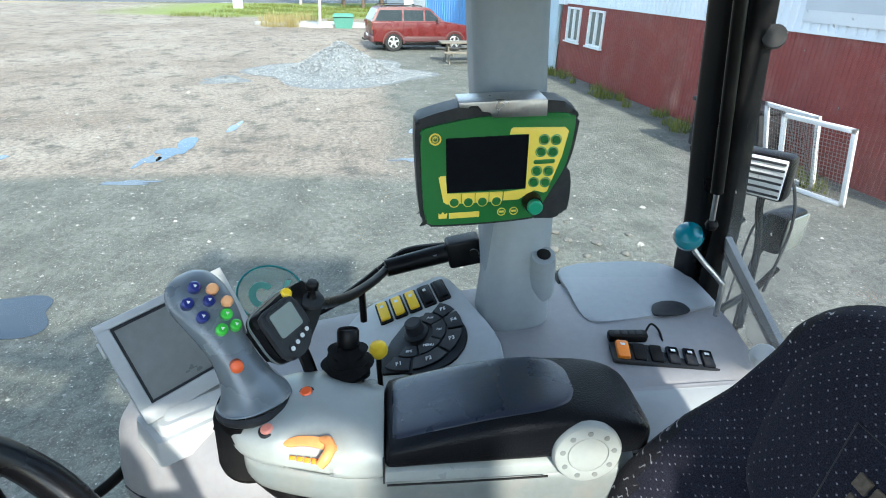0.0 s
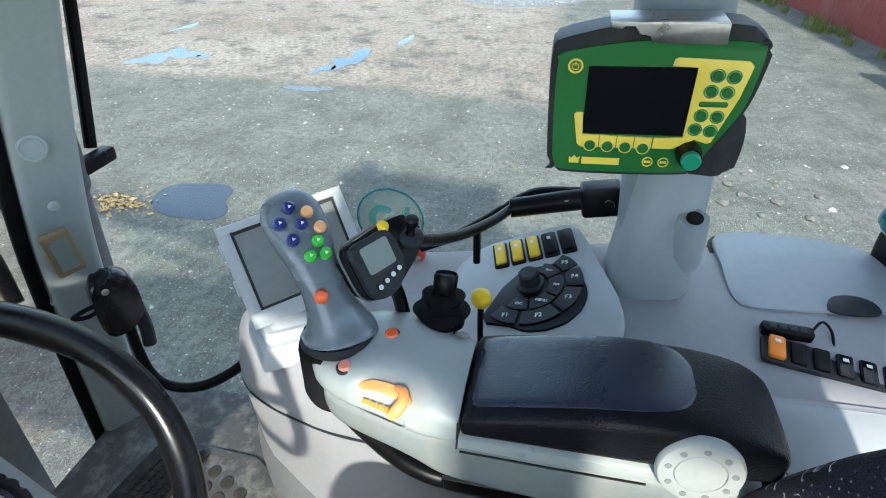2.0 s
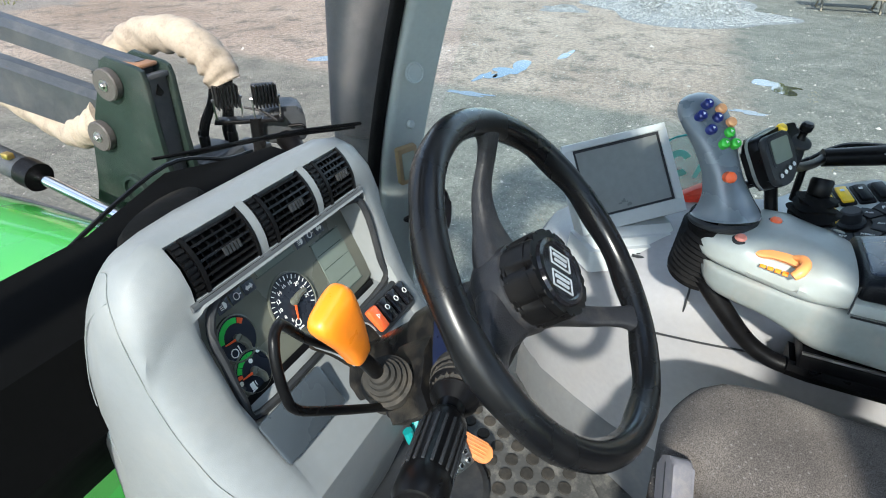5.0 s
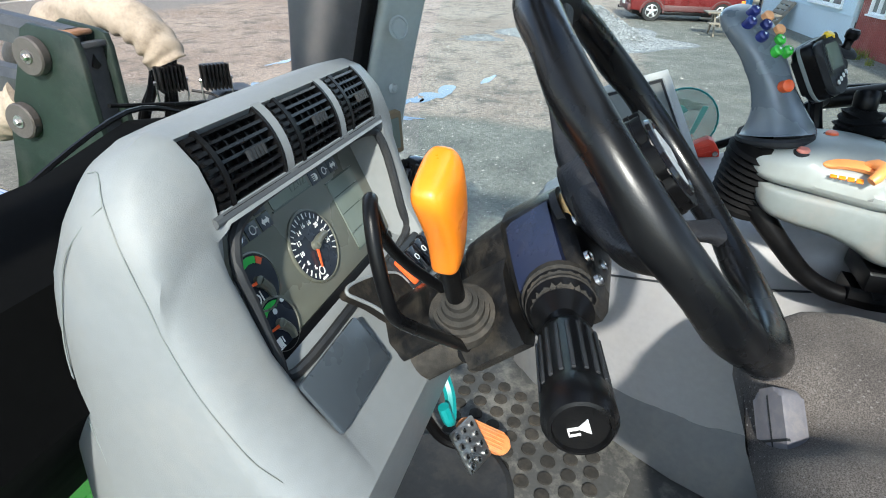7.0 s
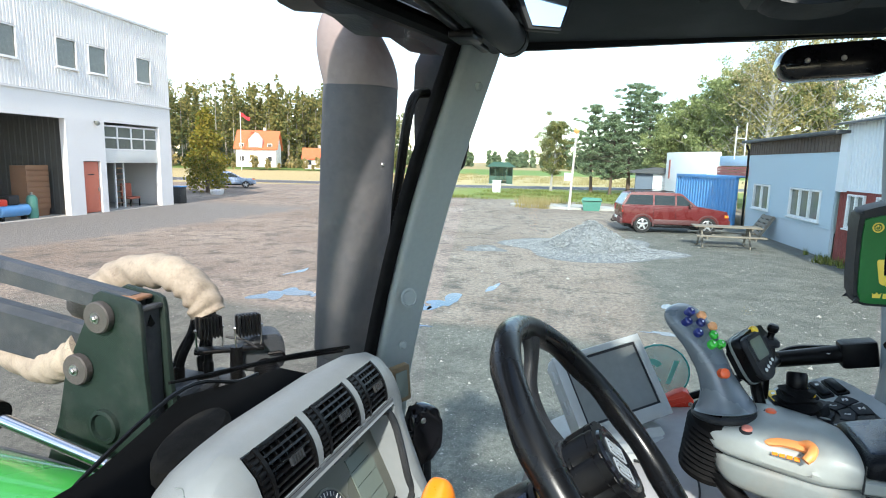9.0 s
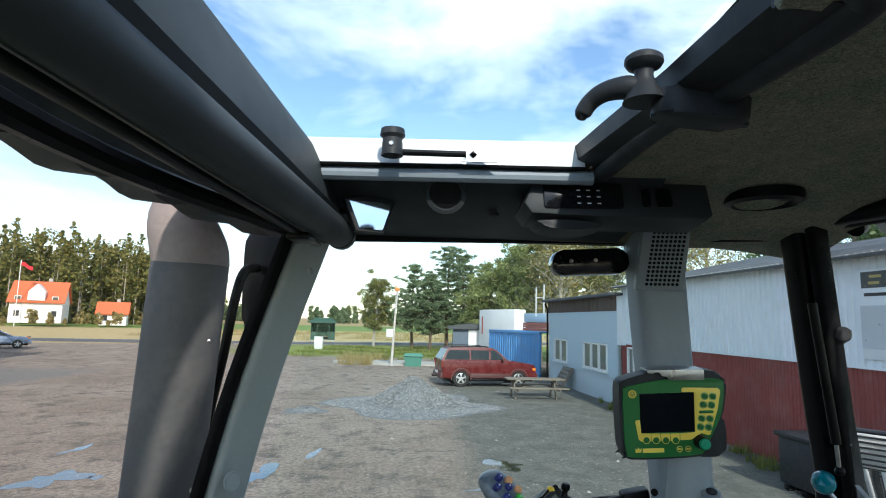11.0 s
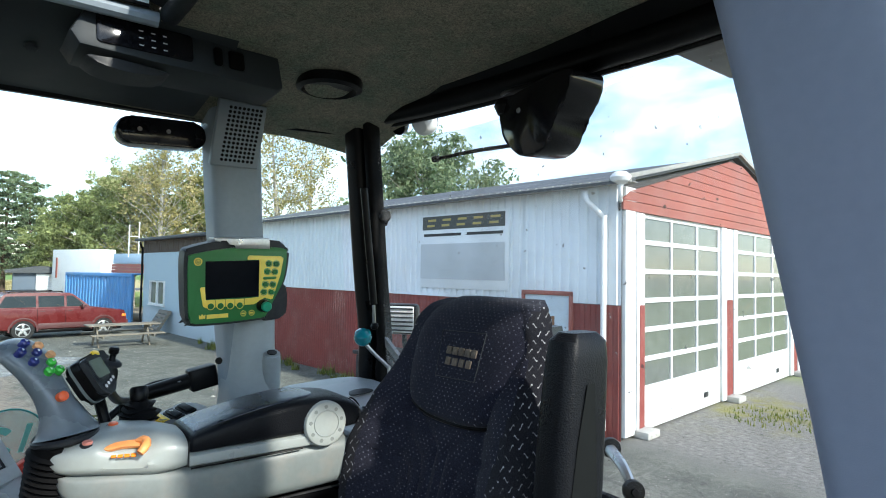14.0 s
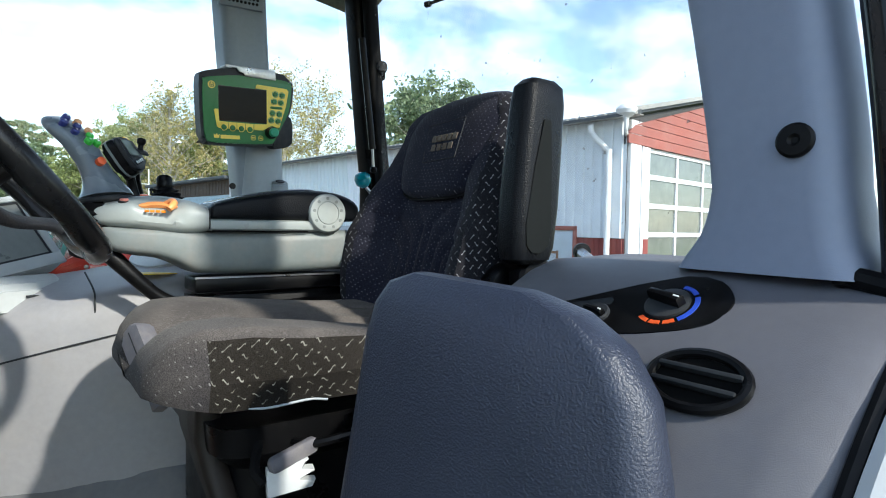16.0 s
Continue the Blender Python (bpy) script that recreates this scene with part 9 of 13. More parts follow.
# collar in the pod where the column enters
OPM = PKM
opening = smooth_poly([(0.080, 0.052), (0.084, 0.058), (0.097, 0.057), (0.124, 0.049), (0.156, 0.036), (0.182, 0.015), (0.182, -0.03), (0.162, -0.060), (0.137, -0.077), (0.121, -0.076), (0.114, -0.066), (0.1165, -0.046), (0.1155, -0.018), (0.102, 0.018), (0.088, 0.040)], 5)
part("pod_opening", prism(opening, -0.012, 0.003, 0, OPM), mat("dirty_black_opening", (0.012, 0.011, 0.010), 0.8, 0.3, 20, 120, 0.3, 300, dirt=(0.10, 0.08, 0.055), dirt_amt=0.35, spec=0.1), scol)
part("pod_opening_rim", tube([tuple(OPM @ Vector((0.13 + (x - 0.13) * 1.02, y * 1.02, 0.002))) for x, y in opening], 0.0022, 8, 1, closed=True), P_POD, scol, "grey lip of the opening")

# shuttle lever with orange knob and guard wire
shl = thing("shuttle_lever", (-0.114, 0.924, 2.38), "orange shuttle lever knob on a dusty bellows", "lever")
kd = (Vector((-0.211, 0.927, 2.571)) - Vector((-0.162, 0.9275, 2.466))).normalized()
bz = (Vector((-0.162, 0.9275, 2.466)) - Vector((-0.116, 0.928, 2.390))).normalized()
prof = [(0.031, -0.016)]
for r, z in ((0.0325, -0.004), (0.0325, 0.004), (0.028, 0.006), (0.0275, 0.012), (0.0235, 0.014), (0.023, 0.020), (0.0185, 0.022), (0.0175, 0.028), (0.0135, 0.030), (0.0125, 0.036), (0.0095, 0.038)):
    prof.append((r, z))
part("bellows", lathe(prof + [(0, 0.038)], 28, facing((-0.108, 0.926, 2.378), bz)), RUBBER_DUSTY, shl, "dusty stepped rubber bellows")
part("stem", tube([(-0.118, 0.928, 2.394), (-0.146, 0.928, 2.44), (-0.160, 0.9275, 2.462), (-0.168, 0.9275, 2.48)], 0.0088, 12, 3), P_BLACK, shl)
ks_ = Vector((1, 0, 0.3))
ks_ = (ks_ - kd * ks_.dot(kd)).normalized()
kf = ks_.cross(kd)
okr = []
for t, a, b_ in eased(((-0.03, 0.008, 0.007), (0.0, 0.0135, 0.0115), (0.12, 0.0150, 0.0128), (0.40, 0.0185, 0.0140), (0.66, 0.0235, 0.0150), (0.88, 0.0275, 0.0152), (0.98, 0.0262, 0.0128), (1.03, 0.021, 0.0085), (1.045, 0.010, 0.003)), 3):
    c = Vector((-0.162, 0.9275, 2.466)) + kd * (t * 0.104) + kf * 0.004 * math.sin(t * 3)
    okr.append([c + ks_ * a * math.copysign(abs(math.cos(u)) ** 0.62, math.cos(u)) + kf * b_ * math.copysign(abs(math.sin(u)) ** 0.62, math.sin(u)) for u in np.linspace(0, 2 * math.pi, 33)[:-1]])
part("knob", loft(okr), ORANGE, shl, "bright orange knob")
kpn = -kf if kf.y > 0 else kf
P_ = axes(Vector((-0.162, 0.9275, 2.466)) + kd * 0.066 + kpn * 0.0140, kd.cross(kpn), kd, kpn)
pl_ = part("symbol_plate", prism(rounded(0.024, 0.038, 0.003, 3), -0.003, 0.0022, 0.0005, P_), P_DARK, shl)
part("symbol", join(span((-0.007, -0.009, 0.0022), (0.007, -0.004, 0.003), 0, P_), span((-0.005, -0.004, 0.0022), (0.001, 0.004, 0.003), 0, P_), lathe([(0.004, 0.0022), (0.004, 0.003), (0, 0.003)], 10, P_ @ Matrix.Translation((-0.004, -0.011, 0))), span((0.003, 0.003, 0.0022), (0.007, 0.010, 0.003), 0, P_)), WHITE_INK, pl_)
part("guard_wire", tube([(-0.115, 0.945, 2.408), (-0.130, 0.955, 2.425), (-0.150, 0.967, 2.449), (-0.190, 0.971, 2.492), (-0.222, 0.967, 2.534), (-0.236, 0.961, 2.546), (-0.250, 0.955, 2.541), (-0.259, 0.948, 2.518), (-0.262, 0.940, 2.488), (-0.258, 0.936, 2.472), (-0.240, 0.932, 2.453), (-0.185, 0.925, 2.405), (-0.120, 0.919, 2.349), (-0.102, 0.916, 2.334)], 0.0052, 12), P_BLACK, shl, "black guard wire")
part("wire_ferrule", tube([(-0.115, 0.918, 2.336), (-0.075, 0.910, 2.325)], 0.010, 10, 1), P_BLACK, shl)
# ribbed multi stalk with horn button
stl = thing("multi_stalk", (-0.10, 0.83, 2.40), "ribbed black stalk with a horn button", "stalk")
s0, s1 = Vector((-0.090, 0.837, 2.406)), Vector((-0.268, 0.803, 2.421))
sd_ = (s1 - s0).normalized()
prof = [(0.030, 0.0), (0.034, 0.008), (0.026, 0.016), (0.032, 0.022), (0.025, 0.03), (0.028, 0.036), (0.016, 0.05), (0.015, 0.062), (0.0225, 0.072), (0.0245, 0.082), (0.0245, 0.150), (0.026, 0.153), (0.026, 0.175), (0.022, 0.182), (0.0195, 0.183), (0.0185, 0.180), (0.0, 0.180)]
part("grip", lathe(prof, 30, facing(s0, sd_)), P_BLACK, stl)
part("ribs", join(*[span((0.022, -0.0016, 0.086), (0.0262, 0.0016, 0.148), 0.0006, facing(s0, sd_) @ pose(0, 0, 0, 0, 0, k * 20)) for k in range(18)]), P_DARK, stl)
part("boot", lathe([(0.034, -0.01), (0.036, 0.004), (0.031, 0.012), (0.033, 0.02), (0.027, 0.028), (0.016, 0.04)], 22, facing(s0, sd_)), RUBBER_DUSTY, stl)
HNM = facing(s0 + sd_ * 0.1805, sd_, 20)
part("horn_mark", join(prism([(-0.008, -0.001), (-0.001, -0.001), (0.006, -0.006), (0.006, 0.006), (-0.001, 0.001), (-0.008, 0.001)], 0.0, 0.001, 0, HNM), span((-0.008, -0.0055, 0), (-0.001, -0.0042, 0.001), 0, HNM), span((-0.009, -0.0055, 0), (-0.008, 0.001, 0.001), 0, HNM)), WHITE_INK, stl)

# ---- things on and below the front pillar ----
dv = thing("pillar_display", (0.64, 1.30, 2.27), "small tan-framed display on the front pillar", "display")
DV = axes((0.640, 1.300, 2.302), (0.85, -0.5, 0.1), (-0.06, 0.06, 0.99), (-0.53, -0.84, 0.0))
part("frame", prism(rounded(0.056, 0.098, 0.006, 3), -0.012, 0.008, 0.003, DV), TAN_FRAME, dv)
part("screen", prism(rounded(0.036, 0.072, 0.003, 2), 0.008, 0.0095, 0, DV), LCD, dv)
lk = thing("door_lock", (0.66, 1.24, 2.12), "black door lock housing with a chrome latch", "door lock")
LKM = axes((0.665, 1.245, 2.165), (0.8, -0.6, 0), (0, 0, 1), (-0.6, -0.8, 0))
part("housing", prism(smooth_poly([(-0.035, -0.07), (-0.04, 0.04), (-0.02, 0.07), (0.02, 0.075), (0.045, 0.05), (0.048, -0.03), (0.02, -0.075)], 4), -0.03, 0.022, 0.010, LKM), P_GLOSS, lk)
part("latch", join(tube([tuple(LKM @ Vector(p)) for p in ((-0.03, 0.015, 0.01), (-0.06, 0.018, 0.02), (-0.085, 0.01, 0.02), (-0.06, 0.0, 0.02), (-0.03, 0.0, 0.01))], 0.005, 8)), BLACK_PAINT, lk)
part("screw", lathe([(0.008, 0), (0.006, 0.004), (0, 0.004)], 12, LKM @ Matrix.Translation((-0.012, 0.045, 0.022))), STEEL, lk)
gh = thing("door_grab_handle", (0.66, 1.2, 1.9), "bent black tubular grab handle inside the side door", "grab handle")
part("tube", tube([(0.70, 1.265, 2.10), (0.695, 1.26, 2.0), (0.685, 1.235, 1.925), (0.68, 1.18, 1.90), (0.685, 1.10, 1.915), (0.70, 1.02, 1.965), (0.72, 0.95, 2.03), (0.74, 0.90, 2.07)], 0.0125, 12), BLACK_PAINT, gh)
part("bracket", tube([(0.735, 1.265, 2.13), (0.74, 1.26, 2.03), (0.73, 1.255, 1.98)], 0.016, 10), P_DARK, gh)
# floor mat with studs, pedals
fm = thing("floor_mat", (0.4, 1.0, FLOOR_Z), "dusty rubber floor mat with round studs", "mat")
part("sheet", prism([(0.20, 0.70), (0.36, 0.66), (0.56, 0.80), (0.66, 0.98), (0.67, 1.30), (0.10, 1.32), (0.10, 0.9)], FLOOR_Z + 0.001, FLOOR_Z + 0.009, 0.002), MAT_FLOOR, fm)
rs = random.Random(2)
for r in range(9):
    for c in range(9):
        x, y = 0.26 + c * 0.045 + 0.022 * (r % 2), 0.74 + r * 0.046
        if x > 0.40 + 0.55 * (y - 0.62) or x > 0.64 or y > 1.10:
            continue
        part("stud", lathe([(0.0165, 0.0), (0.0155, 0.005), (0, 0.006)], 14, Matrix.Translation((x, y, FLOOR_Z + 0.008))), RUBBER_DUSTY, fm)
part("foot_grid", join(prism([(0.46, 1.14), (0.64, 1.10), (0.65, 1.24), (0.47, 1.27)], FLOOR_Z + 0.009, FLOOR_Z + 0.018, 0.002), *[lathe([(0.006, 0), (0.005, 0.004), (0, 0.004)], 8, Matrix.Translation((0.48 + i * 0.0145, 1.15 - 0.0032 * i + j * 0.021, FLOOR_Z + 0.018))) for i in range(12) for j in range(5)]), RUBBER_DUSTY, fm)
pd = thing("accelerator_pedal", (0.33, 0.98, FLOOR_Z), "worn orange ribbed accelerator pedal", "pedal")
PD = axes((0.322, 0.975, 1.765), (0.80, -0.6, 0.0), (0.50, 0.66, 0.55), (-0.33, -0.45, 0.83))
part("pad", prism(rounded(0.048, 0.125, 0.022, 5), 0.0, 0.014, 0.004, PD @ pose(0, 0, 0, 0, 0, 42)), PEDAL_ORANGE, pd)
part("ribs", join(*[span((-0.016 + k * 0.008, -0.045, 0.014), (-0.0135 + k * 0.008, 0.045, 0.0165), 0.0005, PD @ pose(0, 0, 0, 0, 0, 42)) for k in range(5)]), PEDAL_ORANGE, pd)
part("hinge", tube([(0.355, 1.0, 1.71), (0.335, 0.985, 1.76)], 0.014, 10, 1), BLACK_PAINT, pd)
bp_ = thing("brake_pedal", (0.26, 1.0, FLOOR_Z), "perforated steel brake pedal, worn bright", "pedal")
BPM = axes((0.275, 0.99, 1.785), (0.93, -0.36, 0.0), (0.22, 0.57, 0.79), (-0.29, -0.74, 0.61))
part("plate", prism(rounded(0.075, 0.095, 0.006, 3), 0.0, 0.005, 0.001, BPM), STEEL, bp_)
for r in range(4):
    for c in range(3):
        h_ = part("hole_collar", lathe([(0.0085, 0.005), (0.0075, 0.009), (0.0055, 0.009), (0.0055, 0.0045)], 12, BPM @ Matrix.Translation((-0.024 + c * 0.024, -0.034 + r * 0.0225, 0)), cap=False), STEEL, bp_)
        part("hole", lathe([(0.0055, 0.0045), (0.0055, 0.0056), (0, 0.0056)], 10, BPM @ Matrix.Translation((-0.024 + c * 0.024, -0.034 + r * 0.0225, 0))), P_BLACK, h_)
part("arm", tube([(0.28, 1.0, 1.77), (0.27, 1.06, 1.80), (0.24, 1.12, 1.95)], 0.012, 8), BLACK_PAINT, bp_)
dp = thing("pedal_well_cover", (0.22, 1.08, FLOOR_Z), "curved grey cover over the pedal well", "cover")
part("cover", lathe([(0.15, 0.0), (0.15, 0.02), (0.135, 0.03), (0.12, 0.026), (0.0, 0.022)], 36, Matrix.Translation((0.20, 1.03, FLOOR_Z + 0.006))), P_DARK, dp)
tp = thing("teal_tilt_handle", (0.02, 1.0, 2.1), "teal release handle under the pod", "handle")
part("handle", tube([(0.10, 1.005, 2.12), (0.08, 0.985, 2.09), (0.05, 0.975, 2.07), (0.045, 0.985, 2.10)], 0.009, 8), TEAL_DARK, tp)

# ---- driver's seat ----
st_ = thing("driver_seat", (0.045, 0.25, FLOOR_Z), "dark flecked cloth driver's seat with folded-up armrest, dusty cushion", "seat")
SX = 0.045


def cloth_split(bm, side):
    """Two meshes out of one: the faces that satisfy side, and the rest."""
    bm.normal_update()
    other = bm.copy()
    keep = [f.index for f in bm.faces if side(f)]
    ks = set(keep)
    bm.faces.ensure_lookup_table()
    other.faces.ensure_lookup_table()
    bmesh.ops.delete(bm, geom=[f for f in bm.faces if f.index not in ks], context="FACES")
    bmesh.ops.delete(other, geom=[f for f in other.faces if f.index in ks], context="FACES")
    return bm, other


GROOVES = (((0.200, 2.393), (0.112, 2.372), (0.082, 2.337), (0.080, 2.20)), ((0.180, 2.447), (0.074, 2.402), (0.050, 2.357), (0.048, 2.20)), ((0.120, 2.487), (0.034, 2.434), (0.014, 2.389), (0.016, 2.20)))
GROOVE_LINES = [[(SX + sg * p.x, p.y) for p in curve_pts([(a, b, 0) for a, b in g], 8)] for g in GROOVES for sg in (-1, 1)]


def groove_depth(x, z):
    """Depth of the sewn channels at a place on the backrest."""
    best = 1.0
    for line in GROOVE_LINES:
        for (x0, z0), (x1, z1) in zip(line, line[1:]):
            dx, dz = x1 - x0, z1 - z0
            t = max(0.0, min(1.0, ((x - x0) * dx + (z - z0) * dz) / (dx * dx + dz * dz + 1e-12)))
            best = min(best, math.hypot(x - x0 - t * dx, z - z0 - t * dz))
    return 0.0075 * math.exp(-(best / 0.0055) ** 2)


def back_ring(z):
    w = float(np.interp(z, (2.16, 2.22, 2.30, 2.38, 2.45, 2.50, 2.55, 2.60, 2.65, 2.675, 2.695, 2.703), (0.40, 0.455, 0.505, 0.525, 0.505, 0.475, 0.435, 0.412, 0.395, 0.37, 0.32, 0.26)))
    yf = float(np.interp(z, (2.16, 2.3, 2.45, 2.6, 2.66, 2.69, 2.703), (0.07, 0.045, 0.0, -0.035, -0.052, -0.072, -0.095)))
    yb = float(np.interp(z, (2.16, 2.3, 2.45, 2.6, 2.703), (-0.06, -0.085, -0.11, -0.135, -0.128)))
    bol = float(np.interp(z, (2.16, 2.25, 2.40, 2.50, 2.56, 2.62), (0.03, 0.06, 0.072, 0.045, 0.018, 0.0)))
    n = 64
    front = []
    for i in range(n + 1):
        u = -1 + 2 * i / n
        e = max(0.0, (abs(u) - 0.45) / 0.55)
        y = yf + bol * math.sin(min(1, e * 1.25) * math.pi / 2) - (0.035 + bol * 0.8) * max(0, (abs(u) - 0.86) / 0.14) ** 2
        x = SX + u * w / 2
        front.append((x, y - groove_depth(x, z), z))
    back = []
    for i in range(9):
        u = 1 - 2 * i / 8
        back.append((SX + u * (w / 2 - 0.012), yb + 0.03 * abs(u) ** 3, z - 0.004))
    return front + back


def wing(f):
    c = f.calc_center_median()
    return abs(c.x - SX) > float(np.interp(c.z, (2.16, 2.30, 2.45, 2.52, 2.60, 2.70), (0.175, 0.195, 0.200, 0.196, 0.186, 0.150)))


side_bm, front_bm = cloth_split(loft([back_ring(z) for z in np.concatenate((np.linspace(2.16, 2.66, 52), (2.67, 2.68, 2.69, 2.697, 2.703)))]), wing)
part("backrest", front_bm, FABRIC, st_, "dark cloth backrest with rows of pale stitches")
for wing_bm in cloth_split(side_bm, lambda f: f.calc_center_median().x > SX):
    part("backrest_wing", wing_bm, FABRIC_SIDE, st_, "dark cloth wing with a pale zigzag weave")


def pad_half(z):
    return float(np.interp(z, (2.476, 2.48, 2.49, 2.51, 2.545, 2.60, 2.64, 2.67, 2.69, 2.708), (0.08, 0.10, 0.135, 0.155, 0.168, 0.172, 0.170, 0.160, 0.145, 0.105)))


def pad_front(z):
    return float(np.interp(z, (2.476, 2.482, 2.50, 2.55, 2.60, 2.65, 2.685, 2.708), (0.004, 0.012, 0.016, 0.004, -0.012, -0.030, -0.054, -0.090)))


def pad_ring(z):
    w, yf = pad_half(z), pad_front(z)
    out = [(SX - 0.012 + u * w, yf - 0.030 * abs(u) ** 5, z) for u in np.linspace(-1, 1, 25)]
    return out + [(SX - 0.012 + u * w * 0.96, yf - 0.065, z) for u in np.linspace(1, -1, 7)]


hp_ = part("upper_pad", loft([pad_ring(z) for z in (2.476, 2.479, 2.484, 2.49, 2.50, 2.515, 2.535, 2.56, 2.585, 2.61, 2.635, 2.655, 2.67, 2.682, 2.692, 2.70, 2.708)]), FABRIC, st_)
piping = [(SX - 0.012 + sg * (pad_half(z) + 0.001), pad_front(z) - 0.026, z) for sg, zs in ((1, (2.60, 2.57, 2.545, 2.52, 2.50)), (-1, (2.50, 2.52, 2.545, 2.57, 2.60))) for z in zs]
piping = piping[:5] + [(SX + 0.09, -0.004, 2.480), (SX + 0.03, 0.004, 2.4745), (SX - 0.05, 0.004, 2.4745), (SX - 0.11, -0.004, 2.480)] + piping[5:]
part("piping", tube(piping, 0.0035, 8), P_BLACK, hp_)
part("stitched_patch", join(*[tube([(SX - 0.012 + a[0], pad_front(a[1]) + 0.0006, a[1]), (SX - 0.012 + b[0], pad_front(b[1]) + 0.0006, b[1])], 0.0008, 5, 1) for a, b in (((-0.075, 2.560), (0.04, 2.556)), ((0.04, 2.556), (0.055, 2.642)), ((0.055, 2.642), (-0.075, 2.646)), ((-0.075, 2.646), (-0.075, 2.560)))]), P_DARK, hp_)
EMB = axes((SX - 0.032, pad_front(2.598) + 0.0005, 2.598), (-1, 0, 0), (0, -0.30, 0.954), (0, 0.954, 0.30))
BADGE = mat("faded_woven_brown", (0.11, 0.088, 0.066), 0.9, 0.5, 60, 200, 0.4, 400)
for n_, x0, dx, y0 in ((5, -0.044, 0.0185, 0.002), (4, -0.040, 0.0205, -0.019)):
    for k in range(n_):
        part("woven_badge", span((x0 + k * dx, y0, -0.002), (x0 + k * dx + 0.0145, y0 + 0.015, 0.002), 0.001, EMB), BADGE, hp_, "faded woven badge block")


# cushion: two thigh lobes with a valley between them
CX = 0.012


def cush_ring(y):
    w = float(np.interp(y, (0.03, 0.15, 0.30, 0.44, 0.52, 0.56, 0.585, 0.600), (0.44, 0.47, 0.495, 0.495, 0.47, 0.43, 0.375, 0.31)))
    zt = float(np.interp(y, (0.03, 0.2, 0.36, 0.47, 0.53, 0.565, 0.588, 0.600), (2.215, 2.232, 2.256, 2.270, 2.268, 2.254, 2.228, 2.200)))
    zb = float(np.interp(y, (0.03, 0.4, 0.52, 0.60), (2.150, 2.160, 2.160, 2.175)))
    val = float(np.interp(y, (0.03, 0.25, 0.42, 0.52, 0.565, 0.60), (0.018, 0.026, 0.030, 0.040, 0.055, 0.03)))
    sd = float(np.interp(y, (0.03, 0.15, 0.4), (0.035, 0.022, 0.0)))
    out = []
    n = 40
    for i in range(n + 1):
        u = -1 + 2 * i / n
        z = zt - val * math.exp(-((u - 0.06) / 0.26) ** 2) + sd * abs(u) ** 2 - (zt - zb) * 0.62 * max(0, (abs(u) - 0.80) / 0.20) ** 2.4
        if y < 0.34:
            z -= 0.0035 * math.exp(-((y - 0.1) / 0.14) ** 2) * (1 + math.cos(30 * u)) * (abs(u) < 0.62)
        out.append((CX + u * w / 2, y, z))
    for i in range(7):
        u = 1 - 2 * i / 6
        out.append((CX + u * w / 2 * 0.95, y, zb))
    return out


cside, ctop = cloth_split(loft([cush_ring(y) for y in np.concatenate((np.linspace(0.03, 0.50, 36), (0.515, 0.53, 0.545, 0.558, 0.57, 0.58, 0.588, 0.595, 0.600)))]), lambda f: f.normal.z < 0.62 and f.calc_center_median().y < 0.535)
part("cushion", ctop, FABRIC_WORN, st_, "dusty worn cloth cushion, sunlit tone painted on top")
part("cushion_side", cside, FABRIC_WORN_SIDE, st_, "cushion border with a pale zigzag weave")
part("torn_edge", tube([(-0.205, 0.51, 2.166), (-0.222, 0.46, 2.160), (-0.228, 0.40, 2.164), (-0.23, 0.37, 2.160)], 0.0018, 6), PALE_INK, st_, "frayed pale edge of the cover")
LILAC = mat("dusty_lilac_grey_plastic", (0.13, 0.125, 0.14), 0.6, 0.1, 15, 90, 0.15, 600, dirt=DUST, dirt_amt=0.4)
ha, hb_ = Vector((0.066, 0.578, 2.236)), Vector((-0.030, 0.560, 2.158))
hd_ = (hb_ - ha).normalized()
hnn = Vector((-0.15, 0.92, 0.36))
hnn = (hnn - hd_ * hnn.dot(hd_)).normalized()
AHM = axes(ha.lerp(hb_, 0.5), hd_.cross(hnn), hd_, hnn)
cl_ = part("adjust_handle", prism(rounded(0.046, 0.122, 0.012, 5), -0.016, 0.014, 0.006, AHM, 3), LILAC, st_, "grey front adjusting handles")
part("handle_groove", join(span((-0.024, -0.002, 0.010), (0.024, 0.001, 0.0145), 0, AHM), span((-0.002, -0.052, 0.012), (0.0, 0.052, 0.0145), 0, AHM)), P_DARK, cl_)
part("lower_paddle", prism([(-0.022, 0.030), (0.020, 0.036), (0.024, 0.085), (-0.006, 0.092)], -0.010, 0.012, 0.004, AHM @ Matrix.Translation((0.006, 0.0, -0.010))), LILAC, cl_)
part("back_shell", loft([[(SX + u * w, y0 + 0.02 * abs(u) ** 2, z) for u in (-1, -0.6, 0, 0.6, 1)] + [(SX + u * w * 0.9, y0 - 0.035, z) for u in (1, 0, -1)] for z, w, y0 in ((2.12, 0.20, -0.05), (2.30, 0.24, -0.08), (2.5, 0.225, -0.11), (2.66, 0.165, -0.13))]), P_BLACK, st_)
part("side_cover", prism(smooth_poly([(-0.055, -0.14), (0.05, -0.14), (0.055, -0.02), (0.045, 0.06), (0.0, 0.085), (-0.05, 0.055), (-0.06, -0.02)], 4), -0.02, 0.03, 0.008, axes((-0.205, 0.005, 2.27), (0, 1, 0), (0, 0, 1), (-1, 0, 0)) @ Matrix.Scale(-1, 4, (1, 0, 0))), P_BLACK, st_)
lbm = facing((-0.232, 0.0, 2.295), (-1, 0.1, 0))
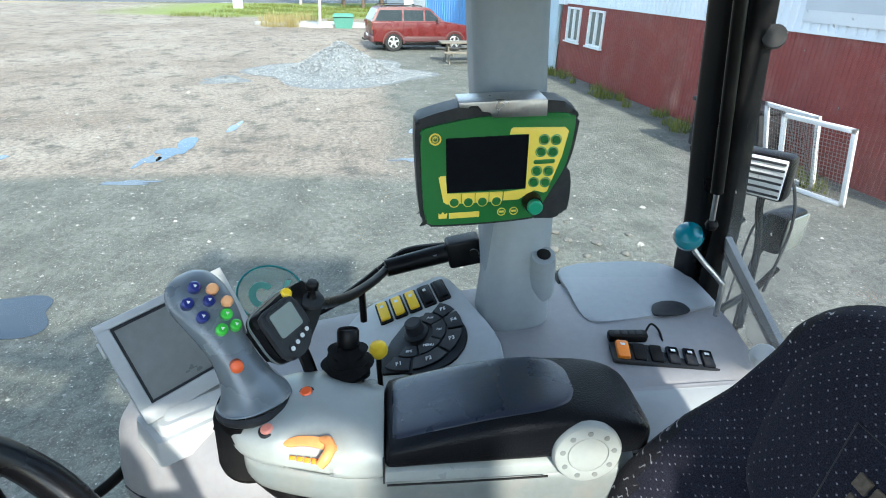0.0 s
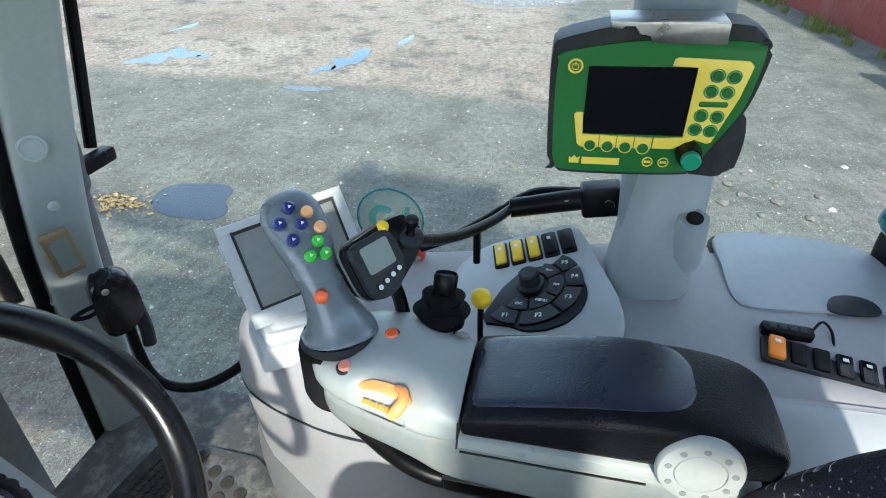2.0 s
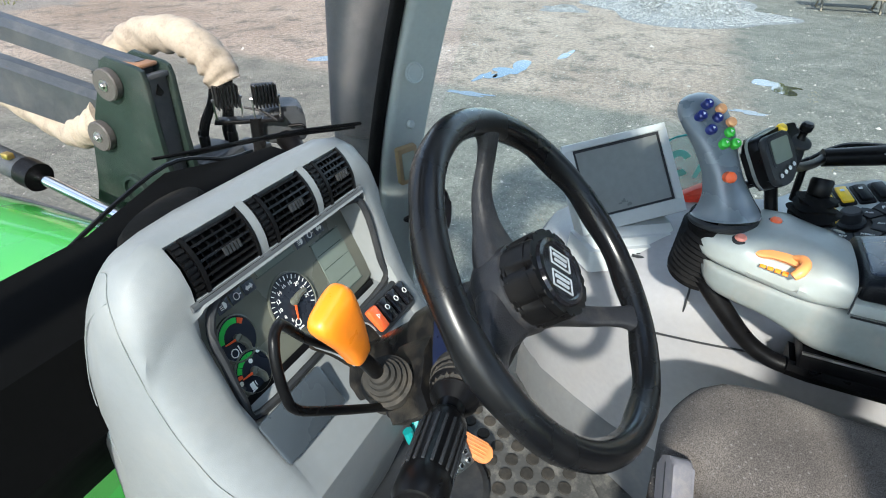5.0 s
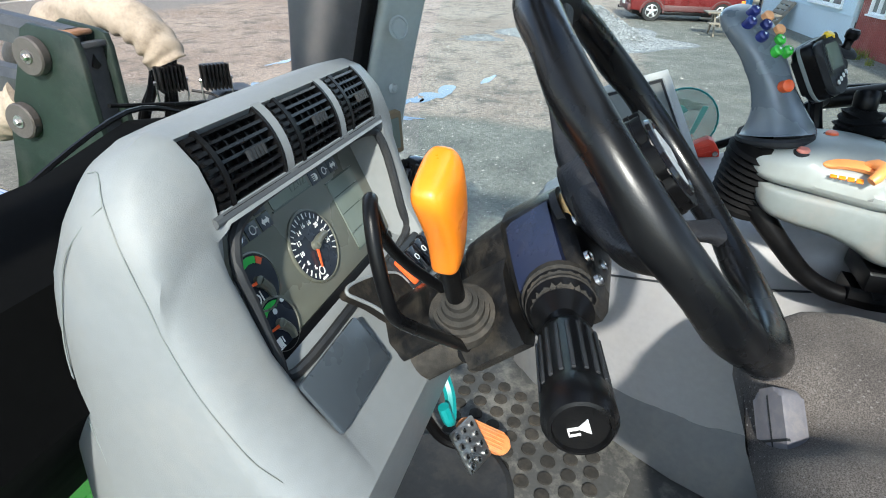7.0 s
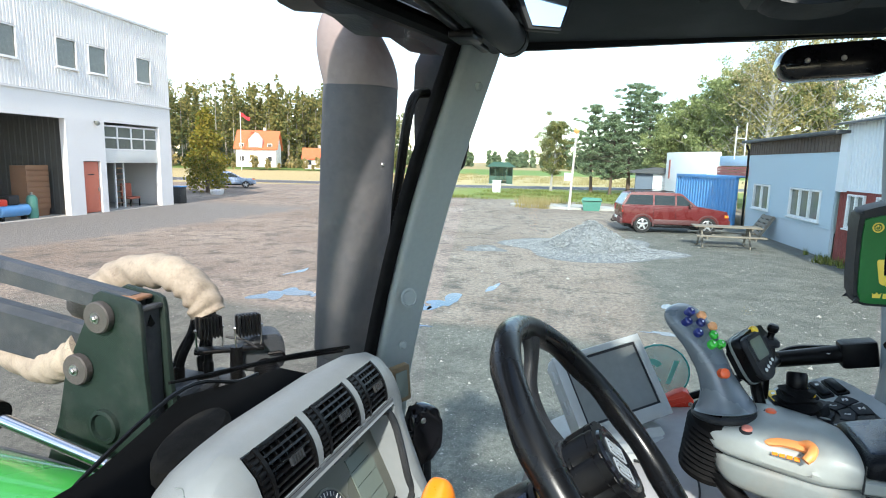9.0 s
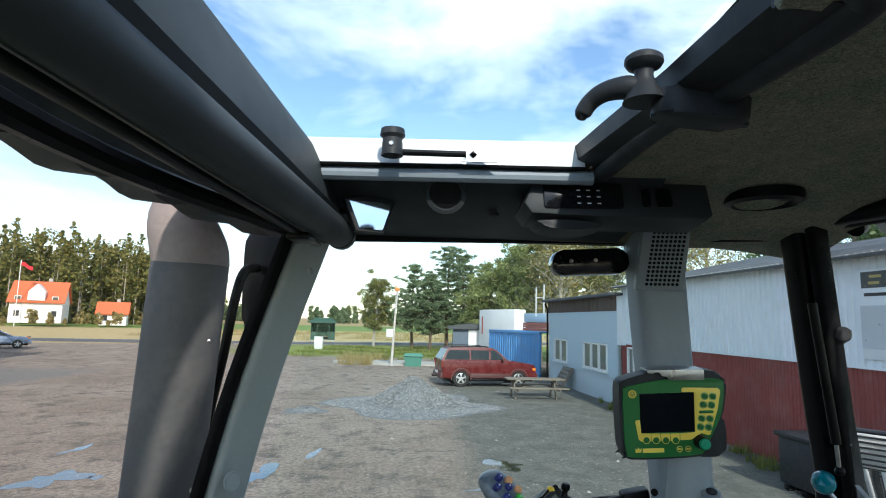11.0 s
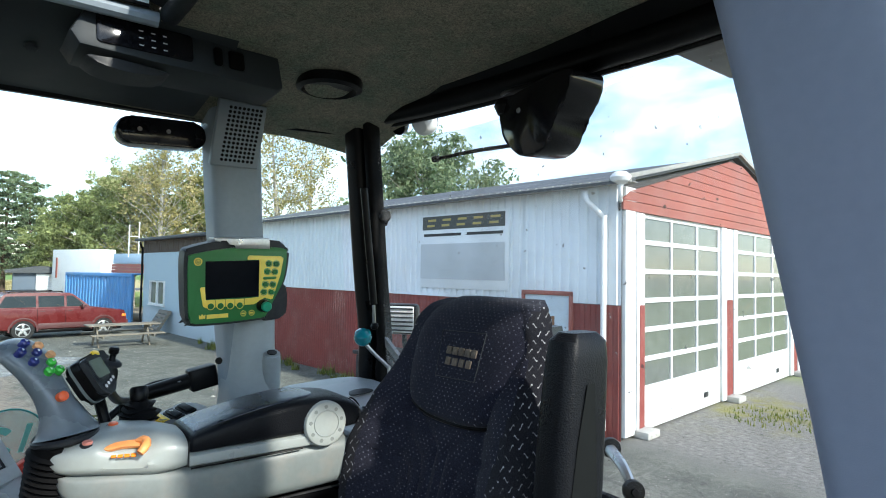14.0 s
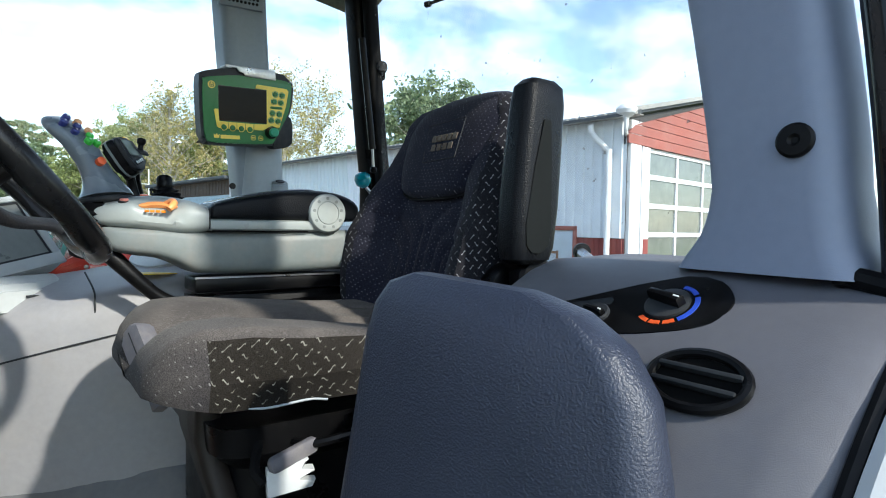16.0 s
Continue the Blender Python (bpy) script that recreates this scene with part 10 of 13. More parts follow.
part("pivot_bolt", join(lathe([(0.016, 0), (0.015, 0.003), (0.010, 0.003), (0.009, 0.001), (0, 0.001)], 20, lbm), lathe([(0.007, 0), (0.006, 0.005), (0, 0.005)], 6, lbm)), P_DARK, st_)
part("brand_bar", span((-0.2385, -0.02, 2.235), (-0.2365, 0.025, 2.243), 0), P_DARK, st_)
lar = []
for z, cy, wx, wy in ((2.352, 0.02, 0.05, 0.06), (2.36, 0.02, 0.078, 0.088), (2.38, 0.018, 0.088, 0.100), (2.45, 0.012, 0.09, 0.105), (2.55, 0.004, 0.088, 0.102), (2.63, -0.004, 0.084, 0.096), (2.66, -0.006, 0.076, 0.088), (2.672, -0.006, 0.05, 0.06)):
    wx *= 0.7
    lar.append([(-0.272 + (q[0]), cy + q[1], z) for q in rounded(wx, wy, min(wx, wy) * 0.32, 5)])
part("side_armrest", loft(lar), VINYL, st_, "black padded armrest folded upright")
part("armrest_panel", loft([[(-0.3045, y, z) for y, z in ((c - w, z0), (c + w, z0))] for z0, c, w in ((2.372, 0.022, 0.010), (2.385, 0.020, 0.026), (2.42, 0.018, 0.030), (2.52, 0.010, 0.020), (2.60, 0.002, 0.008))], caps=False, closed=False), mat("smooth_black_vinyl", (0.008, 0.009, 0.009), 0.6, 0.1, 9, 90, spec=0.08), st_, "smooth inset panel of the armrest")
part("armrest_pivot", tube([(-0.20, 0.0, 2.33), (-0.262, 0.01, 2.36)], 0.022, 12, 1), P_BLACK, st_)
part("armrest_hub", lathe([(0.038, -0.02), (0.040, -0.012), (0.040, 0.012), (0.034, 0.020), (0.018, 0.021), (0.016, 0.017), (0, 0.017)], 24, facing((-0.262, -0.012, 2.325), (-1, 0.1, 0.05))), P_BLACK, st_)
# suspension and floor gear
part("suspension", loft([[(SX + x * s, 0.27 + y * s, z) for x, y in rounded(0.42, 0.48, 0.05, 4)] for z, s in ((1.70, 0.95), (1.76, 0.95), (1.80, 0.85), (2.04, 0.85), (2.07, 0.98), (2.115, 1.0))]), P_BLACK, st_, "black seat suspension skirt")
part("front_leg", loft([[(x0 + x, y0 + y, z) for x, y in rounded(w, 0.04, 0.015, 3)] for z, w, x0, y0 in ((1.90, 0.11, -0.115, 0.46), (1.97, 0.075, -0.10, 0.475), (2.03, 0.080, -0.07, 0.49), (2.08, 0.12, -0.035, 0.50), (2.14, 0.18, -0.01, 0.50))]), mat("brown_black_bracket", (0.020, 0.016, 0.013), 0.5, 0.2, 8, 60, 0.15, 500, spec=0.25), st_)
part("weight_lever", tube([(-0.12, 0.40, 2.075), (-0.20, 0.38, 2.087), (-0.23, 0.33, 2.10), (-0.24, 0.28, 2.105)], 0.007, 8), P_BLACK, st_)
part("lever_grip", prism(rounded(0.084, 0.024, 0.010, 4), -0.007, 0.007, 0.004, axes((-0.208, 0.412, 2.080), (0.25, -0.95, 0.16), (0, 0.16, 0.98), (-0.95, -0.25, 0.05))), LILAC, st_, "pale lever grip")
buc = thing("seat_belt_buckle", (-0.16, 0.1, 2.2), "black seat belt buckle with an orange button", "buckle")
BU = axes((-0.175, 0.105, 2.255), (0.85, 0.5, 0.0), (0.1, -0.2, 0.97), (-0.5, 0.85, 0.2))
part("body", prism(rounded(0.05, 0.085, 0.006, 3), -0.012, 0.012, 0.004, BU), P_BLACK, buc)
part("release_button", prism(rounded(0.044, 0.02, 0.003, 2, 0, 0.036), -0.01, 0.0145, 0.001, BU), RED_BTN, buc, "orange release button")
part("ribs", join(*[span((-0.02, -0.035 + k * 0.007, 0.012), (0.02, -0.031 + k * 0.007, 0.0138), 0, BU) for k in range(7)]), P_DARK, buc)
part("strap", tube([(-0.175, 0.10, 2.215), (-0.17, 0.08, 2.16), (-0.15, 0.05, 2.12)], 0.012, 8), RUBBER, buc)
bk2 = thing("floor_buckle", (-0.25, 0.5, 1.86), "pale grey plastic buckle hanging under the seat", "buckle")
B2 = axes((-0.206, 0.418, 2.048), (-0.2, -0.95, 0.15), (0.0, 0.15, 0.98), (-0.95, 0.2, 0.0))
part("body", prism([(-0.035, -0.02), (0.03, -0.022), (0.036, -0.012), (0.012, -0.008), (0.012, -0.002), (0.036, 0.0), (0.036, 0.006), (0.012, 0.008), (0.03, 0.02), (-0.03, 0.022)], -0.008, 0.008, 0.002, B2), STEEL_WHITE, bk2)
part("strap", tube([tuple(B2 @ Vector((-0.035, 0, 0))), (-0.18, 0.46, 2.06), (-0.15, 0.44, 2.10)], 0.008, 6), RUBBER, bk2)
# bright arm behind the seat
lv = thing("rear_link_arm", (0.0, -0.46, 2.3), "pale steel link arm with rollers behind the rear window", "link arm")
part("arm", tube([(-0.10, -0.40, 2.30), (-0.06, -0.42, 2.335), (0.0, -0.455, 2.352)], [0.010, 0.012, 0.014], 8, 4), STEEL, lv)
for p in ((0.006, -0.464, 2.354), (-0.10, -0.40, 2.30)):
    part("roller", lathe([(0.022, -0.010), (0.024, 0), (0.022, 0.010), (0.008, 0.011), (0.007, 0.014), (0, 0.014)], 18, facing(p, (-0.75, 0.6, 0.1))), P_BLACK, lv)

# ---- left rear side panel with heater controls, folded passenger seat ----
PAN = [(-0.36, 1.70), (-0.36, 2.28), (-0.30, 2.335), (-0.20, 2.365), (-0.05, 2.378), (0.09, 2.374), (0.145, 2.358), (0.19, 2.335), (0.24, 2.300), (0.30, 2.250), (0.37, 2.17), (0.43, 2.06), (0.48, 1.90), (0.51, 1.70)]
lpn = thing("rear_side_panel", (-0.62, 0.1, 1.70), "dark grey moulded side panel with heater controls and an air vent", "side panel")
rings = []
for x, k in ((-0.365, 0.60), (-0.375, 0.80), (-0.40, 0.93), (-0.44, 0.985), (-0.50, 1.0), (-0.60, 1.0), (-0.70, 1.0), (-0.80, 0.998), (-0.835, 0.985), (-0.85, 0.95)):
    rings.append([(x, -0.05 + (y + 0.05) * k, 1.70 + (z - 1.70) * (1 if k > 0.99 else 0.9 + 0.1 * k)) for y, z in PAN])
part("shell", loft(rings), mat("dark_warm_grey_plastic", (0.105, 0.105, 0.12), 0.5, 0.08, 5, 70, 0.2, 900, dirt=(0.17, 0.16, 0.15), dirt_amt=0.25), lpn)
part("sill_seal", tube([(-0.852, -0.1, 2.36), (-0.852, 0.09, 2.36), (-0.854, 0.24, 2.285), (-0.856, 0.37, 2.15), (-0.858, 0.46, 1.95), (-0.86, 0.50, 1.72)], 0.007, 8), P_BLACK, lpn)
part("sill_strip", tube([(-0.875, -0.1, 2.345), (-0.875, 0.09, 2.345), (-0.877, 0.25, 2.27), (-0.88, 0.39, 2.13), (-0.885, 0.48, 1.93), (-0.888, 0.53, 1.72)], 0.020, 10), STEEL_WHITE, lpn, "pale dusty door sill strip")
part("inner_hump", loft([[(x, y, z) for y, z in ((-0.34, 2.0), (-0.32, 2.27), (-0.22, 2.33 * 1.0), (-0.05, 2.345), (0.05, 2.32), (0.10, 2.0))] for x in (-0.40, -0.36, -0.345)]), bpy.data.materials["dark_warm_grey_plastic"], lpn)
HVN = Vector((0, 0.55, 0.835)).normalized()
hvx = Vector((-0.92, -0.33, 0.2))
hvx = (hvx - HVN * hvx.dot(HVN)).normalized()
HV = axes((-0.655, 0.184, 2.334), hvx, HVN.cross(hvx), HVN) @ Matrix.Scale(0.74, 4)
hv = thing("heater_controls", (-0.60, 0.19, 2.33), "black heater control panel with three rotary knobs", "heater controls")
part("plate", prism(smooth_poly([(-0.27, -0.01), (-0.255, 0.028), (-0.13, 0.048), (-0.03, 0.062), (0.05, 0.058), (0.086, 0.0), (0.06, -0.052), (-0.02, -0.058), (-0.12, -0.045), (-0.24, -0.042)], 5), -0.012, 0.006, 0.003, HV), P_BLACK, hv)
part("slot", prism(rounded(0.075, 0.018, 0.008, 4, -0.12, 0.026), 0.006, 0.0072, 0, HV), P_DARK, hv)
for x, y, r in ((0.0, 0.0, 0.032), (-0.105, -0.004, 0.022), (-0.195, -0.006, 0.020)):
    kb2 = part("knob", lathe([(r, 0.006), (r, 0.010), (r * 0.9, 0.012), (0, 0.012)], 30, HV @ Matrix.Translation((x, y, 0))), P_DARK, hv)
    part("knob_wing", prism([(-r * 0.85, -r * 0.16), (r * 0.85, -r * 0.2), (r * 0.9, r * 0.2), (-r * 0.85, r * 0.16)], 0.010, 0.010 + r * 0.55, 0.003, HV @ Matrix.Translation((x, y, 0)) @ pose(0, 0, 0, 0, 0, -35)), P_BLACK, kb2)
    part("pointer", span((r * 0.55, -0.0012, 0.010 + r * 0.55), (r * 0.85, 0.0012, 0.0108 + r * 0.55), 0, HV @ Matrix.Translation((x, y, 0)) @ pose(0, 0, 0, 0, 0, -35)), WHITE_INK, kb2)
for k, (a0, a1, mt) in enumerate(((-150, -128, RED_INK), (-122, -100, RED_INK), (-94, -72, RED_INK), (-66, 10, BLUE_INK), (20, 60, BLUE_INK))):
    part("scale_segment", sector(0, 0, 0.037, 0.044, a0, a1, 0.006, 0.0072, HV, 0), mt, hv, "coloured temperature scale")
av = thing("side_air_vent", (-0.71, 0.26, 2.26), "oval black air vent with two slats in the side panel", "air vent")
AVN = Vector((0, 0.67, 0.74)).normalized()
AV = axes((-0.733, 0.262, 2.284), (-1, 0, 0), AVN.cross(Vector((-1, 0, 0))), AVN)
oval = [(0.043 * math.cos(t), 0.029 * math.sin(t)) for t in np.linspace(0, 2 * math.pi, 33)[:-1]]
part("throat", prism([(x * 0.9, y * 0.9) for x, y in oval], -0.004, 0.003, 0, AV), mat("vent_black", (0.003, 0.003, 0.003), 0.9, 0.1, spec=0.1), av)
part("rim", tube([tuple(AV @ Vector((x, y, 0.004))) for x, y in oval], 0.005, 8, 1, closed=True), P_BLACK, av)
for y in (-0.008, 0.009):
    part("slat", span((-0.038, y - 0.0026, 0.002), (0.038, y + 0.0026, 0.010), 0.002, AV), P_DARK, av)
dsr = thing("door_strut", (-0.8, 0.12, 2.34), "black door gas strut on its ball joint", "gas strut")
part("socket", lathe([(0.022, 0), (0.02, 0.01), (0.01, 0.012), (0, 0.012)], 18, facing((-0.79, 0.118, 2.352), (0, 0.3, 0.95))), P_BLACK, dsr)
part("ball", lathe([(0, -0.012), (0.010, -0.006), (0.012, 0.002), (0.007, 0.012), (0, 0.013)], 14, Matrix.Translation((-0.79, 0.118, 2.374))), P_BLACK, dsr)
part("rod", tube([(-0.785, 0.118, 2.378), (-0.83, 0.122, 2.368), (-0.95, 0.13, 2.345)], [0.010, 0.012, 0.012], 10, 3), P_BLACK, dsr)
ps = thing("passenger_seat", (-0.6, 0.37, FLOOR_Z), "dark blue-black grained passenger seat backrest, folded", "seat")
u0, u1 = Vector((-0.435, 0.405, 0)), Vector((-0.755, 0.330, 0))
ud = (u1 - u0).normalized()
un = Vector((0, 0, 1)).cross(ud).normalized()
if un.y < 0:
    un = -un
prings = []
for z, l0, l1, th in ((1.72, -0.05, 0.36, 0.06), (1.9, -0.035, 0.352, 0.07), (2.1, -0.012, 0.342, 0.07), (2.22, 0.0, 0.332, 0.068), (2.29, 0.006, 0.318, 0.064), (2.325, 0.014, 0.295, 0.058), (2.35, 0.030, 0.255, 0.046), (2.362, 0.058, 0.205, 0.026)):
    c = u0 + ud * ((l0 + l1) / 2)
    tilt = 0.10 * (2.36 - z)
    prings.append([tuple(c + ud * q[0] + un * (q[1] + tilt) + Vector((0, 0, z - 0.02 * ((q[0]) / 0.33)))) for q in rounded(l1 - l0, th, th * 0.42, 5)])
face_bm, shell_bm = cloth_split(loft(prings), lambda f: f.normal.dot(un) > 0.55)
part("front_panel", face_bm, VINYL_BLUE, ps)
part("back_shell", shell_bm, VINYL_BLUE, ps)

# ---- outside of the tractor ----
ex = thing("exhaust_stack", (0.92, 1.63, 1.6), "tall sooty upright exhaust with a bleached pinkish bent outlet", "exhaust")
E0, E1 = Vector((0.905, 1.615, 1.62)), Vector((0.868, 1.525, 3.085))
ed = (E1 - E0).normalized()
EM = facing(E0, ed)
EL = (E1 - E0).length
part("lower_pipe", lathe([(0.098, 0), (0.098, 0.66), (0.104, 0.665)], 40, EM), EXHAUST, ex)
part("silencer", lathe([(0.104, 0.665), (0.107, 0.672), (0.107, EL - 0.012), (0.104, EL), (0.06, EL + 0.002)], 48, EM), EXHAUST, ex)
part("rust_spot", lathe([(0.008, 0), (0.006, 0.003), (0, 0.004)], 10, facing((0.846, 1.466, 2.45), (-0.5, -0.85, 0))), RUST_POLE, ex)
part("bolt", lathe([(0.007, 0), (0.007, 0.004), (0.003, 0.008), (0, 0.008)], 6, facing((0.835, 1.443, 2.86), (-0.5, -0.85, 0))), STEEL, ex)
rings = []
for z, off, w in ((3.075, 0.0, 0.106), (3.12, 0.008, 0.109), (3.155, 0.018, 0.107), (3.19, 0.029, 0.100), (3.225, 0.039, 0.089), (3.26, 0.045, 0.074), (3.29, 0.045, 0.058), (3.32, 0.040, 0.040)):
    f = (z - 3.075) / 0.245
    cx, cy = 0.868 - 0.435 * off - 0.008 * f, 1.523 + 0.90 * off - 0.01 * f
    rings.append([(cx + w * math.cos(2 * math.pi * k / 40), cy + w * math.sin(2 * math.pi * k / 40), z) for k in range(40)])
part("outlet_bend", loft(rings), EXHAUST_TOP, ex, "bleached pinkish exhaust outlet")
part("bracket", span((0.93, 1.50, 3.035), (1.06, 1.52, 3.05), 0.003), BLACK_PAINT, ex)

# front loader, right-hand tower and two arm beams
LX0, LX1 = 0.46, 0.56
ld = thing("front_loader", (0.5, 2.0, 0.9), "dark green-black front loader tower with two parallel arm beams", "loader")
PLATE = [(2.09, 2.512), (1.985, 2.497), (1.965, 2.488), (1.957, 2.46), (1.955, 2.30), (1.93, 2.0), (1.9, 0.95), (2.4, 0.95), (2.335, 1.98), (2.27, 2.13), (2.236, 2.27), (2.14, 2.43), (2.115, 2.50)]
for x0, x1 in ((LX0, LX0 + 0.016), (LX1 - 0.016, LX1)):
    part("side_plate", prism(PLATE, x0, x1, 0.004, axes((0, 0, 0), (0, 1, 0), (0, 0, 1), (1, 0, 0))), LOADER_GREEN, ld)
part("rear_plate", span((LX0 + 0.016, 1.975, 1.0), (LX1 - 0.016, 1.985, 2.475), 0.003), LOADER, ld)
part("rear_lip", span((LX0 + 0.016, 1.962, 2.462), (LX1 - 0.016, 1.976, 2.475), 0.003), LOADER, ld)
part("keyhole_plate", prism([(0.498, 2.42), (0.51, 2.412), (0.524, 2.42), (0.514, 2.436), (0.51, 2.446)], -1.9755, -1.972, 0, axes((0, 0, 0), (1, 0, 0), (0, 0, 1), (0, -1, 0))), P_BLACK, ld)
part("top_cap", box(0.51, 2.03, 2.492, 0.06, 0.08, 0.012, 0.005), CRATE, ld, "rusty dirt on the tower head")
def beam(name, y0, z0, y1, z1, h0, h1, xa, xb):
    """Box beam running forward with a chamfered top edge."""
    rg = []
    for y, z, h in ((y0, z0, h0), (y1, z1, h1)):
        c = 0.018
        rg.append([(xa, y, z - h), (xb, y, z - h), (xb, y, z - c), (xb - c, y, z), (xa + c, y, z), (xa, y, z - c)])
    return part(name, loft(rg), LOADER, ld)
beam("upper_arm", 2.02, 2.50, 5.2, 2.90, 0.055, 0.10, 0.478, 0.545)
beam("lower_arm", 2.10, 2.385, 5.2, 2.72, 0.13, 0.2, 0.478, 0.545)
def washer_bolt(y, z, r=0.043):
    m = facing((LX0, y, z), (-1, 0, 0))
    w = part("pin_washer", lathe([(r * 0.95, 0), (r, 0.003), (r, 0.02), (r * 0.93, 0.024), (0.016, 0.024)], 28, m), mat("worn_pin_steel_%d" % int(y * 1000), (0.075, 0.072, 0.07), 0.6, 0.2, 20, 90, 0.2, 300, metal=0.2), ld)
    part("washer", lathe([(0.016, 0.024), (0.015, 0.027), (0.008, 0.027)], 18, m), STEEL, w)
    part("bolt_head", lathe([(0.0085, 0.024), (0.0085, 0.033), (0.006, 0.035), (0, 0.035)], 6, m, ), STEEL, w)
washer_bolt(2.084, 2.444)
washer_bolt(2.172, 2.288)
part("boss", lathe([(0.05, 0), (0.048, 0.012), (0.038, 0.014), (0.036, 0.004), (0, 0.004)], 28, facing((LX0, 2.10, 2.13), (-1, 0, 0))), LOADER_GREEN, ld)

def sleeve(name, pts, r, seed, label):
    """A wrinkled cloth sleeve over a hose bundle."""
    rnd = random.Random(seed)
    P = curve_pts(pts, 22)
    k = len(P)
    rings = []
    up = Vector((1, 0, 0))
    ph = [rnd.uniform(0, 6.28) for _ in range(6)]
    for i in range(k):
        d = (P[min(i + 1, k - 1)] - P[max(i - 1, 0)]).normalized()
        s = d.cross(up).normalized()
        s2 = s.cross(d).normalized()
        ring = []
        for j in range(26):
            a = 2 * math.pi * j / 26
            u = i / k
            fold = 0.13 * abs(math.sin(u * 26 + 1.3 * math.sin(a + ph[0]) + ph[1])) ** 0.6 * (0.55 + 0.45 * math.cos(a + math.pi)) + 0.05 * math.sin(u * 61 + 2 * math.sin(2 * a + ph[2]) + ph[3]) + 0.03 * math.sin(3 * a + u * 17 + ph[4])
            rr_ = r * (0.93 + fold)
            ring.append(P[i] + rr_ * (math.cos(a) * s + math.sin(a) * s2))
        rings.append(ring)
    return part(name, loft(rings), HOSE_CLOTH, hs, label)
hs = thing("hydraulic_hoses", (0.62, 2.0, 1.9), "black hydraulic hoses in a wrinkled beige cloth sleeve over the loader", "hoses")
sleeve("cloth_sleeve", [(0.76, 2.52, 2.35), (0.77, 2.42, 2.435), (0.775, 2.32, 2.487), (0.78, 2.19, 2.503), (0.785, 2.10, 2.48), (0.79, 2.045, 2.425), (0.795, 2.025, 2.375)], 0.056, 3, "wrinkled beige cloth sleeve")
sleeve("cloth_sleeve", [(0.60, 3.2, 2.37), (0.56, 2.75, 2.30), (0.53, 2.45, 2.245), (0.50, 2.30, 2.27), (0.50, 2.2, 2.33)], 0.05, 5, "wrinkled beige cloth sleeve")
for i, (dx, dy) in enumerate(((-0.035, 0.01), (-0.012, 0.03), (0.014, -0.015), (0.036, 0.012))):
    part("hose", tube([(0.795 + dx * 0.6, 2.03 + dy, 2.40), (0.79 + dx, 2.05 + dy, 2.31), (0.78 + dx * 1.5, 2.07 + dy * 2, 2.20), (0.78 + dx * 1.7, 2.08 + dy * 2, 2.0)], 0.013, 10), RUBBER, hs)
    part("ferrule", lathe([(0.015, 0), (0.017, 0.01), (0.017, 0.035), (0.014, 0.04)], 12, Matrix.Translation((0.78 + dx * 1.5, 2.07 + dy * 2, 2.17))), BLACK_PAINT, hs)
vb = thing("valve_block", (0.62, 1.85, 1.9), "dark hydraulic coupling block behind the loader tower", "valve block")
part("block", join(box(0.72, 2.08, 2.11, 0.2, 0.14, 0.12, 0.02), box(0.84, 2.02, 2.09, 0.12, 0.12, 0.14, 0.02), tube([(0.62, 2.0, 2.15), (0.78, 2.0, 2.16)], 0.022, 10, 1)), LOADER, vb)
part("foot", box(0.74, 2.06, 1.5, 0.2, 0.12, 1.2, 0.02), LOADER, vb)
hc = thing("hydraulic_cylinder", (0.34, 2.3, 2.1), "blue-grey hydraulic cylinder with a brass fitting and chrome rod", "hydraulic cylinder")
part("barrel", tube([(0.335, 2.36, 2.175), (0.34, 3.3, 2.32)], 0.038, 18, 1), LOADER, hc)
part("gland", tube([(0.3345, 2.335, 2.171), (0.3352, 2.39, 2.18)], 0.043, 18, 1), P_BLACK, hc)
part("rod", tube([(0.332, 1.95, 2.11), (0.335, 2.36, 2.175)], 0.017, 14, 1), mat("chromed_rod", (0.75, 0.76, 0.78), 0.1, 0.03, 10, 60, metal=1.0), hc)
part("fitting", box(0.318, 2.42, 2.228, 0.022, 0.03, 0.018, 0.004), mat("brass", (0.6, 0.42, 0.14), 0.35, 0.1, 20, 90, metal=0.9), hc)

# hood
def hood_ring(y, zc, w, drop):
    return [(w * s * 0.5, y, zc - drop * abs(s) ** 3.2) for s in [k / 10 - 1 for k in range(21)]] + [(w * 0.5, y, 1.35), (-w * 0.5, y, 1.35)]
hdg = thing("engine_hood", (0, 2.6, 1.3), "bright green engine hood with a dark louvred side", "hood")
part("hood_panel", loft([hood_ring(y, z, w, d) for y, z, w, d in ((1.66, 2.17, 0.62, 0.10), (1.8, 2.19, 0.60, 0.085), (2.2, 2.20, 0.56, 0.075), (2.8, 2.17, 0.54, 0.075), (3.4, 2.08, 0.52, 0.10), (3.62, 1.98, 0.48, 0.14))]), HOOD_GREEN, hdg)
part("hood_seam", tube([(0.285, 1.67, 2.085), (0.275, 2.2, 2.13), (0.262, 2.8, 2.10)], 0.006, 8), LOADER, hdg)

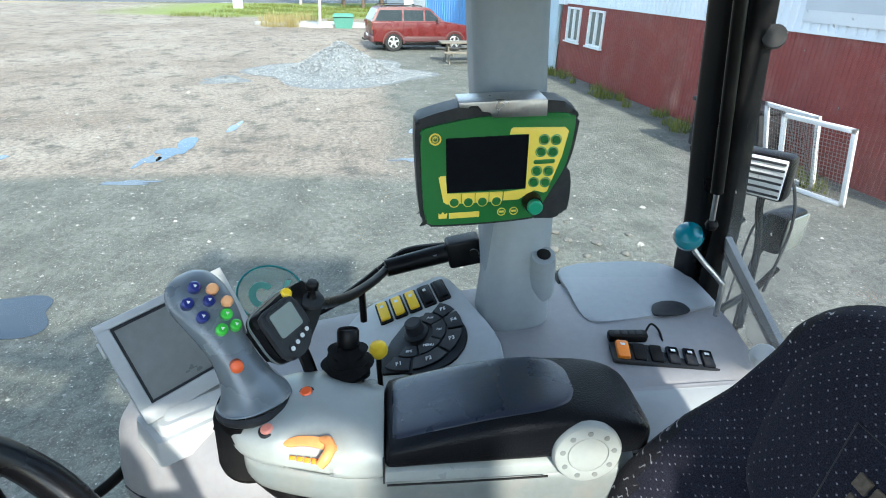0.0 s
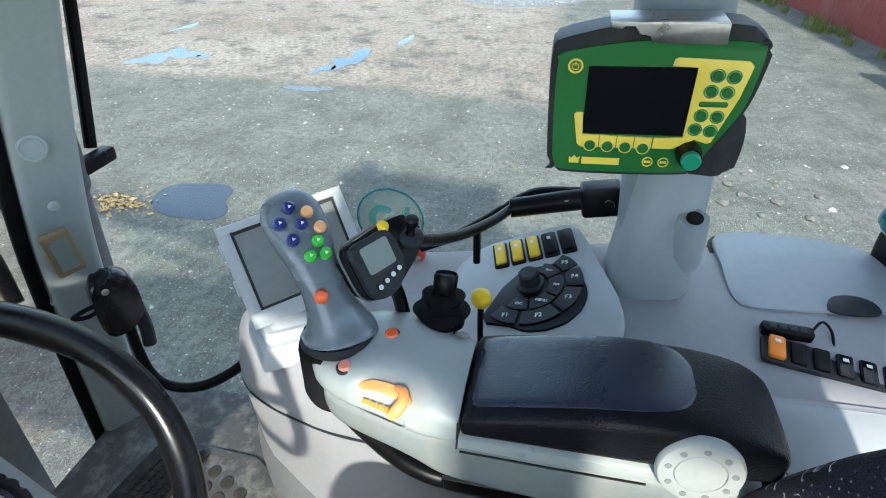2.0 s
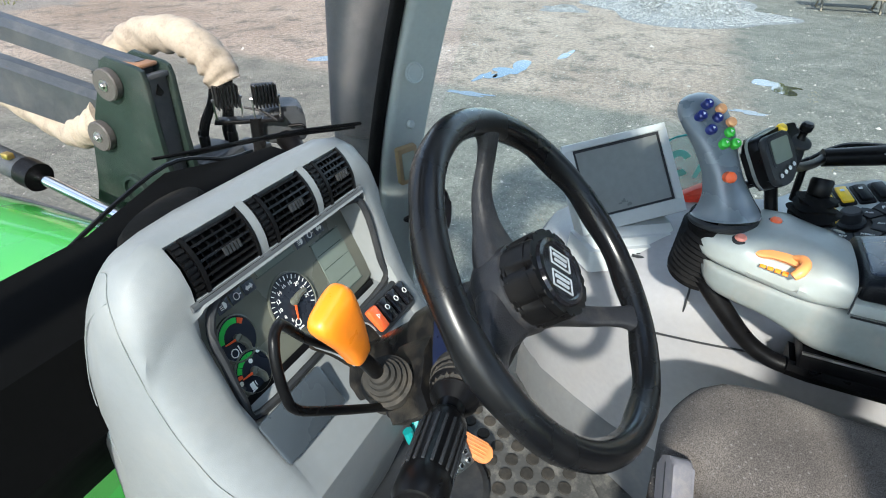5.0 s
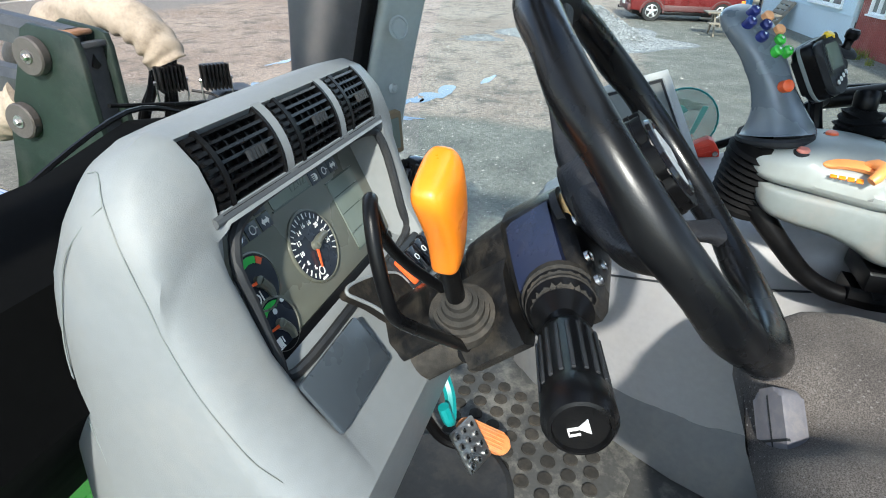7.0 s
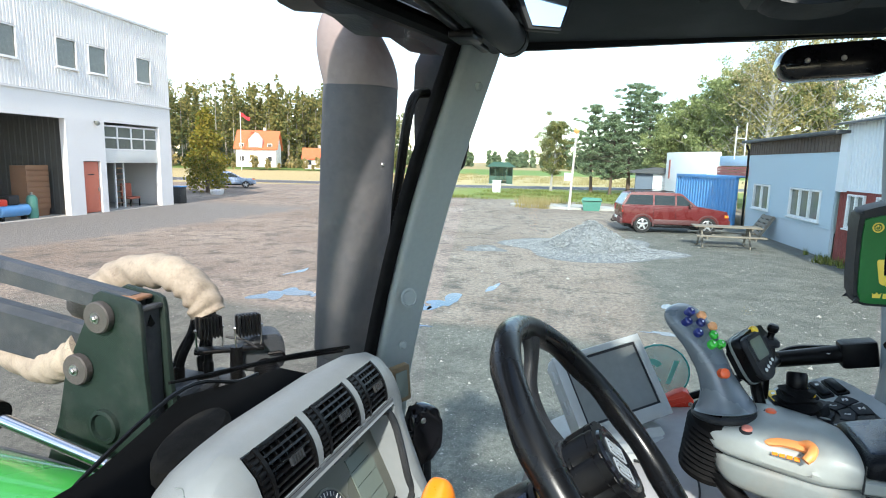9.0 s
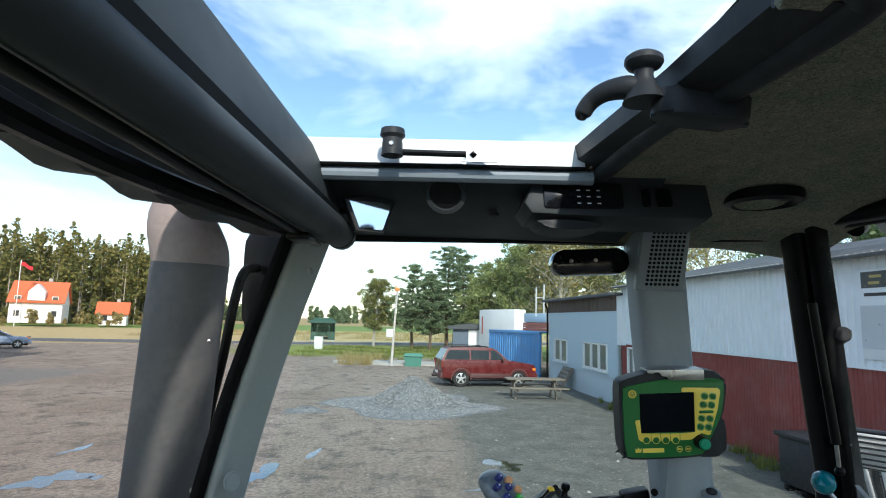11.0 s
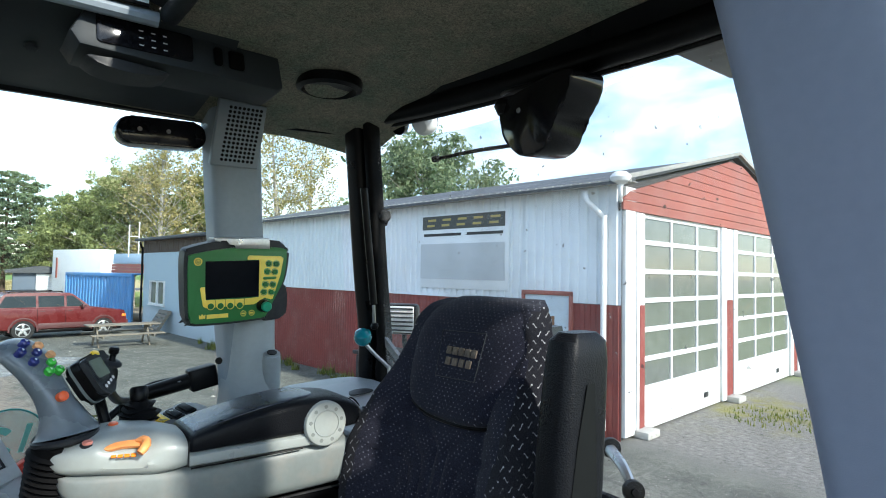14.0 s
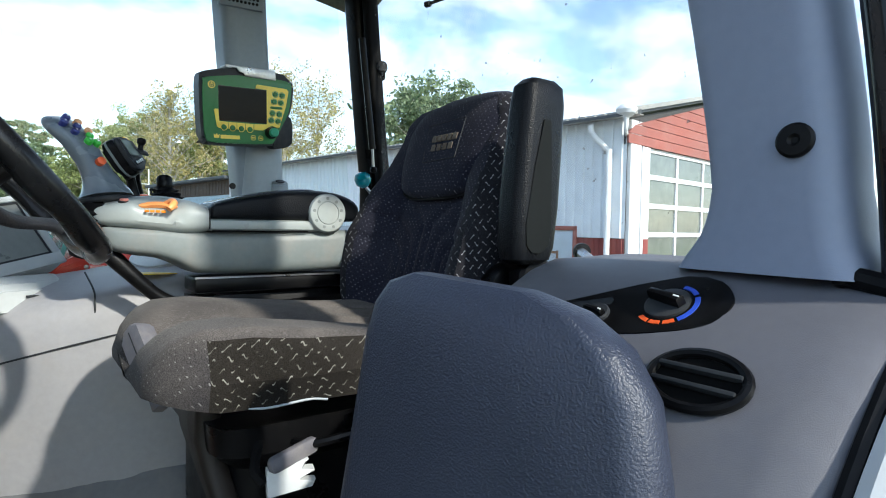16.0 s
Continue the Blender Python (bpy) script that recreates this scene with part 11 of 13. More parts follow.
# bracket with two small finned work lights and a headlamp pod
wb = thing("lamp_bracket", (0.78, 1.93, 1.9), "black bracket bar carrying two work lights and a headlamp pod", "bracket")
part("bar", box(0, 0, 0, 0.21, 0.05, 0.012, 0.003, axes((0.79, 1.945, 2.268), (0.52, -0.78, 0.02), (0.78, 0.62, 0), (0, 0, 1))), BLACK_PAINT, wb)
part("post", tube([(0.79, 1.92, 2.28), (0.80, 1.93, 1.9)], 0.02, 10, 1), BLACK_PAINT, wb)
HP = axes((0.905, 1.895, 2.235), (0.70, -0.71, 0), (0.71, 0.70, 0), (0, 0, 1))
part("pod", prism(smooth_poly([(-0.075, -0.05), (0.04, -0.055), (0.055, -0.02), (0.05, 0.05), (0.02, 0.065), (-0.05, 0.06), (-0.085, 0.02)], 4), -0.05, 0.05, 0.014, HP @ axes((0, 0, 0), (1, 0, 0), (0, 0, 1), (0, -1, 0))), LOADER, wb)
part("pod_lever", tube([tuple(HP @ Vector(p)) for p in ((0.0, -0.06, 0.005), (0.04, -0.075, 0.01), (0.045, -0.075, -0.01), (0.01, -0.065, -0.015))], 0.005, 8), BLACK_PAINT, wb)
part("stalk", tube([(0.88, 1.90, 2.20), (0.85, 1.83, 2.17), (0.80, 1.74, 2.10), (0.76, 1.68, 2.0)], 0.035, 12), BLACK_PAINT, wb)
part("cable", tube([(0.78, 1.95, 2.31), (0.80, 1.90, 2.30), (0.82, 1.86, 2.27)], 0.004, 6), P_DARK, wb)
def work_light(x, y, z, turn, grp="small work lights"):
    w = thing("work_light", pose(x, y, z, 0, 0, turn), "small black finned square work light on a wire bail", "work light", group=grp)
    fins = [box(0, 0.012, 0.038, 0.072, 0.03, 0.064, 0.006)]
    for k in range(7):
        fins.append(box(-0.031 + k * 0.0103, -0.014, 0.038, 0.0042, 0.028, 0.068, 0.0015))
    part("heat_sink", join(*fins), BLACK_PAINT, w, local=True)
    part("lens", box(0, 0.029, 0.038, 0.064, 0.006, 0.058, 0.004), PANE_DARK, w, local=True)
    for sx in (-0.040, 0.040):
        part("bail", tube([(sx, 0.0, 0.03), (sx, -0.002, -0.02), (sx * 0.8, 0.0, -0.05)], 0.0028, 8, 3), STEEL, w, local=True)
        part("screw", lathe([(0.006, 0), (0.004, 0.006), (0, 0.006)], 8, facing((sx, 0, 0.03), (sx, 0, 0))), STEEL, w, local=True)
    return w
work_light(0.758, 1.995, 2.306, -32)
work_light(0.816, 1.893, 2.310, -38)

# right outside mirror and roof visor
om = thing("outside_mirror", (1.15, 1.45, 2.7), "tall black outside mirror on a tube arm", "mirror")
part("housing", prism(smooth_poly([(-0.10, 0.18), (0.0, 0.205), (0.09, 0.19), (0.105, 0.0), (0.09, -0.17), (0.0, -0.20), (-0.09, -0.18), (-0.105, 0.0)], 5), -0.035, 0.035, 0.016, axes((1.235, 1.40, 3.04), (0.5, 0.86, 0), (0.02, 0.03, 1), (0.86, -0.5, 0))), P_BLACK, om)
part("mirror_glass", prism(rounded(0.17, 0.34, 0.03, 5), 0.0355, 0.039, 0, axes((1.235, 1.40, 3.04), (0.5, 0.86, 0), (0.02, 0.03, 1), (0.86, -0.5, 0))), mm, om)
part("arm", tube([(1.20, 1.44, 3.10), (1.13, 1.46, 3.08), (1.10, 1.475, 2.98), (1.10, 1.50, 2.80), (1.09, 1.53, 2.6), (1.03, 1.53, 2.35)], 0.016, 10), BLACK_PAINT, om)
part("arm_foot", box(0.96, 1.50, 2.33, 0.2, 0.04, 0.04, 0.01), BLACK_PAINT, om)
vs = thing("roof_visor", (0.2, 1.3, 3.2), "dark scalloped plastic roof visor over the windscreen", "visor", kind="structure")
rings = []
for k in range(41):
    x = -0.86 + 1.96 * k / 40
    f = 1 - ((x - 0.1) / 1.02) ** 2
    sc = 0.012 * math.cos((x - 0.32) * 2 * math.pi / 0.26)
    yb = 1.24 + 0.20 * f ** 0.5 if f > 0 else 1.24
    rings.append([(x, yb - 0.12, 3.335), (x, yb - 0.10, 3.25), (x, yb - 0.03, 3.19 + sc), (x, yb + 0.06, 3.20 + sc), (x, yb + 0.08, 3.32), (x, yb - 0.02, 3.38)])
part("visor_skin", loft(rings), mat("dark_blue_grey_roof_plastic", (0.045, 0.05, 0.062), 0.6, 0.15, 4, 50, 0.2, 300, dirt=(0.2, 0.2, 0.2), dirt_amt=0.25), vs)
rf = thing("cab_roof", (0, 0.4, 3.35), "dark moulded roof cap of the cab with the hatch opening", "roof", kind="structure")
def roof_side(x0, x1, y0, y1):
    return box((x0 + x1) / 2, (y0 + y1) / 2, 3.304, x1 - x0, y1 - y0, 0.04, 0.01)
part("roof_cap", join(roof_side(-0.86, -0.58, -0.3, 1.22), roof_side(0.48, 0.88, -0.3, 1.22), roof_side(-0.62, 0.50, -0.3, 0.40), roof_side(-0.62, 0.50, 1.14, 1.25)), mat("green_grey_roof_cap", (0.02, 0.023, 0.026), 0.5, 0.1, 4, 50, 0.05, 300), rf)

# unseen overhang added to keep the sun off the console deck
part("added_sun_shield", box(-0.47, -0.56, 3.30, 0.74, 0.54, 0.05, 0.02), bpy.data.materials["green_grey_roof_cap"], rf)

# rear work lamps and mudguard
def rear_lamp(x, y, z, turn, big):
    w = thing("rear_work_lamp", pose(x, y, z, 0, 0, turn), "square work lamp with a barred white lens on the rear mudguard" if big else "square black work lamp with a trailing cable", "work lamp", group="rear work lamps")
    part("housing", join(box(0, 0.03, 0.06, 0.13, 0.06, 0.115, 0.014), box(0, 0.07, 0.06, 0.09, 0.03, 0.08, 0.012)), P_BLACK, w, local=True)
    part("lens", box(0, -0.003, 0.06, 0.112, 0.008, 0.098, 0.006), STEEL_WHITE if big else PANE, w, local=True)
    for k in range(6 if big else 0):
        part("bar", box(0, -0.009, 0.02 + k * 0.016, 0.108, 0.005, 0.006, 0.002), P_DARK, w, local=True)
    part("bracket_arm", tube([(0, 0.06, 0.02), (0.0, 0.08, -0.05), (0.02, 0.09, -0.16), (0.03, 0.09, -0.40)], 0.010, 8), BLACK_PAINT, w, local=True)
    part("cable", tube([(0.02, 0.09, 0.06), (0.05, 0.13, 0.02), (0.07, 0.15, -0.10), (0.05, 0.15, -0.30)], 0.004, 6), P_DARK, w, local=True)
    return w
for lx, ly, lz, lturn, lbig in ((0.98, -0.50, 2.52, -140, True), (1.07, -0.71, 2.325, -60, False)):
    rl_ = rear_lamp(lx, ly, lz, lturn, lbig)
    part("stay", tube([(lx + 0.02, ly, lz - 0.06), (lx - 0.02, ly + 0.10, lz - 0.12), (0.86, -0.33, 2.24), (0.85, -0.305, 2.30)], 0.010, 8), BLACK_PAINT, rl_)
# green lettering shapes low on the rear glass, as plain bars
dc = thing("rear_glass_sticker", (0.05, -0.34, 2.27), "green letter-like bars low on the rear window", "sticker")
for k in range(5):
    part("bar", span((-0.24 + k * 0.065, -0.345, 2.20), (-0.192 + k * 0.065, -0.342, 2.258), 0.0), GREEN_INK, dc)

pane("window_5", [[(0.66, -0.27, 1.95), (0.2, -0.345, 1.95), (-0.62, -0.25, 1.95)], [(0.68, -0.28, 2.27), (0.2, -0.35, 2.27), (-0.62, -0.26, 2.27)]], GLASS_REAR, "low fixed rear pane under the window bar")

# ---- trees ----
def quads_mesh(name, C, U, W, material, parent=None, label=""):
    """Many small leaf quads: centres C, half-edges U and W."""
    n = len(C)
    P = np.empty((n, 4, 3))
    P[:, 0], P[:, 1], P[:, 2], P[:, 3] = C - U, C + W, C + U, C - W
    me = bpy.data.meshes.new(name)
    me.from_pydata(P.reshape(-1, 3).tolist(), [], np.arange(4 * n).reshape(n, 4).tolist())
    me.materials.append(material)
    ob = new(name, me)
    if parent is not None:
        ob.parent = parent
        if label:
            ob["label"] = label
    return ob


def leaf_cloud(rng, centres, radii, per, size, flat=0.75):
    """Leaves scattered through clumps, thicker to their outside."""
    C = np.repeat(centres, per, axis=0)
    R = np.repeat(radii, per)[:, None]
    d = rng.normal(size=C.shape)
    d /= np.linalg.norm(d, axis=1)[:, None]
    C = C + d * R * (rng.random((len(C), 1)) ** 0.45) * np.array([1, 1, flat])
    nrm = d + rng.normal(size=d.shape) * 0.8 + np.array([0, 0, 0.4])
    U = np.cross(nrm, rng.normal(size=d.shape))
    U /= np.linalg.norm(U, axis=1)[:, None]
    W = np.cross(nrm, U)
    W /= np.linalg.norm(W, axis=1)[:, None]
    s = size * (0.55 + 0.9 * rng.random((len(C), 1)))
    return C, U * s, W * s * 0.6


def limb(a, b, r0, r1, sag, rnd):
    mid = (Vector(a) + Vector(b)) / 2 + Vector((rnd.uniform(-.2, .2), rnd.uniform(-.2, .2), sag))
    return tube([tuple(a), tuple(mid), tuple(b)], [r0, (r0 + r1) / 2, r1], 6, 4)


def tree(name, x, y, h, spread, kind_, label, seed, leaves=None):
    rnd, rng = random.Random(seed), np.random.default_rng(seed)
    t = thing(name, (x, y, 0), label, "tree", group="trees behind the yard")
    lean = (rnd.uniform(-.05, .05) * h, rnd.uniform(-.05, .05) * h)
    def at(f):
        return Vector((lean[0] * f + 0.12 * math.sin(f * 5 + seed), lean[1] * f + 0.12 * math.cos(f * 4 + seed), h * f))
    r = 0.017 * h
    wood = [tube([tuple(at(f)) for f in (0, 0.1, 0.3, 0.5, 0.7, 0.88, 0.97)], [r * 1.35, r, r * 0.85, r * 0.65, r * 0.45, r * 0.2, r * 0.08], 10, 4)]
    cs, rs_ = [], []
    if kind_ == "pine":
        f = 0.20
        while f < 0.97:
            n = 5 if f < 0.8 else 4
            reach = spread * (1 - 0.82 * max(0, (f - 0.3) / 0.7) ** 1.15) * (0.75 if f < 0.3 else 1)
            for k in range(n):
                a = 2 * math.pi * (k / n) + rnd.uniform(-.5, .5) + f * 9
                L = reach * rnd.uniform(0.4, 1.2)
                p0 = at(f)
                p1 = p0 + Vector((math.cos(a) * L, math.sin(a) * L, L * rnd.uniform(0.05, 0.32)))
                wood.append(limb(p0, p1, r * 0.28 * (1.1 - f), 0.012, -0.08 * L, rnd))
                for q in np.linspace(0.3, 1.05, 7):
                    w_ = 0.22 * L
                    cs.append(p0.lerp(p1, q) + Vector((rnd.uniform(-w_, w_), rnd.uniform(-w_, w_), rnd.uniform(-.08, .22))))
                    rs_.append(rnd.uniform(0.13, 0.34) * (0.6 + 0.05 * h))
            f += rnd.uniform(0.03, 0.07)
        cs.append(at(0.98)); rs_.append(0.3)
        per, size, flat = 52, 0.075, 0.55
    else:
        thin = kind_ == "thin"
        n = int(26 + h * 1.6)
        for k in range(n):
            f = 0.26 + 0.72 * (k / n) ** 0.9
            a = k * 2.4 + rnd.uniform(-.4, .4)
            prof = math.sin(math.pi * min(1, (f - 0.12) / 0.9) ** 0.8) ** 0.6
            L = spread * prof * rnd.uniform(0.45, 1.08)
            p0 = at(f * 0.86)
            p1 = at(f) + Vector((math.cos(a) * L, math.sin(a) * L, L * rnd.uniform(0.1, 0.55)))
            p1.z = min(p1.z, h * 1.0)
            wood.append(limb(p0, p1, r * 0.34 * (1.1 - f), 0.014, 0.06 * L, rnd))
            for q in np.linspace(0.45, 1.02, 4):
                cs.append(p0.lerp(p1, q) + Vector((rnd.gauss(0, .3), rnd.gauss(0, .3), rnd.gauss(0, .25))))
                rs_.append(rnd.uniform(0.3, 0.68) * (0.5 + 0.055 * h))
                if thin:
                    e = p0.lerp(p1, q)
                    wood.append(limb(e, e + Vector((rnd.uniform(-.7, .7), rnd.uniform(-.7, .7), rnd.uniform(.2, 1.0))), 0.016, 0.006, 0.02, rnd))
        per, size, flat = (30, 0.085, 0.8) if thin else (95, 0.085, 0.75)
    part("trunk", join(*wood), TRUNK_PALE if kind_ != "pine" else TRUNK, t, local=True)
    if spread > 5:
        size, rs_ = size * 1.8, [q * 1.7 for q in rs_]
    C, U, W = leaf_cloud(rng, np.array([tuple(c) for c in cs]), np.array(rs_), per, size, flat)
    quads_mesh("crown", C, U, W, leaves, t)
    return t


for k, (x, y, h, sp_) in enumerate(((59.2, 4.4, 8.8, 3.0), (59.3, 0.75, 10.8, 4.2), (57, 2.4, 7.6, 2.8), (59, -0.8, 10.3, 3.8), (45.6, -11.7, 9.4, 3.2), (63, -3.4, 9.4, 3.4))):
    tree("pine_tree", x, y, h, sp_, "pine", "dark green pine with loose layered branches", 11 + k, LEAF_PINE)
for k, (x, y, h, sp_) in enumerate(((60.8, 8.5, 7.2, 2.3), (49, -3.6, 7.9, 2.5), (47, -4.9, 9.1, 3.0), (43.8, -6.2, 10, 3.0), (48.9, -2.0, 6.4, 2.0), (52, -6.5, 9.5, 3.0), (41.5, -9.2, 9.4, 2.8))):
    tree("leafy_tree", x, y, h, sp_, "leafy", "bushy green deciduous tree at the edge of the yard", 31 + k, LEAF_GREEN if k else LEAF_WOOD)
tree("pine_tree", 32, -22.3, 11.8, 6.2, "leafy", "broad soft-crowned pine behind the workshop", 71, LEAF_PINE)
for k, (x, y, h, sp_) in enumerate(((43.5, -7.3, 10.5, 2.6), (38.5, -6.6, 11, 2.8), (36.4, -13.8, 13, 3.2), (37.7, -16.5, 12.9, 3.2), (40.5, -11, 11.6, 3.0))):
    tree("autumn_tree", x, y, h, sp_, "thin", "tall tree with thin yellowing leaves and bare twigs", 51 + k, LEAF_AUTUMN)

th = thing("thuja", (36, 31.6, 0), "broad yellow-green thuja bush in a conical shape", "bush")
rng = np.random.default_rng(8)
cs, rs_ = [], []
for k in range(190):
    f = (k / 190) ** 0.85
    rr_ = 1.75 * (1 - f) ** 0.62 * (0.75 + 0.25 * math.sin(f * 23)) * (0.6 + 0.4 * min(1, f * 6))
    a = k * 2.399
    cs.append((rr_ * math.cos(a), rr_ * math.sin(a), 0.45 + f * 5.8)); rs_.append(0.5 - 0.28 * f)
C, U, W = leaf_cloud(rng, np.array(cs), np.array(rs_), 50, 0.11, 1.3)
quads_mesh("crown", C, U, W, LEAF_THUJA, th)
part("stem", tube([(0, 0, 0), (0, 0, 5.5)], [0.16, 0.03], 8, 3), TRUNK, th, local=True)


def wood_band(name, line, depth, count, h0, h1, size, per, seed, material, label, conifer=0.5, base=0.3):
    """A far wood as one stuff object: many ragged crowns with stems."""
    rnd, rng = random.Random(seed), np.random.default_rng(seed)
    cs, rs_, stems = [], [], []
    for k in range(count):
        s = rnd.random() * (len(line) - 1)
        i = int(s)
        ax, ay = line[i]; bx, by = line[i + 1]
        f = s - i
        dx, dy = by - ay, ax - bx
        n_ = math.hypot(dx, dy)
        o = rnd.random() * depth
        x, y = ax + (bx - ax) * f - dx / n_ * o, ay + (by - ay) * f - dy / n_ * o
        h = rnd.uniform(h0, h1)
        if rnd.random() < conifer:
            b = rnd.uniform(0.25, 0.45) if base > 0.2 else base
            for q in range(16):
                u = q / 15
                z = h * (b + (1 - b) * u)
                w = 0.15 * h * (1 - u) ** 0.8 * rnd.uniform(0.6, 1.1) + 0.15
                a = rnd.uniform(0, 6.28)
                cs.append((x + w * 0.5 * math.cos(a), y + w * 0.5 * math.sin(a), z)); rs_.append(0.5 * w + 0.35)
        else:
            for q in range(16):
                u = rnd.random()
                a = rnd.uniform(0, 6.28)
                w = 0.19 * h * math.sin(math.pi * (0.15 + 0.8 * u)) * rnd.random() ** 0.5
                cs.append((x + w * math.cos(a), y + w * math.sin(a), h * (base + (0.96 - base) * u))); rs_.append(rnd.uniform(0.05, 0.095) * h)
        stems.append((x, y, h))
    C, U, W = leaf_cloud(rng, np.array(cs), np.array(rs_), per, size, 1.0)
    ob = quads_mesh(name, C, U, W, material)
    tagged(ob, label, "wood", kind="stuff")
    if stems and h1 > 10:
        sv, sf = [], []
        for x, y, h in stems:
            k = len(sv)
            for a in (0, 2.1, 4.2):
                sv += [(x + 0.16 * math.cos(a), y + 0.16 * math.sin(a), -0.2), (x + 0.08 * math.cos(a), y + 0.08 * math.sin(a), h * 0.75)]
            sf += [(k, k + 2, k + 3, k + 1), (k + 2, k + 4, k + 5, k + 3), (k + 4, k, k + 1, k + 5)]
        me = bpy.data.meshes.new("wood_stems")
        me.from_pydata(sv, [], sf)
        me.materials.append(TRUNK_PALE)
        tagged(new("wood_stems", me), "thin pale stems of the wood behind the road", "wood", kind="stuff")
    return ob


wood_band("forest", [(60, 128), (92, 116), (118, 96), (136, 74), (150, 62)], 26, 230, 16, 23, 0.36, 26, 4, LEAF_WOOD, "mixed pine and autumn wood behind the road", 0.4)
wood_band("forest_depth", [(74, 150), (110, 140), (140, 116), (160, 90), (178, 72)], 14, 210, 13, 20, 0.62, 18, 14, LEAF_PINE, "dark pine wood farther behind the road", 0.5, 0.03)
wood_band("undergrowth", [(58, 124), (90, 112), (115, 93), (132, 72), (146, 58)], 14, 150, 3, 7, 0.34, 16, 15, LEAF_WOOD, "low green undergrowth at the wood's edge", 0.0, 0.03)
wood_band("road_shrubs", [(62, 90), (84, 78), (104, 62), (120, 48)], 5, 70, 1.2, 3.2, 0.22, 10, 6, LEAF_AUTUMN, "yellowing shrubs along the far road side", 0.0)
wood_band("far_woods", [(230, 210), (290, 60), (310, -30), (330, -160)], 40, 330, 5, 9, 1.1, 12, 9, LEAF_PINE, "low dark line of far woods past the fields", 0.3, 0.03)

# ---- dry grass and weeds ----
def tufts(name, spots, n, h, material, seed, label):
    rnd = random.Random(seed)
    sv, sf = [], []
    for x, y, r in spots:
        for _ in range(int(n * r)):
            a, q = rnd.uniform(0, 6.28), r * rnd.random() ** 0.6
            px, py = x + q * math.cos(a), y + q * math.sin(a)
            hh_, la, b = h * rnd.uniform(0.4, 1.1), rnd.uniform(0, 6.28), rnd.uniform(0.05, 0.4)
            k = len(sv)
            w = 0.016
            sv += [(px - w * math.sin(la), py + w * math.cos(la), 0), (px + w * math.sin(la), py - w * math.cos(la), 0), (px + b * hh_ * math.cos(la), py + b * hh_ * math.sin(la), hh_)]
            sf.append((k, k + 1, k + 2))
    me = bpy.data.meshes.new(name)
    me.from_pydata(sv, [], sf)
    me.materials.append(material)
    return tagged(new(name, me), label, "grass", kind="stuff")


GRASS_LEAF = leaf("weed_blades", (0.09, 0.13, 0.03), (0.26, 0.26, 0.07))
tufts("dry_grass", [(36.5, 6.9, 0.9), (37.5, 6.2, 0.7), (38.5, 7.2, 1.0), (39.5, 5.6, 0.8), (36.2, 5.9, 0.4)], 260, 0.8, leaf("straw_blades", (0.30, 0.24, 0.10), (0.46, 0.38, 0.18)), 3, "tufts of dry yellow grass by the slab")
tufts("weeds", [(38.6, 4.8, 0.6), (41, 3.5, 0.9), (42, 6, 1.0), (43, 1.0, 1.0)] + [(21.5 - 0.62 * k + 0.5 * math.sin(k * 5.3), -5.1 - 0.075 * k - 0.2 * math.sin(k * 2), 0.10 + 0.22 * (math.sin(k * 3.7) ** 2)) for k in range(22)], 230, 0.28, GRASS_LEAF, 4, "low green weeds along the wall and slab")
tufts("verge_grass", [(43 + (k * 7.3) % 16, 14 - (k * 5.1) % 16, 1.2) for k in range(60)], 110, 0.3, GRASS_LEAF, 5, "rough grass on the verge before the road")
tufts("field_grass", [(74 + (k * 9.7) % 44, 40 - (k * 6.3) % 50, 2.4) for k in range(70)], 90, 0.6, leaf("stubble_blades", (0.26, 0.22, 0.09), (0.42, 0.35, 0.16)), 6, "dry grass on the field past the road")
tufts("yard_weeds", [(9.5, 20.5, 1.6), (7.0, 21.0, 1.4), (4.2, -11.5, 1.0), (3.0, -13, 1.3), (2.2, -10.2, 0.6)], 260, 0.10, GRASS_LEAF, 7, "flat mossy weeds on the gravel")

# ---- cars ----
def wheel(parent, x, y, r, side):
    m = axes((x, y, r), (1, 0, 0), (0, 0, 1), (0, -1 if side < 0 else 1, 0))
    if side > 0:
        m = axes((x, y, r), (-1, 0, 0), (0, 0, 1), (0, 1, 0))
    w = part("wheel", lathe([(r * 0.62, -0.11), (r * 0.96, -0.11), (r, -0.08), (r, 0.08), (r * 0.96, 0.108), (r * 0.66, 0.112), (r * 0.63, 0.09)], 28, m), TYRE, parent, "black tyre", local=True)
    part("rim", lathe([(r * 0.64, 0.02), (r * 0.64, 0.105), (r * 0.60, 0.11), (r * 0.585, 0.05)], 28, m), ALLOY, w, local=True)
    part("hub_shade", lathe([(r * 0.59, 0.03), (0, 0.03)], 20, m, cap=False), P_BLACK, w, local=True)
    for k in range(5):
        a = 2 * math.pi * k / 5 + 0.3
        part("spoke", prism([(0.05, -0.045), (r * 0.60, -0.035), (r * 0.60, 0.035), (0.05, 0.045)], 0.06, 0.1, 0.006, m @ pose(0, 0, 0, 0, 0, math.degrees(a))), ALLOY, w, local=True)
    part("hub", lathe([(0.06, 0.03), (0.06, 0.1), (0.045, 0.108), (0, 0.108)], 14, m), ALLOY, w, local=True)


def arch(cx, r, n=9):
    return [(cx + r * math.cos(math.pi * k / n), 0.36 + r * math.sin(math.pi * k / n)) for k in range(n + 1)]


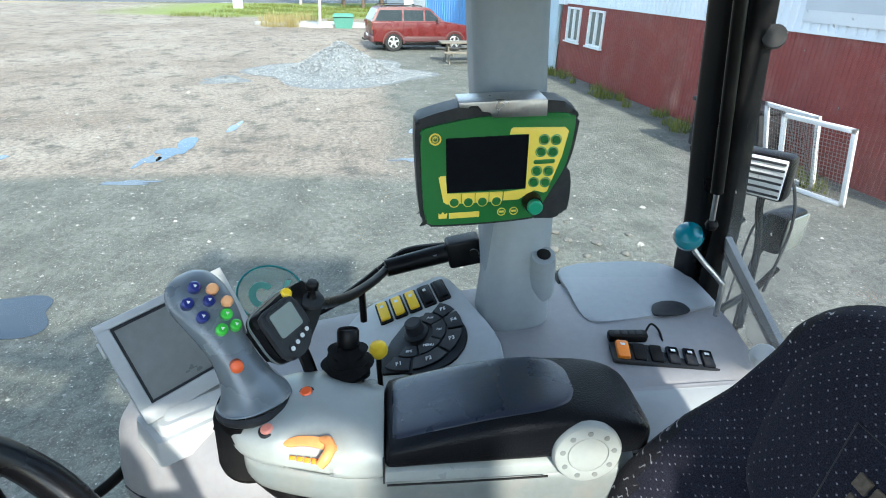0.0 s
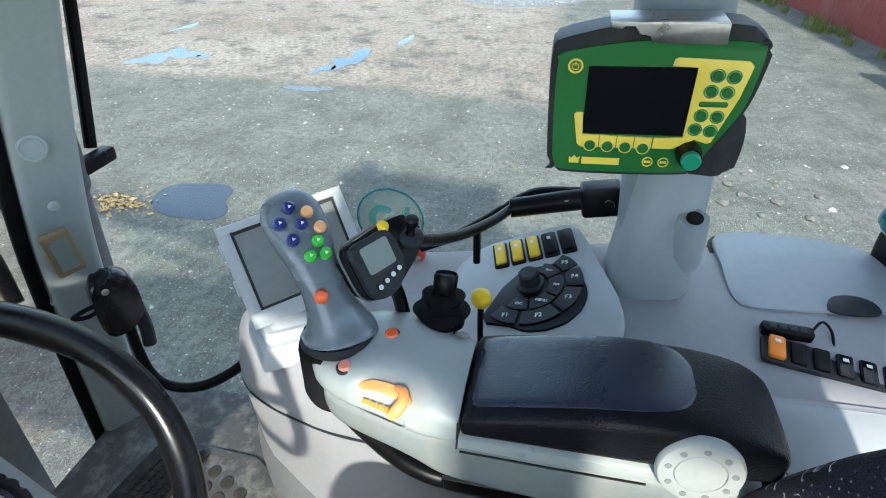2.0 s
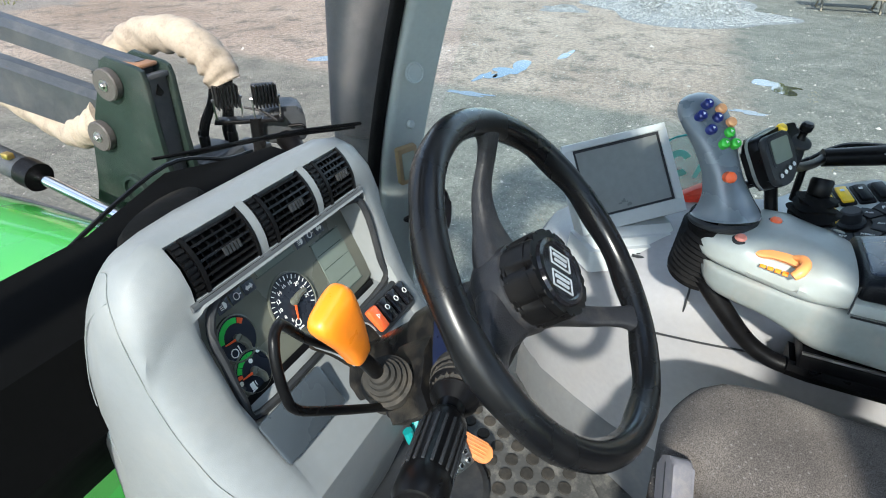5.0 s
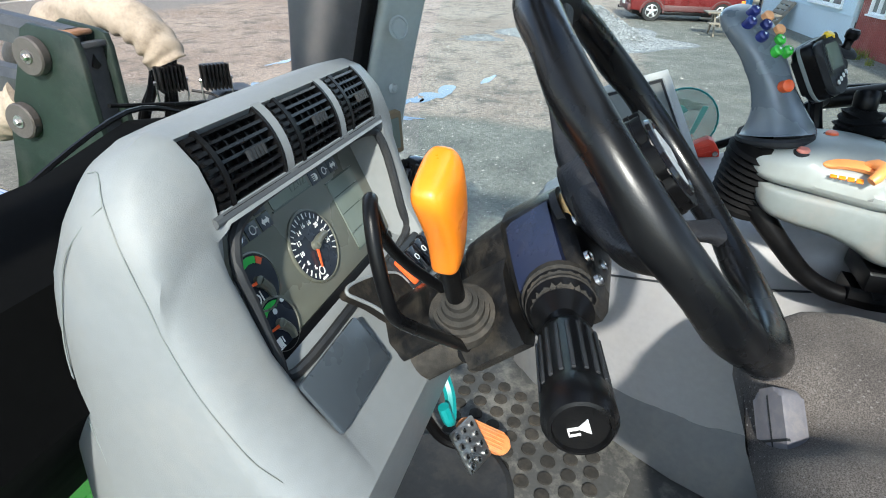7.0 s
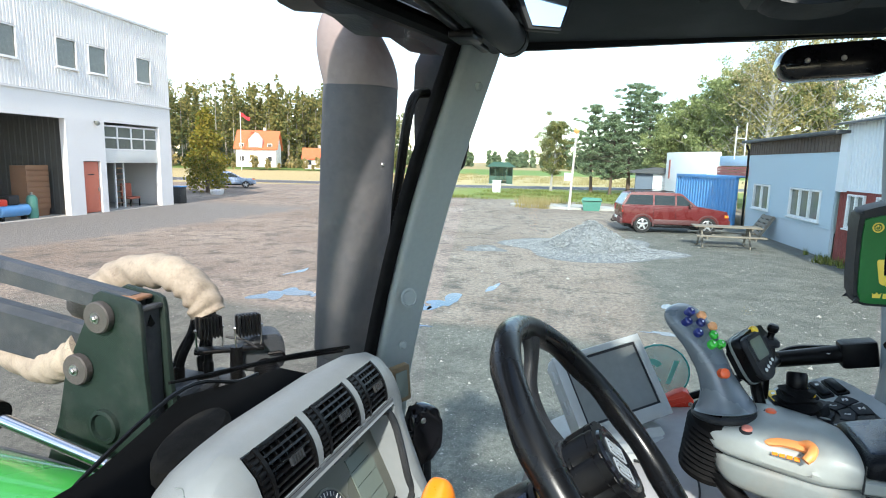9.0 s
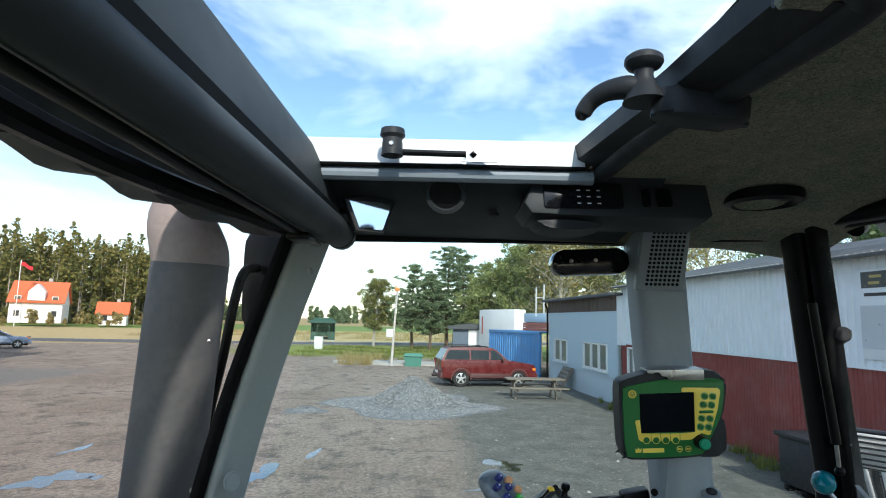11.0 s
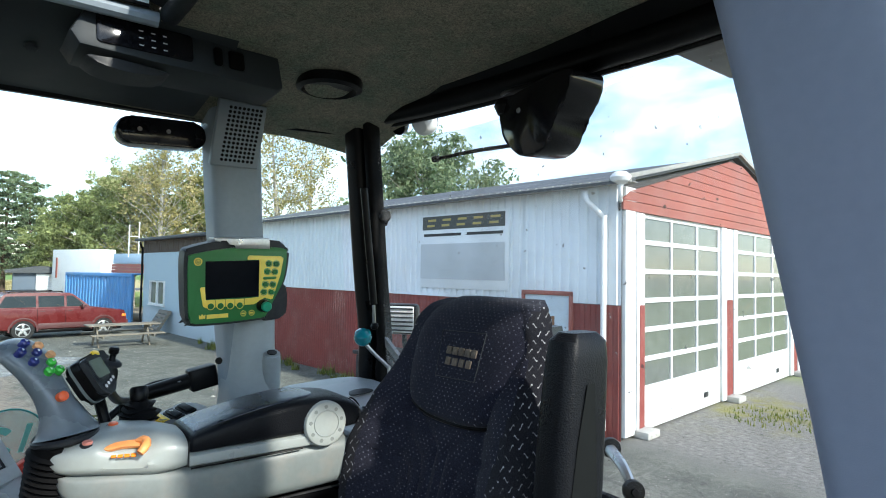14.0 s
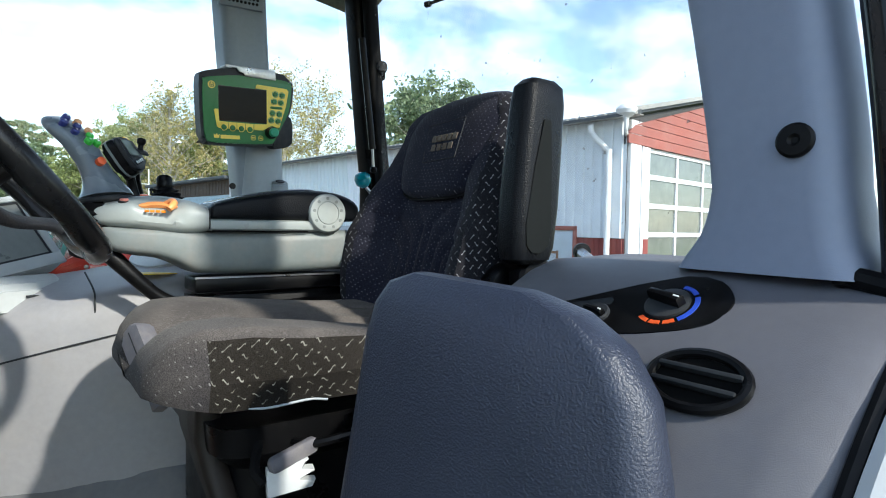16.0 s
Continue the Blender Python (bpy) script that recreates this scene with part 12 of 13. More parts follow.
def car(name, m, label, paint, clad, wb, ln, w, belt, hgt, r, nose, tail, wheelr, cabin, pillars, rails):
    """Body from a side outline with wheel arches, tapered cabin, separate panes, lamps, bumpers and wheels."""
    c = thing(name, m, label, "car")
    F, R = wb / 2, -wb / 2
    sideways = axes((0, 0, 0), (1, 0, 0), (0, 0, 1), (0, -1, 0))
    fx, rx = F + nose, R - tail
    low = 0.30
    out = [(rx + 0.04, low + 0.1)] + [(x, z) for x, z in reversed(arch(R, r))] + [(x, z) for x, z in reversed(arch(F, r))]
    out += [(fx - 0.02, low + 0.08), (fx, 0.55), (fx - 0.01, 0.78), (fx - 0.10, belt - 0.17), (cabin[0] + 0.15, belt - 0.02), (cabin[0], belt + 0.01), (cabin[3], belt + 0.02), (rx + 0.03, belt - 0.02), (rx, 0.8)]
    part("body", prism(out, -w / 2, w / 2, 0.06, sideways, 3), paint, c, local=True)
    part("underside", span((rx + 0.15, -w / 2 + 0.12, 0.24), (fx - 0.15, w / 2 - 0.12, 0.52), 0.03), P_BLACK, c, local=True)
    # cabin: base and roof rectangles, sides leaning in
    b0, r0, r1, b1 = cabin
    wi, wr = w / 2 - 0.05, w / 2 - 0.20
    prof = [(b0, belt, wi), (r0, hgt - 0.06, wr + 0.02), (r0 - 0.12, hgt - 0.015, wr - 0.05), ((r0 + r1) / 2, hgt, wr - 0.06), (r1 + 0.15, hgt - 0.02, wr - 0.05), (r1, hgt - 0.07, wr + 0.02), (b1, belt, wi)]
    bm = bmesh.new()
    A = [bm.verts.new((x, -y, z)) for x, z, y in prof]
    B = [bm.verts.new((x, y, z)) for x, z, y in prof]
    for i in range(len(prof) - 1):
        bm.faces.new((A[i], B[i], B[i + 1], A[i + 1]))
    bm.faces.new(A); bm.faces.new(list(reversed(B)))
    bmesh.ops.recalc_face_normals(bm, faces=bm.faces[:])
    part("cabin", bm, paint, c, local=True)
    zb, zt = belt + 0.04, hgt - 0.12
    def edge_x(z, front):
        u = (z - belt) / (hgt - 0.06 - belt)
        return b0 + (r0 - b0) * u if front else b1 + (r1 - b1) * u
    def side_y(z):
        return wi + (wr + 0.02 - wi) * (z - belt) / (hgt - 0.06 - belt)
    cuts = [None] + list(pillars) + [None]
    for sd_ in (-1, 1):
        for i in range(len(cuts) - 1):
            hi_ = [edge_x(z, True) - 0.10 if cuts[i] is None else cuts[i] - 0.04 for z in (zb, zt)]
            lo_ = [edge_x(z, False) + 0.10 if cuts[i + 1] is None else cuts[i + 1] + 0.04 for z in (zb, zt)]
            bm = bmesh.new()
            for o in (0.0, 0.012):
                bm.faces.new([bm.verts.new((x, sd_ * (side_y(z) + o), z)) for x, z in ((hi_[0], zb), (hi_[1], zt), (lo_[1], zt), (lo_[0], zb))])
            bmesh.ops.bridge_loops(bm, edges=bm.edges[:])
            part("side_window", bm, CAR_GLASS, c, local=True, smooth=False)
        part("door_line", join(*[span((x - 0.006, sd_ * (w / 2 - 0.002), 0.42), (x + 0.006, sd_ * (w / 2 + 0.003), belt - 0.02), 0) for x in pillars]), P_BLACK, c, local=True)
        part("cladding", span((R + r + 0.02, sd_ * w / 2, 0.40), (F - r - 0.02, sd_ * (w / 2 + 0.02), 0.60), 0.008), clad, c, local=True)
        part("sill", span((R + r, sd_ * (w / 2 - 0.08), 0.27), (F - r, sd_ * (w / 2 - 0.01), 0.36), 0.01), P_BLACK, c, local=True)
        for cx in (F, R):
            part("wheel_arch", join(*[span((-0.055, sd_ * (w / 2 - 0.02), -0.03), (0.055, sd_ * (w / 2 + 0.025), 0.03), 0.006, Matrix.Translation((cx + (r + 0.01) * math.cos(a), 0, 0.36 + (r + 0.01) * math.sin(a))) @ pose(0, 0, 0, 0, 90 - math.degrees(a), 0)) for a in [math.pi * k / 14 for k in range(15)]]), clad, c, local=True)
            wheel(c, cx, sd_ * (w / 2 - 0.12), wheelr, sd_)
        part("mirror", box(b0 - 0.32, sd_ * (w / 2 + 0.08), belt + 0.05, 0.10, 0.20, 0.14, 0.03), clad, c, local=True)
        part("headlight", box(fx - 0.09, sd_ * (w / 2 - 0.24), 0.80, 0.14, 0.36, 0.17, 0.03), PANE, c, local=True)
        part("indicator", box(fx - 0.12, sd_ * (w / 2 - 0.035), 0.80, 0.16, 0.08, 0.12, 0.02), ORANGE, c, local=True)
        part("tail_light", box(rx + 0.03, sd_ * (w / 2 - 0.09), belt - 0.16, 0.07, 0.18, 0.28, 0.02), RED_PL, c, local=True)
        for x in pillars:
            part("door_handle", box(x + 0.16, sd_ * (w / 2 + 0.008), belt - 0.12, 0.16, 0.02, 0.035, 0.008), clad, c, local=True)
        if rails:
            part("roof_rail", tube([(r0 - 0.35, sd_ * (wr - 0.06), hgt - 0.01), (r0 - 0.5, sd_ * (wr - 0.06), hgt + 0.05), (r1 + 0.35, sd_ * (wr - 0.06), hgt + 0.05), (r1 + 0.15, sd_ * (wr - 0.06), hgt - 0.01)], 0.018, 8), P_BLACK, c, local=True)
    part("windscreen", prism([(-wi + 0.1, 0.06), (wi - 0.1, 0.06), (wr - 0.06, 0.9), (-wr + 0.06, 0.9)], 0.002, 0.014, 0, axes((b0, 0, belt), (0, 1, 0), (r0 - b0, 0, hgt - 0.06 - belt), (hgt - 0.06 - belt, 0, b0 - r0)) @ Matrix.Diagonal((1, math.hypot(r0 - b0, hgt - 0.06 - belt), 1, 1))), CAR_GLASS, c, local=True)
    part("rear_window", prism([(-wi + 0.14, 0.08), (wi - 0.14, 0.08), (wr - 0.1, 0.9), (-wr + 0.1, 0.9)], 0.002, 0.014, 0, axes((b1, 0, belt), (0, -1, 0), (r1 - b1, 0, hgt - 0.06 - belt), (-(hgt - 0.06 - belt), 0, r1 - b1)) @ Matrix.Diagonal((1, math.hypot(r1 - b1, hgt - 0.06 - belt), 1, 1))), CAR_GLASS, c, local=True)
    part("front_bumper", box(fx + 0.0, 0, 0.50, 0.16, w - 0.04, 0.26, 0.06), clad, c, local=True)
    part("rear_bumper", box(rx + 0.0, 0, 0.50, 0.16, w - 0.04, 0.26, 0.06), clad, c, local=True)
    part("grille", box(fx - 0.03, 0, 0.82, 0.06, w * 0.5, 0.18, 0.02), P_BLACK, c, local=True)
    part("number_plate", box(fx + 0.085, 0, 0.5, 0.012, 0.52, 0.11, 0.003), WHITE_INK, c, local=True)
    part("number_plate", box(rx - 0.085, 0, 0.62, 0.012, 0.52, 0.11, 0.003), WHITE_INK, c, local=True)
    return c


SUV = axes((26.51, -1.02, 0), (0.208, -0.978, 0), (0.978, 0.208, 0), (0, 0, 1))
suv = car("red_estate_car", SUV, "dark red off-road estate car with roof rails and alloy wheels", CAR_RED, CAR_CLAD, 2.69, 4.6, 1.80, 1.17, 1.74, 0.43, 0.86, 0.88, 0.37, (0.88, 0.28, -1.95, -2.24), (0.0, -0.92), True)
part("tow_ball", tube([(-2.3, 0, 0.42), (-2.48, 0, 0.42), (-2.50, 0, 0.5)], 0.03, 8, 2), P_BLACK, suv, local=True)
HATCH = axes((42.6, 34.7, 0), (0.62, -0.785, 0), (0.785, 0.62, 0), (0, 0, 1))
car("blue_hatchback", HATCH, "silver-blue parked hatchback beside the thuja", CAR_BLUE, CAR_BLUE, 2.6, 4.1, 1.72, 0.92, 1.47, 0.36, 0.80, 0.68, 0.32, (0.98, 0.05, -1.35, -1.85), (-0.25, -1.0), False)

# ---- picnic table, pole, bin, slab, shelter, boxes ----
pt = thing("picnic_table", pose(22.3, -2.7, 0, 0, 0, 96), "weathered grey-brown wooden picnic table with fixed benches", "picnic table")
for k in range(5):
    part("top_plank", box(0, -0.30 + k * 0.15, 0.74, 2.3, 0.138, 0.045, 0.006), WOOD_GREY, pt, local=True)
for sy in (-0.72, 0.72):
    for k in range(2):
        part("bench_plank", box(0, sy + (k - 0.5) * 0.135, 0.45, 2.3, 0.125, 0.045, 0.006), WOOD_GREY, pt, local=True)
for sx in (-0.8, 0.8):
    part("cross_beam", box(sx, 0, 0.39, 0.05, 1.66, 0.10, 0.005), WOOD_GREY, pt, local=True)
    part("top_beam", box(sx, 0, 0.68, 0.05, 0.7, 0.08, 0.005), WOOD_GREY, pt, local=True)
    for sy in (-1, 1):
        part("leg", box(0, 0, 0.38, 0.05, 0.10, 0.80, 0.005, Matrix.Translation((sx + 0.052, sy * 0.44, 0)) @ pose(0, 0, 0, sy * 26, 0, 0)), WOOD_GREY, pt, local=True)
lp = thing("lamp_pole", (36.0, 4.26, 0), "white steel pole streaked with rust, an orange lamp on top", "lamp pole")
part("pole", tube([(0, 0, 0), (0.02, -0.1, 2.5), (0.04, -0.2, 4.7)], [0.085, 0.07, 0.055], 12, 4), RUST_POLE, lp, local=True)
part("lamp", lathe([(0.05, 0), (0.14, 0.05), (0.17, 0.2), (0.10, 0.28), (0, 0.3)], 16, Matrix.Translation((0.04, -0.2, 4.68))), ORANGE_PALE, lp, local=True)
part("sign_board", box(-0.06, 0.18, 2.05, 0.03, 0.42, 0.5, 0.006), STEEL_WHITE, lp, local=True)
part("foot", lathe([(0.2, 0), (0.2, 0.06), (0.12, 0.1), (0.1, 0.22)], 14), CONCRETE, lp, local=True)
gb_ = thing("grit_bin", pose(36.2, 2.9, 0, 0, 0, 92), "faded green plastic grit bin with a sloping lid", "grit bin")
part("tub", loft([[(sx * w_ / 2, sy * d_ / 2, z) for sx, sy in ((-1, -1), (1, -1), (1, 1), (-1, 1))] for w_, d_, z in ((0.95, 0.6, 0.0), (1.15, 0.78, 0.58))]), BIN_GREEN, gb_, local=True)
part("lid", loft([[(sx * w_ / 2, sy * d_ / 2, z + 0.05 * sy) for sx, sy in ((-1, -1), (1, -1), (1, 1), (-1, 1))] for w_, d_, z in ((1.24, 0.88, 0.58), (1.22, 0.86, 0.66), (1.0, 0.6, 0.78))]), BIN_GREEN, gb_, local=True)
bm = bmesh.new()
bm.faces.new([bm.verts.new(p) for p in blob(37.8, 4.6, 1.7, 3.3, 77, 0.0, 0.12)])
ext = bmesh.ops.extrude_face_region(bm, geom=bm.faces[:])
bmesh.ops.translate(bm, vec=(0, 0, 0.14), verts=[v for v in ext["geom"] if isinstance(v, bmesh.types.BMVert)])
bmesh.ops.recalc_face_normals(bm, faces=bm.faces[:])
solo("concrete_slab", bm, CONCRETE, "broken pale concrete slab round the pole", "slab", smooth=False)
bs = thing("bus_shelter", axes((72.2, 16.5, 0), (0.23, -0.97, 0), (0.97, 0.23, 0), (0, 0, 1)), "dark green timber bus shelter with a low hipped roof", "bus shelter")
for k in range(14):
    part("wall_board", box(-1.37 + k * 0.21, 0.7, 1.2, 0.2, 0.04, 2.1, 0.005), SHELTER, bs, local=True)
for sx in (-1.45, 1.45):
    part("side_wall", box(sx, 0, 1.2, 0.06, 1.4, 2.1, 0.005), SHELTER, bs, local=True)
    part("front_post", box(sx * 0.5, -0.72, 1.2, 0.1, 0.1, 2.2, 0.005), SHELTER, bs, local=True)
for sx in (-1.1, 1.1):
    part("half_wall", box(sx, -0.7, 0.6, 0.7, 0.05, 1.0, 0.005), SHELTER, bs, local=True)
part("bench", box(0, 0.4, 0.5, 2.6, 0.4, 0.05, 0.01), WOOD_GREY, bs, local=True)
part("roof", loft([[(sx * a, sy * b, z) for sx, sy in ((-1, -1), (1, -1), (1, 1), (-1, 1))] for a, b, z in ((1.75, 1.05, 2.2), (1.75, 1.05, 2.32), (1.0, 0.3, 2.85))]), SHELTER, bs, local=True)
part("floor_slab", box(0, 0, 0.06, 3.2, 1.8, 0.12, 0.01), CONCRETE, bs, local=True)
ub = thing("utility_box", (53, 12.7, 0), "grey steel utility cabinet in the grass", "utility box")
part("body", box(0, 0, 0.55, 0.4, 0.75, 1.1, 0.02), STEEL_WHITE, ub, local=True)
part("cap", box(0, 0, 1.12, 0.46, 0.82, 0.05, 0.015), STEEL_WHITE, ub, local=True)
wbn = thing("wheeled_bin", (26.9, 26.0, -0.075), "dark wheeled bin with a blue lid at the building corner", "bin")
part("tub", box(0, 0, 0.55, 0.55, 0.6, 0.95, 0.05), P_DARK, wbn, local=True)
part("lid", box(0, 0, 1.06, 0.6, 0.66, 0.07, 0.03), CONTAINER, wbn, local=True)
solo("white_boulder", lathe([(0.0, 0.30), (0.40, 0.30), (0.50, 0.34), (0.55, 0.32), (0.50, 0.05), (0.46, 0.0)], 14, Matrix.Translation((34.6, 29.6, 0)) @ Matrix.Diagonal((1, 0.8, 1, 1))), WHITE_PAINT, "low white stone planter under the thuja", "planter")

# ---- white workshop building across the yard ----
LB = axes((25.9, 25.5, 0), (-0.99, -0.141, 0), (0.141, -0.99, 0), (0, 0, 1))
lbh = thing("white_building", LB, "tall white two-storey workshop with open bays", "building")
for nm, a, b in (("corner_pier", (0, -0.3, 0), (1.0, 0, 4.3)), ("middle_pier", (5.0, -0.3, 0), (5.38, 0, 4.3)), ("pier", (6.42, -0.3, 0), (7.3, 0, 4.3)), ("over_door", (5.38, -0.3, 2.45), (6.42, 0, 4.3)), ("lintel", (0, -0.3, 4.3), (26, 0, 5.32)), ("far_pier", (14.5, -0.3, 0), (26, 0, 4.3))):
    part(nm, span(a, b, 0.0, LB), WHITE_PAINT, lbh)
WIN = [(1.45, 2.62), (4.62, 5.76), (6.40, 7.55), (9.4, 10.6), (12.2, 13.4), (15, 16.2)]
part("upper_cladding", corrugated(0, 26, 5.42, 9.35, LB, 0.16, 0.025, [(a, b, 6.42, 7.75) for a, b in WIN]), WHITE_PAINT, lbh, "white upright cladding")
part("upper_core", span((0, -0.4, 5.3), (26, -0.1, 9.3), 0, LB), WHITE_PAINT, lbh)
part("flashing", span((-0.02, 0, 5.32), (26, 0.07, 5.40), 0.01, LB), TRIM_WHITE, lbh)
part("coping", span((-0.1, -0.5, 9.3), (26, 0.1, 9.42), 0.01, LB), TRIM_WHITE, lbh)
part("side_wall", span((-0.0, -16, 0), (0.25, -0.4, 9.3), 0, LB), WHITE_PAINT, lbh)
part("flat_roof", span((0, -16, 9.2), (26, -0.5, 9.28), 0, LB), ROOF_DARK, lbh)
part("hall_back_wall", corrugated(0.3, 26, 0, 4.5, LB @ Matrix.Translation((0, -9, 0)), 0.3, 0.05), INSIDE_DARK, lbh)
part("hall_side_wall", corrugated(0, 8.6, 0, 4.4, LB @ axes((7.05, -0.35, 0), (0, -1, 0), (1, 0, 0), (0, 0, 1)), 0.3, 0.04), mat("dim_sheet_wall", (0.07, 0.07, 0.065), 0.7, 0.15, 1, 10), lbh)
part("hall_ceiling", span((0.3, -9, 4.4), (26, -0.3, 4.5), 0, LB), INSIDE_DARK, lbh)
part("hall_floor", span((0.3, -9, 0.0), (26, -0.02, 0.03), 0, LB), CONCRETE, lbh)
for a, b in WIN:
    window_on("window", LB, a, b, 6.45, 7.72, 1, "small grey-curtained window in white cladding", pane=PANE, out=0.06)
drd = thing("red_door", LB @ Matrix.Translation((5.9, 0, 0)), "salmon red steel door with a small slot", "door", kind="structure")
part("leaf_panel", span((5.42, -0.15, 0.06), (6.38, -0.10, 2.42), 0.008, LB), DOOR_RED, drd)
part("slot", span((5.72, -0.10, 1.80), (6.08, -0.09, 1.85), 0, LB), P_DARK, drd)
part("door_handle", span((5.48, -0.10, 1.05), (5.52, -0.05, 1.2), 0.005, LB), STEEL, drd)
ldr = thing("lift_door", LB @ Matrix.Translation((3, 0, 2.3)), "half-raised lift door with two rows of panes over a white panel", "lift door", kind="structure")
part("panel", span((1.0, -0.2, 2.36), (5.0, -0.14, 3.0), 0.01, LB), GARAGE_PANEL, ldr)
for r in range(3):
    part("rail", span((1.0, -0.2, 2.98 + r * 0.56), (5.0, -0.13, 3.06 + r * 0.56), 0.006, LB), TRIM_WHITE, ldr)
for k in range(5):
    part("stile", span((1.0 + k * 0.98, -0.2, 3.0), (1.08 + k * 0.98, -0.13, 4.14), 0.006, LB), TRIM_WHITE, ldr)
for r in range(2):
    for k in range(4):
        part("pane", span((1.08 + k * 0.98, -0.18, 3.06 + r * 0.56), (1.98 + k * 0.98, -0.17, 3.54 + r * 0.56), 0, LB), PANE, ldr)
wl_ = thing("wall_lamp", LB @ Matrix.Translation((5.6, 0, 4.2)), "small round lamp on the white wall", "lamp")
part("globe", lathe([(0, -0.12), (0.09, -0.08), (0.12, 0), (0.08, 0.09), (0, 0.11)], 14, LB @ Matrix.Translation((5.6, 0.15, 4.2))), PANE, wl_)
part("bracket", span((5.56, 0.0, 4.24), (5.64, 0.14, 4.3), 0.005, LB), P_DARK, wl_)
# goods in the open bays
def goods(name, a, b, material, label, cat, bev=0.02):
    t = thing(name, LB @ Matrix.Translation(((a[0] + b[0]) / 2, (a[1] + b[1]) / 2, a[2])), label, cat)
    return t
cr = goods("wooden_crate", (7.5, -1.9, 0.03), (9.0, -0.9, 2.0), CRATE, "brown plank crate standing in the open bay", "crate")
for k in range(8):
    part("plank", span((7.45, -0.92, 0.35 + k * 0.24), (8.6, -0.88, 0.57 + k * 0.24), 0.004, LB), CRATE, cr)
part("box", span((7.47, -1.7, 0.03), (8.58, -0.94, 2.22), 0.01, LB), CRATE, cr)
gc = goods("gas_cylinder", (8.7, -0.7, 0), (9, -0.5, 1), BIN_GREEN, "dark green gas cylinder", "gas cylinder")
part("bottle", lathe([(0.2, 0.03), (0.21, 0.1), (0.21, 0.85), (0.15, 0.98), (0.06, 1.02)], 18, LB @ Matrix.Translation((8.75, -0.55, 0))), BIN_GREEN, gc)
part("valve", lathe([(0.05, 1.0), (0.05, 1.12), (0.0, 1.14)], 10, LB @ Matrix.Translation((8.75, -0.55, 0))), STEEL, gc)
LBG = LB @ Matrix.Translation((-0.45, 0.15, 0))
cp = goods("air_compressor", (9.4, -1.2, 0), (11, -0.6, 1), CONTAINER, "blue air compressor with a round tank and red pump", "compressor")
part("tank", tube([tuple(LBG @ Vector((9.5, -0.7, 0.42))), tuple(LBG @ Vector((10.8, -0.7, 0.42)))], 0.25, 18, 1), CONTAINER, cp)
part("pump", span((9.9, -0.9, 0.66), (10.4, -0.55, 1.05), 0.05, LBG), P_DARK, cp)
part("guard", span((10.45, -0.85, 0.62), (10.8, -0.55, 0.9), 0.05, LBG), RED_PL, cp)
part("foot", span((9.6, -0.8, 0.0), (9.7, -0.6, 0.2), 0.01, LBG), P_BLACK, cp)
part("foot", span((10.6, -0.8, 0.0), (10.7, -0.6, 0.2), 0.01, LBG), P_BLACK, cp)
yb = goods("yellow_rack", (9.3, -3, 0), (13, -2, 2), YELLOW, "rack of yellow beams with blue bundles on top", "rack")
for k in range(3):
    part("beam", span((9.6, -2.6, 0.75 + k * 0.36), (13.5, -2.4, 0.97 + k * 0.36), 0.01, LBG), YELLOW, yb)
part("bundle", join(*[tube([tuple(LBG @ Vector((9.8, -2.5 + 0.2 * q, 1.85 + 0.18 * (q % 2)))), tuple(LBG @ Vector((13.2, -2.5 + 0.2 * q, 1.85 + 0.18 * (q % 2))))], 0.13, 8, 1) for q in range(4)]), CONTAINER, yb)
for x in (9.8, 11.5, 13.2):
    part("upright", span((x, -2.75, 0.0), (x + 0.1, -2.2, 1.75), 0.01, LBG), P_DARK, yb)
cb_ = goods("crane_beam", (8, -3, 4), (14, -2.6, 4.3), YELLOW, "yellow crane beam under the hall ceiling", "beam")
part("beam", span((9.0, -2.9, 4.02), (14.5, -2.7, 4.18), 0.01, LBG), YELLOW, cb_)
part("hanger", span((9.6, -2.84, 4.18), (9.7, -2.76, 4.42), 0.005, LBG), P_DARK, cb_)
oc = goods("orange_chair", (1.6, -1.5, 0), (2.2, -1, 1), ORANGE_PALE, "worn orange easy chair in the bay", "chair")
part("seat", span((1.55, -1.5, 0.42), (2.4, -0.9, 0.54), 0.04, LB), DOOR_RED, oc)
part("backrest", span((1.55, -1.55, 0.54), (2.3, -1.42, 1.25), 0.04, LB), DOOR_RED, oc)
for x in (1.6, 2.3):
    for y in (-1.45, -0.95):
        part("leg", span((x - 0.03, y - 0.03, 0.03), (x + 0.03, y + 0.03, 0.42), 0.005, LB), P_BLACK, oc)
lad = goods("white_ladder", (2.8, -1, 0), (3.4, -0.8, 2.3), TRIM_WHITE, "white ladder and boards standing upright", "ladder")
for x in (2.75, 3.35):
    part("stile", span((x, -0.95, 0.03), (x + 0.09, -0.85, 2.34), 0.005, LB), TRIM_WHITE, lad)
for k in range(7):
    part("rung", span((2.84, -0.92, 0.25 + k * 0.3), (3.35, -0.88, 0.30 + k * 0.3), 0.003, LB), CRATE, lad)
gp = goods("leaning_glass", (3.6, -1.5, 0), (4.6, -1.3, 2), PANE, "dark green glass sheets leaning in the bay", "glass sheets")
part("sheet", span((3.55, -1.5, 0.03), (4.6, -1.44, 2.2), 0.004, LB), PANE_DARK, gp)
br = goods("red_barrel_row", (11, -0.6, 0), (13, -0.3, 1), RED_PL, "red plastic tub on the bay floor", "tub")
part("tub", lathe([(0.18, 0.03), (0.24, 0.45), (0.26, 0.47), (0.2, 0.46)], 16, LB @ Matrix.Translation((11.1, -0.55, 0))), RED_PL, br)

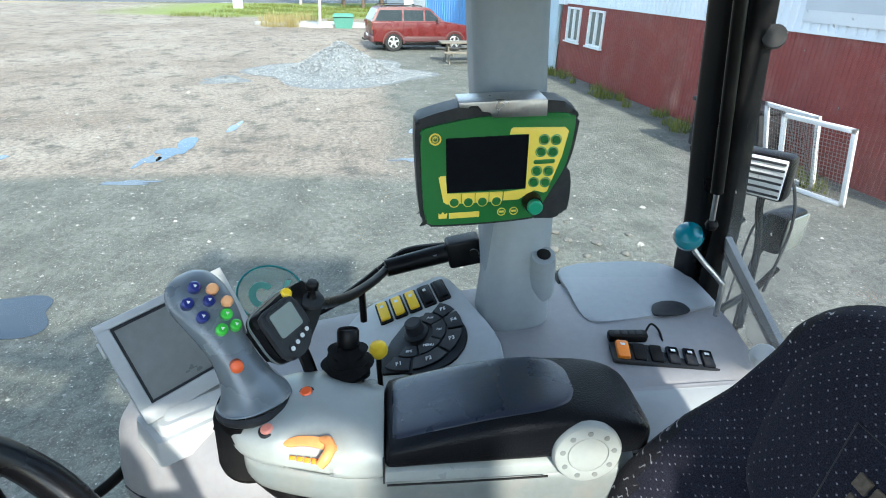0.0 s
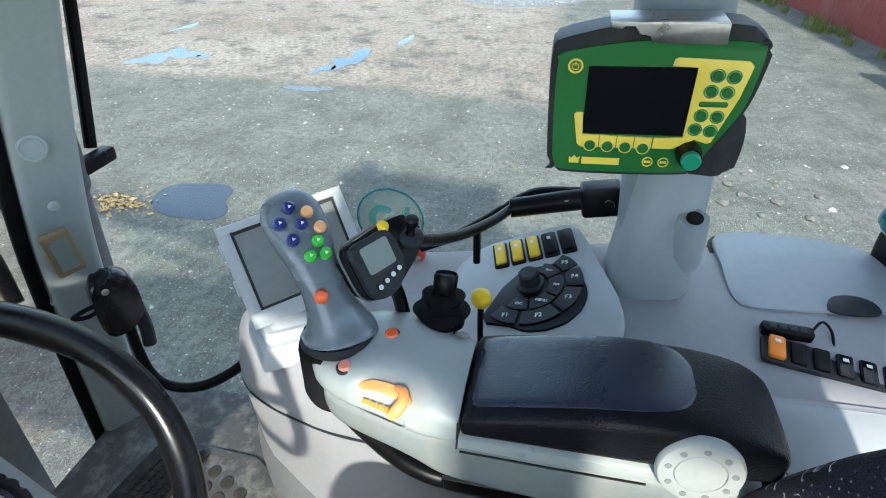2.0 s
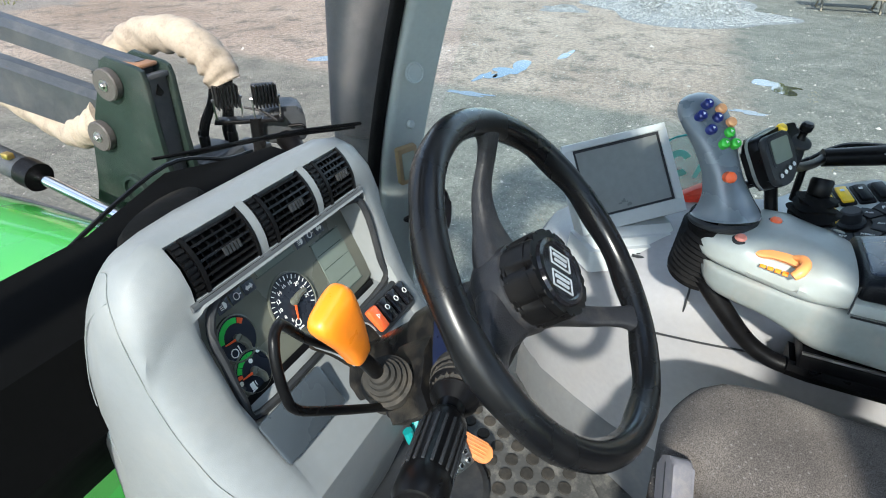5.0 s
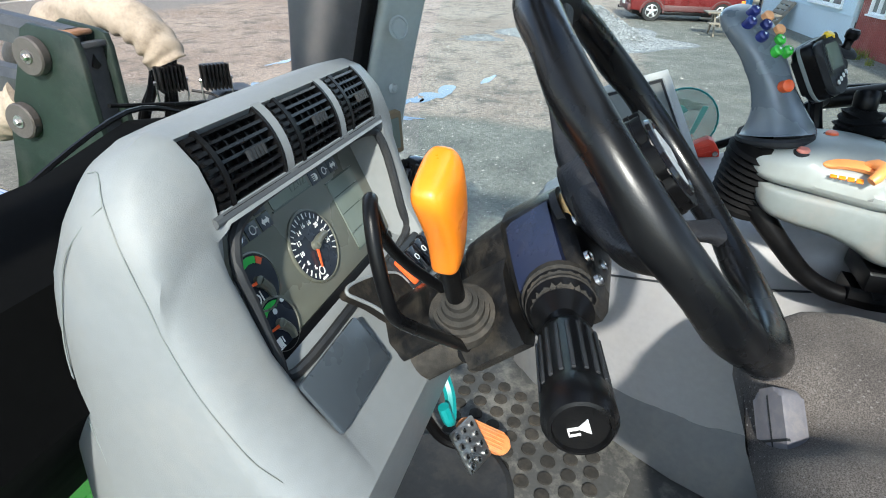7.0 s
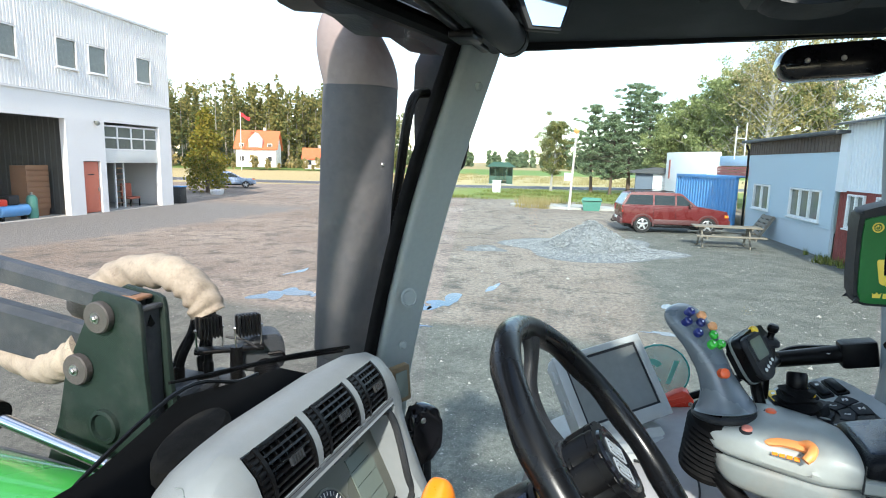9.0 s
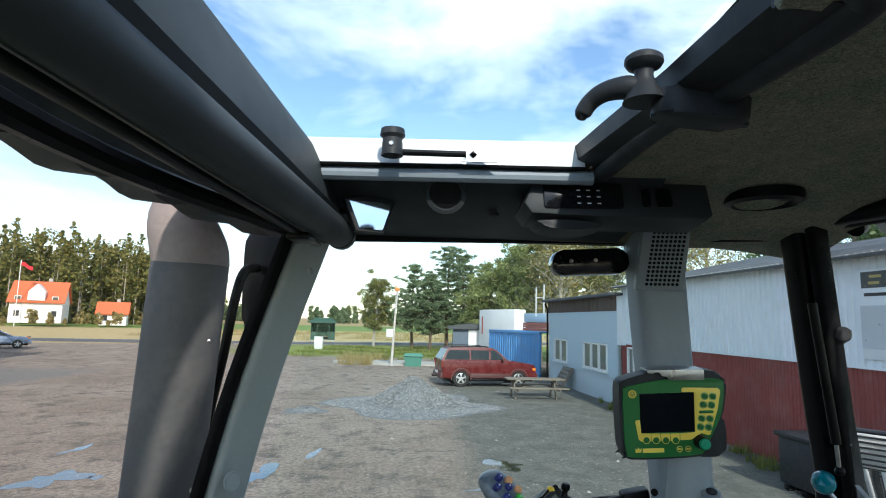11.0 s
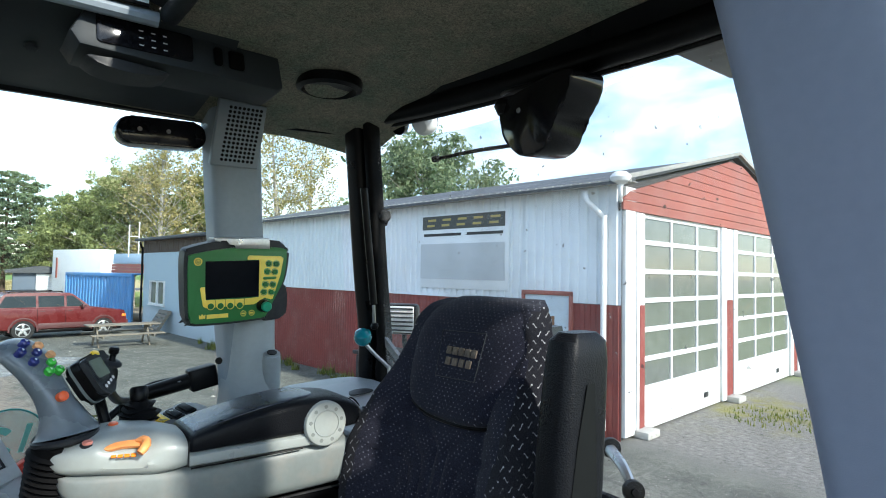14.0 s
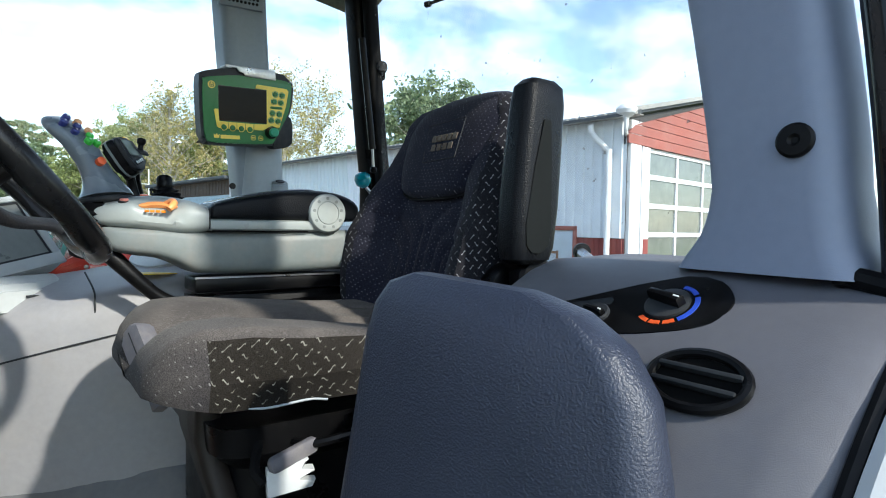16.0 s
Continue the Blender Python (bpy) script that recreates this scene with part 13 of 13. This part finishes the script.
# ---- houses over the road ----
def house(name, m, L_, D_, wall_h, ridge, paint, roof_m, label, wins):
    h = thing(name, m, label, "house")
    part("wall", prism([(-D_ / 2, 0), (D_ / 2, 0), (D_ / 2, wall_h), (0, ridge - 0.15), (-D_ / 2, wall_h)], -L_ / 2, L_ / 2, 0, axes((0, 0, 0), (0, 1, 0), (0, 0, 1), (1, 0, 0))), paint, h, local=True, smooth=False)
    sl = math.hypot(D_ / 2 + 0.4, ridge - wall_h)
    for s in (-1, 1):
        part("roof", prism([(s * (D_ / 2 + 0.45), wall_h - 0.35), (0, ridge), (0, ridge + 0.18), (s * (D_ / 2 + 0.5), wall_h - 0.17)], -L_ / 2 - 0.4, L_ / 2 + 0.4, 0, axes((0, 0, 0), (0, 1, 0), (0, 0, 1), (1, 0, 0))), roof_m, h, local=True, smooth=False)
    part("chimney", box(L_ * 0.15, 0.3, ridge + 0.2, 0.6, 0.6, 1.2, 0.02), CONCRETE, h, local=True)
    for x, z in wins:
        w = part("window", box(x, -D_ / 2 - 0.03, z, 1.0, 0.08, 1.2, 0.01), TRIM_WHITE, h, local=True)
        part("pane", box(x, -D_ / 2 - 0.075, z, 0.8, 0.02, 1.0, 0), PANE_DARK, w, local=True)
    for y in (-1.5, 1.5):
        for z in (1.7, 4.2):
            if z + 0.8 < wall_h + 1.2:
                w = part("window", box(-L_ / 2 - 0.03, y, z, 0.08, 0.9, 1.2, 0.01), TRIM_WHITE, h, local=True)
                part("pane", box(-L_ / 2 - 0.075, y, z, 0.02, 0.7, 1.0, 0), PANE_DARK, w, local=True)
    return h
hv = axes((105, 76, 0.6), (0.42, -0.91, 0), (0.91, 0.42, 0), (0, 0, 1))
wh = house("white_house", hv, 8.0, 7.0, 3.9, 7.4, WHITE_PAINT, ROOF_TILE, "white house with an orange tiled roof over the road", [(-2.8, 1.7), (0, 1.7), (2.8, 1.7), (-2.8, 4.2), (2.8, 4.2)])
part("dormer", prism([(-1.3, 4.0), (1.3, 4.0), (1.3, 5.6), (0, 7.0), (-1.3, 5.6)], -4.0, -0.6, 0, axes((0, 0, 0), (1, 0, 0), (0, 0, 1), (0, -1, 0)) @ Matrix.Diagonal((1, 1, -1, 1))), WHITE_PAINT, wh, local=True, smooth=False)
house("small_white_house", axes((113, 67, 0.3), (0.42, -0.91, 0), (0.91, 0.42, 0), (0, 0, 1)), 5, 4, 2.4, 4.4, WHITE_PAINT, ROOF_TILE, "small white outbuilding with an orange roof", [(-1.2, 1.4), (1.2, 1.4)])
fp = thing("flag_pole", (99, 76, 0), "white flag pole with a red flag", "flag pole")
part("pole", tube([(0, 0, 0), (0, 0, 11.6)], 0.07, 8, 1), TRIM_WHITE, fp, local=True)
part("flag", loft([[(0.0, 0.0, z), (0.35, -0.5, z - 0.2), (0.6, -1.0, z - 0.75), (0.9, -1.6, z - 0.9)] for z in (11.4, 10.7)], caps=False, closed=False), FLAG_RED, fp, local=True)
an_t = thing("roof_antenna", (33.2, -4.4, 3.4), "thin white roof antenna posts", "antenna")
for dx, hh_ in ((0.0, 1.7), (0.5, 1.9)):
    part("post", tube([(33.2 + dx * 0.4, -4.4 - dx, 3.3), (33.2 + dx * 0.4, -4.4 - dx, 3.3 + hh_)], 0.03, 6, 1), TRIM_WHITE, an_t)
part("cross_bar", tube([(33.2, -4.4, 4.4), (33.4, -4.9, 4.4)], 0.02, 6, 1), TRIM_WHITE, an_t)
